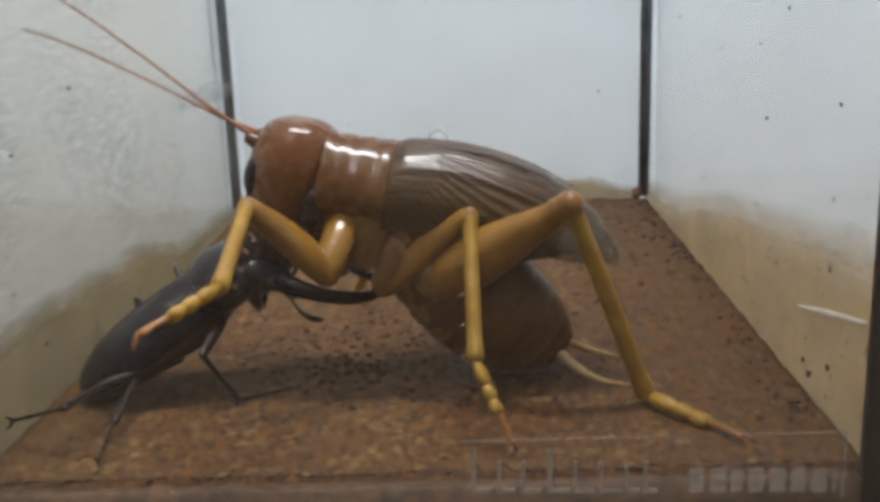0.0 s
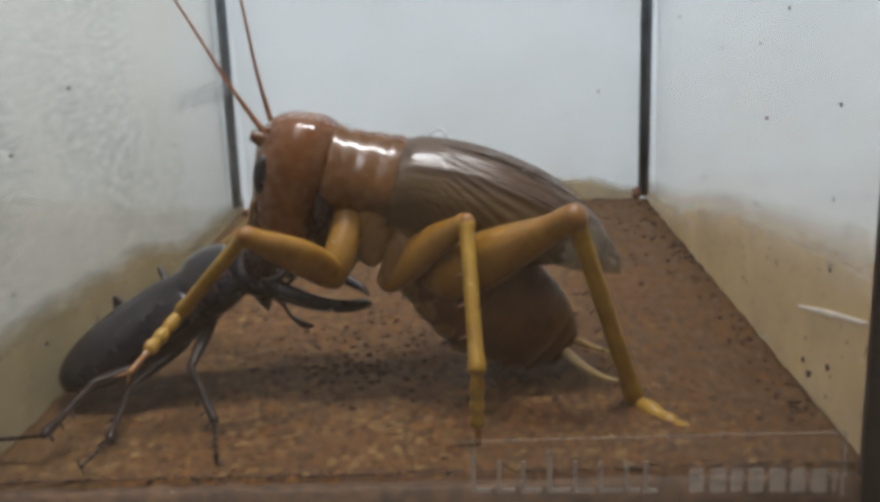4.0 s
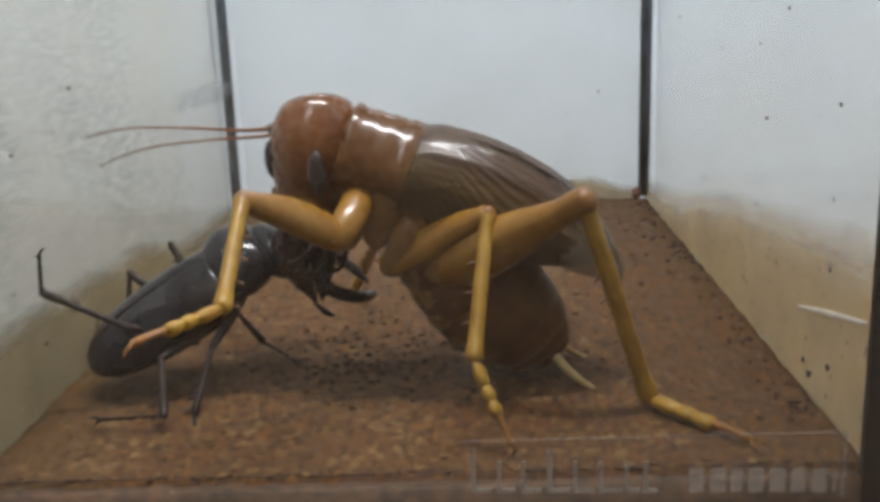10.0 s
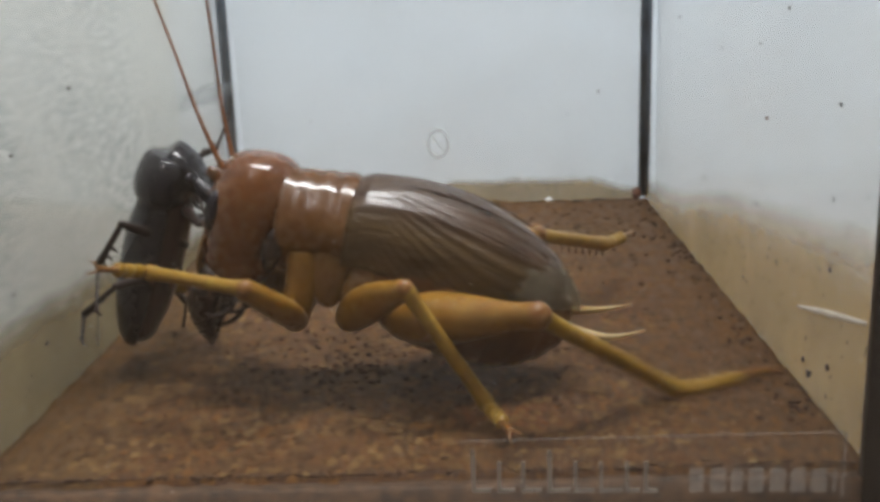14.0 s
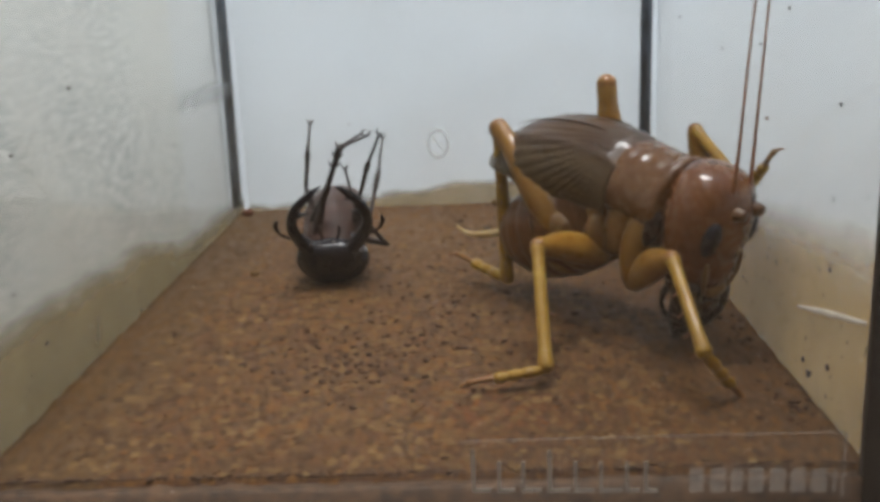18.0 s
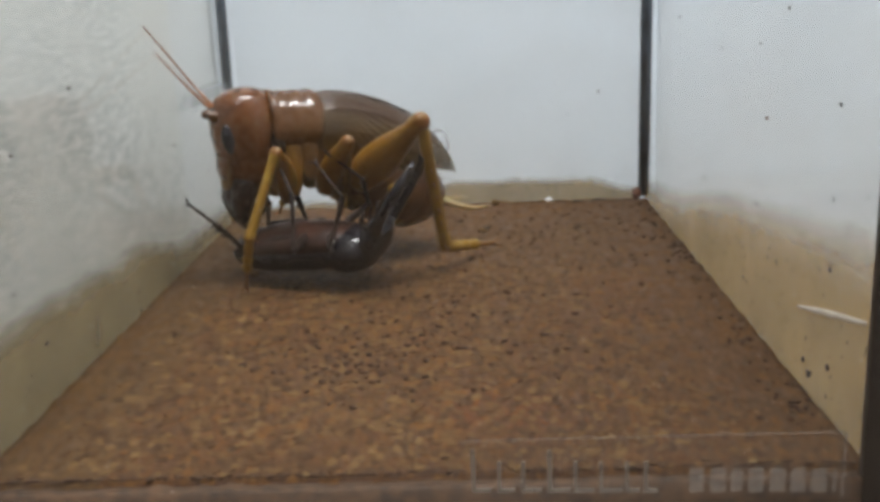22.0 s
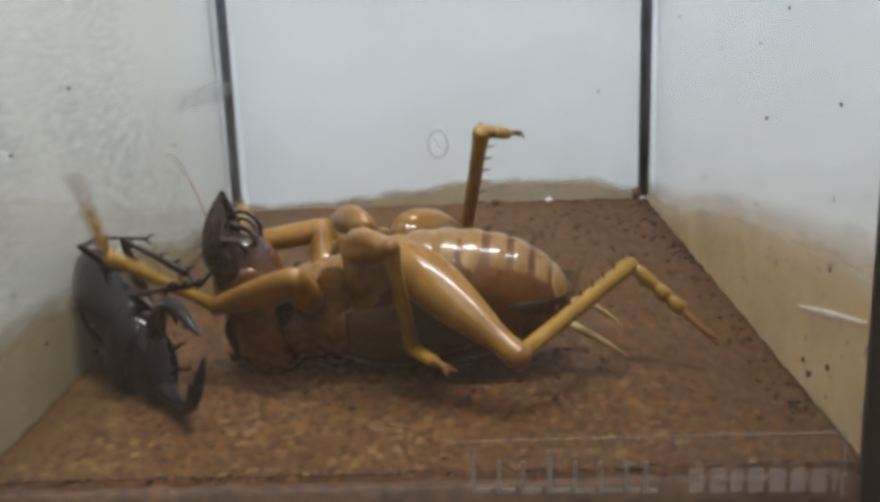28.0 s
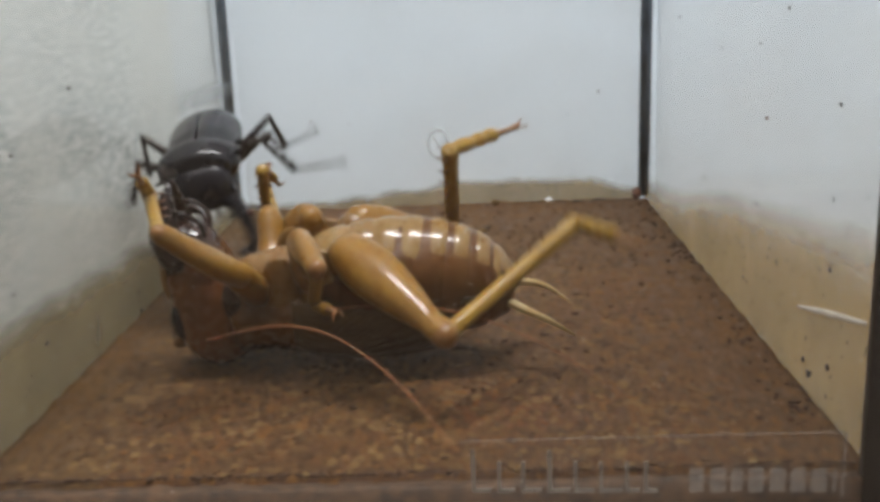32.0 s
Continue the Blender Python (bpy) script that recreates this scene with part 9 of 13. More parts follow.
        (29, 62.4, 0, 25.6, -5.1, -13.1, 21.3), (29.1, 71.3, 0, 7.4, -3.5, -11, 13.1), (29.17, 69.9, 0, -12.7, -2.2, -8.6, 5.1),
        (29.25, 58.6, 0, -29.4, -1.4, -6.3, -2.4), (29.33, 40.4, 0, -38.3, -0.8, -3.9, -9.8), (29.4, 20.3, 0, -36.9, -0.6, -1.2, -17.7),
        (29.5, 3.6, 0, -25.6, -0.7, 1.4, -25.5), (30, 8.5, 0, -30.3, 2, -10.2, -10.9), (30.27, -0.1, 0, -20.7, -12.5, 9.6, -33.9),
        (30.5, -5, 0, -8.8, -34.9, 21, -62.9), (30.75, -0.8, 0, -19.5, -13.1, 12, -26), (31, 6.4, 0, -28.5, -0.6, -7.1, 5.1),
        (31.25, 14.7, 0, -34.4, -16.2, 25.2, -19.2), (31.5, 24.2, 0, -38, -53.8, 43.9, -63.1), (31.73, 13.2, 0, -33.6, -26.3, 35.4, -37.6),
        (32, 4, 0, -26.1, -7.5, 20, -20.9),
    ]
    path(MOVES["LH_tarsus"], rows)
    path(MOVES["LH_claw"], rows)
    still(MOVES["RH_femur"], -11.5, -7, -11, [
        (0, -77, -7, -117), (1, -80, -9, -108), (2, -75, -6, -117), (3, -77, -8, -116), (6, -87, -16, -121), (7, -91, -14, -120), (8, -104, -27, -120),
        (9, -105, -18, -101), (10, -76, -5, -116), (11, -73, -3, -124), (12, -69, -3, -119), (13, -31, -53, -125), (13.13, -8, -63, -150), (13.27, 27, -64, 174),
        (13.37, 55, -57, 143), (13.5, 71, -45, 126), (13.6, 63, -44, 143), (13.67, 56, -41, 159), (13.75, 50, -37, 173), (13.87, 44, -30, -167),
        (14, 42, -21, -150), (14.83, 28, -31, -157), (15.67, 14, -41, -162), (16.5, -3, -53, -164), (17, -3, -53, -164), (17.1, -4, -51, -167),
        (17.2, -6, -49, -171), (17.3, -8, -48, -174), (17.4, -10, -46, -178), (17.5, -12, -45, 179), (17.6, -11, -42, 179), (17.7, -9, -39, -180),
        (17.8, -8, -36, -179), (17.9, -6, -33, -179), (18, -5, -30, -178), (18.07, -6, -30, 174), (18.17, -6, -30, 165), (18.25, -7, -30, 157),
        (18.5, -9, -30, 132), (18.63, -3, -38, 146), (18.75, 0, -46, 161), (18.83, 1, -52, 172), (18.93, 0, -58, -176), (19, -5, -64, -160),
        (19.25, -27, -73, -137), (19.5, -72, -76, -91), (19.63, -74, -73, -98), (19.75, -78, -70, -104), (19.87, -81, -67, -110), (20, -85, -64, -116),
        (20.1, -46, -49, -147), (20.17, -26, -28, -156), (20.27, -12, -6, -157), (20.33, 2, 16, -153), (20.4, 21, 35, -142), (20.5, 51, 49, -118),
        (20.75, 70, 19, -138), (21, 98, -2, -166), (21.25, -40, -161, 23), (21.5, 8, -142, 16), (21.75, -40, -156, 27), (22, 98, -8, -157), (22.5, 107, 8, -146),
        (22.6, -63, 168, 32), (22.67, -52, 163, 30), (22.83, -32, 153, 29), (23, -8, 144, 33), (23.07, -8, 156, 32), (23.17, -7, 169, 31), (23.25, -6, -179, 30),
        (23.5, -2, -142, 25), (23.6, -3, -157, 31), (23.67, -3, -172, 36), (23.75, -1, 173, 41), (24, 18, 131, 66), (24.25, 0, 173, 40), (24.33, -1, -172, 35),
        (24.4, -1, -157, 29), (24.5, 1, -142, 23), (24.67, -19, -106, 16), (24.75, 45, -87, -59), (24.83, -14, -71, -12), (24.9, -24, -53, -14),
        (25, -33, -36, -20), (25.25, -12, -21, -27), (25.5, 6, -4, -28), (26.5, -10, 3, -55), (27.5, -27, 2, -82), (27.75, -58, -3, -112), (28, -85, -22, -139),
        (28.5, -82, -21, -134), (29, -56, -26, -153), (29.5, -62, -23, -142), (30, -48, -8, -153), (30.13, -62, -9, -143), (30.25, -75, -8, -133),
        (30.37, -89, -4, -124), (30.5, -101, 1, -116), (30.63, -95, -6, -123), (30.75, -88, -12, -131), (30.87, -80, -17, -139), (31, -71, -21, -149),
        (31.5, -27, 9, -148), (32, -77, -11, -130),
    ])
    still(MOVES["RH_tibia"], 33, 0, 0, [
        (0, 0, 146, 0), (1, 0, 151, 0), (2, 0, 147, 0), (3, 0, 149, 0), (6, 0, 144, 0), (7, 0, 145, 0), (8, 0, 140, 0), (9, 0, 155, 0), (10, 0, 146, 0),
        (11, 0, 138, 0), (12, 0, 142, 0), (13, 0, 146, 0), (13.13, 0, 144, 0), (13.27, 0, 142, 0), (13.37, 0, 139, 0), (13.5, 0, 137, 0), (13.6, 0, 121, 0),
        (13.67, 0, 106, 0), (13.75, 0, 90, 0), (13.87, 0, 66, 0), (14, 0, 43, 0), (14.83, 0, 71, 0), (15.67, 0, 98, 0), (16.5, 0, 126, 0), (17, 0, 126, 0),
        (17.1, 0, 120, 0), (17.2, 0, 114, 0), (17.3, 0, 109, 0), (17.4, 0, 103, 0), (17.5, 0, 97, 0), (17.6, 0, 104, 0), (17.7, 0, 111, 0), (17.8, 0, 118, 0),
        (17.9, 0, 124, 0), (18, 0, 131, 0), (18.07, 0, 123, 0), (18.17, 0, 114, 0), (18.25, 0, 106, 0), (18.5, 0, 80, 0), (18.63, 0, 96, 0), (18.75, 0, 111, 0),
        (18.83, 0, 122, 0), (18.93, 0, 133, 0), (19, 0, 143, 0), (19.25, 0, 150, 0), (19.5, 0, 157, 0), (19.63, 0, 141, 0), (19.75, 0, 125, 0), (19.87, 0, 108, 0),
        (20, 0, 92, 0), (20.1, 0, 118, 0), (20.17, 0, 145, 0), (20.27, 0, 172, 0), (20.33, 0, -161, 0), (20.4, 0, -134, 0), (20.5, 0, -108, 0), (20.75, 0, -112, 0),
        (21, 0, -116, 0), (21.25, 0, -110, 0), (21.5, 0, -104, 0), (21.75, 0, -126, 0), (22, 0, -147, 0), (22.5, 0, -147, 0), (22.6, 0, -136, 0),
        (22.67, 0, -125, 0), (22.83, 0, -105, 0), (23, 0, -83, 0), (23.07, 0, -87, 0), (23.17, 0, -90, 0), (23.25, 0, -94, 0), (23.5, 0, -104, 0),
        (23.6, 0, -110, 0), (23.67, 0, -116, 0), (23.75, 0, -123, 0), (24, 0, -141, 0), (24.25, 0, -123, 0), (24.33, 0, -116, 0), (24.4, 0, -110, 0),
        (24.5, 0, -104, 0), (24.67, 0, -132, 0), (24.75, 0, -145, 0), (24.83, 0, -158, 0), (24.9, 0, -171, 0), (25, 0, 175, 0), (25.25, 0, 157, 0),
        (25.5, 0, 138, 0), (26.5, 0, 137, 0), (27.5, 0, 135, 0), (27.75, 0, 116, 0), (28, 0, 97, 0), (28.5, 0, 109, 0), (29, 0, 109, 0), (29.5, 0, 101, 0),
        (30, 0, 100, 0), (30.13, 0, 116, 0), (30.25, 0, 133, 0), (30.37, 0, 149, 0), (30.5, 0, 165, 0), (30.63, 0, 147, 0), (30.75, 0, 129, 0), (30.87, 0, 112, 0),
        (31, 0, 94, 0), (31.5, 0, 114, 0), (32, 0, 101, 0),
    ])
    rows = [
        (0, 0.7, 0, -21.8, 0.7, 1.1, 30.4), (1, -1.1, 0, -18.9, 5.1, 8.7, 30.6), (2, 0.3, 0, -21.2, 0.7, 1.3, 30.5), (3, -0.4, 0, -20.1, -1, -1.4, 35.8),
        (6, 1.4, 0, -22.9, -8.2, -9.7, 40.6), (7, 1.1, 0, -22.4, -10.1, -12.5, 39.6), (8, 3.1, 0, -25.1, -17.1, -17.9, 44.9), (9, -2.3, 0, -16.5, 5.7, 7.8, 36.4),
        (10, 0.7, 0, -21.8, 1.5, 3.3, 24.7), (11, 4, 0, -26.1, -3.4, -5.8, 30.4), (12, 2.3, 0, -24, 0.6, 1.1, 29.6), (13, 0.7, 0, -21.8, 50.8, 48.3, 58.6),
        (13.13, 1.5, 0, -23.1, 72.6, 56.3, 76.2), (13.27, 2.5, 0, -24.3, 101.3, 58.9, 100.8), (13.37, 3.5, 0, -25.5, -51.1, 125.1, -55.7),
        (13.5, 4.5, 0, -26.6, -31, 133.9, -39.8), (13.6, 12.7, 0, -33.3, -44.4, 121.6, -50.8), (13.67, 22.5, 0, -37.6, -69.9, 112, -74.1),
        (13.75, 33, 0, -39, 68.5, 70.1, 66.5), (13.87, 48.6, 0, -35.8, 25.3, 57.6, 26.5), (14, 61.5, 0, -26.6, 8.2, 38.5, 13),
        (14.83, 45.9, 0, -36.8, 5.8, 41.9, 10.9), (15.67, 27.3, 0, -38.6, 3.1, 45.2, 8.5), (16.5, 10, 0, -31.5, 0, 48.4, 5.8), (17, 10, 0, -31.5, 0, 48.4, 5.8),
        (17.1, 13.3, 0, -33.7, 2.5, 47.1, 8.2), (17.2, 16.9, 0, -35.5, 4.9, 45.7, 10.6), (17.3, 20.5, 0, -37, 7.1, 44.3, 12.7),
        (17.4, 24.3, 0, -38, 9.2, 42.8, 14.8), (17.5, 28.2, 0, -38.7, 11.2, 41.2, 16.7), (17.6, 23.7, 0, -37.9, 8.8, 40.5, 13.3),
        (17.7, 19.2, 0, -36.5, 6.4, 39.6, 10), (17.8, 15, 0, -34.6, 4.2, 38.7, 6.8), (17.9, 11, 0, -32.2, 2, 37.7, 3.7), (18, 7.3, 0, -29.3, 0, 36.6, 0.6),
        (18.07, 11.9, 0, -32.8, 5.3, 30.8, 19.3), (18.17, 17, 0, -35.6, 8, 23.9, 36.2), (18.25, 22.5, 0, -37.6, 8.4, 16.7, 52.1),
        (18.5, 39.8, 0, -38.4, 0, 5.5, 85.6), (18.63, 29.1, 0, -38.8, 12.8, 17.2, 73), (18.75, 18.7, 0, -36.3, 23.7, 31.1, 62.4),
        (18.83, 12.3, 0, -33.1, 30.2, 41.3, 56.2), (18.93, 6.7, 0, -28.8, 36.3, 51.9, 50.5), (19, 1.9, 0, -23.5, 42.1, 62.9, 45.4),
        (19.25, -0.8, 0, -19.5, -39.9, 113.4, -41), (19.5, -2.9, 0, -15.2, -7.8, 145.9, -13.7), (19.63, 2.8, 0, -24.7, -1.1, 109.2, -12.2),
        (19.75, 10.9, 0, -32.1, -11.2, 72.2, -27), (19.87, 20.8, 0, -37, -4.1, 35.5, -25.1), (20, 31.6, 0, -39, 0.6, -1.1, -27.8),
        (20.1, 14.4, 0, -34.3, 0.2, -0.1, -25.6), (20.17, 1.1, 0, -22.4, -0.2, 1, -23.5), (20.27, -5.6, 0, -5.4, -0.6, 1.9, -21.5),
        (20.33, -3.9, 0, 12.7, -0.9, 2.9, -19.5), (20.4, 5.7, 0, 27.8, -1.2, 4, -17.3), (20.5, 20.9, 0, 37.1, -1.4, 5.1, -15.2),
        (20.75, 18.4, 0, 36.2, -18.7, 31.8, -28.5), (21, 15.9, 0, 35.1, -52.4, 50.9, -59.1), (21.25, 19.7, 0, 36.6, -14.9, 6.1, -8.4),
        (21.5, 23.6, 0, 37.8, -18.2, -48.4, 23.7), (21.75, 10.4, 0, 31.8, -10.2, -3.1, -7.2), (22, 0.3, 0, 21.2, -28.6, 39.5, -40.6),
        (22.5, 0.3, 0, 21.2, -4.2, 5.4, -38.1), (22.6, 4.9, 0, 27, 5.2, -18.8, -36.6), (22.67, 10.5, 0, 31.9, 16.5, -42.8, -40),
        (22.83, 23.1, 0, 37.7, -65, -106.7, 54.3), (23, 37.8, 0, 38.7, -3, -148.2, 5.6), (23.07, 35.4, 0, 38.9, 0.6, -132.3, 2.6),
        (23.17, 33, 0, 39, 7.8, -116.8, -4.1), (23.25, 30.6, 0, 38.9, 31.7, -102.5, -27.6), (23.5, 23.6, 0, 37.8, -20.6, -50.3, 26.1),
        (23.6, 19.6, 0, 36.6, -12.2, -39.4, 12), (23.67, 15.7, 0, 35, -8.1, -27.5, 1.5), (23.75, 12, 0, 32.9, -6.5, -15.2, -7.2),
        (24, 2.7, 0, 24.5, -13.1, 21.2, -32.7), (24.25, 12, 0, 32.9, -6.4, -14.9, -7.3), (24.33, 15.7, 0, 35, -7.9, -27.1, 1.4),
        (24.4, 19.6, 0, 36.6, -11.9, -38.9, 11.7), (24.5, 23.6, 0, 37.8, -20, -49.8, 25.5), (24.67, 7, 0, 29, -11.3, 1.4, 7.5),
        (24.75, 1.1, 0, 22.4, -12.9, 27.3, 0.5), (24.83, -3.1, 0, 14.7, -20.2, 52.6, -11), (24.9, -5.6, 0, 5.8, -56, 74, -50.3),
        (25, -5.9, 0, -3.4, 40.6, 112.6, 42.9), (25.25, -2.8, 0, -15.6, -47.3, 55.6, -58), (25.5, 4, 0, -26.1, -19.5, 20.2, -45.7),
        (26.5, 4.7, 0, -26.8, -15.8, -1.2, 8.8), (27.5, 5.4, 0, -27.6, -31.4, -16.5, 65.1), (27.75, 16, 0, -35.1, -12.1, -10.5, 22.8),
        (28, 28.5, 0, -38.7, 0, 3.9, -9.8), (28.5, 20.3, 0, -36.9, -18.4, -18.2, 46.9), (29, 20.3, 0, -36.9, 0, 34.9, 23.8),
        (29.5, 25.6, 0, -38.3, -1.5, -1.2, 51.8), (30, 26.2, 0, -38.4, 7.4, 35.1, 12.7), (30.13, 15.8, 0, -35, -0.4, 9.7, 13.8),
        (30.25, 6.7, 0, -28.8, -8.9, -15.4, 18.4), (30.37, -0.3, 0, -20.2, -22, -39.2, 28.7), (30.5, -4.7, 0, -10.1, -50.2, -58.6, 54.6),
        (30.63, 0.2, 0, -21.1, -22.7, -39.7, 32), (30.75, 8.2, 0, -30.1, -8.6, -17, 23.8), (30.87, 18.5, 0, -36.2, 1.7, 6.6, 21.5),
        (31, 30.3, 0, -38.9, 12.4, 30.3, 23.6), (31.5, 17.1, 0, -35.6, 22.1, 14, 59.2), (32, 25.6, 0, -38.3, -3.2, -7.8, 22.1),
    ]
    path(MOVES["RH_tarsus"], rows)
    path(MOVES["RH_claw"], rows)
    rows = [
        (0, -47.7, 38.2, 15.7, 8.4, -34.2, 8.4), (1, -49.5, 34, 16.8, 8.2, -28, 12), (2, -51.9, 38, 16.7, 6.7, -37, 12), (3, -52.1, 40, 15.5, 8.2, -28, 12),
        (5.5, -46.8, 34, 17.3, 5, -48, 12), (6, -48.4, 40, 17.7, 3.8, -58, 12), (7, -51.2, 42, 18.9, 5.3, -46, 12), (8, -49.2, 42, 16.5, 5.3, -46, 12),
        (9, -43.2, 46, 18, 7.3, -33, 12), (10, -45.9, 42.2, 18.5, 18.6, -30.2, 16.6), (11, -55.1, 34, 11.8, 6.8, -36, 12), (12, -54.1, 34, 15.3, 5.7, -43, 12),
        (13, -52, 34, 23.3, 6.8, -36, 12), (13.5, -57.4, 31, 36.1, 4.7, -50, 12), (14, -54.8, 52, 28.6, 2.6, -72, 12), (14.5, -60.1, 48, 32.2, 3.6, -60, 12),
        (15.5, -42.5, 83, 21.2, -39.8, -133.7, 85.9), (16.5, -28.5, 124.1, 10.5, -4.1, 163.3, 97.2), (17, -28.2, 124.1, 10.4, -4.3, 163.4, 96.3),
        (18, -27.8, 124.8, 10, -2.4, 162.5, 92.9), (19, -29.6, 112, 9.6, -0.4, 168.7, 87.1), (20, -38.3, 114, 5.1, 174.4, 3.3, -51),
        (21, -29.4, 110, 9.3, 0.3, 168.7, 91.7), (21.5, -34.7, 110, 7.9, -171.7, -2.9, -14.6), (22, -31.9, 112, 9.6, -171.8, -4.7, -17.9),
        (22.5, -37.8, 132, 13.7, -171.5, -1.2, -5.8), (23, -33.1, 120, 9.2, -171.6, -1.2, -11.7), (23.5, -33.1, 122, 13.5, -169, -24.6, -13.2),
        (24, -35.7, 118, 12.2, -174.3, -6.2, -49.4), (24.25, -30.9, 101.5, 23.3, -20, -147, 88.9), (24.5, -26, 85, 34.4, -14.5, -111.2, 33.7),
        (25, -9.8, 46, 29.8, -6.1, -72.2, 9.5), (25.5, 4.9, 70, 34.9, -7.8, -63.6, 26.6), (26.5, -14.6, 56, 33.2, 28.7, -21.6, -11.3),
        (27.5, -34.1, 42, 31.6, 36.9, 26.3, -21.8), (28, -63.8, 49.9, 11, 86.9, 17.9, -53.5), (29, -60, 58.6, 13.8, 63.8, 34.8, -64.8),
        (29.5, -58.7, 54, 36.1, 82.7, 54.3, -21.8), (30, -52.6, 51.3, 49, 1.5, 19.7, -58.4), (30.5, -38.6, 68, 45.5, -26.3, 49.5, -141.3),
        (30.75, -43.1, 64, 32.3, -36.3, -7.7, 174.3), (31, -47.5, 60, 19.1, 10.4, -51, 108.4), (31.25, -47.9, 65, 29.8, 123, -88.7, -7.3),
        (31.5, -48.3, 70, 40.5, 4, -130.1, 108.4), (31.67, -50.7, 79.3, 40.1, 114.5, -28, -44.9), (31.83, -53, 88.7, 39.8, 64.2, 0.7, -53.1),
        (32, -55.4, 98, 39.4, 8.8, 11.9, -80.9),
    ]
    path(beetle, rows)
    still(BMOVES["head"], 17.2, 0, 0, [
        (0, 0, 58, 0), (1, 0, 28, 0), (2, 0, 60, 0), (3, 0, 48, 0), (5.5, 0, 72, 0), (6, 0, 72, 0), (7, 0, 72, 0), (8, 0, 72, 0), (8.5, 17, 35, 50), (9, 0, 0, 80),
        (10, 0, 68, -1), (11, 0, 75, 0), (12, 0, 74, 0), (13, 0, 65, 0), (13.5, 0, 70, 0), (14, 0, 125, 0), (14.5, 0, 75, 0), (16.5, 0, 83, -2), (17, 0, 83, -2),
        (18, 0, 84, -6), (19, 0, 72, 0), (20, 0, 70, 9), (21, 0, 78, 0), (21.5, 0, 55, 0), (22, 0, 60, 0), (22.5, 0, 60, 0), (23, 0, 50, 0), (23.5, 0, 40, 0),
        (24, 0, 72, 0), (24.5, 0, 0, 0), (25, 0, 68, 0), (25.5, 0, 40, 0), (27.5, 0, 20, 0), (27.75, 3, 14, 48), (28, 0, 8, 41), (29, 0, 1, 57), (29.25, 4, 19, 40),
        (29.5, 0, 30, 0), (30, 0, 67, -37), (30.5, 0, 20, 0), (31, 0, 25, 45), (31.5, 0, 20, 0), (32, 0, 68, 0),
    ])
    still(BMOVES["LF_femur"], 8.1, 4.6, -4.6, [
        (0, -11, -35, 62), (1, -7, -35, 59), (2, -14, -35, 64), (3, -7, -35, 59), (5.5, -18, -34, 68), (6, -28, -31, 75), (7, -21, -33, 70), (7.33, -24, 16, 45),
        (7.67, -64, 56, -6), (8, -136, 38, -87), (8.33, -60, 56, -7), (8.67, -16, 16, 41), (9, -7, -35, 59), (9.5, -10, 5, 88), (10, 11, 41, 125),
        (10.5, -11, 5, 88), (11, -9, -35, 61), (12, -19, -34, 68), (13, -15, -34, 65), (13.5, -27, -31, 74), (14, -31, -30, 78), (14.5, -31, -30, 77),
        (15.5, -29, -12, 74), (16.5, -28, 6, 72), (17, -29, 8, 75), (17.27, -25, 32, 83), (17.5, -14, 55, 97), (17.73, 28, 72, 141), (18, -87, 116, 29),
        (18.27, 27, 71, 140), (18.5, -14, 54, 96), (18.73, -25, 31, 82), (19, -29, 7, 74), (19.17, -34, 22, 61), (19.33, -43, 35, 44), (19.5, -59, 45, 21),
        (19.67, -82, 48, -8), (19.83, -103, 43, -36), (20, -117, 33, -57), (20.17, -102, 43, -36), (20.33, -81, 47, -9), (20.5, -58, 44, 20), (20.67, -42, 34, 43),
        (20.83, -33, 21, 59), (21, -28, 6, 72), (21.5, -25, 2, 64), (22, -26, 3, 66), (22.5, -26, 4, 68), (23, -26, 3, 67), (23.5, -24, 2, 63), (24, -22, -1, 57),
        (24.25, -25, -16, 66), (24.5, -31, -30, 77), (25, -28, -31, 75), (25.5, -11, -35, 62), (27.5, 7, -35, 48), (28, -20, -33, 69), (28.5, -17, -34, 66),
        (29, -18, -34, 67), (29.5, -15, -34, 65), (29.75, -13, -17, 30), (30, 36, -7, 3), (30.25, -13, -17, 30), (30.5, -15, -34, 65), (31, -22, -33, 71),
        (31.5, 4, -36, 50), (31.73, -31, -42, 59), (32, -69, -42, 71),
    ])
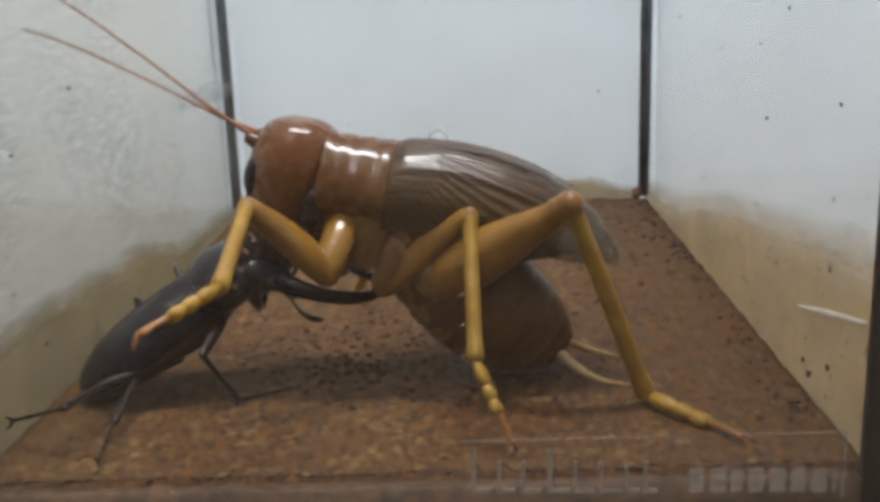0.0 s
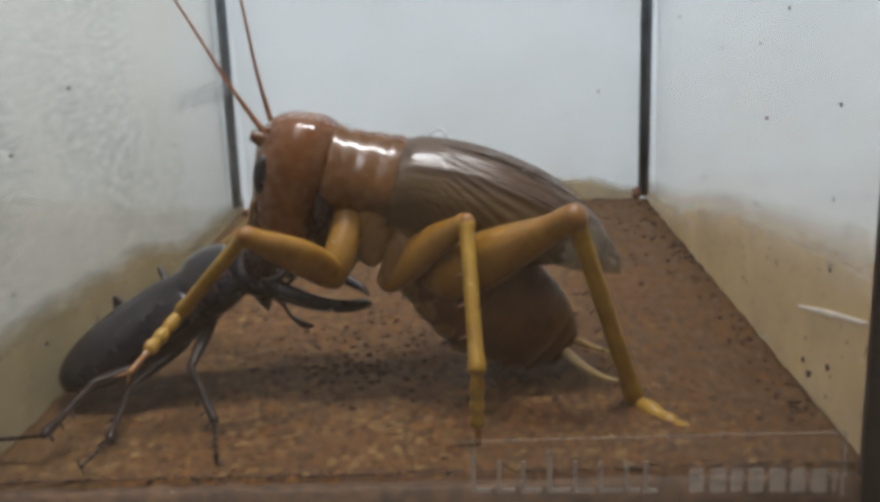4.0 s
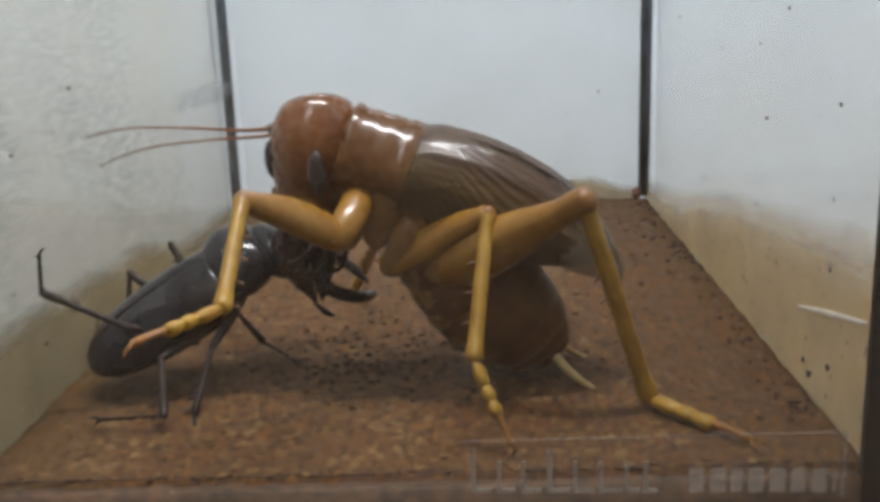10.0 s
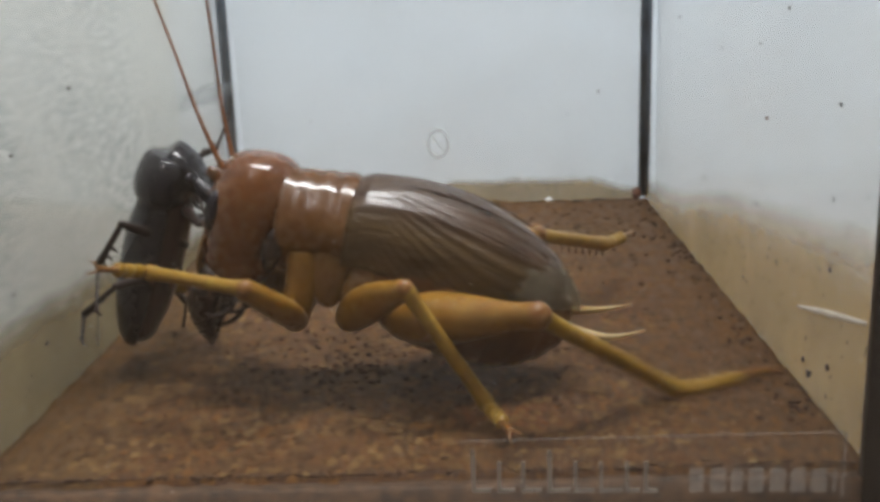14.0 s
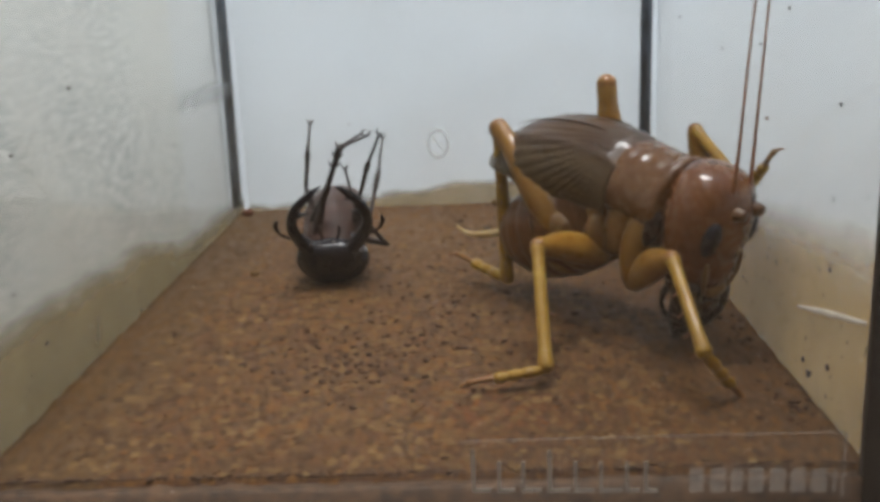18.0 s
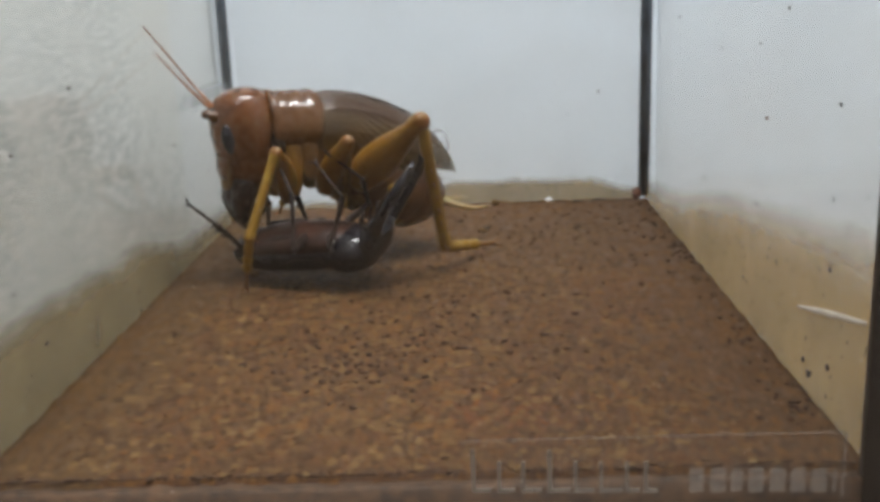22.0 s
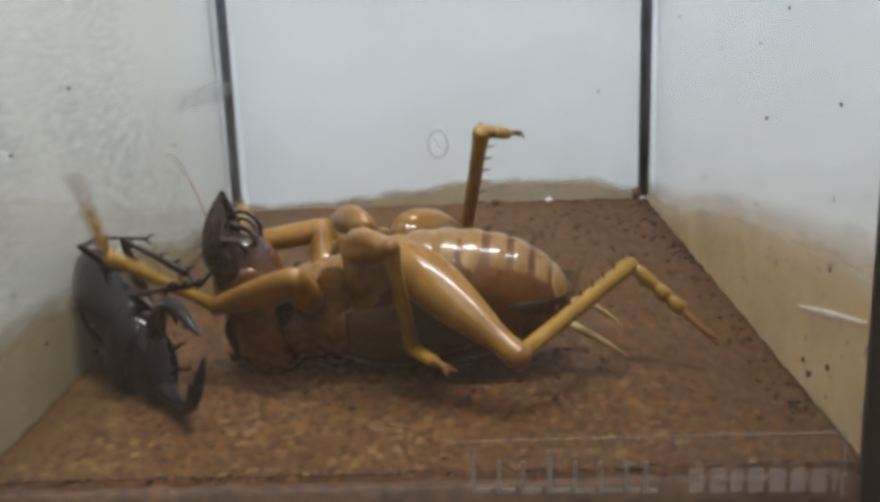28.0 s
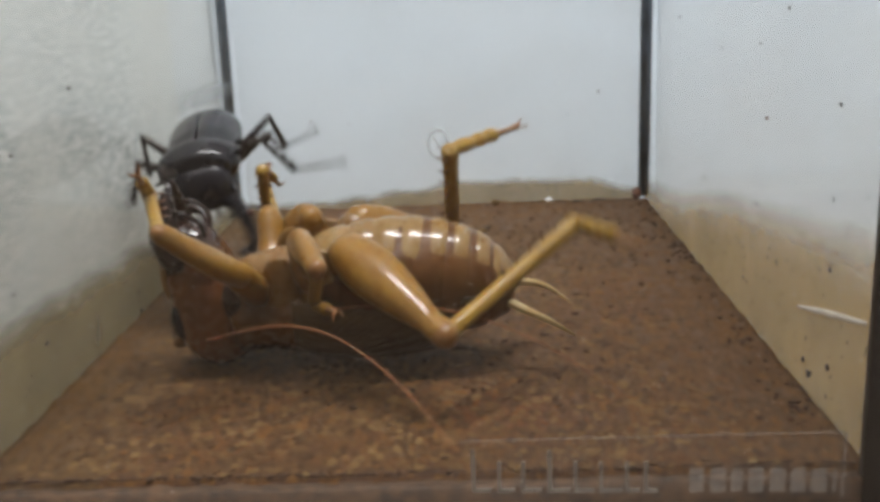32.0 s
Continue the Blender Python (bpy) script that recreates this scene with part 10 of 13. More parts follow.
    still(BMOVES["LF_tibia"], 11.5, 0, 0, [
        (0, 0, 91, 0), (1, 0, 91, 0), (2, 0, 91, 0), (3, 0, 91, 0), (5.5, 0, 91, 0), (6, 0, 91, 0), (7, 0, 91, 0), (7.33, 0, 73, 0), (7.67, 0, 55, 0),
        (8, 0, 37, 0), (8.33, 0, 55, 0), (8.67, 0, 73, 0), (9, 0, 91, 0), (9.5, 0, 84, 0), (10, 0, 76, 0), (10.5, 0, 84, 0), (11, 0, 91, 0), (12, 0, 91, 0),
        (13, 0, 91, 0), (13.5, 0, 91, 0), (14, 0, 91, 0), (14.5, 0, 91, 0), (15.5, 0, 104, 0), (16.5, 0, 116, 0), (17, 0, 116, 0), (17.27, 0, 89, 0),
        (17.5, 0, 62, 0), (17.73, 0, 36, 0), (18, 0, 9, 0), (18.27, 0, 36, 0), (18.5, 0, 62, 0), (18.73, 0, 89, 0), (19, 0, 116, 0), (19.17, 0, 88, 0),
        (19.33, 0, 60, 0), (19.5, 0, 32, 0), (19.67, 0, 5, 0), (19.83, 0, -23, 0), (20, 0, -51, 0), (20.17, 0, -23, 0), (20.33, 0, 5, 0), (20.5, 0, 32, 0),
        (20.67, 0, 60, 0), (20.83, 0, 88, 0), (21, 0, 116, 0), (21.5, 0, 116, 0), (22, 0, 116, 0), (22.5, 0, 116, 0), (23, 0, 116, 0), (23.5, 0, 116, 0),
        (24, 0, 116, 0), (24.25, 0, 104, 0), (24.5, 0, 91, 0), (25, 0, 91, 0), (25.5, 0, 91, 0), (27.5, 0, 91, 0), (28, 0, 91, 0), (28.5, 0, 91, 0), (29, 0, 91, 0),
        (29.5, 0, 91, 0), (29.75, 0, 105, 0), (30, 0, 120, 0), (30.25, 0, 105, 0), (30.5, 0, 91, 0), (31, 0, 91, 0), (31.5, 0, 91, 0), (31.73, 0, 68, 0),
        (32, 0, 44, 0),
    ])
    rows = [
        (0, 11.3, 0, -13.8, 1.9, 43.2, 2.8), (1, 11.3, 0, -13.8, 2.3, 43.3, 3.3), (2, 11.3, 0, -13.8, 1.5, 43.1, 2.2), (3, 11.3, 0, -13.8, 2.3, 43.3, 3.3),
        (5.5, 11.3, 0, -13.8, 1.1, 43, 1.6), (6, 11.3, 0, -13.8, -0.1, 42.9, -0.1), (7, 11.3, 0, -13.8, 0.8, 43, 1.2), (7.33, 15.5, 0, -13.2, 2.4, 40.4, 3.8),
        (7.67, 19.5, 0, -11.3, 3.7, 37.7, 6.3), (8, 22.5, 0, -8.3, 4.9, 35, 8.5), (8.33, 19.5, 0, -11.3, 4.2, 37.8, 6.9), (8.67, 15.5, 0, -13.2, 3.3, 40.6, 5.1),
        (9, 11.3, 0, -13.8, 2.3, 43.3, 3.3), (9.5, 13.1, 0, -13.7, 58.2, 84.9, 57.6), (10, 14.8, 0, -13.4, -7, 131.7, -9.3), (10.5, 13.1, 0, -13.7, 57.1, 85, 56.4),
        (11, 11.3, 0, -13.8, 2, 43.2, 3), (12, 11.3, 0, -13.8, 1, 43, 1.5), (13, 11.3, 0, -13.8, 1.4, 43.1, 2.1), (13.5, 11.3, 0, -13.8, 0.1, 42.9, 0.1),
        (14, 11.3, 0, -13.8, -0.5, 42.9, -0.7), (14.5, 11.3, 0, -13.8, -0.4, 42.9, -0.6), (15.5, 8.3, 0, -13.4, 79.9, 61, 70.1),
        (16.5, 5.5, 0, -12.4, -47.5, 153.3, -67.6), (17, 5.5, 0, -12.4, 128.5, 25.3, 108.8), (17.27, 11.7, 0, -13.8, 94.2, 28.5, 94.5),
        (17.5, 18, 0, -12.2, 60.3, 24, 80.8), (17.73, 22.7, 0, -8, 29.8, 13.6, 72.4), (18, 25.1, 0, -2.2, 1.7, 0.6, 70.5), (18.27, 22.7, 0, -8, 29.9, 14, 72.4),
        (18.5, 18, 0, -12.2, 60.8, 24.7, 81.1), (18.73, 11.7, 0, -13.8, 95.3, 29.3, 95.4), (19, 5.5, 0, -12.4, 130.1, 25.8, 110.1),
        (19.17, 12, 0, -13.8, 107.4, 36.8, 94.1), (19.33, 18.4, 0, -12, 79.3, 40.9, 72.1), (19.5, 23.1, 0, -7.4, 50.6, 36.1, 49.8),
        (19.67, 25.2, 0, -1.2, 27.9, 24.2, 34), (19.83, 24.2, 0, 5.4, 11.1, 8.8, 25.1), (20, 20.2, 0, 10.7, -3.1, -8.2, 20.9), (20.17, 24.2, 0, 5.4, 11, 9.4, 24.8),
        (20.33, 25.2, 0, -1.2, 27.7, 25.4, 33.6), (20.5, 23.1, 0, -7.4, 50.8, 38, 49.8), (20.67, 18.4, 0, -12, 80.8, 43.1, 73.4),
        (20.83, 12, 0, -13.8, 110.1, 38.6, 96.6), (21, 5.5, 0, -12.4, -46.9, 153.1, -67.1), (21.5, 5.5, 0, -12.4, -38.5, 149.8, -57.7),
        (22, 5.5, 0, -12.4, -40.1, 150.5, -59.7), (22.5, 5.5, 0, -12.4, -41.9, 151.2, -61.7), (23, 5.5, 0, -12.4, -41.1, 150.8, -60.8),
        (23.5, 5.5, 0, -12.4, -37.6, 149.4, -56.6), (24, 5.5, 0, -12.4, -31.8, 147.1, -48.7), (24.25, 8.3, 0, -13.4, 87.7, 70.5, 79.3),
        (24.5, 11.3, 0, -13.8, -0.4, 42.9, -0.6), (25, 11.3, 0, -13.8, -0.1, 42.9, -0.1), (25.5, 11.3, 0, -13.8, 1.8, 43.1, 2.7),
        (27.5, 11.3, 0, -13.8, 3.7, 43.8, 5.3), (28, 11.3, 0, -13.8, 0.9, 43, 1.3), (28.5, 11.3, 0, -13.8, 1.2, 43, 1.8), (29, 11.3, 0, -13.8, 1.1, 43, 1.6),
        (29.5, 11.3, 0, -13.8, 1.4, 43.1, 2.1), (29.75, 7.8, 0, -13.3, 0.6, 17.1, 1.6), (30, 4.6, 0, -12, 0, -8.8, 1.4), (30.25, 7.8, 0, -13.3, 0.6, 17.1, 1.6),
        (30.5, 11.3, 0, -13.8, 1.4, 43.1, 2.1), (31, 11.3, 0, -13.8, 0.6, 42.9, 0.9), (31.5, 11.3, 0, -13.8, 3.4, 43.7, 5), (31.73, 16.8, 0, -12.7, 1.1, 52.9, 1.6),
        (32, 21.4, 0, -9.6, -3.1, 61.9, -3.5),
    ]
    path(BMOVES["LF_tarsus"], rows)
    still(BMOVES["RF_femur"], 8.1, -4.6, -4.6, [
        (0, -14, -2, -115), (0.5, -27, -3, -113), (1, -40, -4, -110), (1.27, -19, 1, -116), (1.5, 2, 7, -120), (1.73, 23, 14, -121), (2, 45, 21, -120),
        (3, 55, 16, -118), (4.27, 62, 9, -129), (5.5, 70, 4, -141), (6, 80, 0, -141), (7, 51, 8, -139), (8, 66, 8, -135), (9, 45, 3, -142), (10, 70, 5, -145),
        (11, 96, 12, -123), (11.17, 111, 16, -113), (11.33, 126, 17, -103), (11.5, 142, 16, -92), (11.67, 157, 12, -82), (11.73, 163, 10, -78), (11.8, 168, 7, -75),
        (11.87, 173, 4, -72), (11.93, 178, 1, -69), (12, -177, -2, -67), (12.17, 178, 17, -52), (12.33, 178, 36, -36), (12.5, -173, 55, -13), (12.67, -141, 67, 31),
        (12.83, -96, 62, 88), (13, -78, 46, 119), (13.1, -110, 61, 76), (13.17, -155, 55, 21), (13.25, -174, 35, -10), (13.33, -179, 11, -28),
        (13.4, -176, -13, -45), (13.5, -164, -34, -66), (13.67, -173, -17, -71), (13.83, 176, 0, -79), (14, 163, 14, -90), (14.17, 176, 0, -79),
        (14.33, -173, -17, -72), (14.5, -163, -34, -67), (14.7, -162, -30, -67), (14.9, -161, -26, -68), (15.1, -160, -23, -68), (15.3, -159, -19, -68),
        (15.5, -158, -15, -68), (16.5, -154, 4, -67), (17, -155, 2, -64), (18, -156, 1, -62), (19, -155, 2, -65), (20, -150, 9, -78), (21, -154, 4, -67),
        (21.5, -151, 7, -74), (22, -151, 8, -75), (22.5, -153, 5, -69), (23, -152, 6, -73), (23.5, -151, 8, -75), (24, -148, 12, -83), (24.25, -152, -11, -78),
        (24.33, -154, -18, -76), (24.4, -156, -26, -73), (24.5, -159, -33, -70), (24.6, -168, -23, -70), (24.67, -177, -13, -71), (24.75, 174, -4, -74),
        (24.83, 165, 5, -78), (24.93, 154, 13, -84), (25, 143, 20, -92), (25.07, 155, 13, -85), (25.17, 166, 6, -80), (25.25, 176, -3, -76),
        (25.33, -174, -12, -74), (25.4, -164, -22, -73), (25.5, -153, -32, -74), (25.9, -156, -33, -71), (26.3, -160, -34, -69), (26.7, -164, -34, -66),
        (27.1, -167, -35, -63), (27.5, -171, -35, -60), (28, 171, -35, -46), (28.5, -174, -35, -58), (29, 172, -35, -47), (29.5, 179, -36, -53),
        (29.6, 168, -20, -58), (29.67, 156, -6, -65), (29.75, 144, 6, -74), (29.83, 126, 14, -85), (29.9, 106, 19, -99), (30, 84, 18, -114), (30.1, 106, 19, -99),
        (30.17, 127, 14, -85), (30.25, 145, 6, -75), (30.33, 158, -6, -66), (30.4, 170, -20, -58), (30.5, -178, -36, -54), (31, -162, -34, -68),
        (31.07, -146, -29, -80), (31.17, -133, -21, -89), (31.25, -121, -12, -96), (31.5, -93, 20, -106), (31.63, -60, 29, -73), (31.75, -27, 20, -39),
        (31.87, -5, -3, -16), (32, 9, -32, -1),
    ])
    still(BMOVES["RF_tibia"], 11.5, 0, 0, [
        (0, 0, 100, 0), (0.5, 0, 117, 0), (1, 0, 134, 0), (1.27, 0, 113, 0), (1.5, 0, 93, 0), (1.73, 0, 73, 0), (2, 0, 53, 0), (3, 0, 54, 0), (4.27, 0, 32, 0),
        (5.5, 0, 9, 0), (6, 0, 9, 0), (7, 0, 9, 0), (8, 0, 9, 0), (9, 0, 9, 0), (10, 0, 16, 0), (11, 0, 25, 0), (11.17, 0, 1, 0), (11.33, 0, -23, 0),
        (11.5, 0, -48, 0), (11.67, 0, -73, 0), (11.73, 0, -82, 0), (11.8, 0, -92, 0), (11.87, 0, -102, 0), (11.93, 0, -111, 0), (12, 0, -121, 0),
        (12.17, 0, -98, 0), (12.33, 0, -74, 0), (12.5, 0, -50, 0), (12.67, 0, -26, 0), (12.83, 0, -3, 0), (13, 0, 20, 0), (13.1, 0, 1, 0), (13.17, 0, -17, 0),
        (13.25, 0, -35, 0), (13.33, 0, -53, 0), (13.4, 0, -72, 0), (13.5, 0, -91, 0), (13.67, 0, -113, 0), (13.83, 0, -134, 0), (14, 0, -156, 0),
        (14.17, 0, -134, 0), (14.33, 0, -113, 0), (14.5, 0, -91, 0), (14.7, 0, -93, 0), (14.9, 0, -96, 0), (15.1, 0, -99, 0), (15.3, 0, -101, 0),
        (15.5, 0, -104, 0), (16.5, 0, -116, 0), (17, 0, -116, 0), (18, 0, -116, 0), (19, 0, -116, 0), (20, 0, -116, 0), (21, 0, -116, 0), (21.5, 0, -116, 0),
        (22, 0, -116, 0), (22.5, 0, -116, 0), (23, 0, -116, 0), (23.5, 0, -116, 0), (24, 0, -116, 0), (24.25, 0, -104, 0), (24.33, 0, -99, 0), (24.4, 0, -95, 0),
        (24.5, 0, -91, 0), (24.6, 0, -71, 0), (24.67, 0, -51, 0), (24.75, 0, -31, 0), (24.83, 0, -11, 0), (24.93, 0, 9, 0), (25, 0, 29, 0), (25.07, 0, 9, 0),
        (25.17, 0, -11, 0), (25.25, 0, -31, 0), (25.33, 0, -51, 0), (25.4, 0, -71, 0), (25.5, 0, -91, 0), (25.9, 0, -91, 0), (26.3, 0, -91, 0), (26.7, 0, -91, 0),
        (27.1, 0, -91, 0), (27.5, 0, -91, 0), (28, 0, -91, 0), (28.5, 0, -91, 0), (29, 0, -91, 0), (29.5, 0, -91, 0), (29.6, 0, -117, 0), (29.67, 0, -143, 0),
        (29.75, 0, -169, 0), (29.83, 0, 165, 0), (29.9, 0, 130, 0), (30, 0, 94, 0), (30.1, 0, 130, 0), (30.17, 0, 165, 0), (30.25, 0, -169, 0), (30.33, 0, -143, 0),
        (30.4, 0, -117, 0), (30.5, 0, -91, 0), (31, 0, -91, 0), (31.07, 0, -91, 0), (31.17, 0, -91, 0), (31.25, 0, -91, 0), (31.5, 0, -91, 0), (31.63, 0, -66, 0),
        (31.75, 0, -41, 0), (31.87, 0, -16, 0), (32, 0, 9, 0),
    ])
    rows = [
        (0, 9.1, 0, -13.6, -21.1, 153.1, -40.4), (0.5, 5.2, 0, -12.3, -12.4, 145.8, -21.9), (1, 1.9, 0, -9.9, -0.5, 141.4, -0.8),
        (1.27, 6, 0, -12.7, -22.3, 110.6, -17.1), (1.5, 10.8, 0, -13.8, 39.9, 72, 50.1), (1.73, 15.5, 0, -13.2, 14, 41.6, 29.5), (2, 19.8, 0, -11, 5, 9.6, 27.5),
        (3, 19.6, 0, -11.2, 10.8, 18.2, 31.4), (4.27, 23.3, 0, -7.2, 12.1, 27.2, 26.1), (5.5, 25.1, 0, -2.2, 12.5, 36.3, 20.6), (6, 25.1, 0, -2.2, 6.2, 33.4, 11.2),
        (7, 25.1, 0, -2.2, 17.3, 26.9, 34.6), (8, 25.1, 0, -2.2, 14.5, 25.3, 31.2), (9, 25.1, 0, -2.2, 16.2, 21.3, 38.7), (10, 24.8, 0, -3.8, 21.1, 38.5, 31.8),
        (11, 24, 0, -5.8, 7.4, 28.6, 15.3), (11.17, 25.3, 0, -0.2, 14.2, 57.2, 22.3), (11.33, 24.2, 0, 5.4, 70.5, 81.6, 78.8),
        (11.5, 20.7, 0, 10.3, -16.1, 117.3, -7.5), (11.67, 15.6, 0, 13.2, -7.2, 145.7, 1.6), (11.73, 13.3, 0, 13.7, -5.7, 157.2, 3.2),
        (11.8, 11, 0, 13.8, -4.7, 168.7, 4.4), (11.87, 8.7, 0, 13.5, -3.9, -179.7, 5.3), (11.93, 6.5, 0, 12.9, -3.3, -168.2, 6.2),
        (12, 4.4, 0, 11.8, -2.8, -156.6, 6.9), (12.17, 9.7, 0, 13.7, -7.8, -128.4, 10.1), (12.33, 15.3, 0, 13.3, -32, -101.3, 32.9),
        (12.5, 20.4, 0, 10.6, 17, -70.2, -17.5), (12.67, 23.9, 0, 6.1, 5.5, -42.3, -7.6), (12.83, 25.3, 0, 0.7, 1.6, -14.1, -5.6),
        (13, 24.5, 0, -4.7, -1.4, 14.2, -5.5), (13.1, 25.3, 0, -0.3, -0.8, 4.5, -4.2), (13.17, 24.7, 0, 4.1, -0.5, -5.2, -3.1),
        (13.25, 22.8, 0, 7.9, -0.4, -14.4, -2), (13.33, 19.8, 0, 11, -0.4, -23.6, -0.9), (13.4, 15.8, 0, 13.1, -0.7, -33.3, 0.4),
        (13.5, 11.3, 0, 13.8, -1.3, -43, 2), (13.67, 6.2, 0, 12.7, 0.2, -27.3, -2.7), (13.83, 1.9, 0, 9.9, 0.3, -11.6, -6.5), (14, -1.1, 0, 5.6, -0.7, 4.1, -10.2),
        (14.17, 1.9, 0, 9.9, 0.3, -11.6, -6.5), (14.33, 6.2, 0, 12.7, 0.2, -27.3, -2.8), (14.5, 11.3, 0, 13.8, -1.2, -43, 1.8),
        (14.7, 10.7, 0, 13.8, -10, -50.7, 8.5), (14.9, 10.1, 0, 13.7, -22.2, -57.5, 18.7), (15.1, 9.5, 0, 13.6, -39.1, -62.6, 33.7),
        (15.3, 8.9, 0, 13.5, -60.8, -65, 53.5), (15.5, 8.3, 0, 13.4, -83.5, -63.8, 74.2), (16.5, 5.5, 0, 12.4, 41.2, -150.9, -60.9),
        (17, 5.5, 0, 12.4, 37.9, -149.5, -56.9), (18, 5.5, 0, 12.4, 36.3, -148.9, -54.8), (19, 5.5, 0, 12.4, 38.9, -150, -58.2),
        (20, 5.5, 0, 12.4, -124.9, -24.2, 106), (21, 5.5, 0, 12.4, 41.6, -151, -61.4), (21.5, 5.5, 0, 12.4, -130.6, -26, 110.6),
        (22, 5.5, 0, 12.4, -128.8, -25.4, 109), (22.5, 5.5, 0, 12.4, 44, -152, -64), (23, 5.5, 0, 12.4, 47.7, -153.4, -67.8),
        (23.5, 5.5, 0, 12.4, -129, -25.5, 109.2), (24, 5.5, 0, 12.4, -114.9, -21.6, 99.7), (24.25, 8.3, 0, 13.4, -70.4, -52.5, 63.4),
        (24.33, 9.3, 0, 13.6, -44.7, -55.1, 40.1), (24.4, 10.3, 0, 13.7, -19.7, -51.4, 17.6), (24.5, 11.3, 0, 13.8, -0.8, -43, 1.2),
        (24.6, 16, 0, 13, -0.7, -32.9, 2), (24.67, 20.2, 0, 10.7, -0.4, -22.8, 2.7), (24.75, 23.3, 0, 7.1, -0.1, -12.7, 3.5), (24.83, 25, 0, 2.6, 0.4, -2.6, 4.3),
        (24.93, 25.1, 0, -2.2, 1.1, 7.4, 5.2), (25, 23.6, 0, -6.7, 1.9, 17.5, 6.2), (25.07, 25.1, 0, -2.2, 1.1, 7.5, 5), (25.17, 25, 0, 2.6, 0.5, -2.6, 4),
        (25.25, 23.3, 0, 7.1, 0.1, -12.7, 3.1), (25.33, 20.2, 0, 10.7, -0.1, -22.7, 2.2), (25.4, 16, 0, 13, -0.2, -32.8, 1.3),
        (25.5, 11.3, 0, 13.8, -0.1, -42.9, 0.2), (25.9, 11.3, 0, 13.8, -0.5, -43, 0.8), (26.3, 11.3, 0, 13.8, -0.9, -43, 1.3),
        (26.7, 11.3, 0, 13.8, -1.3, -43.1, 1.9), (27.1, 11.3, 0, 13.8, -1.7, -43.1, 2.4), (27.5, 11.3, 0, 13.8, -2.1, -43.2, 3), (28, 11.3, 0, 13.8, -4, -44, 5.7),
        (28.5, 11.3, 0, 13.8, -2.4, -43.3, 3.5), (29, 11.3, 0, 13.8, -3.8, -43.9, 5.5), (29.5, 11.3, 0, 13.8, -3.1, -43.5, 4.4),
        (29.6, 5.2, 0, 12.3, -4.1, -28.1, -4.4), (29.67, 0.5, 0, 8.3, -7.4, -13, -12.6), (29.75, -2, 0, 2.6, -12.3, 0.7, -20.9),
        (29.83, -1.8, 0, -3.6, 19.9, 16.9, -60.2), (29.9, 2.7, 0, -10.6, 39.7, 51, -95.8), (30, 10.5, 0, -13.8, -36.3, 80.5, 144.1),
        (30.1, 2.7, 0, -10.6, 39.7, 51, -95.9), (30.17, -1.8, 0, -3.6, 19.9, 16.9, -60.2), (30.25, -2, 0, 2.6, -12.2, 0.7, -21),
        (30.33, 0.5, 0, 8.3, -7.2, -12.9, -12.8), (30.4, 5.2, 0, 12.3, -3.9, -28, -4.6), (30.5, 11.3, 0, 13.8, -2.8, -43.4, 4.1),
        (31, 11.3, 0, 13.8, -1.1, -43, 1.6), (31.07, 11.3, 0, 13.8, 0.3, -44.1, -0.4), (31.17, 11.3, 0, 13.8, 1.8, -45.1, -2.5),
        (31.25, 11.3, 0, 13.8, 3.4, -46, -4.6), (31.5, 11.3, 0, 13.8, 8.7, -48.7, -11.5), (31.63, 17.1, 0, 12.6, 48.1, -76.7, -46.5),
        (31.75, 21.9, 0, 9.1, -24.7, -115.5, 30.5), (31.87, 24.8, 0, 3.8, -8.5, -145.9, 19), (32, 25.1, 0, -2.2, -0.9, -177, 17.7),
    ]
    path(BMOVES["RF_tarsus"], rows)
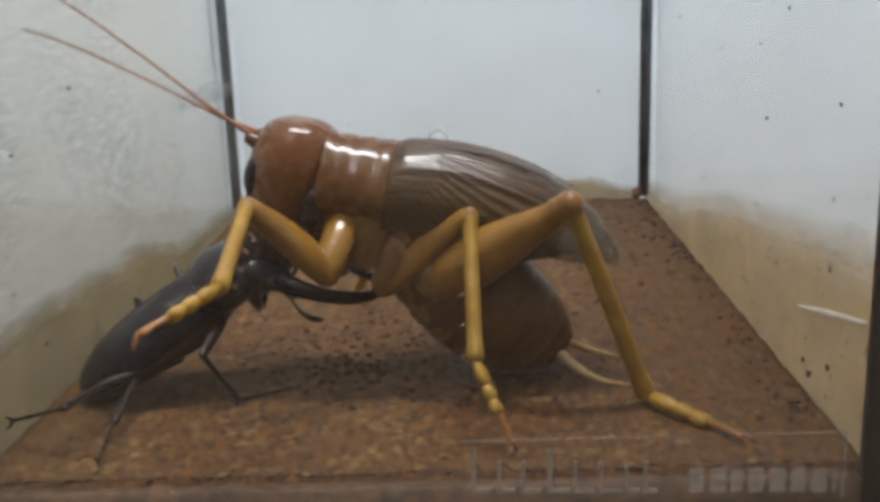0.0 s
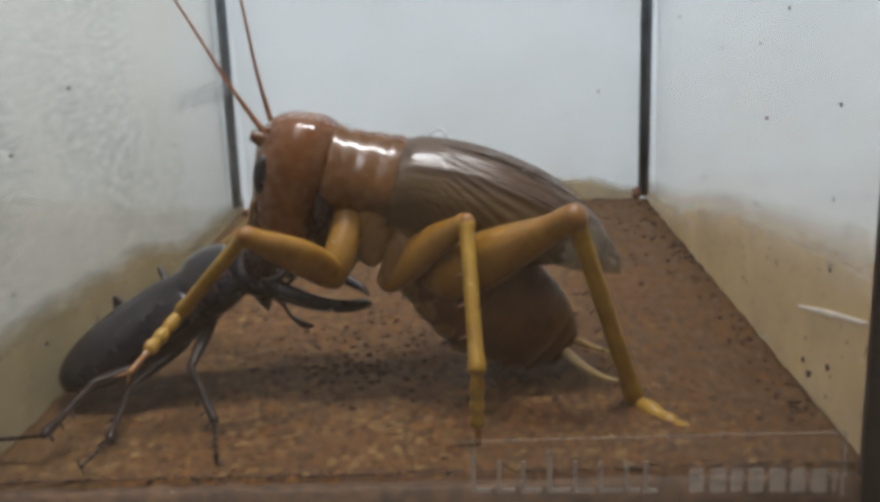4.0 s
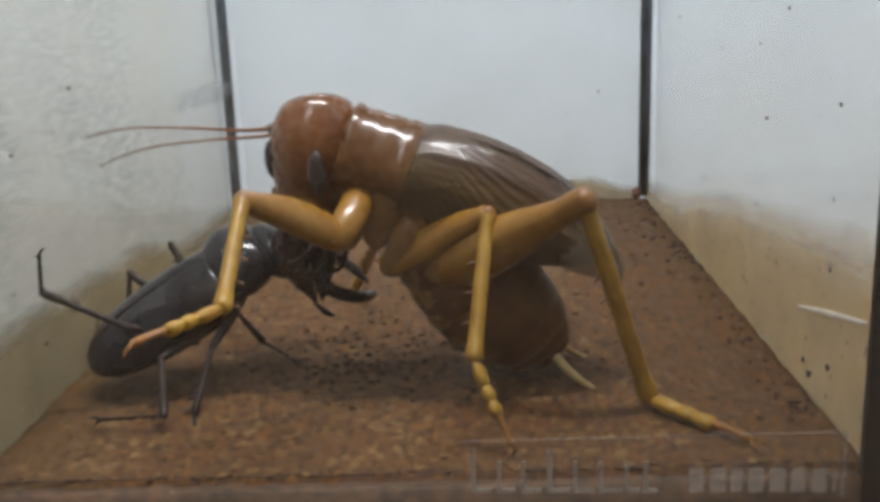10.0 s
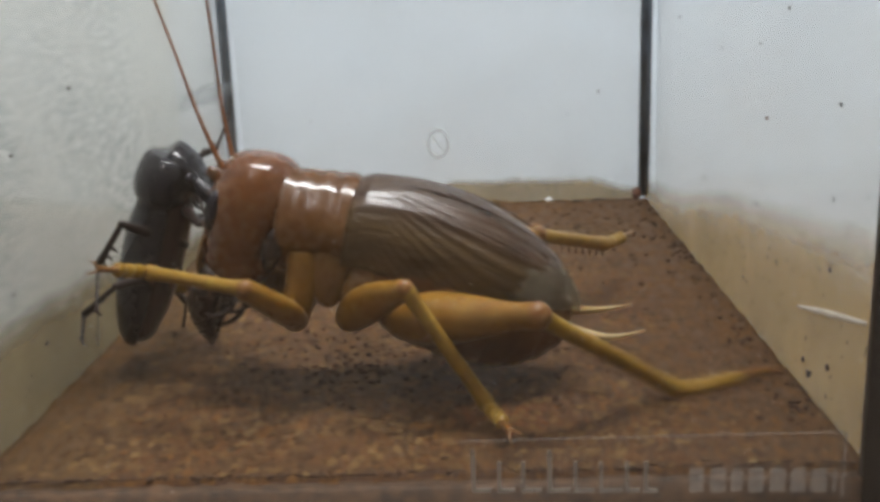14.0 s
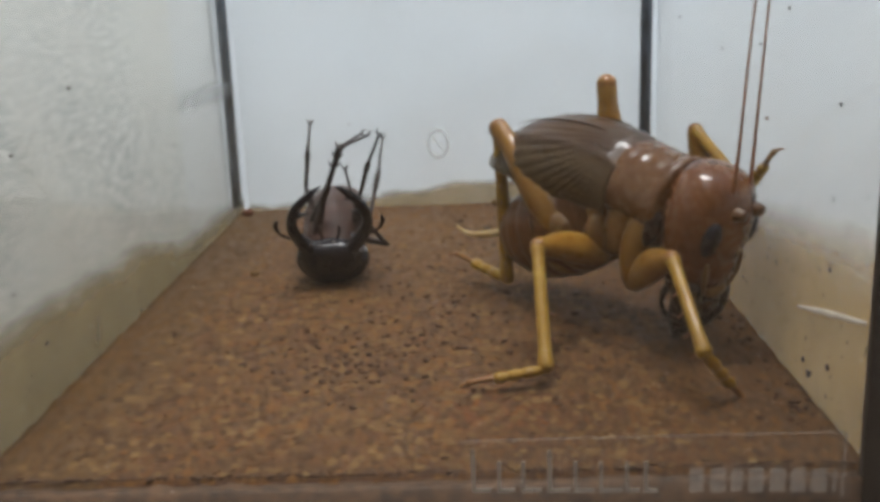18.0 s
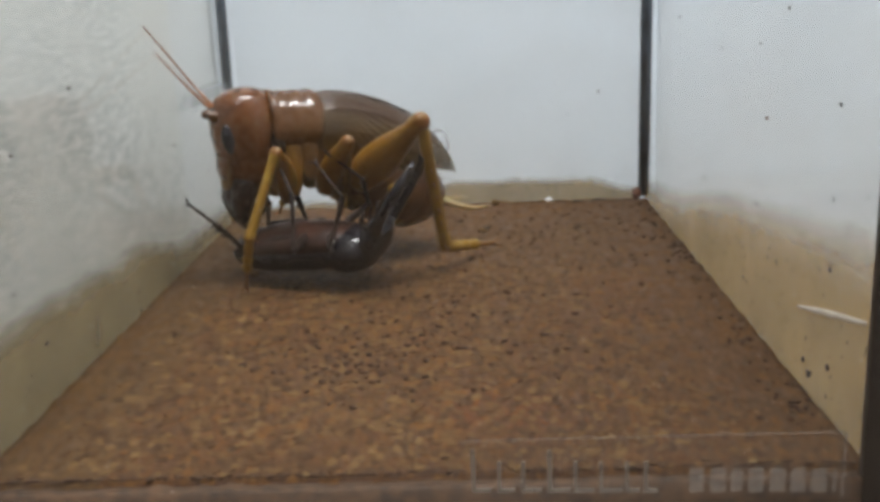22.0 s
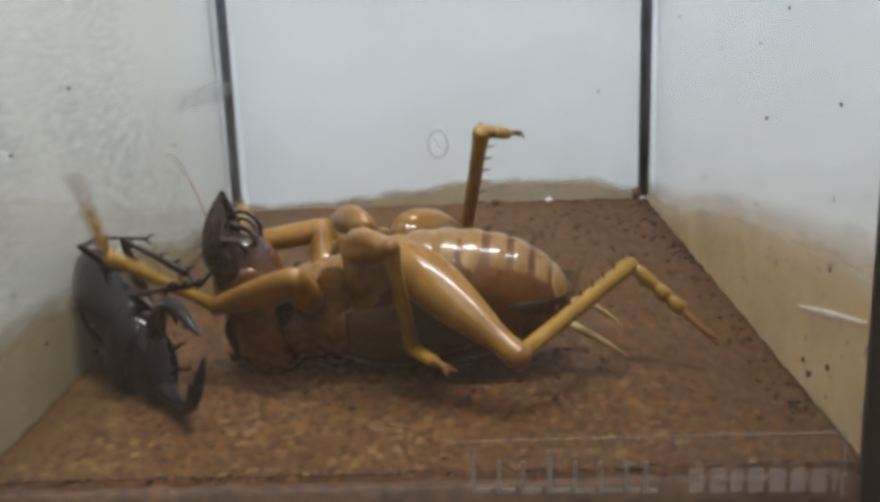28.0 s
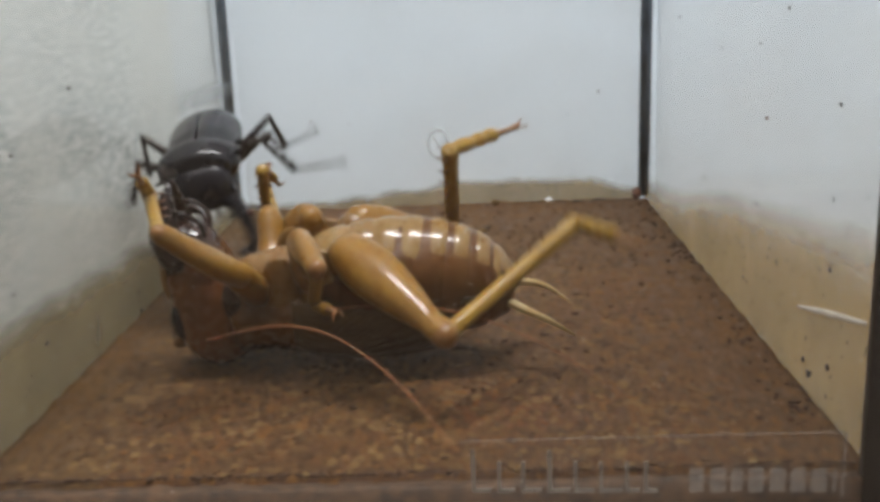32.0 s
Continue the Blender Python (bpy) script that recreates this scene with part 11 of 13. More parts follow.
    still(BMOVES["LM_femur"], 1.1, 5.8, -5.2, [
        (0, 12, -42, 83), (1, 9, -42, 86), (2, 8, -43, 87), (3, 9, -42, 86), (5.5, 9, -43, 86), (6, 8, -43, 86), (7, 6, -43, 88), (8, 6, -43, 88), (9, 9, -42, 86),
        (10, 8, -43, 87), (11, 7, -43, 88), (12, 9, -43, 86), (13, 7, -43, 88), (13.5, 11, -42, 84), (14, 6, -43, 89), (14.5, 11, -42, 84), (15.17, 2, -31, 117),
        (15.83, 1, -19, 145), (16.5, 7, -7, 172), (16.6, 17, 26, 149), (16.67, 11, 60, 119), (16.75, -106, 102, -1), (16.83, -34, 118, 67), (16.9, 43, 41, 170),
        (17, 6, -7, 170), (17.2, 0, 10, -175), (17.4, -1, 28, -161), (17.6, 4, 46, -142), (17.8, 22, 60, -113), (18, 61, 65, -63), (18.2, -4, 75, -135),
        (18.4, 129, 121, -8), (18.6, -60, 37, 155), (18.8, -61, 14, 145), (19, -59, -9, 136), (19.07, -61, -22, 147), (19.17, -66, -33, 160),
        (19.23, 104, -136, -4), (19.33, 89, -129, 18), (19.4, 104, -124, 0), (19.47, 122, -122, -22), (19.53, -40, -56, 137), (19.6, -25, -50, 119),
        (19.67, -15, -43, 106), (19.83, -2, -20, 84), (20, 1, 6, 68), (21, -9, 9, 107), (21.5, -2, 6, 78), (22, -1, 6, 75), (22.5, -2, 6, 80), (22.67, -6, 23, 73),
        (22.83, -13, 38, 63), (23, -27, 53, 47), (23.17, -13, 38, 61), (23.33, -6, 23, 69), (23.5, -1, 6, 74), (24, 3, 6, 62), (24.25, 8, -18, 74),
        (24.5, 8, -43, 87), (25, 4, -43, 90), (25.5, 6, -43, 89), (27.5, 15, -42, 80), (27.73, -15, -31, 107), (28, -35, -13, 123), (28.27, -19, -30, 111),
        (28.5, 5, -43, 90), (29, 14, -42, 81), (29.5, 10, -42, 85), (29.63, 44, -55, 65), (29.75, 90, -56, 33), (29.83, 116, -49, 17), (29.93, 136, -39, 8),
        (30, 151, -27, 4), (30.07, 136, -39, 8), (30.17, 116, -49, 17), (30.25, 90, -56, 33), (30.37, 43, -55, 66), (30.5, 9, -42, 86), (31, -7, -43, 101),
        (31.5, 25, -39, 71), (32, 37, -33, 60),
    ])
    still(BMOVES["LM_tibia"], 12.6, 0, 0, [
        (0, 0, 110, 0), (1, 0, 110, 0), (2, 0, 110, 0), (3, 0, 110, 0), (5.5, 0, 110, 0), (6, 0, 110, 0), (7, 0, 110, 0), (8, 0, 110, 0), (9, 0, 110, 0),
        (10, 0, 110, 0), (11, 0, 110, 0), (12, 0, 110, 0), (13, 0, 110, 0), (13.5, 0, 110, 0), (14, 0, 110, 0), (14.5, 0, 110, 0), (15.17, 0, 118, 0),
        (15.83, 0, 126, 0), (16.5, 0, 134, 0), (16.6, 0, 108, 0), (16.67, 0, 81, 0), (16.75, 0, 56, 0), (16.83, 0, 81, 0), (16.9, 0, 108, 0), (17, 0, 135, 0),
        (17.2, 0, 110, 0), (17.4, 0, 84, 0), (17.6, 0, 59, 0), (17.8, 0, 34, 0), (18, 0, 9, 0), (18.2, 0, 35, 0), (18.4, 0, 60, 0), (18.6, 0, 86, 0),
        (18.8, 0, 112, 0), (19, 0, 138, 0), (19.07, 0, 162, 0), (19.17, 0, -173, 0), (19.23, 0, -148, 0), (19.33, 0, -123, 0), (19.4, 0, -135, 0),
        (19.47, 0, -146, 0), (19.53, 0, -158, 0), (19.6, 0, -169, 0), (19.67, 0, 179, 0), (19.83, 0, 150, 0), (20, 0, 121, 0), (21, 0, 121, 0), (21.5, 0, 121, 0),
        (22, 0, 121, 0), (22.5, 0, 121, 0), (22.67, 0, 125, 0), (22.83, 0, 128, 0), (23, 0, 132, 0), (23.17, 0, 128, 0), (23.33, 0, 125, 0), (23.5, 0, 121, 0),
        (24, 0, 121, 0), (24.25, 0, 115, 0), (24.5, 0, 110, 0), (25, 0, 110, 0), (25.5, 0, 110, 0), (27.5, 0, 110, 0), (27.73, 0, 124, 0), (28, 0, 138, 0),
        (28.27, 0, 124, 0), (28.5, 0, 110, 0), (29, 0, 110, 0), (29.5, 0, 110, 0), (29.63, 0, 131, 0), (29.75, 0, 152, 0), (29.83, 0, 166, 0), (29.93, 0, 180, 0),
        (30, 0, -166, 0), (30.07, 0, 180, 0), (30.17, 0, 166, 0), (30.25, 0, 152, 0), (30.37, 0, 131, 0), (30.5, 0, 110, 0), (31, 0, 110, 0), (31.5, 0, 110, 0),
        (32, 0, 110, 0),
    ])
    rows = [
        (0, 7.5, 0, -14, 12, 49.6, 15.6), (1, 7.5, 0, -14, 11.4, 49.4, 14.9), (2, 7.5, 0, -14, 11.1, 49.3, 14.5), (3, 7.5, 0, -14, 11.4, 49.4, 14.9),
        (5.5, 7.5, 0, -14, 11.3, 49.4, 14.8), (6, 7.5, 0, -14, 11.2, 49.3, 14.6), (7, 7.5, 0, -14, 10.7, 49.1, 14.1), (8, 7.5, 0, -14, 10.7, 49.1, 14.1),
        (9, 7.5, 0, -14, 11.4, 49.4, 14.9), (10, 7.5, 0, -14, 11.1, 49.3, 14.5), (11, 7.5, 0, -14, 10.8, 49.2, 14.2), (12, 7.5, 0, -14, 11.4, 49.4, 14.8),
        (13, 7.5, 0, -14, 10.8, 49.2, 14.2), (13.5, 7.5, 0, -14, 11.9, 49.6, 15.5), (14, 7.5, 0, -14, 10.7, 49.1, 14), (14.5, 7.5, 0, -14, 11.8, 49.6, 15.3),
        (15.17, 5.6, 0, -13.2, 14.7, 43, 76.1), (15.83, 3.8, 0, -12.1, 8.8, 37.8, 131), (16.5, 2.2, 0, -10.7, 0, 38.4, -175.7),
        (16.6, 8.1, 0, -14.2, 4.1, 27.3, 141), (16.67, 14.9, 0, -14.8, 15, 21.4, 100), (16.75, 21, 0, -12.4, 26.7, 23.2, 61.6),
        (16.83, 14.9, 0, -14.8, 16, 18.7, 45.3), (16.9, 8, 0, -14.2, 6.7, 11.3, 29.6), (17, 2.1, 0, -10.6, 0, 1.7, 15.6), (17.2, 7.7, 0, -14.1, -12.2, -9.5, -3),
        (17.4, 14.1, 0, -14.9, -20.7, -23.9, -19.9), (17.6, 20.3, 0, -12.8, -25, -40, -37), (17.8, 25, 0, -8.4, -22.2, -56.5, -58.5),
        (18, 27.4, 0, -2.3, 0, -69.9, -97.9), (18.2, 25, 0, -8.5, -15.3, -60.4, -65.1), (18.4, 20, 0, -13, -17.8, -49.1, -44.2),
        (18.6, 13.7, 0, -14.9, -14.7, -37.9, -27.5), (18.8, 7.1, 0, -13.9, -8.5, -27.8, -12.1), (19, 1.6, 0, -10.1, 0, -19.4, 3.3),
        (19.07, -1.6, 0, -4.5, 1.7, -7.6, 3.8), (19.17, -2.2, 0, 1.9, 3.5, 4.1, 4.6), (19.23, 0, 0, 8, 5.6, 15.8, 5.8), (19.33, 4.5, 0, 12.5, 8.1, 27.5, 7.7),
        (19.4, 2.1, 0, 10.6, 10.7, 37, 9.8), (19.47, 0.2, 0, 8.3, 14.3, 46.5, 12.9), (19.53, -1.2, 0, 5.6, 19.6, 55.7, 17.8),
        (19.6, -2.1, 0, 2.8, 28.4, 64.5, 26.1), (19.67, -2.3, 0, -0.3, 45.1, 72.2, 42.4), (19.83, -0.3, 0, -7.5, -49.1, 107.4, -52.8),
        (20, 4.9, 0, -12.8, -20.1, 127.7, -24.8), (21, 4.9, 0, -12.8, 113.8, 41.2, 106.2), (21.5, 4.9, 0, -12.8, -31.8, 129.7, -38.9),
        (22, 4.9, 0, -12.8, -27.6, 128.9, -33.9), (22.5, 4.9, 0, -12.8, -33.4, 130.1, -40.8), (22.67, 4.1, 0, -12.3, 47.8, 61.3, 44.8),
        (22.83, 3.3, 0, -11.7, 10.2, 17.4, 12.2), (23, 2.6, 0, -11.1, -4.3, -32.1, 8), (23.17, 3.3, 0, -11.7, 8.3, 18.4, 11),
        (23.33, 4.1, 0, -12.3, 43.6, 64.7, 41.5), (23.5, 4.9, 0, -12.8, -27.2, 128.8, -33.4), (24, 4.9, 0, -12.8, -12.7, 126.9, -15.7),
        (24.25, 6.2, 0, -13.5, 78.2, 80.4, 78.4), (24.5, 7.5, 0, -14, 11.2, 49.3, 14.6), (25, 7.5, 0, -14, 10.3, 49, 13.5), (25.5, 7.5, 0, -14, 10.5, 49.1, 13.8),
        (27.5, 7.5, 0, -14, 12.8, 50, 16.6), (27.73, 4.3, 0, -12.4, -8.6, 37.3, -66.8), (28, 1.6, 0, -10, 0, 19, -131), (28.27, 4.3, 0, -12.4, -8.7, 36.2, -67.3),
        (28.5, 7.5, 0, -14, 10.4, 49, 13.7), (29, 7.5, 0, -14, 12.6, 49.9, 16.3), (29.5, 7.5, 0, -14, 11.5, 49.4, 15), (29.63, 2.8, 0, -11.3, 5.6, 31, 4.8),
        (29.75, -0.6, 0, -7, 3.7, 12.2, -2.2), (29.83, -1.9, 0, -3.6, 3.8, -0.4, -6.3), (29.93, -2.3, 0, 0, 4.7, -13, -10.6), (30, -1.9, 0, 3.6, 6.8, -25.4, -15.4),
        (30.07, -2.3, 0, 0, 4.7, -13, -10.6), (30.17, -1.9, 0, -3.6, 3.7, -0.4, -6.3), (30.25, -0.6, 0, -7, 3.6, 12.2, -2.2), (30.37, 2.8, 0, -11.3, 5.5, 31, 4.8),
        (30.5, 7.5, 0, -14, 11.4, 49.4, 14.9), (31, 7.5, 0, -14, 7.7, 48.1, 10.3), (31.5, 7.5, 0, -14, 15.2, 51.2, 19.3), (32, 7.5, 0, -14, 19, 53.3, 23.3),
    ]
    path(BMOVES["LM_tarsus"], rows)
    still(BMOVES["RM_femur"], 1.1, -5.8, -5.2, [
        (0, -91, -168, 6), (0.2, -88, -174, 5), (0.4, -85, -179, 4), (0.6, -82, 175, 3), (0.8, -80, 169, 2), (1, -77, 163, 2), (1.2, -80, 167, 5),
        (1.4, -83, 171, 9), (1.6, 93, 6, -168), (1.8, 90, 2, -164), (2, 86, -1, -160), (3, 89, 4, -147), (5.5, 77, -15, -174), (5.73, 65, -16, -157),
        (6, 54, -14, -140), (6.5, 45, -15, -133), (7, 36, -14, -125), (7.5, 28, -17, -139), (8, 21, -21, -153), (9, 26, -10, -155), (9.5, 51, -14, -156),
        (10, 76, -17, -159), (11, 79, -21, -131), (11.5, 84, -9, -122), (12, 91, 3, -112), (13, 79, -7, -168), (13.25, 46, -39, -139), (13.5, -12, -42, -84),
        (13.6, -6, -46, -79), (13.67, -1, -50, -74), (13.75, 4, -54, -70), (13.83, 9, -59, -66), (13.9, 15, -64, -62), (14, 21, -69, -59), (14.1, 15, -64, -62),
        (14.17, 10, -59, -66), (14.25, 5, -54, -70), (14.33, 0, -50, -74), (14.4, -6, -46, -79), (14.5, -11, -42, -84), (15.5, -11, -17, -68), (16.5, -5, 7, -52),
        (16.6, 4, 23, -38), (16.67, 18, 36, -20), (16.75, 37, 43, 3), (16.83, 60, 43, 30), (17, 94, 22, 73), (17.27, 77, 41, 71), (17.5, 52, 58, 59),
        (18, -46, 59, -16), (18.33, 47, 78, 53), (18.67, -60, 125, -79), (19, 144, 27, 96), (19.5, -46, 164, -56), (20, -60, 169, -27), (20.5, 125, 12, 124),
        (21, 129, 16, 95), (21.1, 126, 40, 80), (21.17, 109, 61, 53), (21.27, 54, 69, -11), (21.33, 16, 53, -58), (21.4, 6, 31, -78), (21.5, 5, 7, -91),
        (21.75, -14, -2, -117), (22, -27, -18, -139), (22.25, 5, -6, -121), (22.5, 38, -5, -99), (23, -14, -2, -130), (23.25, -5, 4, -112), (23.5, 6, 7, -93),
        (24, 10, 9, -109), (24.5, -9, -42, -86), (25, -5, -43, -90), (25.5, -7, -43, -88), (27.5, -12, -42, -84), (28, -11, -42, -84), (28.5, -10, -42, -85),
        (29, -12, -42, -83), (29.5, -7, -43, -88), (29.63, -5, -28, -105), (29.75, -8, -14, -119), (29.87, 61, -34, -129), (30, -42, -150, 26),
        (30.13, 60, -34, -129), (30.25, -9, -14, -118), (30.37, -7, -28, -103), (30.5, -9, -42, -86), (31, 9, -43, -102), (31.5, -26, -39, -70),
        (32, -36, -34, -61),
    ])
    still(BMOVES["RM_tibia"], 12.6, 0, 0, [
        (0, 0, 70, 0), (0.2, 0, 72, 0), (0.4, 0, 73, 0), (0.6, 0, 75, 0), (0.8, 0, 76, 0), (1, 0, 78, 0), (1.2, 0, 74, 0), (1.4, 0, 70, 0), (1.6, 0, 65, 0),
        (1.8, 0, 61, 0), (2, 0, 57, 0), (3, 0, 49, 0), (5.5, 0, 53, 0), (5.73, 0, 31, 0), (6, 0, 9, 0), (6.5, 0, 27, 0), (7, 0, 46, 0), (7.5, 0, 27, 0),
        (8, 0, 9, 0), (9, 0, 9, 0), (9.5, 0, 34, 0), (10, 0, 59, 0), (11, 0, 46, 0), (11.5, 0, 43, 0), (12, 0, 40, 0), (13, 0, 52, 0), (13.25, 0, 81, 0),
        (13.5, 0, 110, 0), (13.6, 0, 135, 0), (13.67, 0, 161, 0), (13.75, 0, -174, 0), (13.83, 0, -148, 0), (13.9, 0, -123, 0), (14, 0, -98, 0), (14.1, 0, -123, 0),
        (14.17, 0, -148, 0), (14.25, 0, -174, 0), (14.33, 0, 161, 0), (14.4, 0, 135, 0), (14.5, 0, 110, 0), (15.5, 0, 115, 0), (16.5, 0, 121, 0), (16.6, 0, 110, 0),
        (16.67, 0, 100, 0), (16.75, 0, 89, 0), (16.83, 0, 79, 0), (17, 0, 58, 0), (17.27, 0, 33, 0), (17.5, 0, 7, 0), (18, 0, 5, 0), (18.33, 0, -21, 0),
        (18.67, 0, -48, 0), (19, 0, -75, 0), (19.5, 0, -79, 0), (20, 0, -83, 0), (20.5, 0, -68, 0), (21, 0, -53, 0), (21.1, 0, -24, 0), (21.17, 0, 5, 0),
        (21.27, 0, 34, 0), (21.33, 0, 63, 0), (21.4, 0, 92, 0), (21.5, 0, 121, 0), (21.75, 0, 131, 0), (22, 0, 141, 0), (22.25, 0, 135, 0), (22.5, 0, 129, 0),
        (23, 0, 123, 0), (23.25, 0, 122, 0), (23.5, 0, 121, 0), (24, 0, 121, 0), (24.5, 0, 110, 0), (25, 0, 110, 0), (25.5, 0, 110, 0), (27.5, 0, 110, 0),
        (28, 0, 110, 0), (28.5, 0, 110, 0), (29, 0, 110, 0), (29.5, 0, 110, 0), (29.63, 0, 139, 0), (29.75, 0, 169, 0), (29.87, 0, 155, 0), (30, 0, 141, 0),
        (30.13, 0, 155, 0), (30.25, 0, 169, 0), (30.37, 0, 139, 0), (30.5, 0, 110, 0), (31, 0, 110, 0), (31.5, 0, 110, 0), (32, 0, 110, 0),
    ])
    rows = [
        (0, 17.7, 0, -14, 15.4, 78.4, 15.7), (0.2, 17.3, 0, -14.2, 10.7, 80.2, 11), (0.4, 16.9, 0, -14.3, 4.1, 81.8, 4.2), (0.6, 16.5, 0, -14.4, -5.7, 83.3, -5.7),
        (0.8, 16.1, 0, -14.5, -20.5, 84.5, -20.5), (1, 15.7, 0, -14.6, -41.3, 85.2, -41.4), (1.2, 16.8, 0, -14.4, -2.1, 81.9, -1.6),
        (1.4, 17.8, 0, -14, 11.3, 77.1, 12.3), (1.6, 18.8, 0, -13.6, 17.2, 71.9, 18.7), (1.8, 19.8, 0, -13.1, 20.3, 66.7, 22.4),
        (2, 20.7, 0, -12.5, 22.2, 61.4, 24.9), (3, 22.4, 0, -11.3, 21.1, 44.9, 28.7), (5.5, 21.6, 0, -11.9, 55.5, 64.7, 58.1),
        (5.73, 25.4, 0, -7.7, 29.2, 48.8, 37.1), (6, 27.4, 0, -2.3, 16.1, 30.1, 30), (6.5, 25.9, 0, -6.9, 6.8, 27, 13.2), (7, 23, 0, -10.8, -0.9, 21.8, -2.4),
        (7.5, 25.9, 0, -6.9, 7.2, 18.6, 22.8), (8, 27.4, 0, -2.3, 13.1, 12.6, 46.7), (9, 27.4, 0, -2.3, -1.7, -3, 29.4), (9.5, 25, 0, -8.4, -1.7, -26.7, 12.3),
        (10, 20.3, 0, -12.8, 8.7, -49, -11.4), (11, 23, 0, -10.8, -31.3, -122.6, 35.8), (11.5, 23.5, 0, -10.2, 55.3, -62.6, -60.6),
        (12, 24.1, 0, -9.6, 17, -27.9, -33.1), (13, 21.8, 0, -11.8, 10.5, -42.9, -15.3), (13.25, 14.9, 0, -14.8, -0.4, 3.4, -10.6),
        (13.5, 7.5, 0, -14, -12, 49.6, -15.5), (13.6, 1.9, 0, -10.5, -14.6, 42.3, -30.1), (13.67, -1.5, 0, -4.9, -14.6, 34.7, -42.8),
        (13.75, -2.3, 0, 1.7, -12.9, 27.8, -53.9), (13.83, -0.1, 0, 7.9, -9.9, 21.2, -64.6), (13.9, 4.5, 0, 12.5, -5.5, 14.9, -76),
        (14, 10.5, 0, 14.8, 0, 9.6, -87.5), (14.1, 4.5, 0, 12.5, -5.5, 14.9, -75.9), (14.17, -0.1, 0, 7.9, -9.8, 21.2, -64.5),
        (14.25, -2.3, 0, 1.7, -12.8, 27.8, -53.8), (14.33, -1.5, 0, -4.9, -14.5, 34.7, -42.7), (14.4, 1.9, 0, -10.5, -14.4, 42.2, -29.9),
        (14.5, 7.5, 0, -14, -11.8, 49.5, -15.3), (15.5, 6.2, 0, -13.5, -73.3, 84.6, -75), (16.5, 4.9, 0, -12.8, 0.8, 126.3, 1),
        (16.6, 7.4, 0, -14, -4.1, 153.9, 2.7), (16.67, 10.1, 0, -14.7, -9.3, -178.7, 6.5), (16.75, 12.7, 0, -14.9, -17.1, -151.9, 13.4),
        (16.83, 15.3, 0, -14.7, -33.9, -126.9, 29.6), (17, 20.5, 0, -12.7, 39.6, -55.7, -45), (17.27, 25.2, 0, -8, 21.3, -43.4, -26.5),
        (17.5, 27.4, 0, -1.8, 10.9, -28.6, -15.9), (18, 27.5, 0, -1.4, 0, 3.6, -4.3), (18.33, 26.5, 0, 5.5, -0.8, -26.7, -1.6),
        (18.67, 22.6, 0, 11.2, -4.7, -56.9, 3.7), (19, 16.5, 0, 14.4, -61.2, -84.3, 61.3), (19.5, 15.5, 0, 14.7, -7, -26.7, -22),
        (20, 14.4, 0, 14.8, -33.1, 27.9, -54.3), (20.5, 18.2, 0, 13.9, 1, -21.2, -31), (21, 21.6, 0, 11.9, 50.6, -74, -51.7),
        (21.1, 26.3, 0, 6.1, -37.3, -110.9, 44.1), (21.17, 27.5, 0, -1.3, -11.3, -134.1, 26.6), (21.27, 25, 0, -8.4, 0.6, -158.8, 24.8),
        (21.33, 19.4, 0, -13.3, 11, 176.6, 28.2), (21.4, 12.1, 0, -14.9, 24.1, 153.2, 36.7), (21.5, 4.9, 0, -12.8, 46.4, 133.3, 55.3),
        (21.75, 2.8, 0, -11.3, -25.7, 69.5, -13.4), (22, 1, 0, -9.4, 10.5, 21.6, 26.8), (22.25, 2, 0, -10.6, 2, 27.7, 5.9),
        (22.5, 3.2, 0, -11.6, -8.7, 30.5, -16.7), (23, 4.5, 0, -12.5, 0.2, 0.6, 19.5), (23.25, 4.7, 0, -12.7, -27.9, 55.7, -14.4),
        (23.5, 4.9, 0, -12.8, 49.3, 134.1, 58.3), (24, 4.9, 0, -12.8, -110.8, 40.4, -103.8), (24.5, 7.5, 0, -14, -11.4, 49.4, -14.9),
        (25, 7.5, 0, -14, -10.4, 49, -13.6), (25.5, 7.5, 0, -14, -10.8, 49.2, -14.2), (27.5, 7.5, 0, -14, -12, 49.6, -15.5), (28, 7.5, 0, -14, -11.9, 49.6, -15.5),
        (28.5, 7.5, 0, -14, -11.5, 49.4, -15), (29, 7.5, 0, -14, -12, 49.7, -15.6), (29.5, 7.5, 0, -14, -10.9, 49.2, -14.3),
        (29.63, 1.2, 0, -9.7, -4.2, 14.8, -7.9), (29.75, -2.1, 0, -2.9, -1.1, -19.8, -5.3), (29.87, -0.9, 0, -6.3, 1.3, -54.5, -4.2),
        (30, 1, 0, -9.4, 49.6, -89, -49.6), (30.13, -0.9, 0, -6.3, 1.3, -54.5, -4.3), (30.25, -2.1, 0, -2.9, -1.2, -19.7, -5.5),
        (30.37, 1.2, 0, -9.7, -4.4, 15, -8.2), (30.5, 7.5, 0, -14, -11.4, 49.4, -14.9), (31, 7.5, 0, -14, -7.3, 48, -9.8), (31.5, 7.5, 0, -14, -15.7, 51.4, -19.8),
        (32, 7.5, 0, -14, -18.5, 53, -22.8),
    ]
    path(BMOVES["RM_tarsus"], rows)
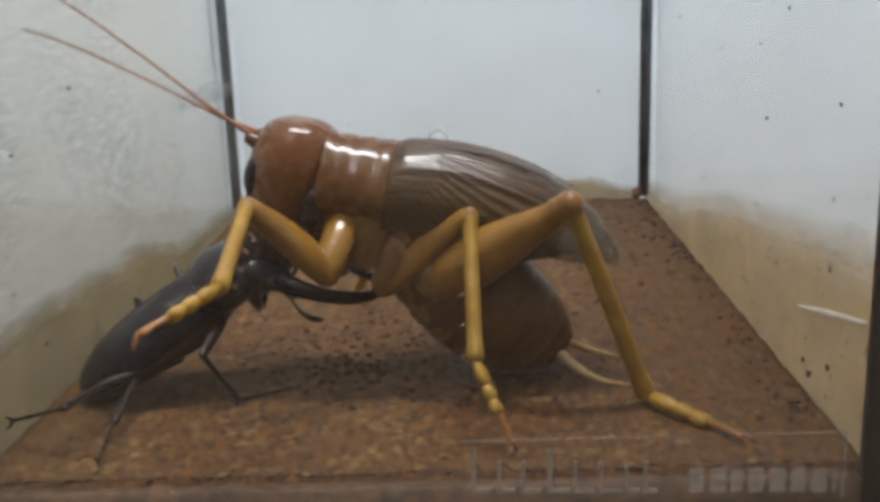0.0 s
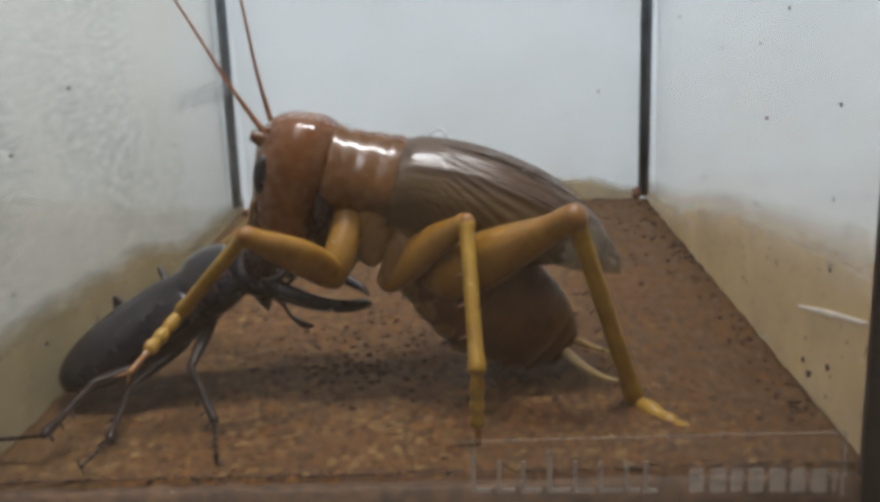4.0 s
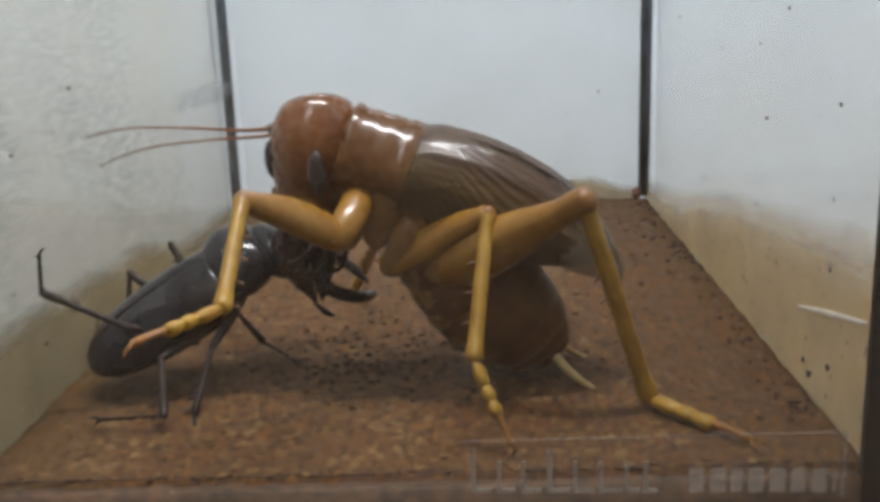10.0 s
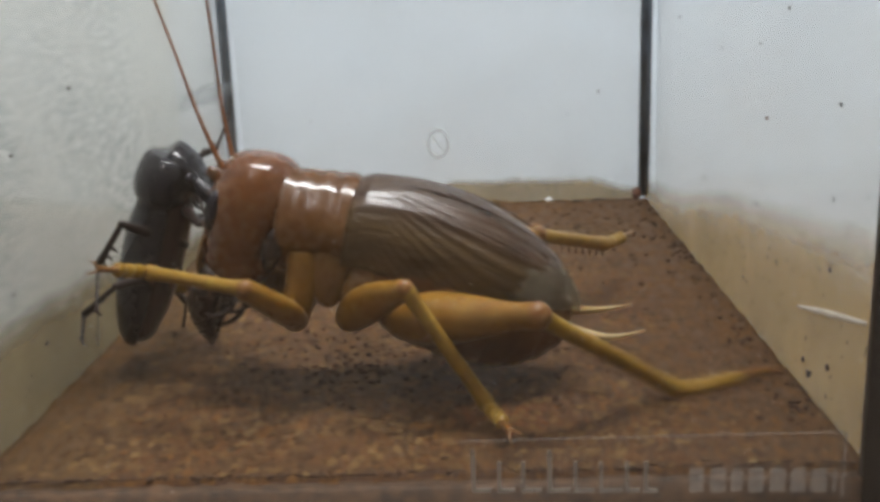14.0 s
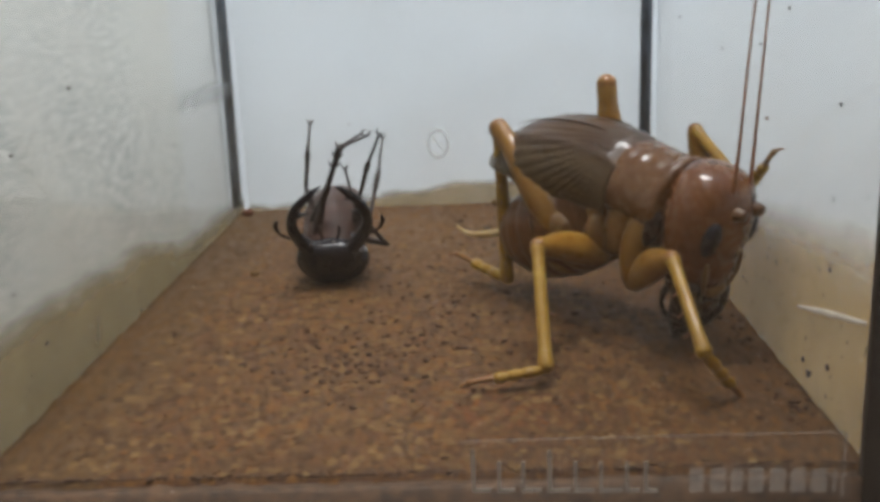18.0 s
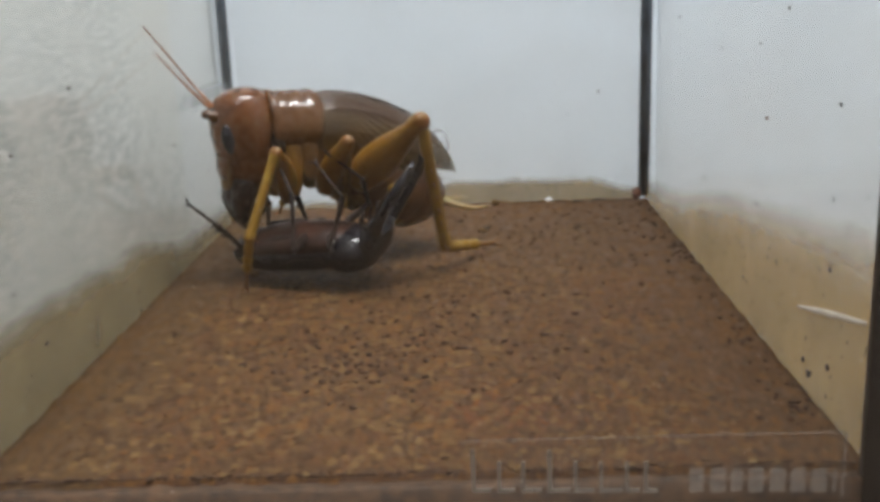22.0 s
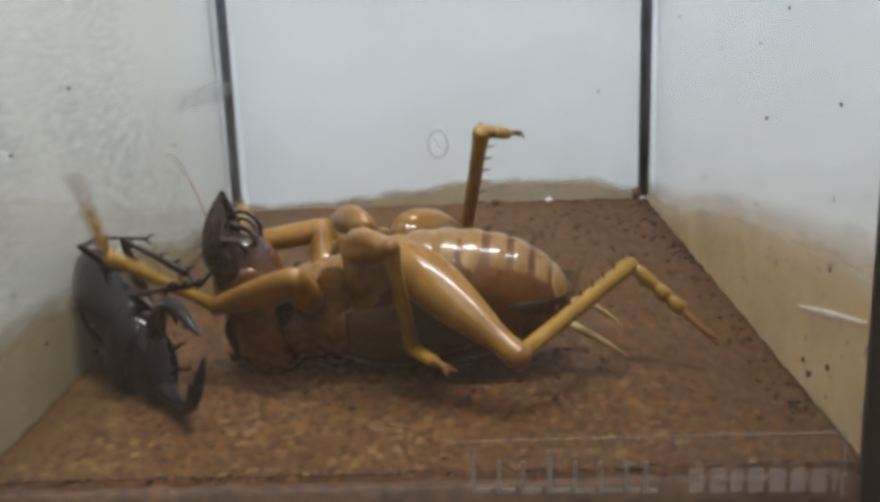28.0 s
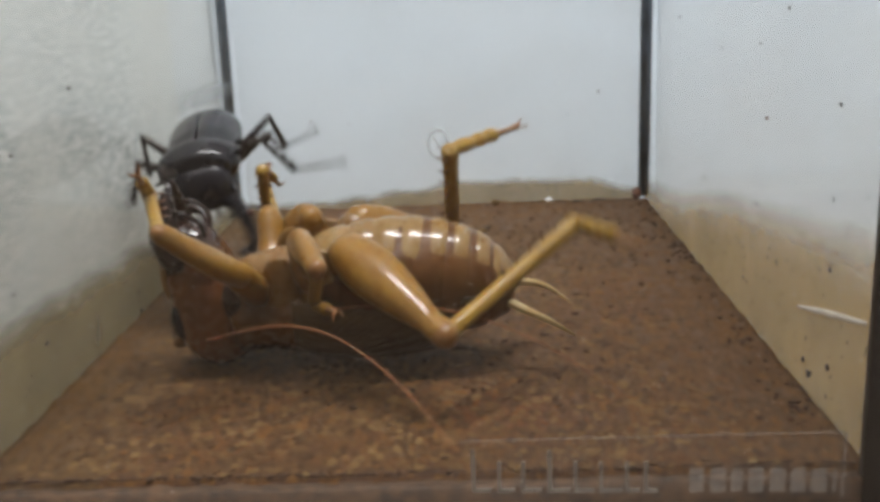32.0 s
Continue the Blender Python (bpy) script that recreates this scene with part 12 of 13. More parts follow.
    still(BMOVES["LH_femur"], -4.6, 5.8, -5.2, [
        (0, 28, -35, 114), (1, 25, -36, 117), (2, 30, -34, 113), (3, 25, -36, 117), (5.5, 28, -35, 114), (6, 31, -34, 112), (7, 30, -34, 112), (8, 30, -34, 112),
        (9, 30, -34, 112), (10, 30, -34, 113), (11, 28, -35, 114), (12, 26, -35, 115), (13, 28, -35, 114), (13.5, 30, -34, 112), (14, 33, -33, 110),
        (14.5, 33, -33, 110), (15.5, 60, -4, 82), (16.5, 99, 9, 23), (17, 100, 8, 23), (17.33, 126, 23, 86), (17.5, -38, 162, -61), (17.6, 119, 7, 121),
        (17.67, 96, -2, 127), (17.77, 73, -8, 135), (17.83, 48, -10, 146), (17.93, 24, -8, 156), (18, 1, -1, 165), (19, -1, -9, 144), (19.07, -21, -2, 139),
        (19.13, -41, 2, 131), (19.2, -62, 3, 123), (19.3, -83, 1, 114), (19.37, -103, -3, 107), (19.43, -122, -10, 102), (19.5, -142, -18, 99),
        (19.73, -127, -5, 85), (20, -116, 11, 75), (21, -103, 35, 66), (21.1, -86, 37, 90), (21.17, -70, 33, 114), (21.25, -58, 25, 133), (21.33, -50, 14, 149),
        (21.4, -45, 1, 163), (21.5, -44, -13, 177), (22, -48, -10, 180), (22.1, -59, 1, 166), (22.17, -73, 8, 150), (22.25, -87, 11, 134), (22.33, -102, 10, 117),
        (22.4, -116, 4, 101), (22.5, -128, -5, 86), (23, -124, -1, 82), (23.5, -123, 0, 82), (24, -116, 12, 75), (24.5, 29, -146, -66), (25, 31, -147, -69),
        (25.5, 40, -151, -76), (27.5, 17, -142, -57), (27.67, 32, -138, -57), (27.83, 47, -135, -57), (28, 64, -131, -60), (28.25, 68, -136, -45),
        (28.5, 74, -140, -31), (28.6, 98, -141, -31), (28.67, -59, -39, 149), (28.73, -35, -38, 150), (28.83, -12, -38, 151), (28.93, 11, -38, 151),
        (29, 35, -39, 152), (29.07, 61, -44, 149), (29.17, -89, -132, -39), (29.25, -58, -131, -49), (29.33, -27, -134, -57), (29.4, 1, -139, -63),
        (29.5, 26, -145, -64), (29.63, 49, -125, -73), (29.75, -81, -68, 70), (29.87, -22, -61, 23), (30, 7, -42, 8), (30.13, -23, -60, 24), (30.25, -81, -67, 70),
        (30.37, 52, -125, -75), (30.5, 28, -145, -66), (31, 1, -141, -43), (31.5, 28, -145, -66), (32, 36, -149, -72),
    ])
    still(BMOVES["LH_tibia"], 13.8, 0, 0, [
        (0, 0, 99, 0), (1, 0, 99, 0), (2, 0, 99, 0), (3, 0, 99, 0), (5.5, 0, 99, 0), (6, 0, 99, 0), (7, 0, 99, 0), (8, 0, 99, 0), (9, 0, 99, 0), (10, 0, 99, 0),
        (11, 0, 99, 0), (12, 0, 99, 0), (13, 0, 99, 0), (13.5, 0, 99, 0), (14, 0, 99, 0), (14.5, 0, 99, 0), (15.5, 0, 123, 0), (16.5, 0, 148, 0), (17, 0, 146, 0),
        (17.33, 0, 155, 0), (17.5, 0, -180, 0), (17.6, 0, -168, 0), (17.67, 0, -155, 0), (17.77, 0, -178, 0), (17.83, 0, 159, 0), (17.93, 0, 137, 0),
        (18, 0, 114, 0), (19, 0, 137, 0), (19.07, 0, 145, 0), (19.13, 0, 154, 0), (19.2, 0, 162, 0), (19.3, 0, 171, 0), (19.37, 0, 179, 0), (19.43, 0, -172, 0),
        (19.5, 0, -164, 0), (19.73, 0, -134, 0), (20, 0, -104, 0), (21, 0, -104, 0), (21.1, 0, -130, 0), (21.17, 0, -155, 0), (21.25, 0, -180, 0),
        (21.33, 0, 155, 0), (21.4, 0, 130, 0), (21.5, 0, 104, 0), (22, 0, 104, 0), (22.1, 0, 130, 0), (22.17, 0, 155, 0), (22.25, 0, -180, 0), (22.33, 0, -155, 0),
        (22.4, 0, -130, 0), (22.5, 0, -104, 0), (23, 0, -104, 0), (23.5, 0, -104, 0), (24, 0, -104, 0), (24.5, 0, -99, 0), (25, 0, -99, 0), (25.5, 0, -99, 0),
        (27.5, 0, -99, 0), (27.67, 0, -103, 0), (27.83, 0, -106, 0), (28, 0, -110, 0), (28.25, 0, -96, 0), (28.5, 0, -82, 0), (28.6, 0, -54, 0), (28.67, 0, -27, 0),
        (28.73, 0, 1, 0), (28.83, 0, 28, 0), (28.93, 0, 56, 0), (29, 0, 83, 0), (29.07, 0, 113, 0), (29.17, 0, 142, 0), (29.25, 0, 172, 0), (29.33, 0, -158, 0),
        (29.4, 0, -129, 0), (29.5, 0, -99, 0), (29.63, 0, -116, 0), (29.75, 0, -133, 0), (29.87, 0, -150, 0), (30, 0, -167, 0), (30.13, 0, -150, 0),
        (30.25, 0, -133, 0), (30.37, 0, -116, 0), (30.5, 0, -99, 0), (31, 0, -99, 0), (31.5, 0, -99, 0), (32, 0, -99, 0),
    ])
    rows = [
        (0, 11.3, 0, -15.9, 10, 47.4, 13.4), (1, 11.3, 0, -15.9, 9.4, 47, 12.8), (2, 11.3, 0, -15.9, 10.2, 47.6, 13.7), (3, 11.3, 0, -15.9, 9.4, 47, 12.8),
        (5.5, 11.3, 0, -15.9, 9.9, 47.4, 13.4), (6, 11.3, 0, -15.9, 10.4, 47.8, 13.9), (7, 11.3, 0, -15.9, 10.4, 47.7, 13.9), (8, 11.3, 0, -15.9, 10.4, 47.7, 13.9),
        (9, 11.3, 0, -15.9, 10.3, 47.7, 13.9), (10, 11.3, 0, -15.9, 10.2, 47.6, 13.7), (11, 11.3, 0, -15.9, 10, 47.5, 13.5), (12, 11.3, 0, -15.9, 9.7, 47.2, 13.1),
        (13, 11.3, 0, -15.9, 10, 47.5, 13.5), (13.5, 11.3, 0, -15.9, 10.4, 47.7, 13.9), (14, 11.3, 0, -15.9, 10.9, 48.1, 14.4),
        (14.5, 11.3, 0, -15.9, 10.9, 48.1, 14.5), (15.5, 5, 0, -13.5, -3.1, 18, -16.7), (16.5, 0.2, 0, -8.6, 0, -14.1, -39.9), (17, 0.5, 0, -9, 0, -15.5, -40.4),
        (17.33, -0.8, 0, -6.8, -8.8, -26.8, -6.2), (17.5, -2.3, 0, 0, -16.1, -30.1, 13.2), (17.6, -1.9, 0, 3.5, -13.1, -23, 12.4),
        (17.67, -0.8, 0, 6.8, -10.3, -15.9, 12), (17.77, -2.3, 0, 0.6, -7.8, -9, 12), (17.83, -1.3, 0, -5.7, -5.3, -2.1, 12.3),
        (17.93, 2.1, 0, -11.1, -2.7, 4.8, 12.8), (18, 7.3, 0, -14.7, 0, 11.6, 13.7), (19, 2.1, 0, -11.1, 0, 15, 27.5), (19.07, 0.6, 0, -9.2, -0.9, 12.3, 27.2),
        (19.13, -0.6, 0, -7.1, -1.7, 9.5, 27), (19.2, -1.5, 0, -4.9, -2.6, 6.7, 26.8), (19.3, -2.1, 0, -2.6, -3.4, 3.9, 26.7),
        (19.37, -2.3, 0, -0.2, -4.2, 1.2, 26.6), (19.43, -2.2, 0, 2.2, -5, -1.6, 26.6), (19.5, -1.7, 0, 4.5, -5.9, -4.4, 26.5),
        (19.73, 2.6, 0, 11.6, -8.8, -14.1, 26.8), (20, 9.9, 0, 15.6, -11.9, -23.8, 27.6), (21, 9.9, 0, 15.6, -2.6, -18.9, 7.8),
        (21.1, 3.6, 0, 12.4, -1.2, 0.8, 6.2), (21.17, -0.8, 0, 6.8, -0.3, 20.5, 5.1), (21.25, -2.3, 0, 0, 0.3, 39.1, 4.1), (21.33, -0.8, 0, -6.8, 0.5, 57.7, 3),
        (21.4, 3.6, 0, -12.4, -0.6, 77.5, 0.7), (21.5, 9.9, 0, -15.6, 7.6, 97.3, 7.7), (22, 9.9, 0, -15.6, -17.7, 97.6, -17.8),
        (22.1, 3.6, 0, -12.4, 16.3, 74.1, 23.1), (22.17, -0.8, 0, -6.8, 5.6, 51.9, 19.6), (22.25, -2.3, 0, 0, -0.2, 31.1, 21.6),
        (22.33, -0.8, 0, 6.8, -5.9, 10.5, 25.4), (22.4, 3.6, 0, 12.4, -13.6, -10.9, 31.7), (22.5, 9.9, 0, 15.6, -24.9, -30.9, 42.1),
        (23, 9.9, 0, 15.6, -20.3, -28.5, 37.9), (23.5, 9.9, 0, 15.6, -19.7, -28.1, 37.2), (24, 9.9, 0, 15.6, -11.7, -23.7, 27.2),
        (24.5, 11.3, 0, 15.9, 10.1, -47.5, -13.5), (25, 11.3, 0, 15.9, 10.5, -47.9, -14.1), (25.5, 11.3, 0, 15.9, 12.1, -49.2, -15.8),
        (27.5, 11.3, 0, 15.9, 8.2, -46.2, -11.3), (27.67, 10.2, 0, 15.7, 16.8, 6.1, 3.2), (27.83, 9.3, 0, 15.5, 49.9, 51.4, 38.7),
        (28, 8.3, 0, 15.1, -46, 134.4, -55.3), (28.25, 12.1, 0, 16, 44.8, 61.7, 40.1), (28.5, 16, 0, 15.9, 0.3, 21.2, 0.8),
        (28.6, 23.1, 0, 13.1, -6.1, 12.3, -13.7), (28.67, 28.1, 0, 7.3, -10.1, 2.3, -26.8), (28.73, 29.9, 0, -0.1, -11.6, -8.4, -39.4),
        (28.83, 28, 0, -7.6, -10.8, -19.2, -52.2), (28.93, 22.9, 0, -13.3, -7.1, -29.4, -66.3), (29, 15.8, 0, -16, 0, -38.5, -82.9),
        (29.07, 7.6, 0, -14.9, -5.6, -24.3, -50.8), (29.17, 1.1, 0, -9.8, -2.4, -9.7, -22.5), (29.25, -2.1, 0, -2.2, 7.2, 1.8, 6),
        (29.33, -1.2, 0, 5.9, 6, -14.6, 0.5), (29.4, 3.7, 0, 12.6, 6.5, -31, -5.4), (29.5, 11.3, 0, 15.9, 9.6, -47.2, -13), (29.63, 6.7, 0, 14.5, 4.4, -25.9, -9.3),
        (29.75, 2.8, 0, 11.8, 1, -4.4, -7.9), (29.87, -0.1, 0, 8.1, -2, 17.1, -7.8), (30, -1.9, 0, 3.6, -5.7, 38.6, -9), (30.13, -0.1, 0, 8.1, -2.1, 17.1, -7.8),
        (30.25, 2.8, 0, 11.8, 1, -4.5, -8), (30.37, 6.7, 0, 14.5, 4.5, -26, -9.5), (30.5, 11.3, 0, 15.9, 9.9, -47.4, -13.3), (31, 11.3, 0, 15.9, 5.7, -44.9, -8.1),
        (31.5, 11.3, 0, 15.9, 9.9, -47.4, -13.3), (32, 11.3, 0, 15.9, 11.3, -48.5, -14.9),
    ]
    path(BMOVES["LH_tarsus"], rows)
    still(BMOVES["RH_femur"], -4.6, -5.8, -5.2, [
        (0, -83, -151, 23), (0.27, -67, -156, 32), (0.5, -51, -158, 42), (0.73, -35, -158, 52), (1, -19, -156, 62), (1.07, -14, -155, 61), (1.13, -9, -155, 60),
        (1.2, -5, -154, 59), (1.27, 0, -154, 57), (1.33, 5, -153, 56), (1.67, 31, -153, 49), (2, 55, -155, 43), (3, 34, -162, 52), (4.27, 60, -149, 34),
        (5.5, 93, -145, 9), (5.73, 67, -139, 27), (6, 39, -141, 47), (7, 27, -144, 49), (7.27, 44, -142, 51), (7.5, 62, -139, 53), (7.6, 69, -138, 53),
        (7.7, 76, -137, 53), (7.8, -96, -44, -127), (7.9, -89, -45, -127), (8, -81, -46, -128), (8.5, -39, -46, -151), (9, -3, -35, -167), (9.5, 38, -48, -166),
        (10, -89, -123, -1), (10.27, -89, -131, 11), (10.5, -88, -139, 22), (10.73, -84, -146, 31), (11, 100, -27, -139), (11.33, -69, -158, 36),
        (11.67, -59, -164, 31), (12, -50, -170, 28), (12.33, 107, -14, -148), (12.4, 102, -15, -147), (12.47, 97, -16, -146), (12.53, 92, -16, -145),
        (12.6, 87, -17, -143), (12.67, 82, -17, -142), (13, 58, -17, -136), (13.07, 70, -15, -130), (13.17, 83, -14, -123), (13.25, 95, -14, -116),
        (13.37, 113, -17, -106), (13.5, 131, -23, -98), (13.75, 97, -34, -108), (14, 58, -48, -109), (14.25, 98, -35, -109), (14.5, 133, -25, -99),
        (14.73, 147, -11, -99), (15, 162, 2, -96), (15.27, -3, 166, 90), (15.5, -165, 24, -79), (15.73, -144, 30, -65), (16, -122, 31, -49), (16.27, -100, 27, -34),
        (16.5, -81, 19, -23), (17, -80, 19, -22), (18, -39, 24, -21), (18.33, -59, 23, -24), (18.67, -79, 21, -26), (19, -99, 19, -27), (19.07, -131, 43, -40),
        (19.17, -6, 127, 103), (19.23, -56, 141, 70), (19.33, 94, 14, -120), (19.5, 94, 5, -143), (19.67, 98, -4, -167), (19.77, -79, -172, 1),
        (19.83, -75, -169, -11), (19.93, -71, -167, -23), (20, -66, -166, -36), (20.5, 115, -13, 113), (21, 115, -11, 82), (21.1, 112, -34, 91),
        (21.17, 101, -56, 107), (21.25, -116, -109, -33), (21.33, 3, -66, -148), (21.4, -20, -47, -121), (21.5, -27, -24, -109), (21.75, -32, -13, -137),
        (22, -41, -5, -166), (22.5, -19, -5, -118), (23, -27, 4, -154), (23.25, -25, -10, -132), (23.5, -28, -24, -108), (24, -15, -28, -121),
        (24.5, -47, -25, -99), (25, -49, -23, -98), (25.5, -37, -31, -107), (27.5, -26, -35, -116), (28, -20, -37, -120), (28.5, -8, -39, -131),
        (28.6, 15, -53, -139), (28.67, -129, -118, 20), (28.75, -84, -119, -11), (29, -9, -157, -38), (29.25, -84, -117, -11), (29.33, 47, -63, -157),
        (29.4, 11, -53, -135), (29.5, -12, -39, -128), (29.6, 20, -46, -142), (29.67, 55, -46, -160), (29.73, -95, -140, 6), (29.83, -70, -150, -1),
        (29.9, -48, -163, -2), (30, -26, -175, 1), (30.1, -48, -164, -2), (30.17, -70, -152, -1), (30.27, -94, -143, 5), (30.33, 58, -44, -163),
        (30.4, 25, -44, -147), (30.5, -6, -39, -133), (30.6, 4, -22, -133), (30.67, 14, -5, -130), (30.75, 24, 10, -125), (30.83, 36, 24, -117),
        (30.9, 53, 37, -103), (31, 77, 44, -82), (31.1, 52, 37, -101), (31.17, 32, 25, -113), (31.25, 18, 11, -120), (31.33, 5, -4, -123), (31.4, -8, -20, -123),
        (31.5, -23, -36, -119), (32, -24, -36, -117),
    ])
    still(BMOVES["RH_tibia"], 13.8, 0, 0, [
        (0, 0, 56, 0), (0.27, 0, 38, 0), (0.5, 0, 20, 0), (0.73, 0, 1, 0), (1, 0, -17, 0), (1.07, 0, -18, 0), (1.13, 0, -18, 0), (1.2, 0, -19, 0),
        (1.27, 0, -20, 0), (1.33, 0, -21, 0), (1.67, 0, -24, 0), (2, 0, -28, 0), (3, 0, -13, 0), (4.27, 0, -35, 0), (5.5, 0, -57, 0), (5.73, 0, -33, 0),
        (6, 0, -9, 0), (7, 0, -28, 0), (7.27, 0, -4, 0), (7.5, 0, 20, 0), (7.6, 0, 29, 0), (7.7, 0, 39, 0), (7.8, 0, 48, 0), (7.9, 0, 58, 0), (8, 0, 67, 0),
        (8.5, 0, 47, 0), (9, 0, 26, 0), (9.5, 0, 2, 0), (10, 0, -22, 0), (10.27, 0, -5, 0), (10.5, 0, 12, 0), (10.73, 0, 29, 0), (11, 0, 46, 0), (11.33, 0, 45, 0),
        (11.67, 0, 45, 0), (12, 0, 44, 0), (12.33, 0, 37, 0), (12.4, 0, 35, 0), (12.47, 0, 34, 0), (12.53, 0, 32, 0), (12.6, 0, 31, 0), (12.67, 0, 29, 0),
        (13, 0, 22, 0), (13.07, 0, 2, 0), (13.17, 0, -19, 0), (13.25, 0, -39, 0), (13.37, 0, -69, 0), (13.5, 0, -99, 0), (13.75, 0, -96, 0), (14, 0, -93, 0),
        (14.25, 0, -96, 0), (14.5, 0, -99, 0), (14.73, 0, -115, 0), (15, 0, -131, 0), (15.27, 0, -147, 0), (15.5, 0, -163, 0), (15.73, 0, -179, 0), (16, 0, 166, 0),
        (16.27, 0, 150, 0), (16.5, 0, 134, 0), (17, 0, 135, 0), (18, 0, 135, 0), (18.33, 0, 138, 0), (18.67, 0, 141, 0), (19, 0, 144, 0), (19.07, 0, 155, 0),
        (19.17, 0, 167, 0), (19.23, 0, 178, 0), (19.33, 0, -171, 0), (19.5, 0, -148, 0), (19.67, 0, -125, 0), (19.77, 0, -114, 0), (19.83, 0, -102, 0),
        (19.93, 0, -91, 0), (20, 0, -80, 0), (20.5, 0, -71, 0), (21, 0, -61, 0), (21.1, 0, -34, 0), (21.17, 0, -6, 0), (21.25, 0, 22, 0), (21.33, 0, 49, 0),
        (21.4, 0, 77, 0), (21.5, 0, 104, 0), (21.75, 0, 118, 0), (22, 0, 133, 0), (22.5, 0, 134, 0), (23, 0, 123, 0), (23.25, 0, 114, 0), (23.5, 0, 104, 0),
        (24, 0, 104, 0), (24.5, 0, 99, 0), (25, 0, 99, 0), (25.5, 0, 99, 0), (27.5, 0, 99, 0), (28, 0, 99, 0), (28.5, 0, 99, 0), (28.6, 0, 75, 0),
        (28.67, 0, 50, 0), (28.75, 0, 26, 0), (29, 0, 16, 0), (29.25, 0, 26, 0), (29.33, 0, 50, 0), (29.4, 0, 75, 0), (29.5, 0, 99, 0), (29.6, 0, 128, 0),
        (29.67, 0, 157, 0), (29.73, 0, -175, 0), (29.83, 0, -146, 0), (29.9, 0, 164, 0), (30, 0, 114, 0), (30.1, 0, 164, 0), (30.17, 0, -146, 0),
        (30.27, 0, -175, 0), (30.33, 0, 157, 0), (30.4, 0, 128, 0), (30.5, 0, 99, 0), (30.6, 0, 126, 0), (30.67, 0, 153, 0), (30.75, 0, -180, 0),
        (30.83, 0, -153, 0), (30.9, 0, -126, 0), (31, 0, -99, 0), (31.1, 0, -126, 0), (31.17, 0, -153, 0), (31.25, 0, -180, 0), (31.33, 0, 153, 0),
        (31.4, 0, 126, 0), (31.5, 0, 99, 0), (32, 0, 99, 0),
    ])
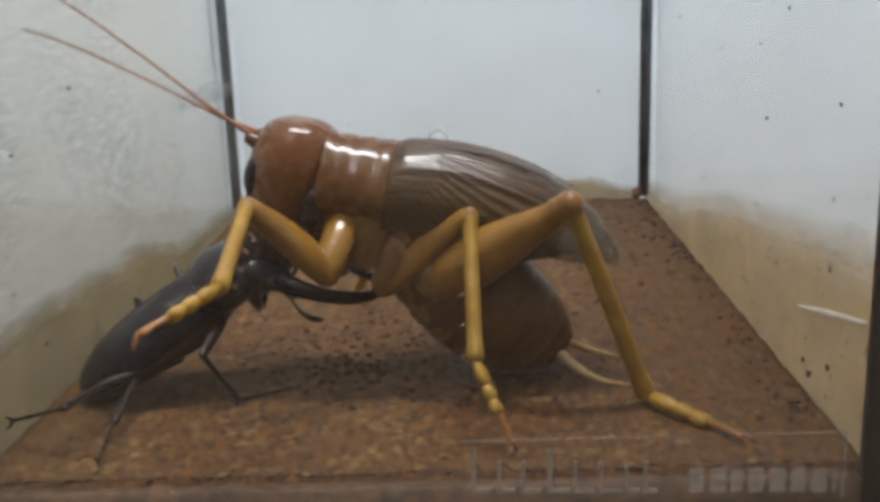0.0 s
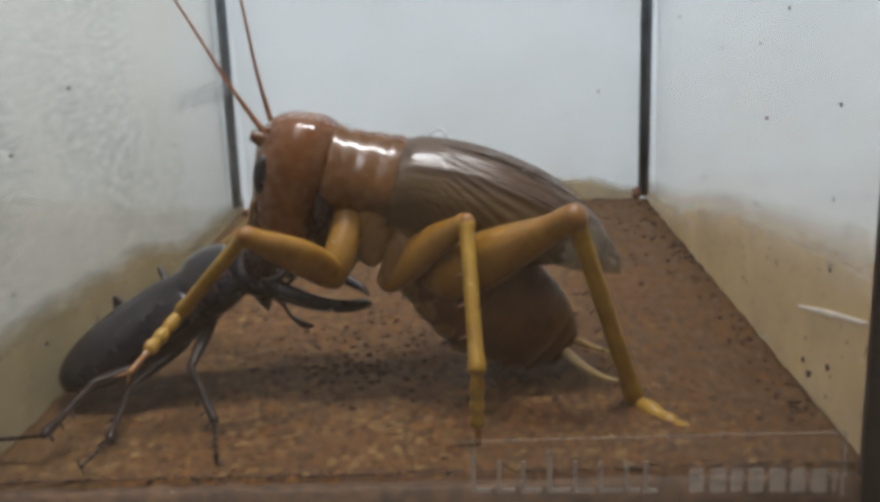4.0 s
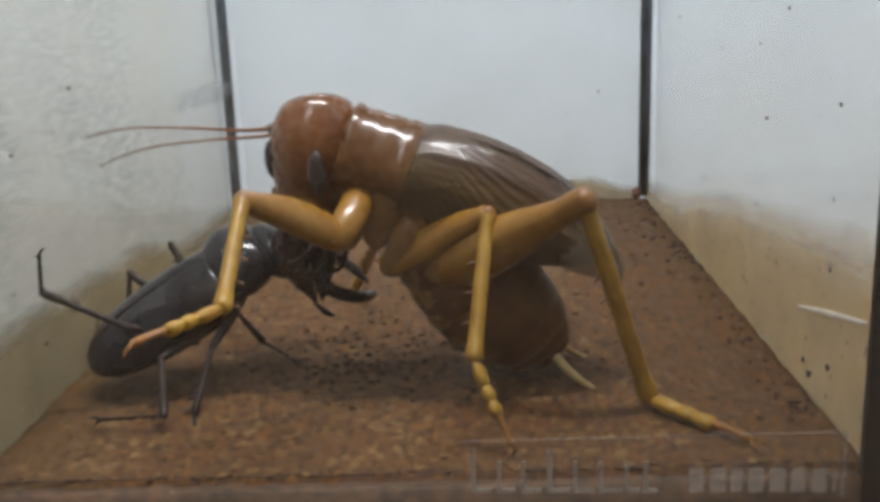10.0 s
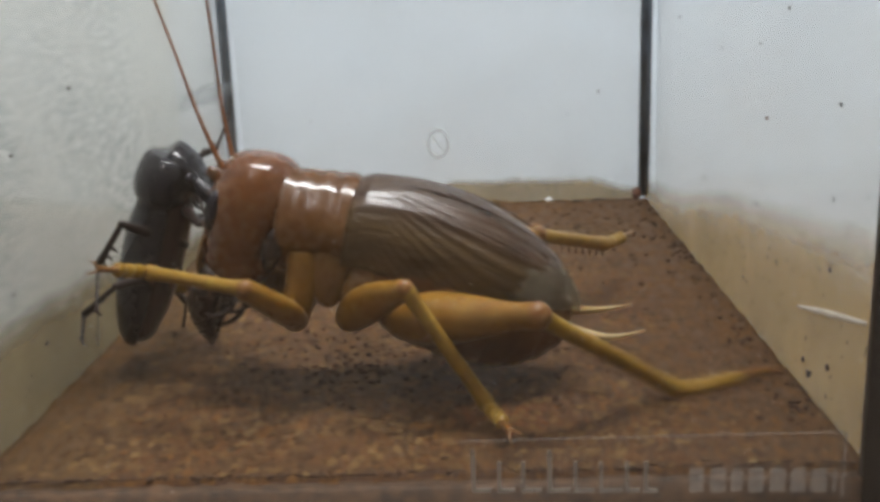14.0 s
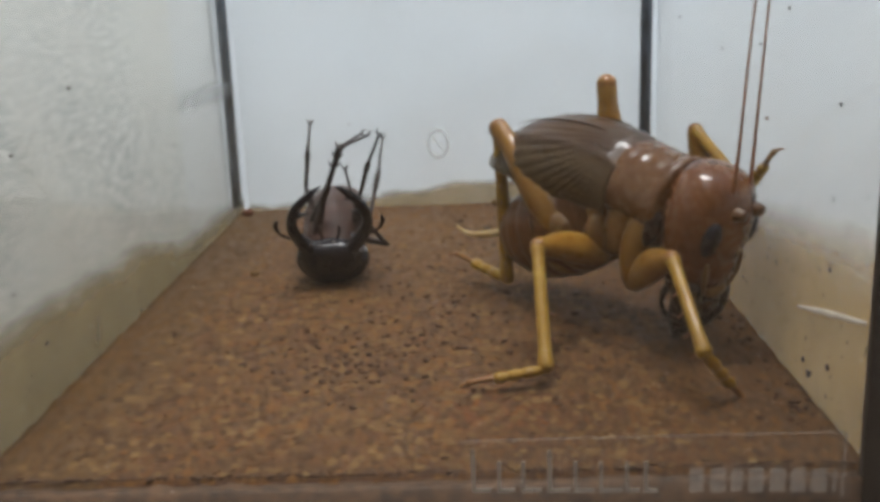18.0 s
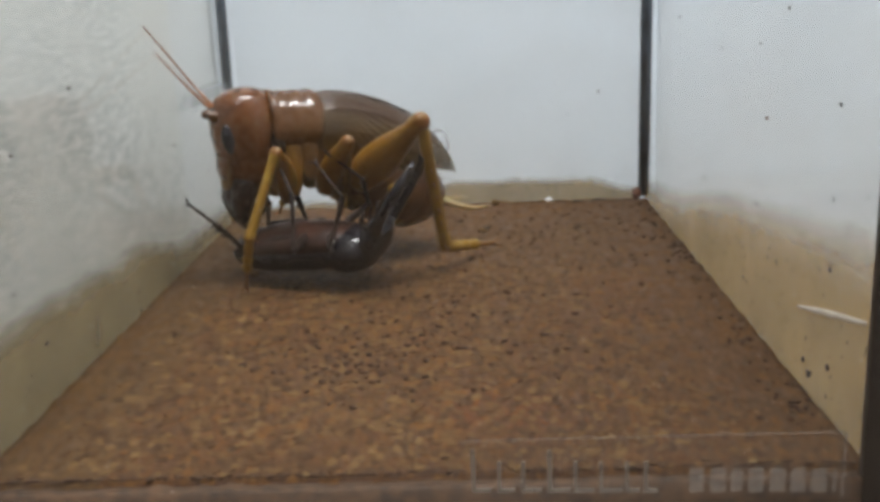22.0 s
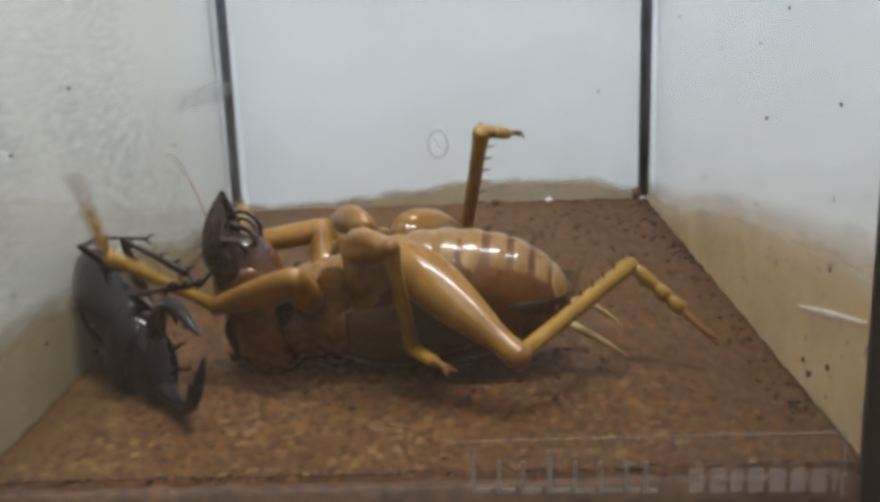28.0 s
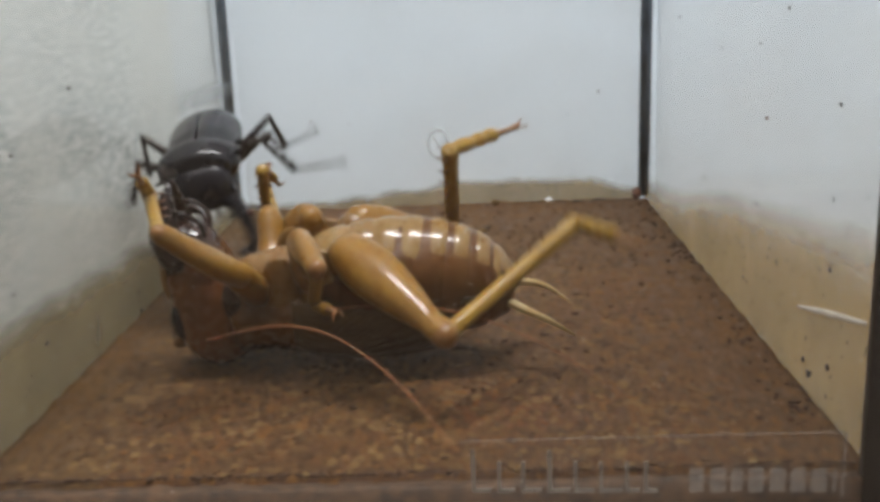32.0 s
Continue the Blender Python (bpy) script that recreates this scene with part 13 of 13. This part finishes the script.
    rows = [
        (0, 22.8, 0, -13.3, 6.8, -54.9, -8.3), (0.27, 26.5, 0, -9.9, -41.1, -68.2, 33.2), (0.5, 29, 0, -5.4, -98.3, -59.6, 84),
        (0.73, 29.9, 0, -0.4, -122.7, -39.3, 101.5), (1, 29.2, 0, 4.7, -135.8, -16.5, 106.3), (1.07, 29.1, 0, 4.9, -144.8, -11.4, 111.6),
        (1.13, 29.1, 0, 5.1, 26.8, -174.5, -64), (1.2, 29, 0, 5.3, 18.9, 179.1, -60.5), (1.27, 28.9, 0, 5.5, 11.4, 172.3, -57.9),
        (1.33, 28.9, 0, 5.7, 4, 165.2, -56.2), (1.67, 28.5, 0, 6.6, -41.1, 130.3, -65.5), (2, 28, 0, 7.6, 48.9, 56.5, 54), (3, 29.5, 0, 3.6, 65.7, 39.9, 73.8),
        (4.27, 27, 0, 9.2, 36.8, 47.5, 42.4), (5.5, 22.6, 0, 13.5, 6.2, 42.5, 9.2), (5.73, 27.3, 0, 8.8, 24.7, 47.2, 30.8), (6, 29.7, 0, 2.5, 45.1, 46.5, 54.2),
        (7, 28, 0, 7.6, 51.4, 27.4, 69.9), (7.27, 29.9, 0, 1.1, 33, 21.4, 55.7), (7.5, 28.9, 0, -5.5, 17.3, 11.9, 44.7), (7.6, 27.8, 0, -7.9, 11.7, 7.4, 41.2),
        (7.7, 26.3, 0, -10.1, 6.5, 2.6, 38.2), (7.8, 24.5, 0, -12, 1.5, -2.4, 35.6), (7.9, 22.4, 0, -13.6, -3.3, -7.7, 33.5), (8, 20.1, 0, -14.8, -8, -13.1, 31.8),
        (8.5, 24.9, 0, -11.7, -13.2, 6.1, -16.1), (9, 28.3, 0, -7.1, -31.4, 14.6, -67.6), (9.5, 29.9, 0, -0.6, 0.1, 45.4, -8.2), (10, 28.7, 0, 6, 49.4, 30.7, 66.3),
        (10.27, 29.8, 0, 1.4, 25.4, 8.8, 40.6), (10.5, 29.5, 0, -3.3, 12, -19.6, 24.6), (10.73, 27.9, 0, -7.8, 4.8, -50.4, 11.5),
        (11, 25, 0, -11.6, 19.9, -81.4, -20.1), (11.33, 25.1, 0, -11.5, -0.5, -22.5, -4.6), (11.67, 25.3, 0, -11.3, -7.5, 36.7, -8.6),
        (12, 25.4, 0, -11.2, 50.3, 100.7, 50.8), (12.33, 26.7, 0, -9.6, -4.4, 151, 18.3), (12.4, 26.9, 0, -9.3, -8.5, 161.4, 19.8),
        (12.47, 27.2, 0, -8.9, -12.8, 171.7, 22), (12.53, 27.4, 0, -8.6, -17.4, -178.2, 25), (12.6, 27.6, 0, -8.2, -22.6, -168.4, 28.8),
        (12.67, 27.8, 0, -7.9, -28.7, -159, 33.7), (13, 28.7, 0, -6, 90.7, -49.7, -90.6), (13.07, 29.9, 0, -0.5, 79.4, -57.4, -78.7),
        (13.17, 29.1, 0, 5.2, 62.4, -63.1, -61.1), (13.25, 26.3, 0, 10.1, 39.6, -65.5, -37.6), (13.37, 19.6, 0, 15, 6.4, -61.3, -3.6),
        (13.5, 11.3, 0, 15.9, -13.6, -50.8, 17.4), (13.75, 12.1, 0, 16, -9.1, -3.2, -9.1), (14, 13, 0, 16.1, -29.1, 41, -40.3),
        (14.25, 12.1, 0, 16, -9.1, -2.9, -9.1), (14.5, 11.3, 0, 15.9, -13.3, -50.4, 17), (14.73, 7, 0, 14.6, -33.6, -41.2, 44),
        (15, 3.3, 0, 12.2, -45.1, -27.3, 62.9), (15.27, 0.3, 0, 8.8, -50.6, -11.3, 77), (15.5, -1.6, 0, 4.8, -51.9, 5.4, 89.4),
        (15.73, -2.3, 0, 0.4, -49.5, 22.1, 102.3), (16, -1.8, 0, -4, -42.2, 37.6, 118.4), (16.27, -0.1, 0, -8.1, -26.5, 50.2, 141.6),
        (16.5, 2.7, 0, -11.6, 0, 55.9, 175.3), (17, 2.4, 0, -11.4, 0, 54.6, 175.8), (18, 2.5, 0, -11.5, 0, 51.3, 170.9), (18.33, 1.9, 0, -10.8, -23.1, 34.7, 107.2),
        (18.67, 1.3, 0, -10.1, -19.2, 11.5, 61.2), (19, 0.7, 0, -9.4, 0, -2.2, 15.3), (19.07, -0.8, 0, -6.7, -0.4, 0.9, 11.5), (19.17, -1.9, 0, -3.7, -1.1, 4, 7.8),
        (19.23, -2.3, 0, -0.6, -2, 7, 3.9), (19.33, -2.1, 0, 2.5, -3, 10, 0), (19.5, 0.2, 0, 8.6, -5.9, 15.8, -8.3), (19.67, 4.6, 0, 13.2, -9.7, 21.1, -17.2),
        (19.77, 7.4, 0, 14.8, -12, 23.5, -21.8), (19.83, 10.3, 0, 15.7, -14.4, 25.7, -26.6), (19.93, 13.5, 0, 16.1, -17.2, 27.6, -31.6),
        (20, 16.6, 0, 15.9, -20.1, 29.4, -36.7), (20.5, 19.2, 0, 15.2, -4, -24.8, -14.7), (21, 21.6, 0, 14.1, -26.4, -80.5, 26.8),
        (21.1, 27.2, 0, 8.9, -5.6, -57.2, 14.7), (21.17, 29.8, 0, 1.7, 2.2, -33.7, 16.8), (21.25, 28.8, 0, -5.9, 9.2, -11.9, 21.4),
        (21.33, 24.4, 0, -12.2, 17.8, 9.1, 28.5), (21.4, 17.6, 0, -15.7, 31.4, 29.6, 40.9), (21.5, 9.9, 0, -15.6, 54.5, 45.5, 63.1),
        (21.75, 6.1, 0, -14.1, 12, 13.9, 35.7), (22, 2.8, 0, -11.8, -16, -25.2, 33.9), (22.5, 2.6, 0, -11.6, 2.6, 29.9, 5.1), (23, 5, 0, -13.5, -7.6, -16, 25.8),
        (23.25, 7.4, 0, -14.8, 15.1, 18.5, 33.7), (23.5, 9.9, 0, -15.6, 53.2, 44.8, 62.2), (24, 9.9, 0, -15.6, 66.4, 51.9, 71.1),
        (24.5, 11.3, 0, -15.9, -13.3, 50.5, -17.1), (25, 11.3, 0, -15.9, -13.6, 50.8, -17.3), (25.5, 11.3, 0, -15.9, -11.4, 48.6, -15.1),
        (27.5, 11.3, 0, -15.9, -9.6, 47.2, -13), (28, 11.3, 0, -15.9, -8.7, 46.5, -11.9), (28.5, 11.3, 0, -15.9, -6.8, 45.4, -9.5),
        (28.6, 18.1, 0, -15.5, -5.9, 34.7, -10.1), (28.67, 24.1, 0, -12.4, -5, 24, -10.8), (28.75, 28.3, 0, -7.1, -4, 13.4, -11.7),
        (29, 29.3, 0, -4.4, 0, -18.5, -15.4), (29.25, 28.3, 0, -7.1, -4.2, 13.5, -11.9), (29.33, 24.1, 0, -12.4, -5.3, 24.2, -11.2),
        (29.4, 18.1, 0, -15.5, -6.3, 35, -10.6), (29.5, 11.3, 0, -15.9, -7.4, 45.7, -10.2), (29.6, 3.9, 0, -12.7, -4.2, 36.4, -5.5),
        (29.67, -1, 0, -6.3, -2.1, 27, -1.8), (29.73, -2.2, 0, 1.5, -0.9, 18, 1.2), (29.83, 0.5, 0, 9, -0.2, 9, 3.8), (29.9, -1.7, 0, -4.4, 0.1, -0.6, 6.4),
        (30, 7.2, 0, -14.7, 0, -10.2, 9), (30.1, -1.7, 0, -4.4, 0.2, -0.7, 6.5), (30.17, 0.5, 0, 9, 0, 8.8, 4), (30.27, -2.2, 0, 1.5, -0.6, 17.8, 1.6),
        (30.33, -1, 0, -6.3, -1.7, 26.7, -1.2), (30.4, 3.9, 0, -12.7, -3.5, 36, -4.6), (30.5, 11.3, 0, -15.9, -6.4, 45.3, -9),
        (30.6, 4.3, 0, -13, -3.9, 26.5, -5.6), (30.67, -0.5, 0, -7.3, -2.7, 7.7, -3.4), (30.75, -2.3, 0, 0, -2.3, -10.1, -1.6),
        (30.83, -0.5, 0, 7.3, -2.4, -27.8, 0.2), (30.9, 4.3, 0, 13, -3.4, -46.7, 2.8), (31, 11.3, 0, 15.9, -7.1, -65.4, 7.8), (31.1, 4.3, 0, 13, -3.4, -46.4, 2.4),
        (31.17, -0.5, 0, 7.3, -2.6, -27.2, -0.5), (31.25, -2.3, 0, 0, -2.7, -9.2, -2.6), (31.33, -0.5, 0, -7.3, -3.5, 8.8, -4.8),
        (31.4, 4.3, 0, -13, -5.4, 27.9, -7.7), (31.5, 11.3, 0, -15.9, -9.1, 46.8, -12.3), (32, 11.3, 0, -15.9, -9.3, 47, -12.7),
    ]
    path(BMOVES["RH_tarsus"], rows)


motions()
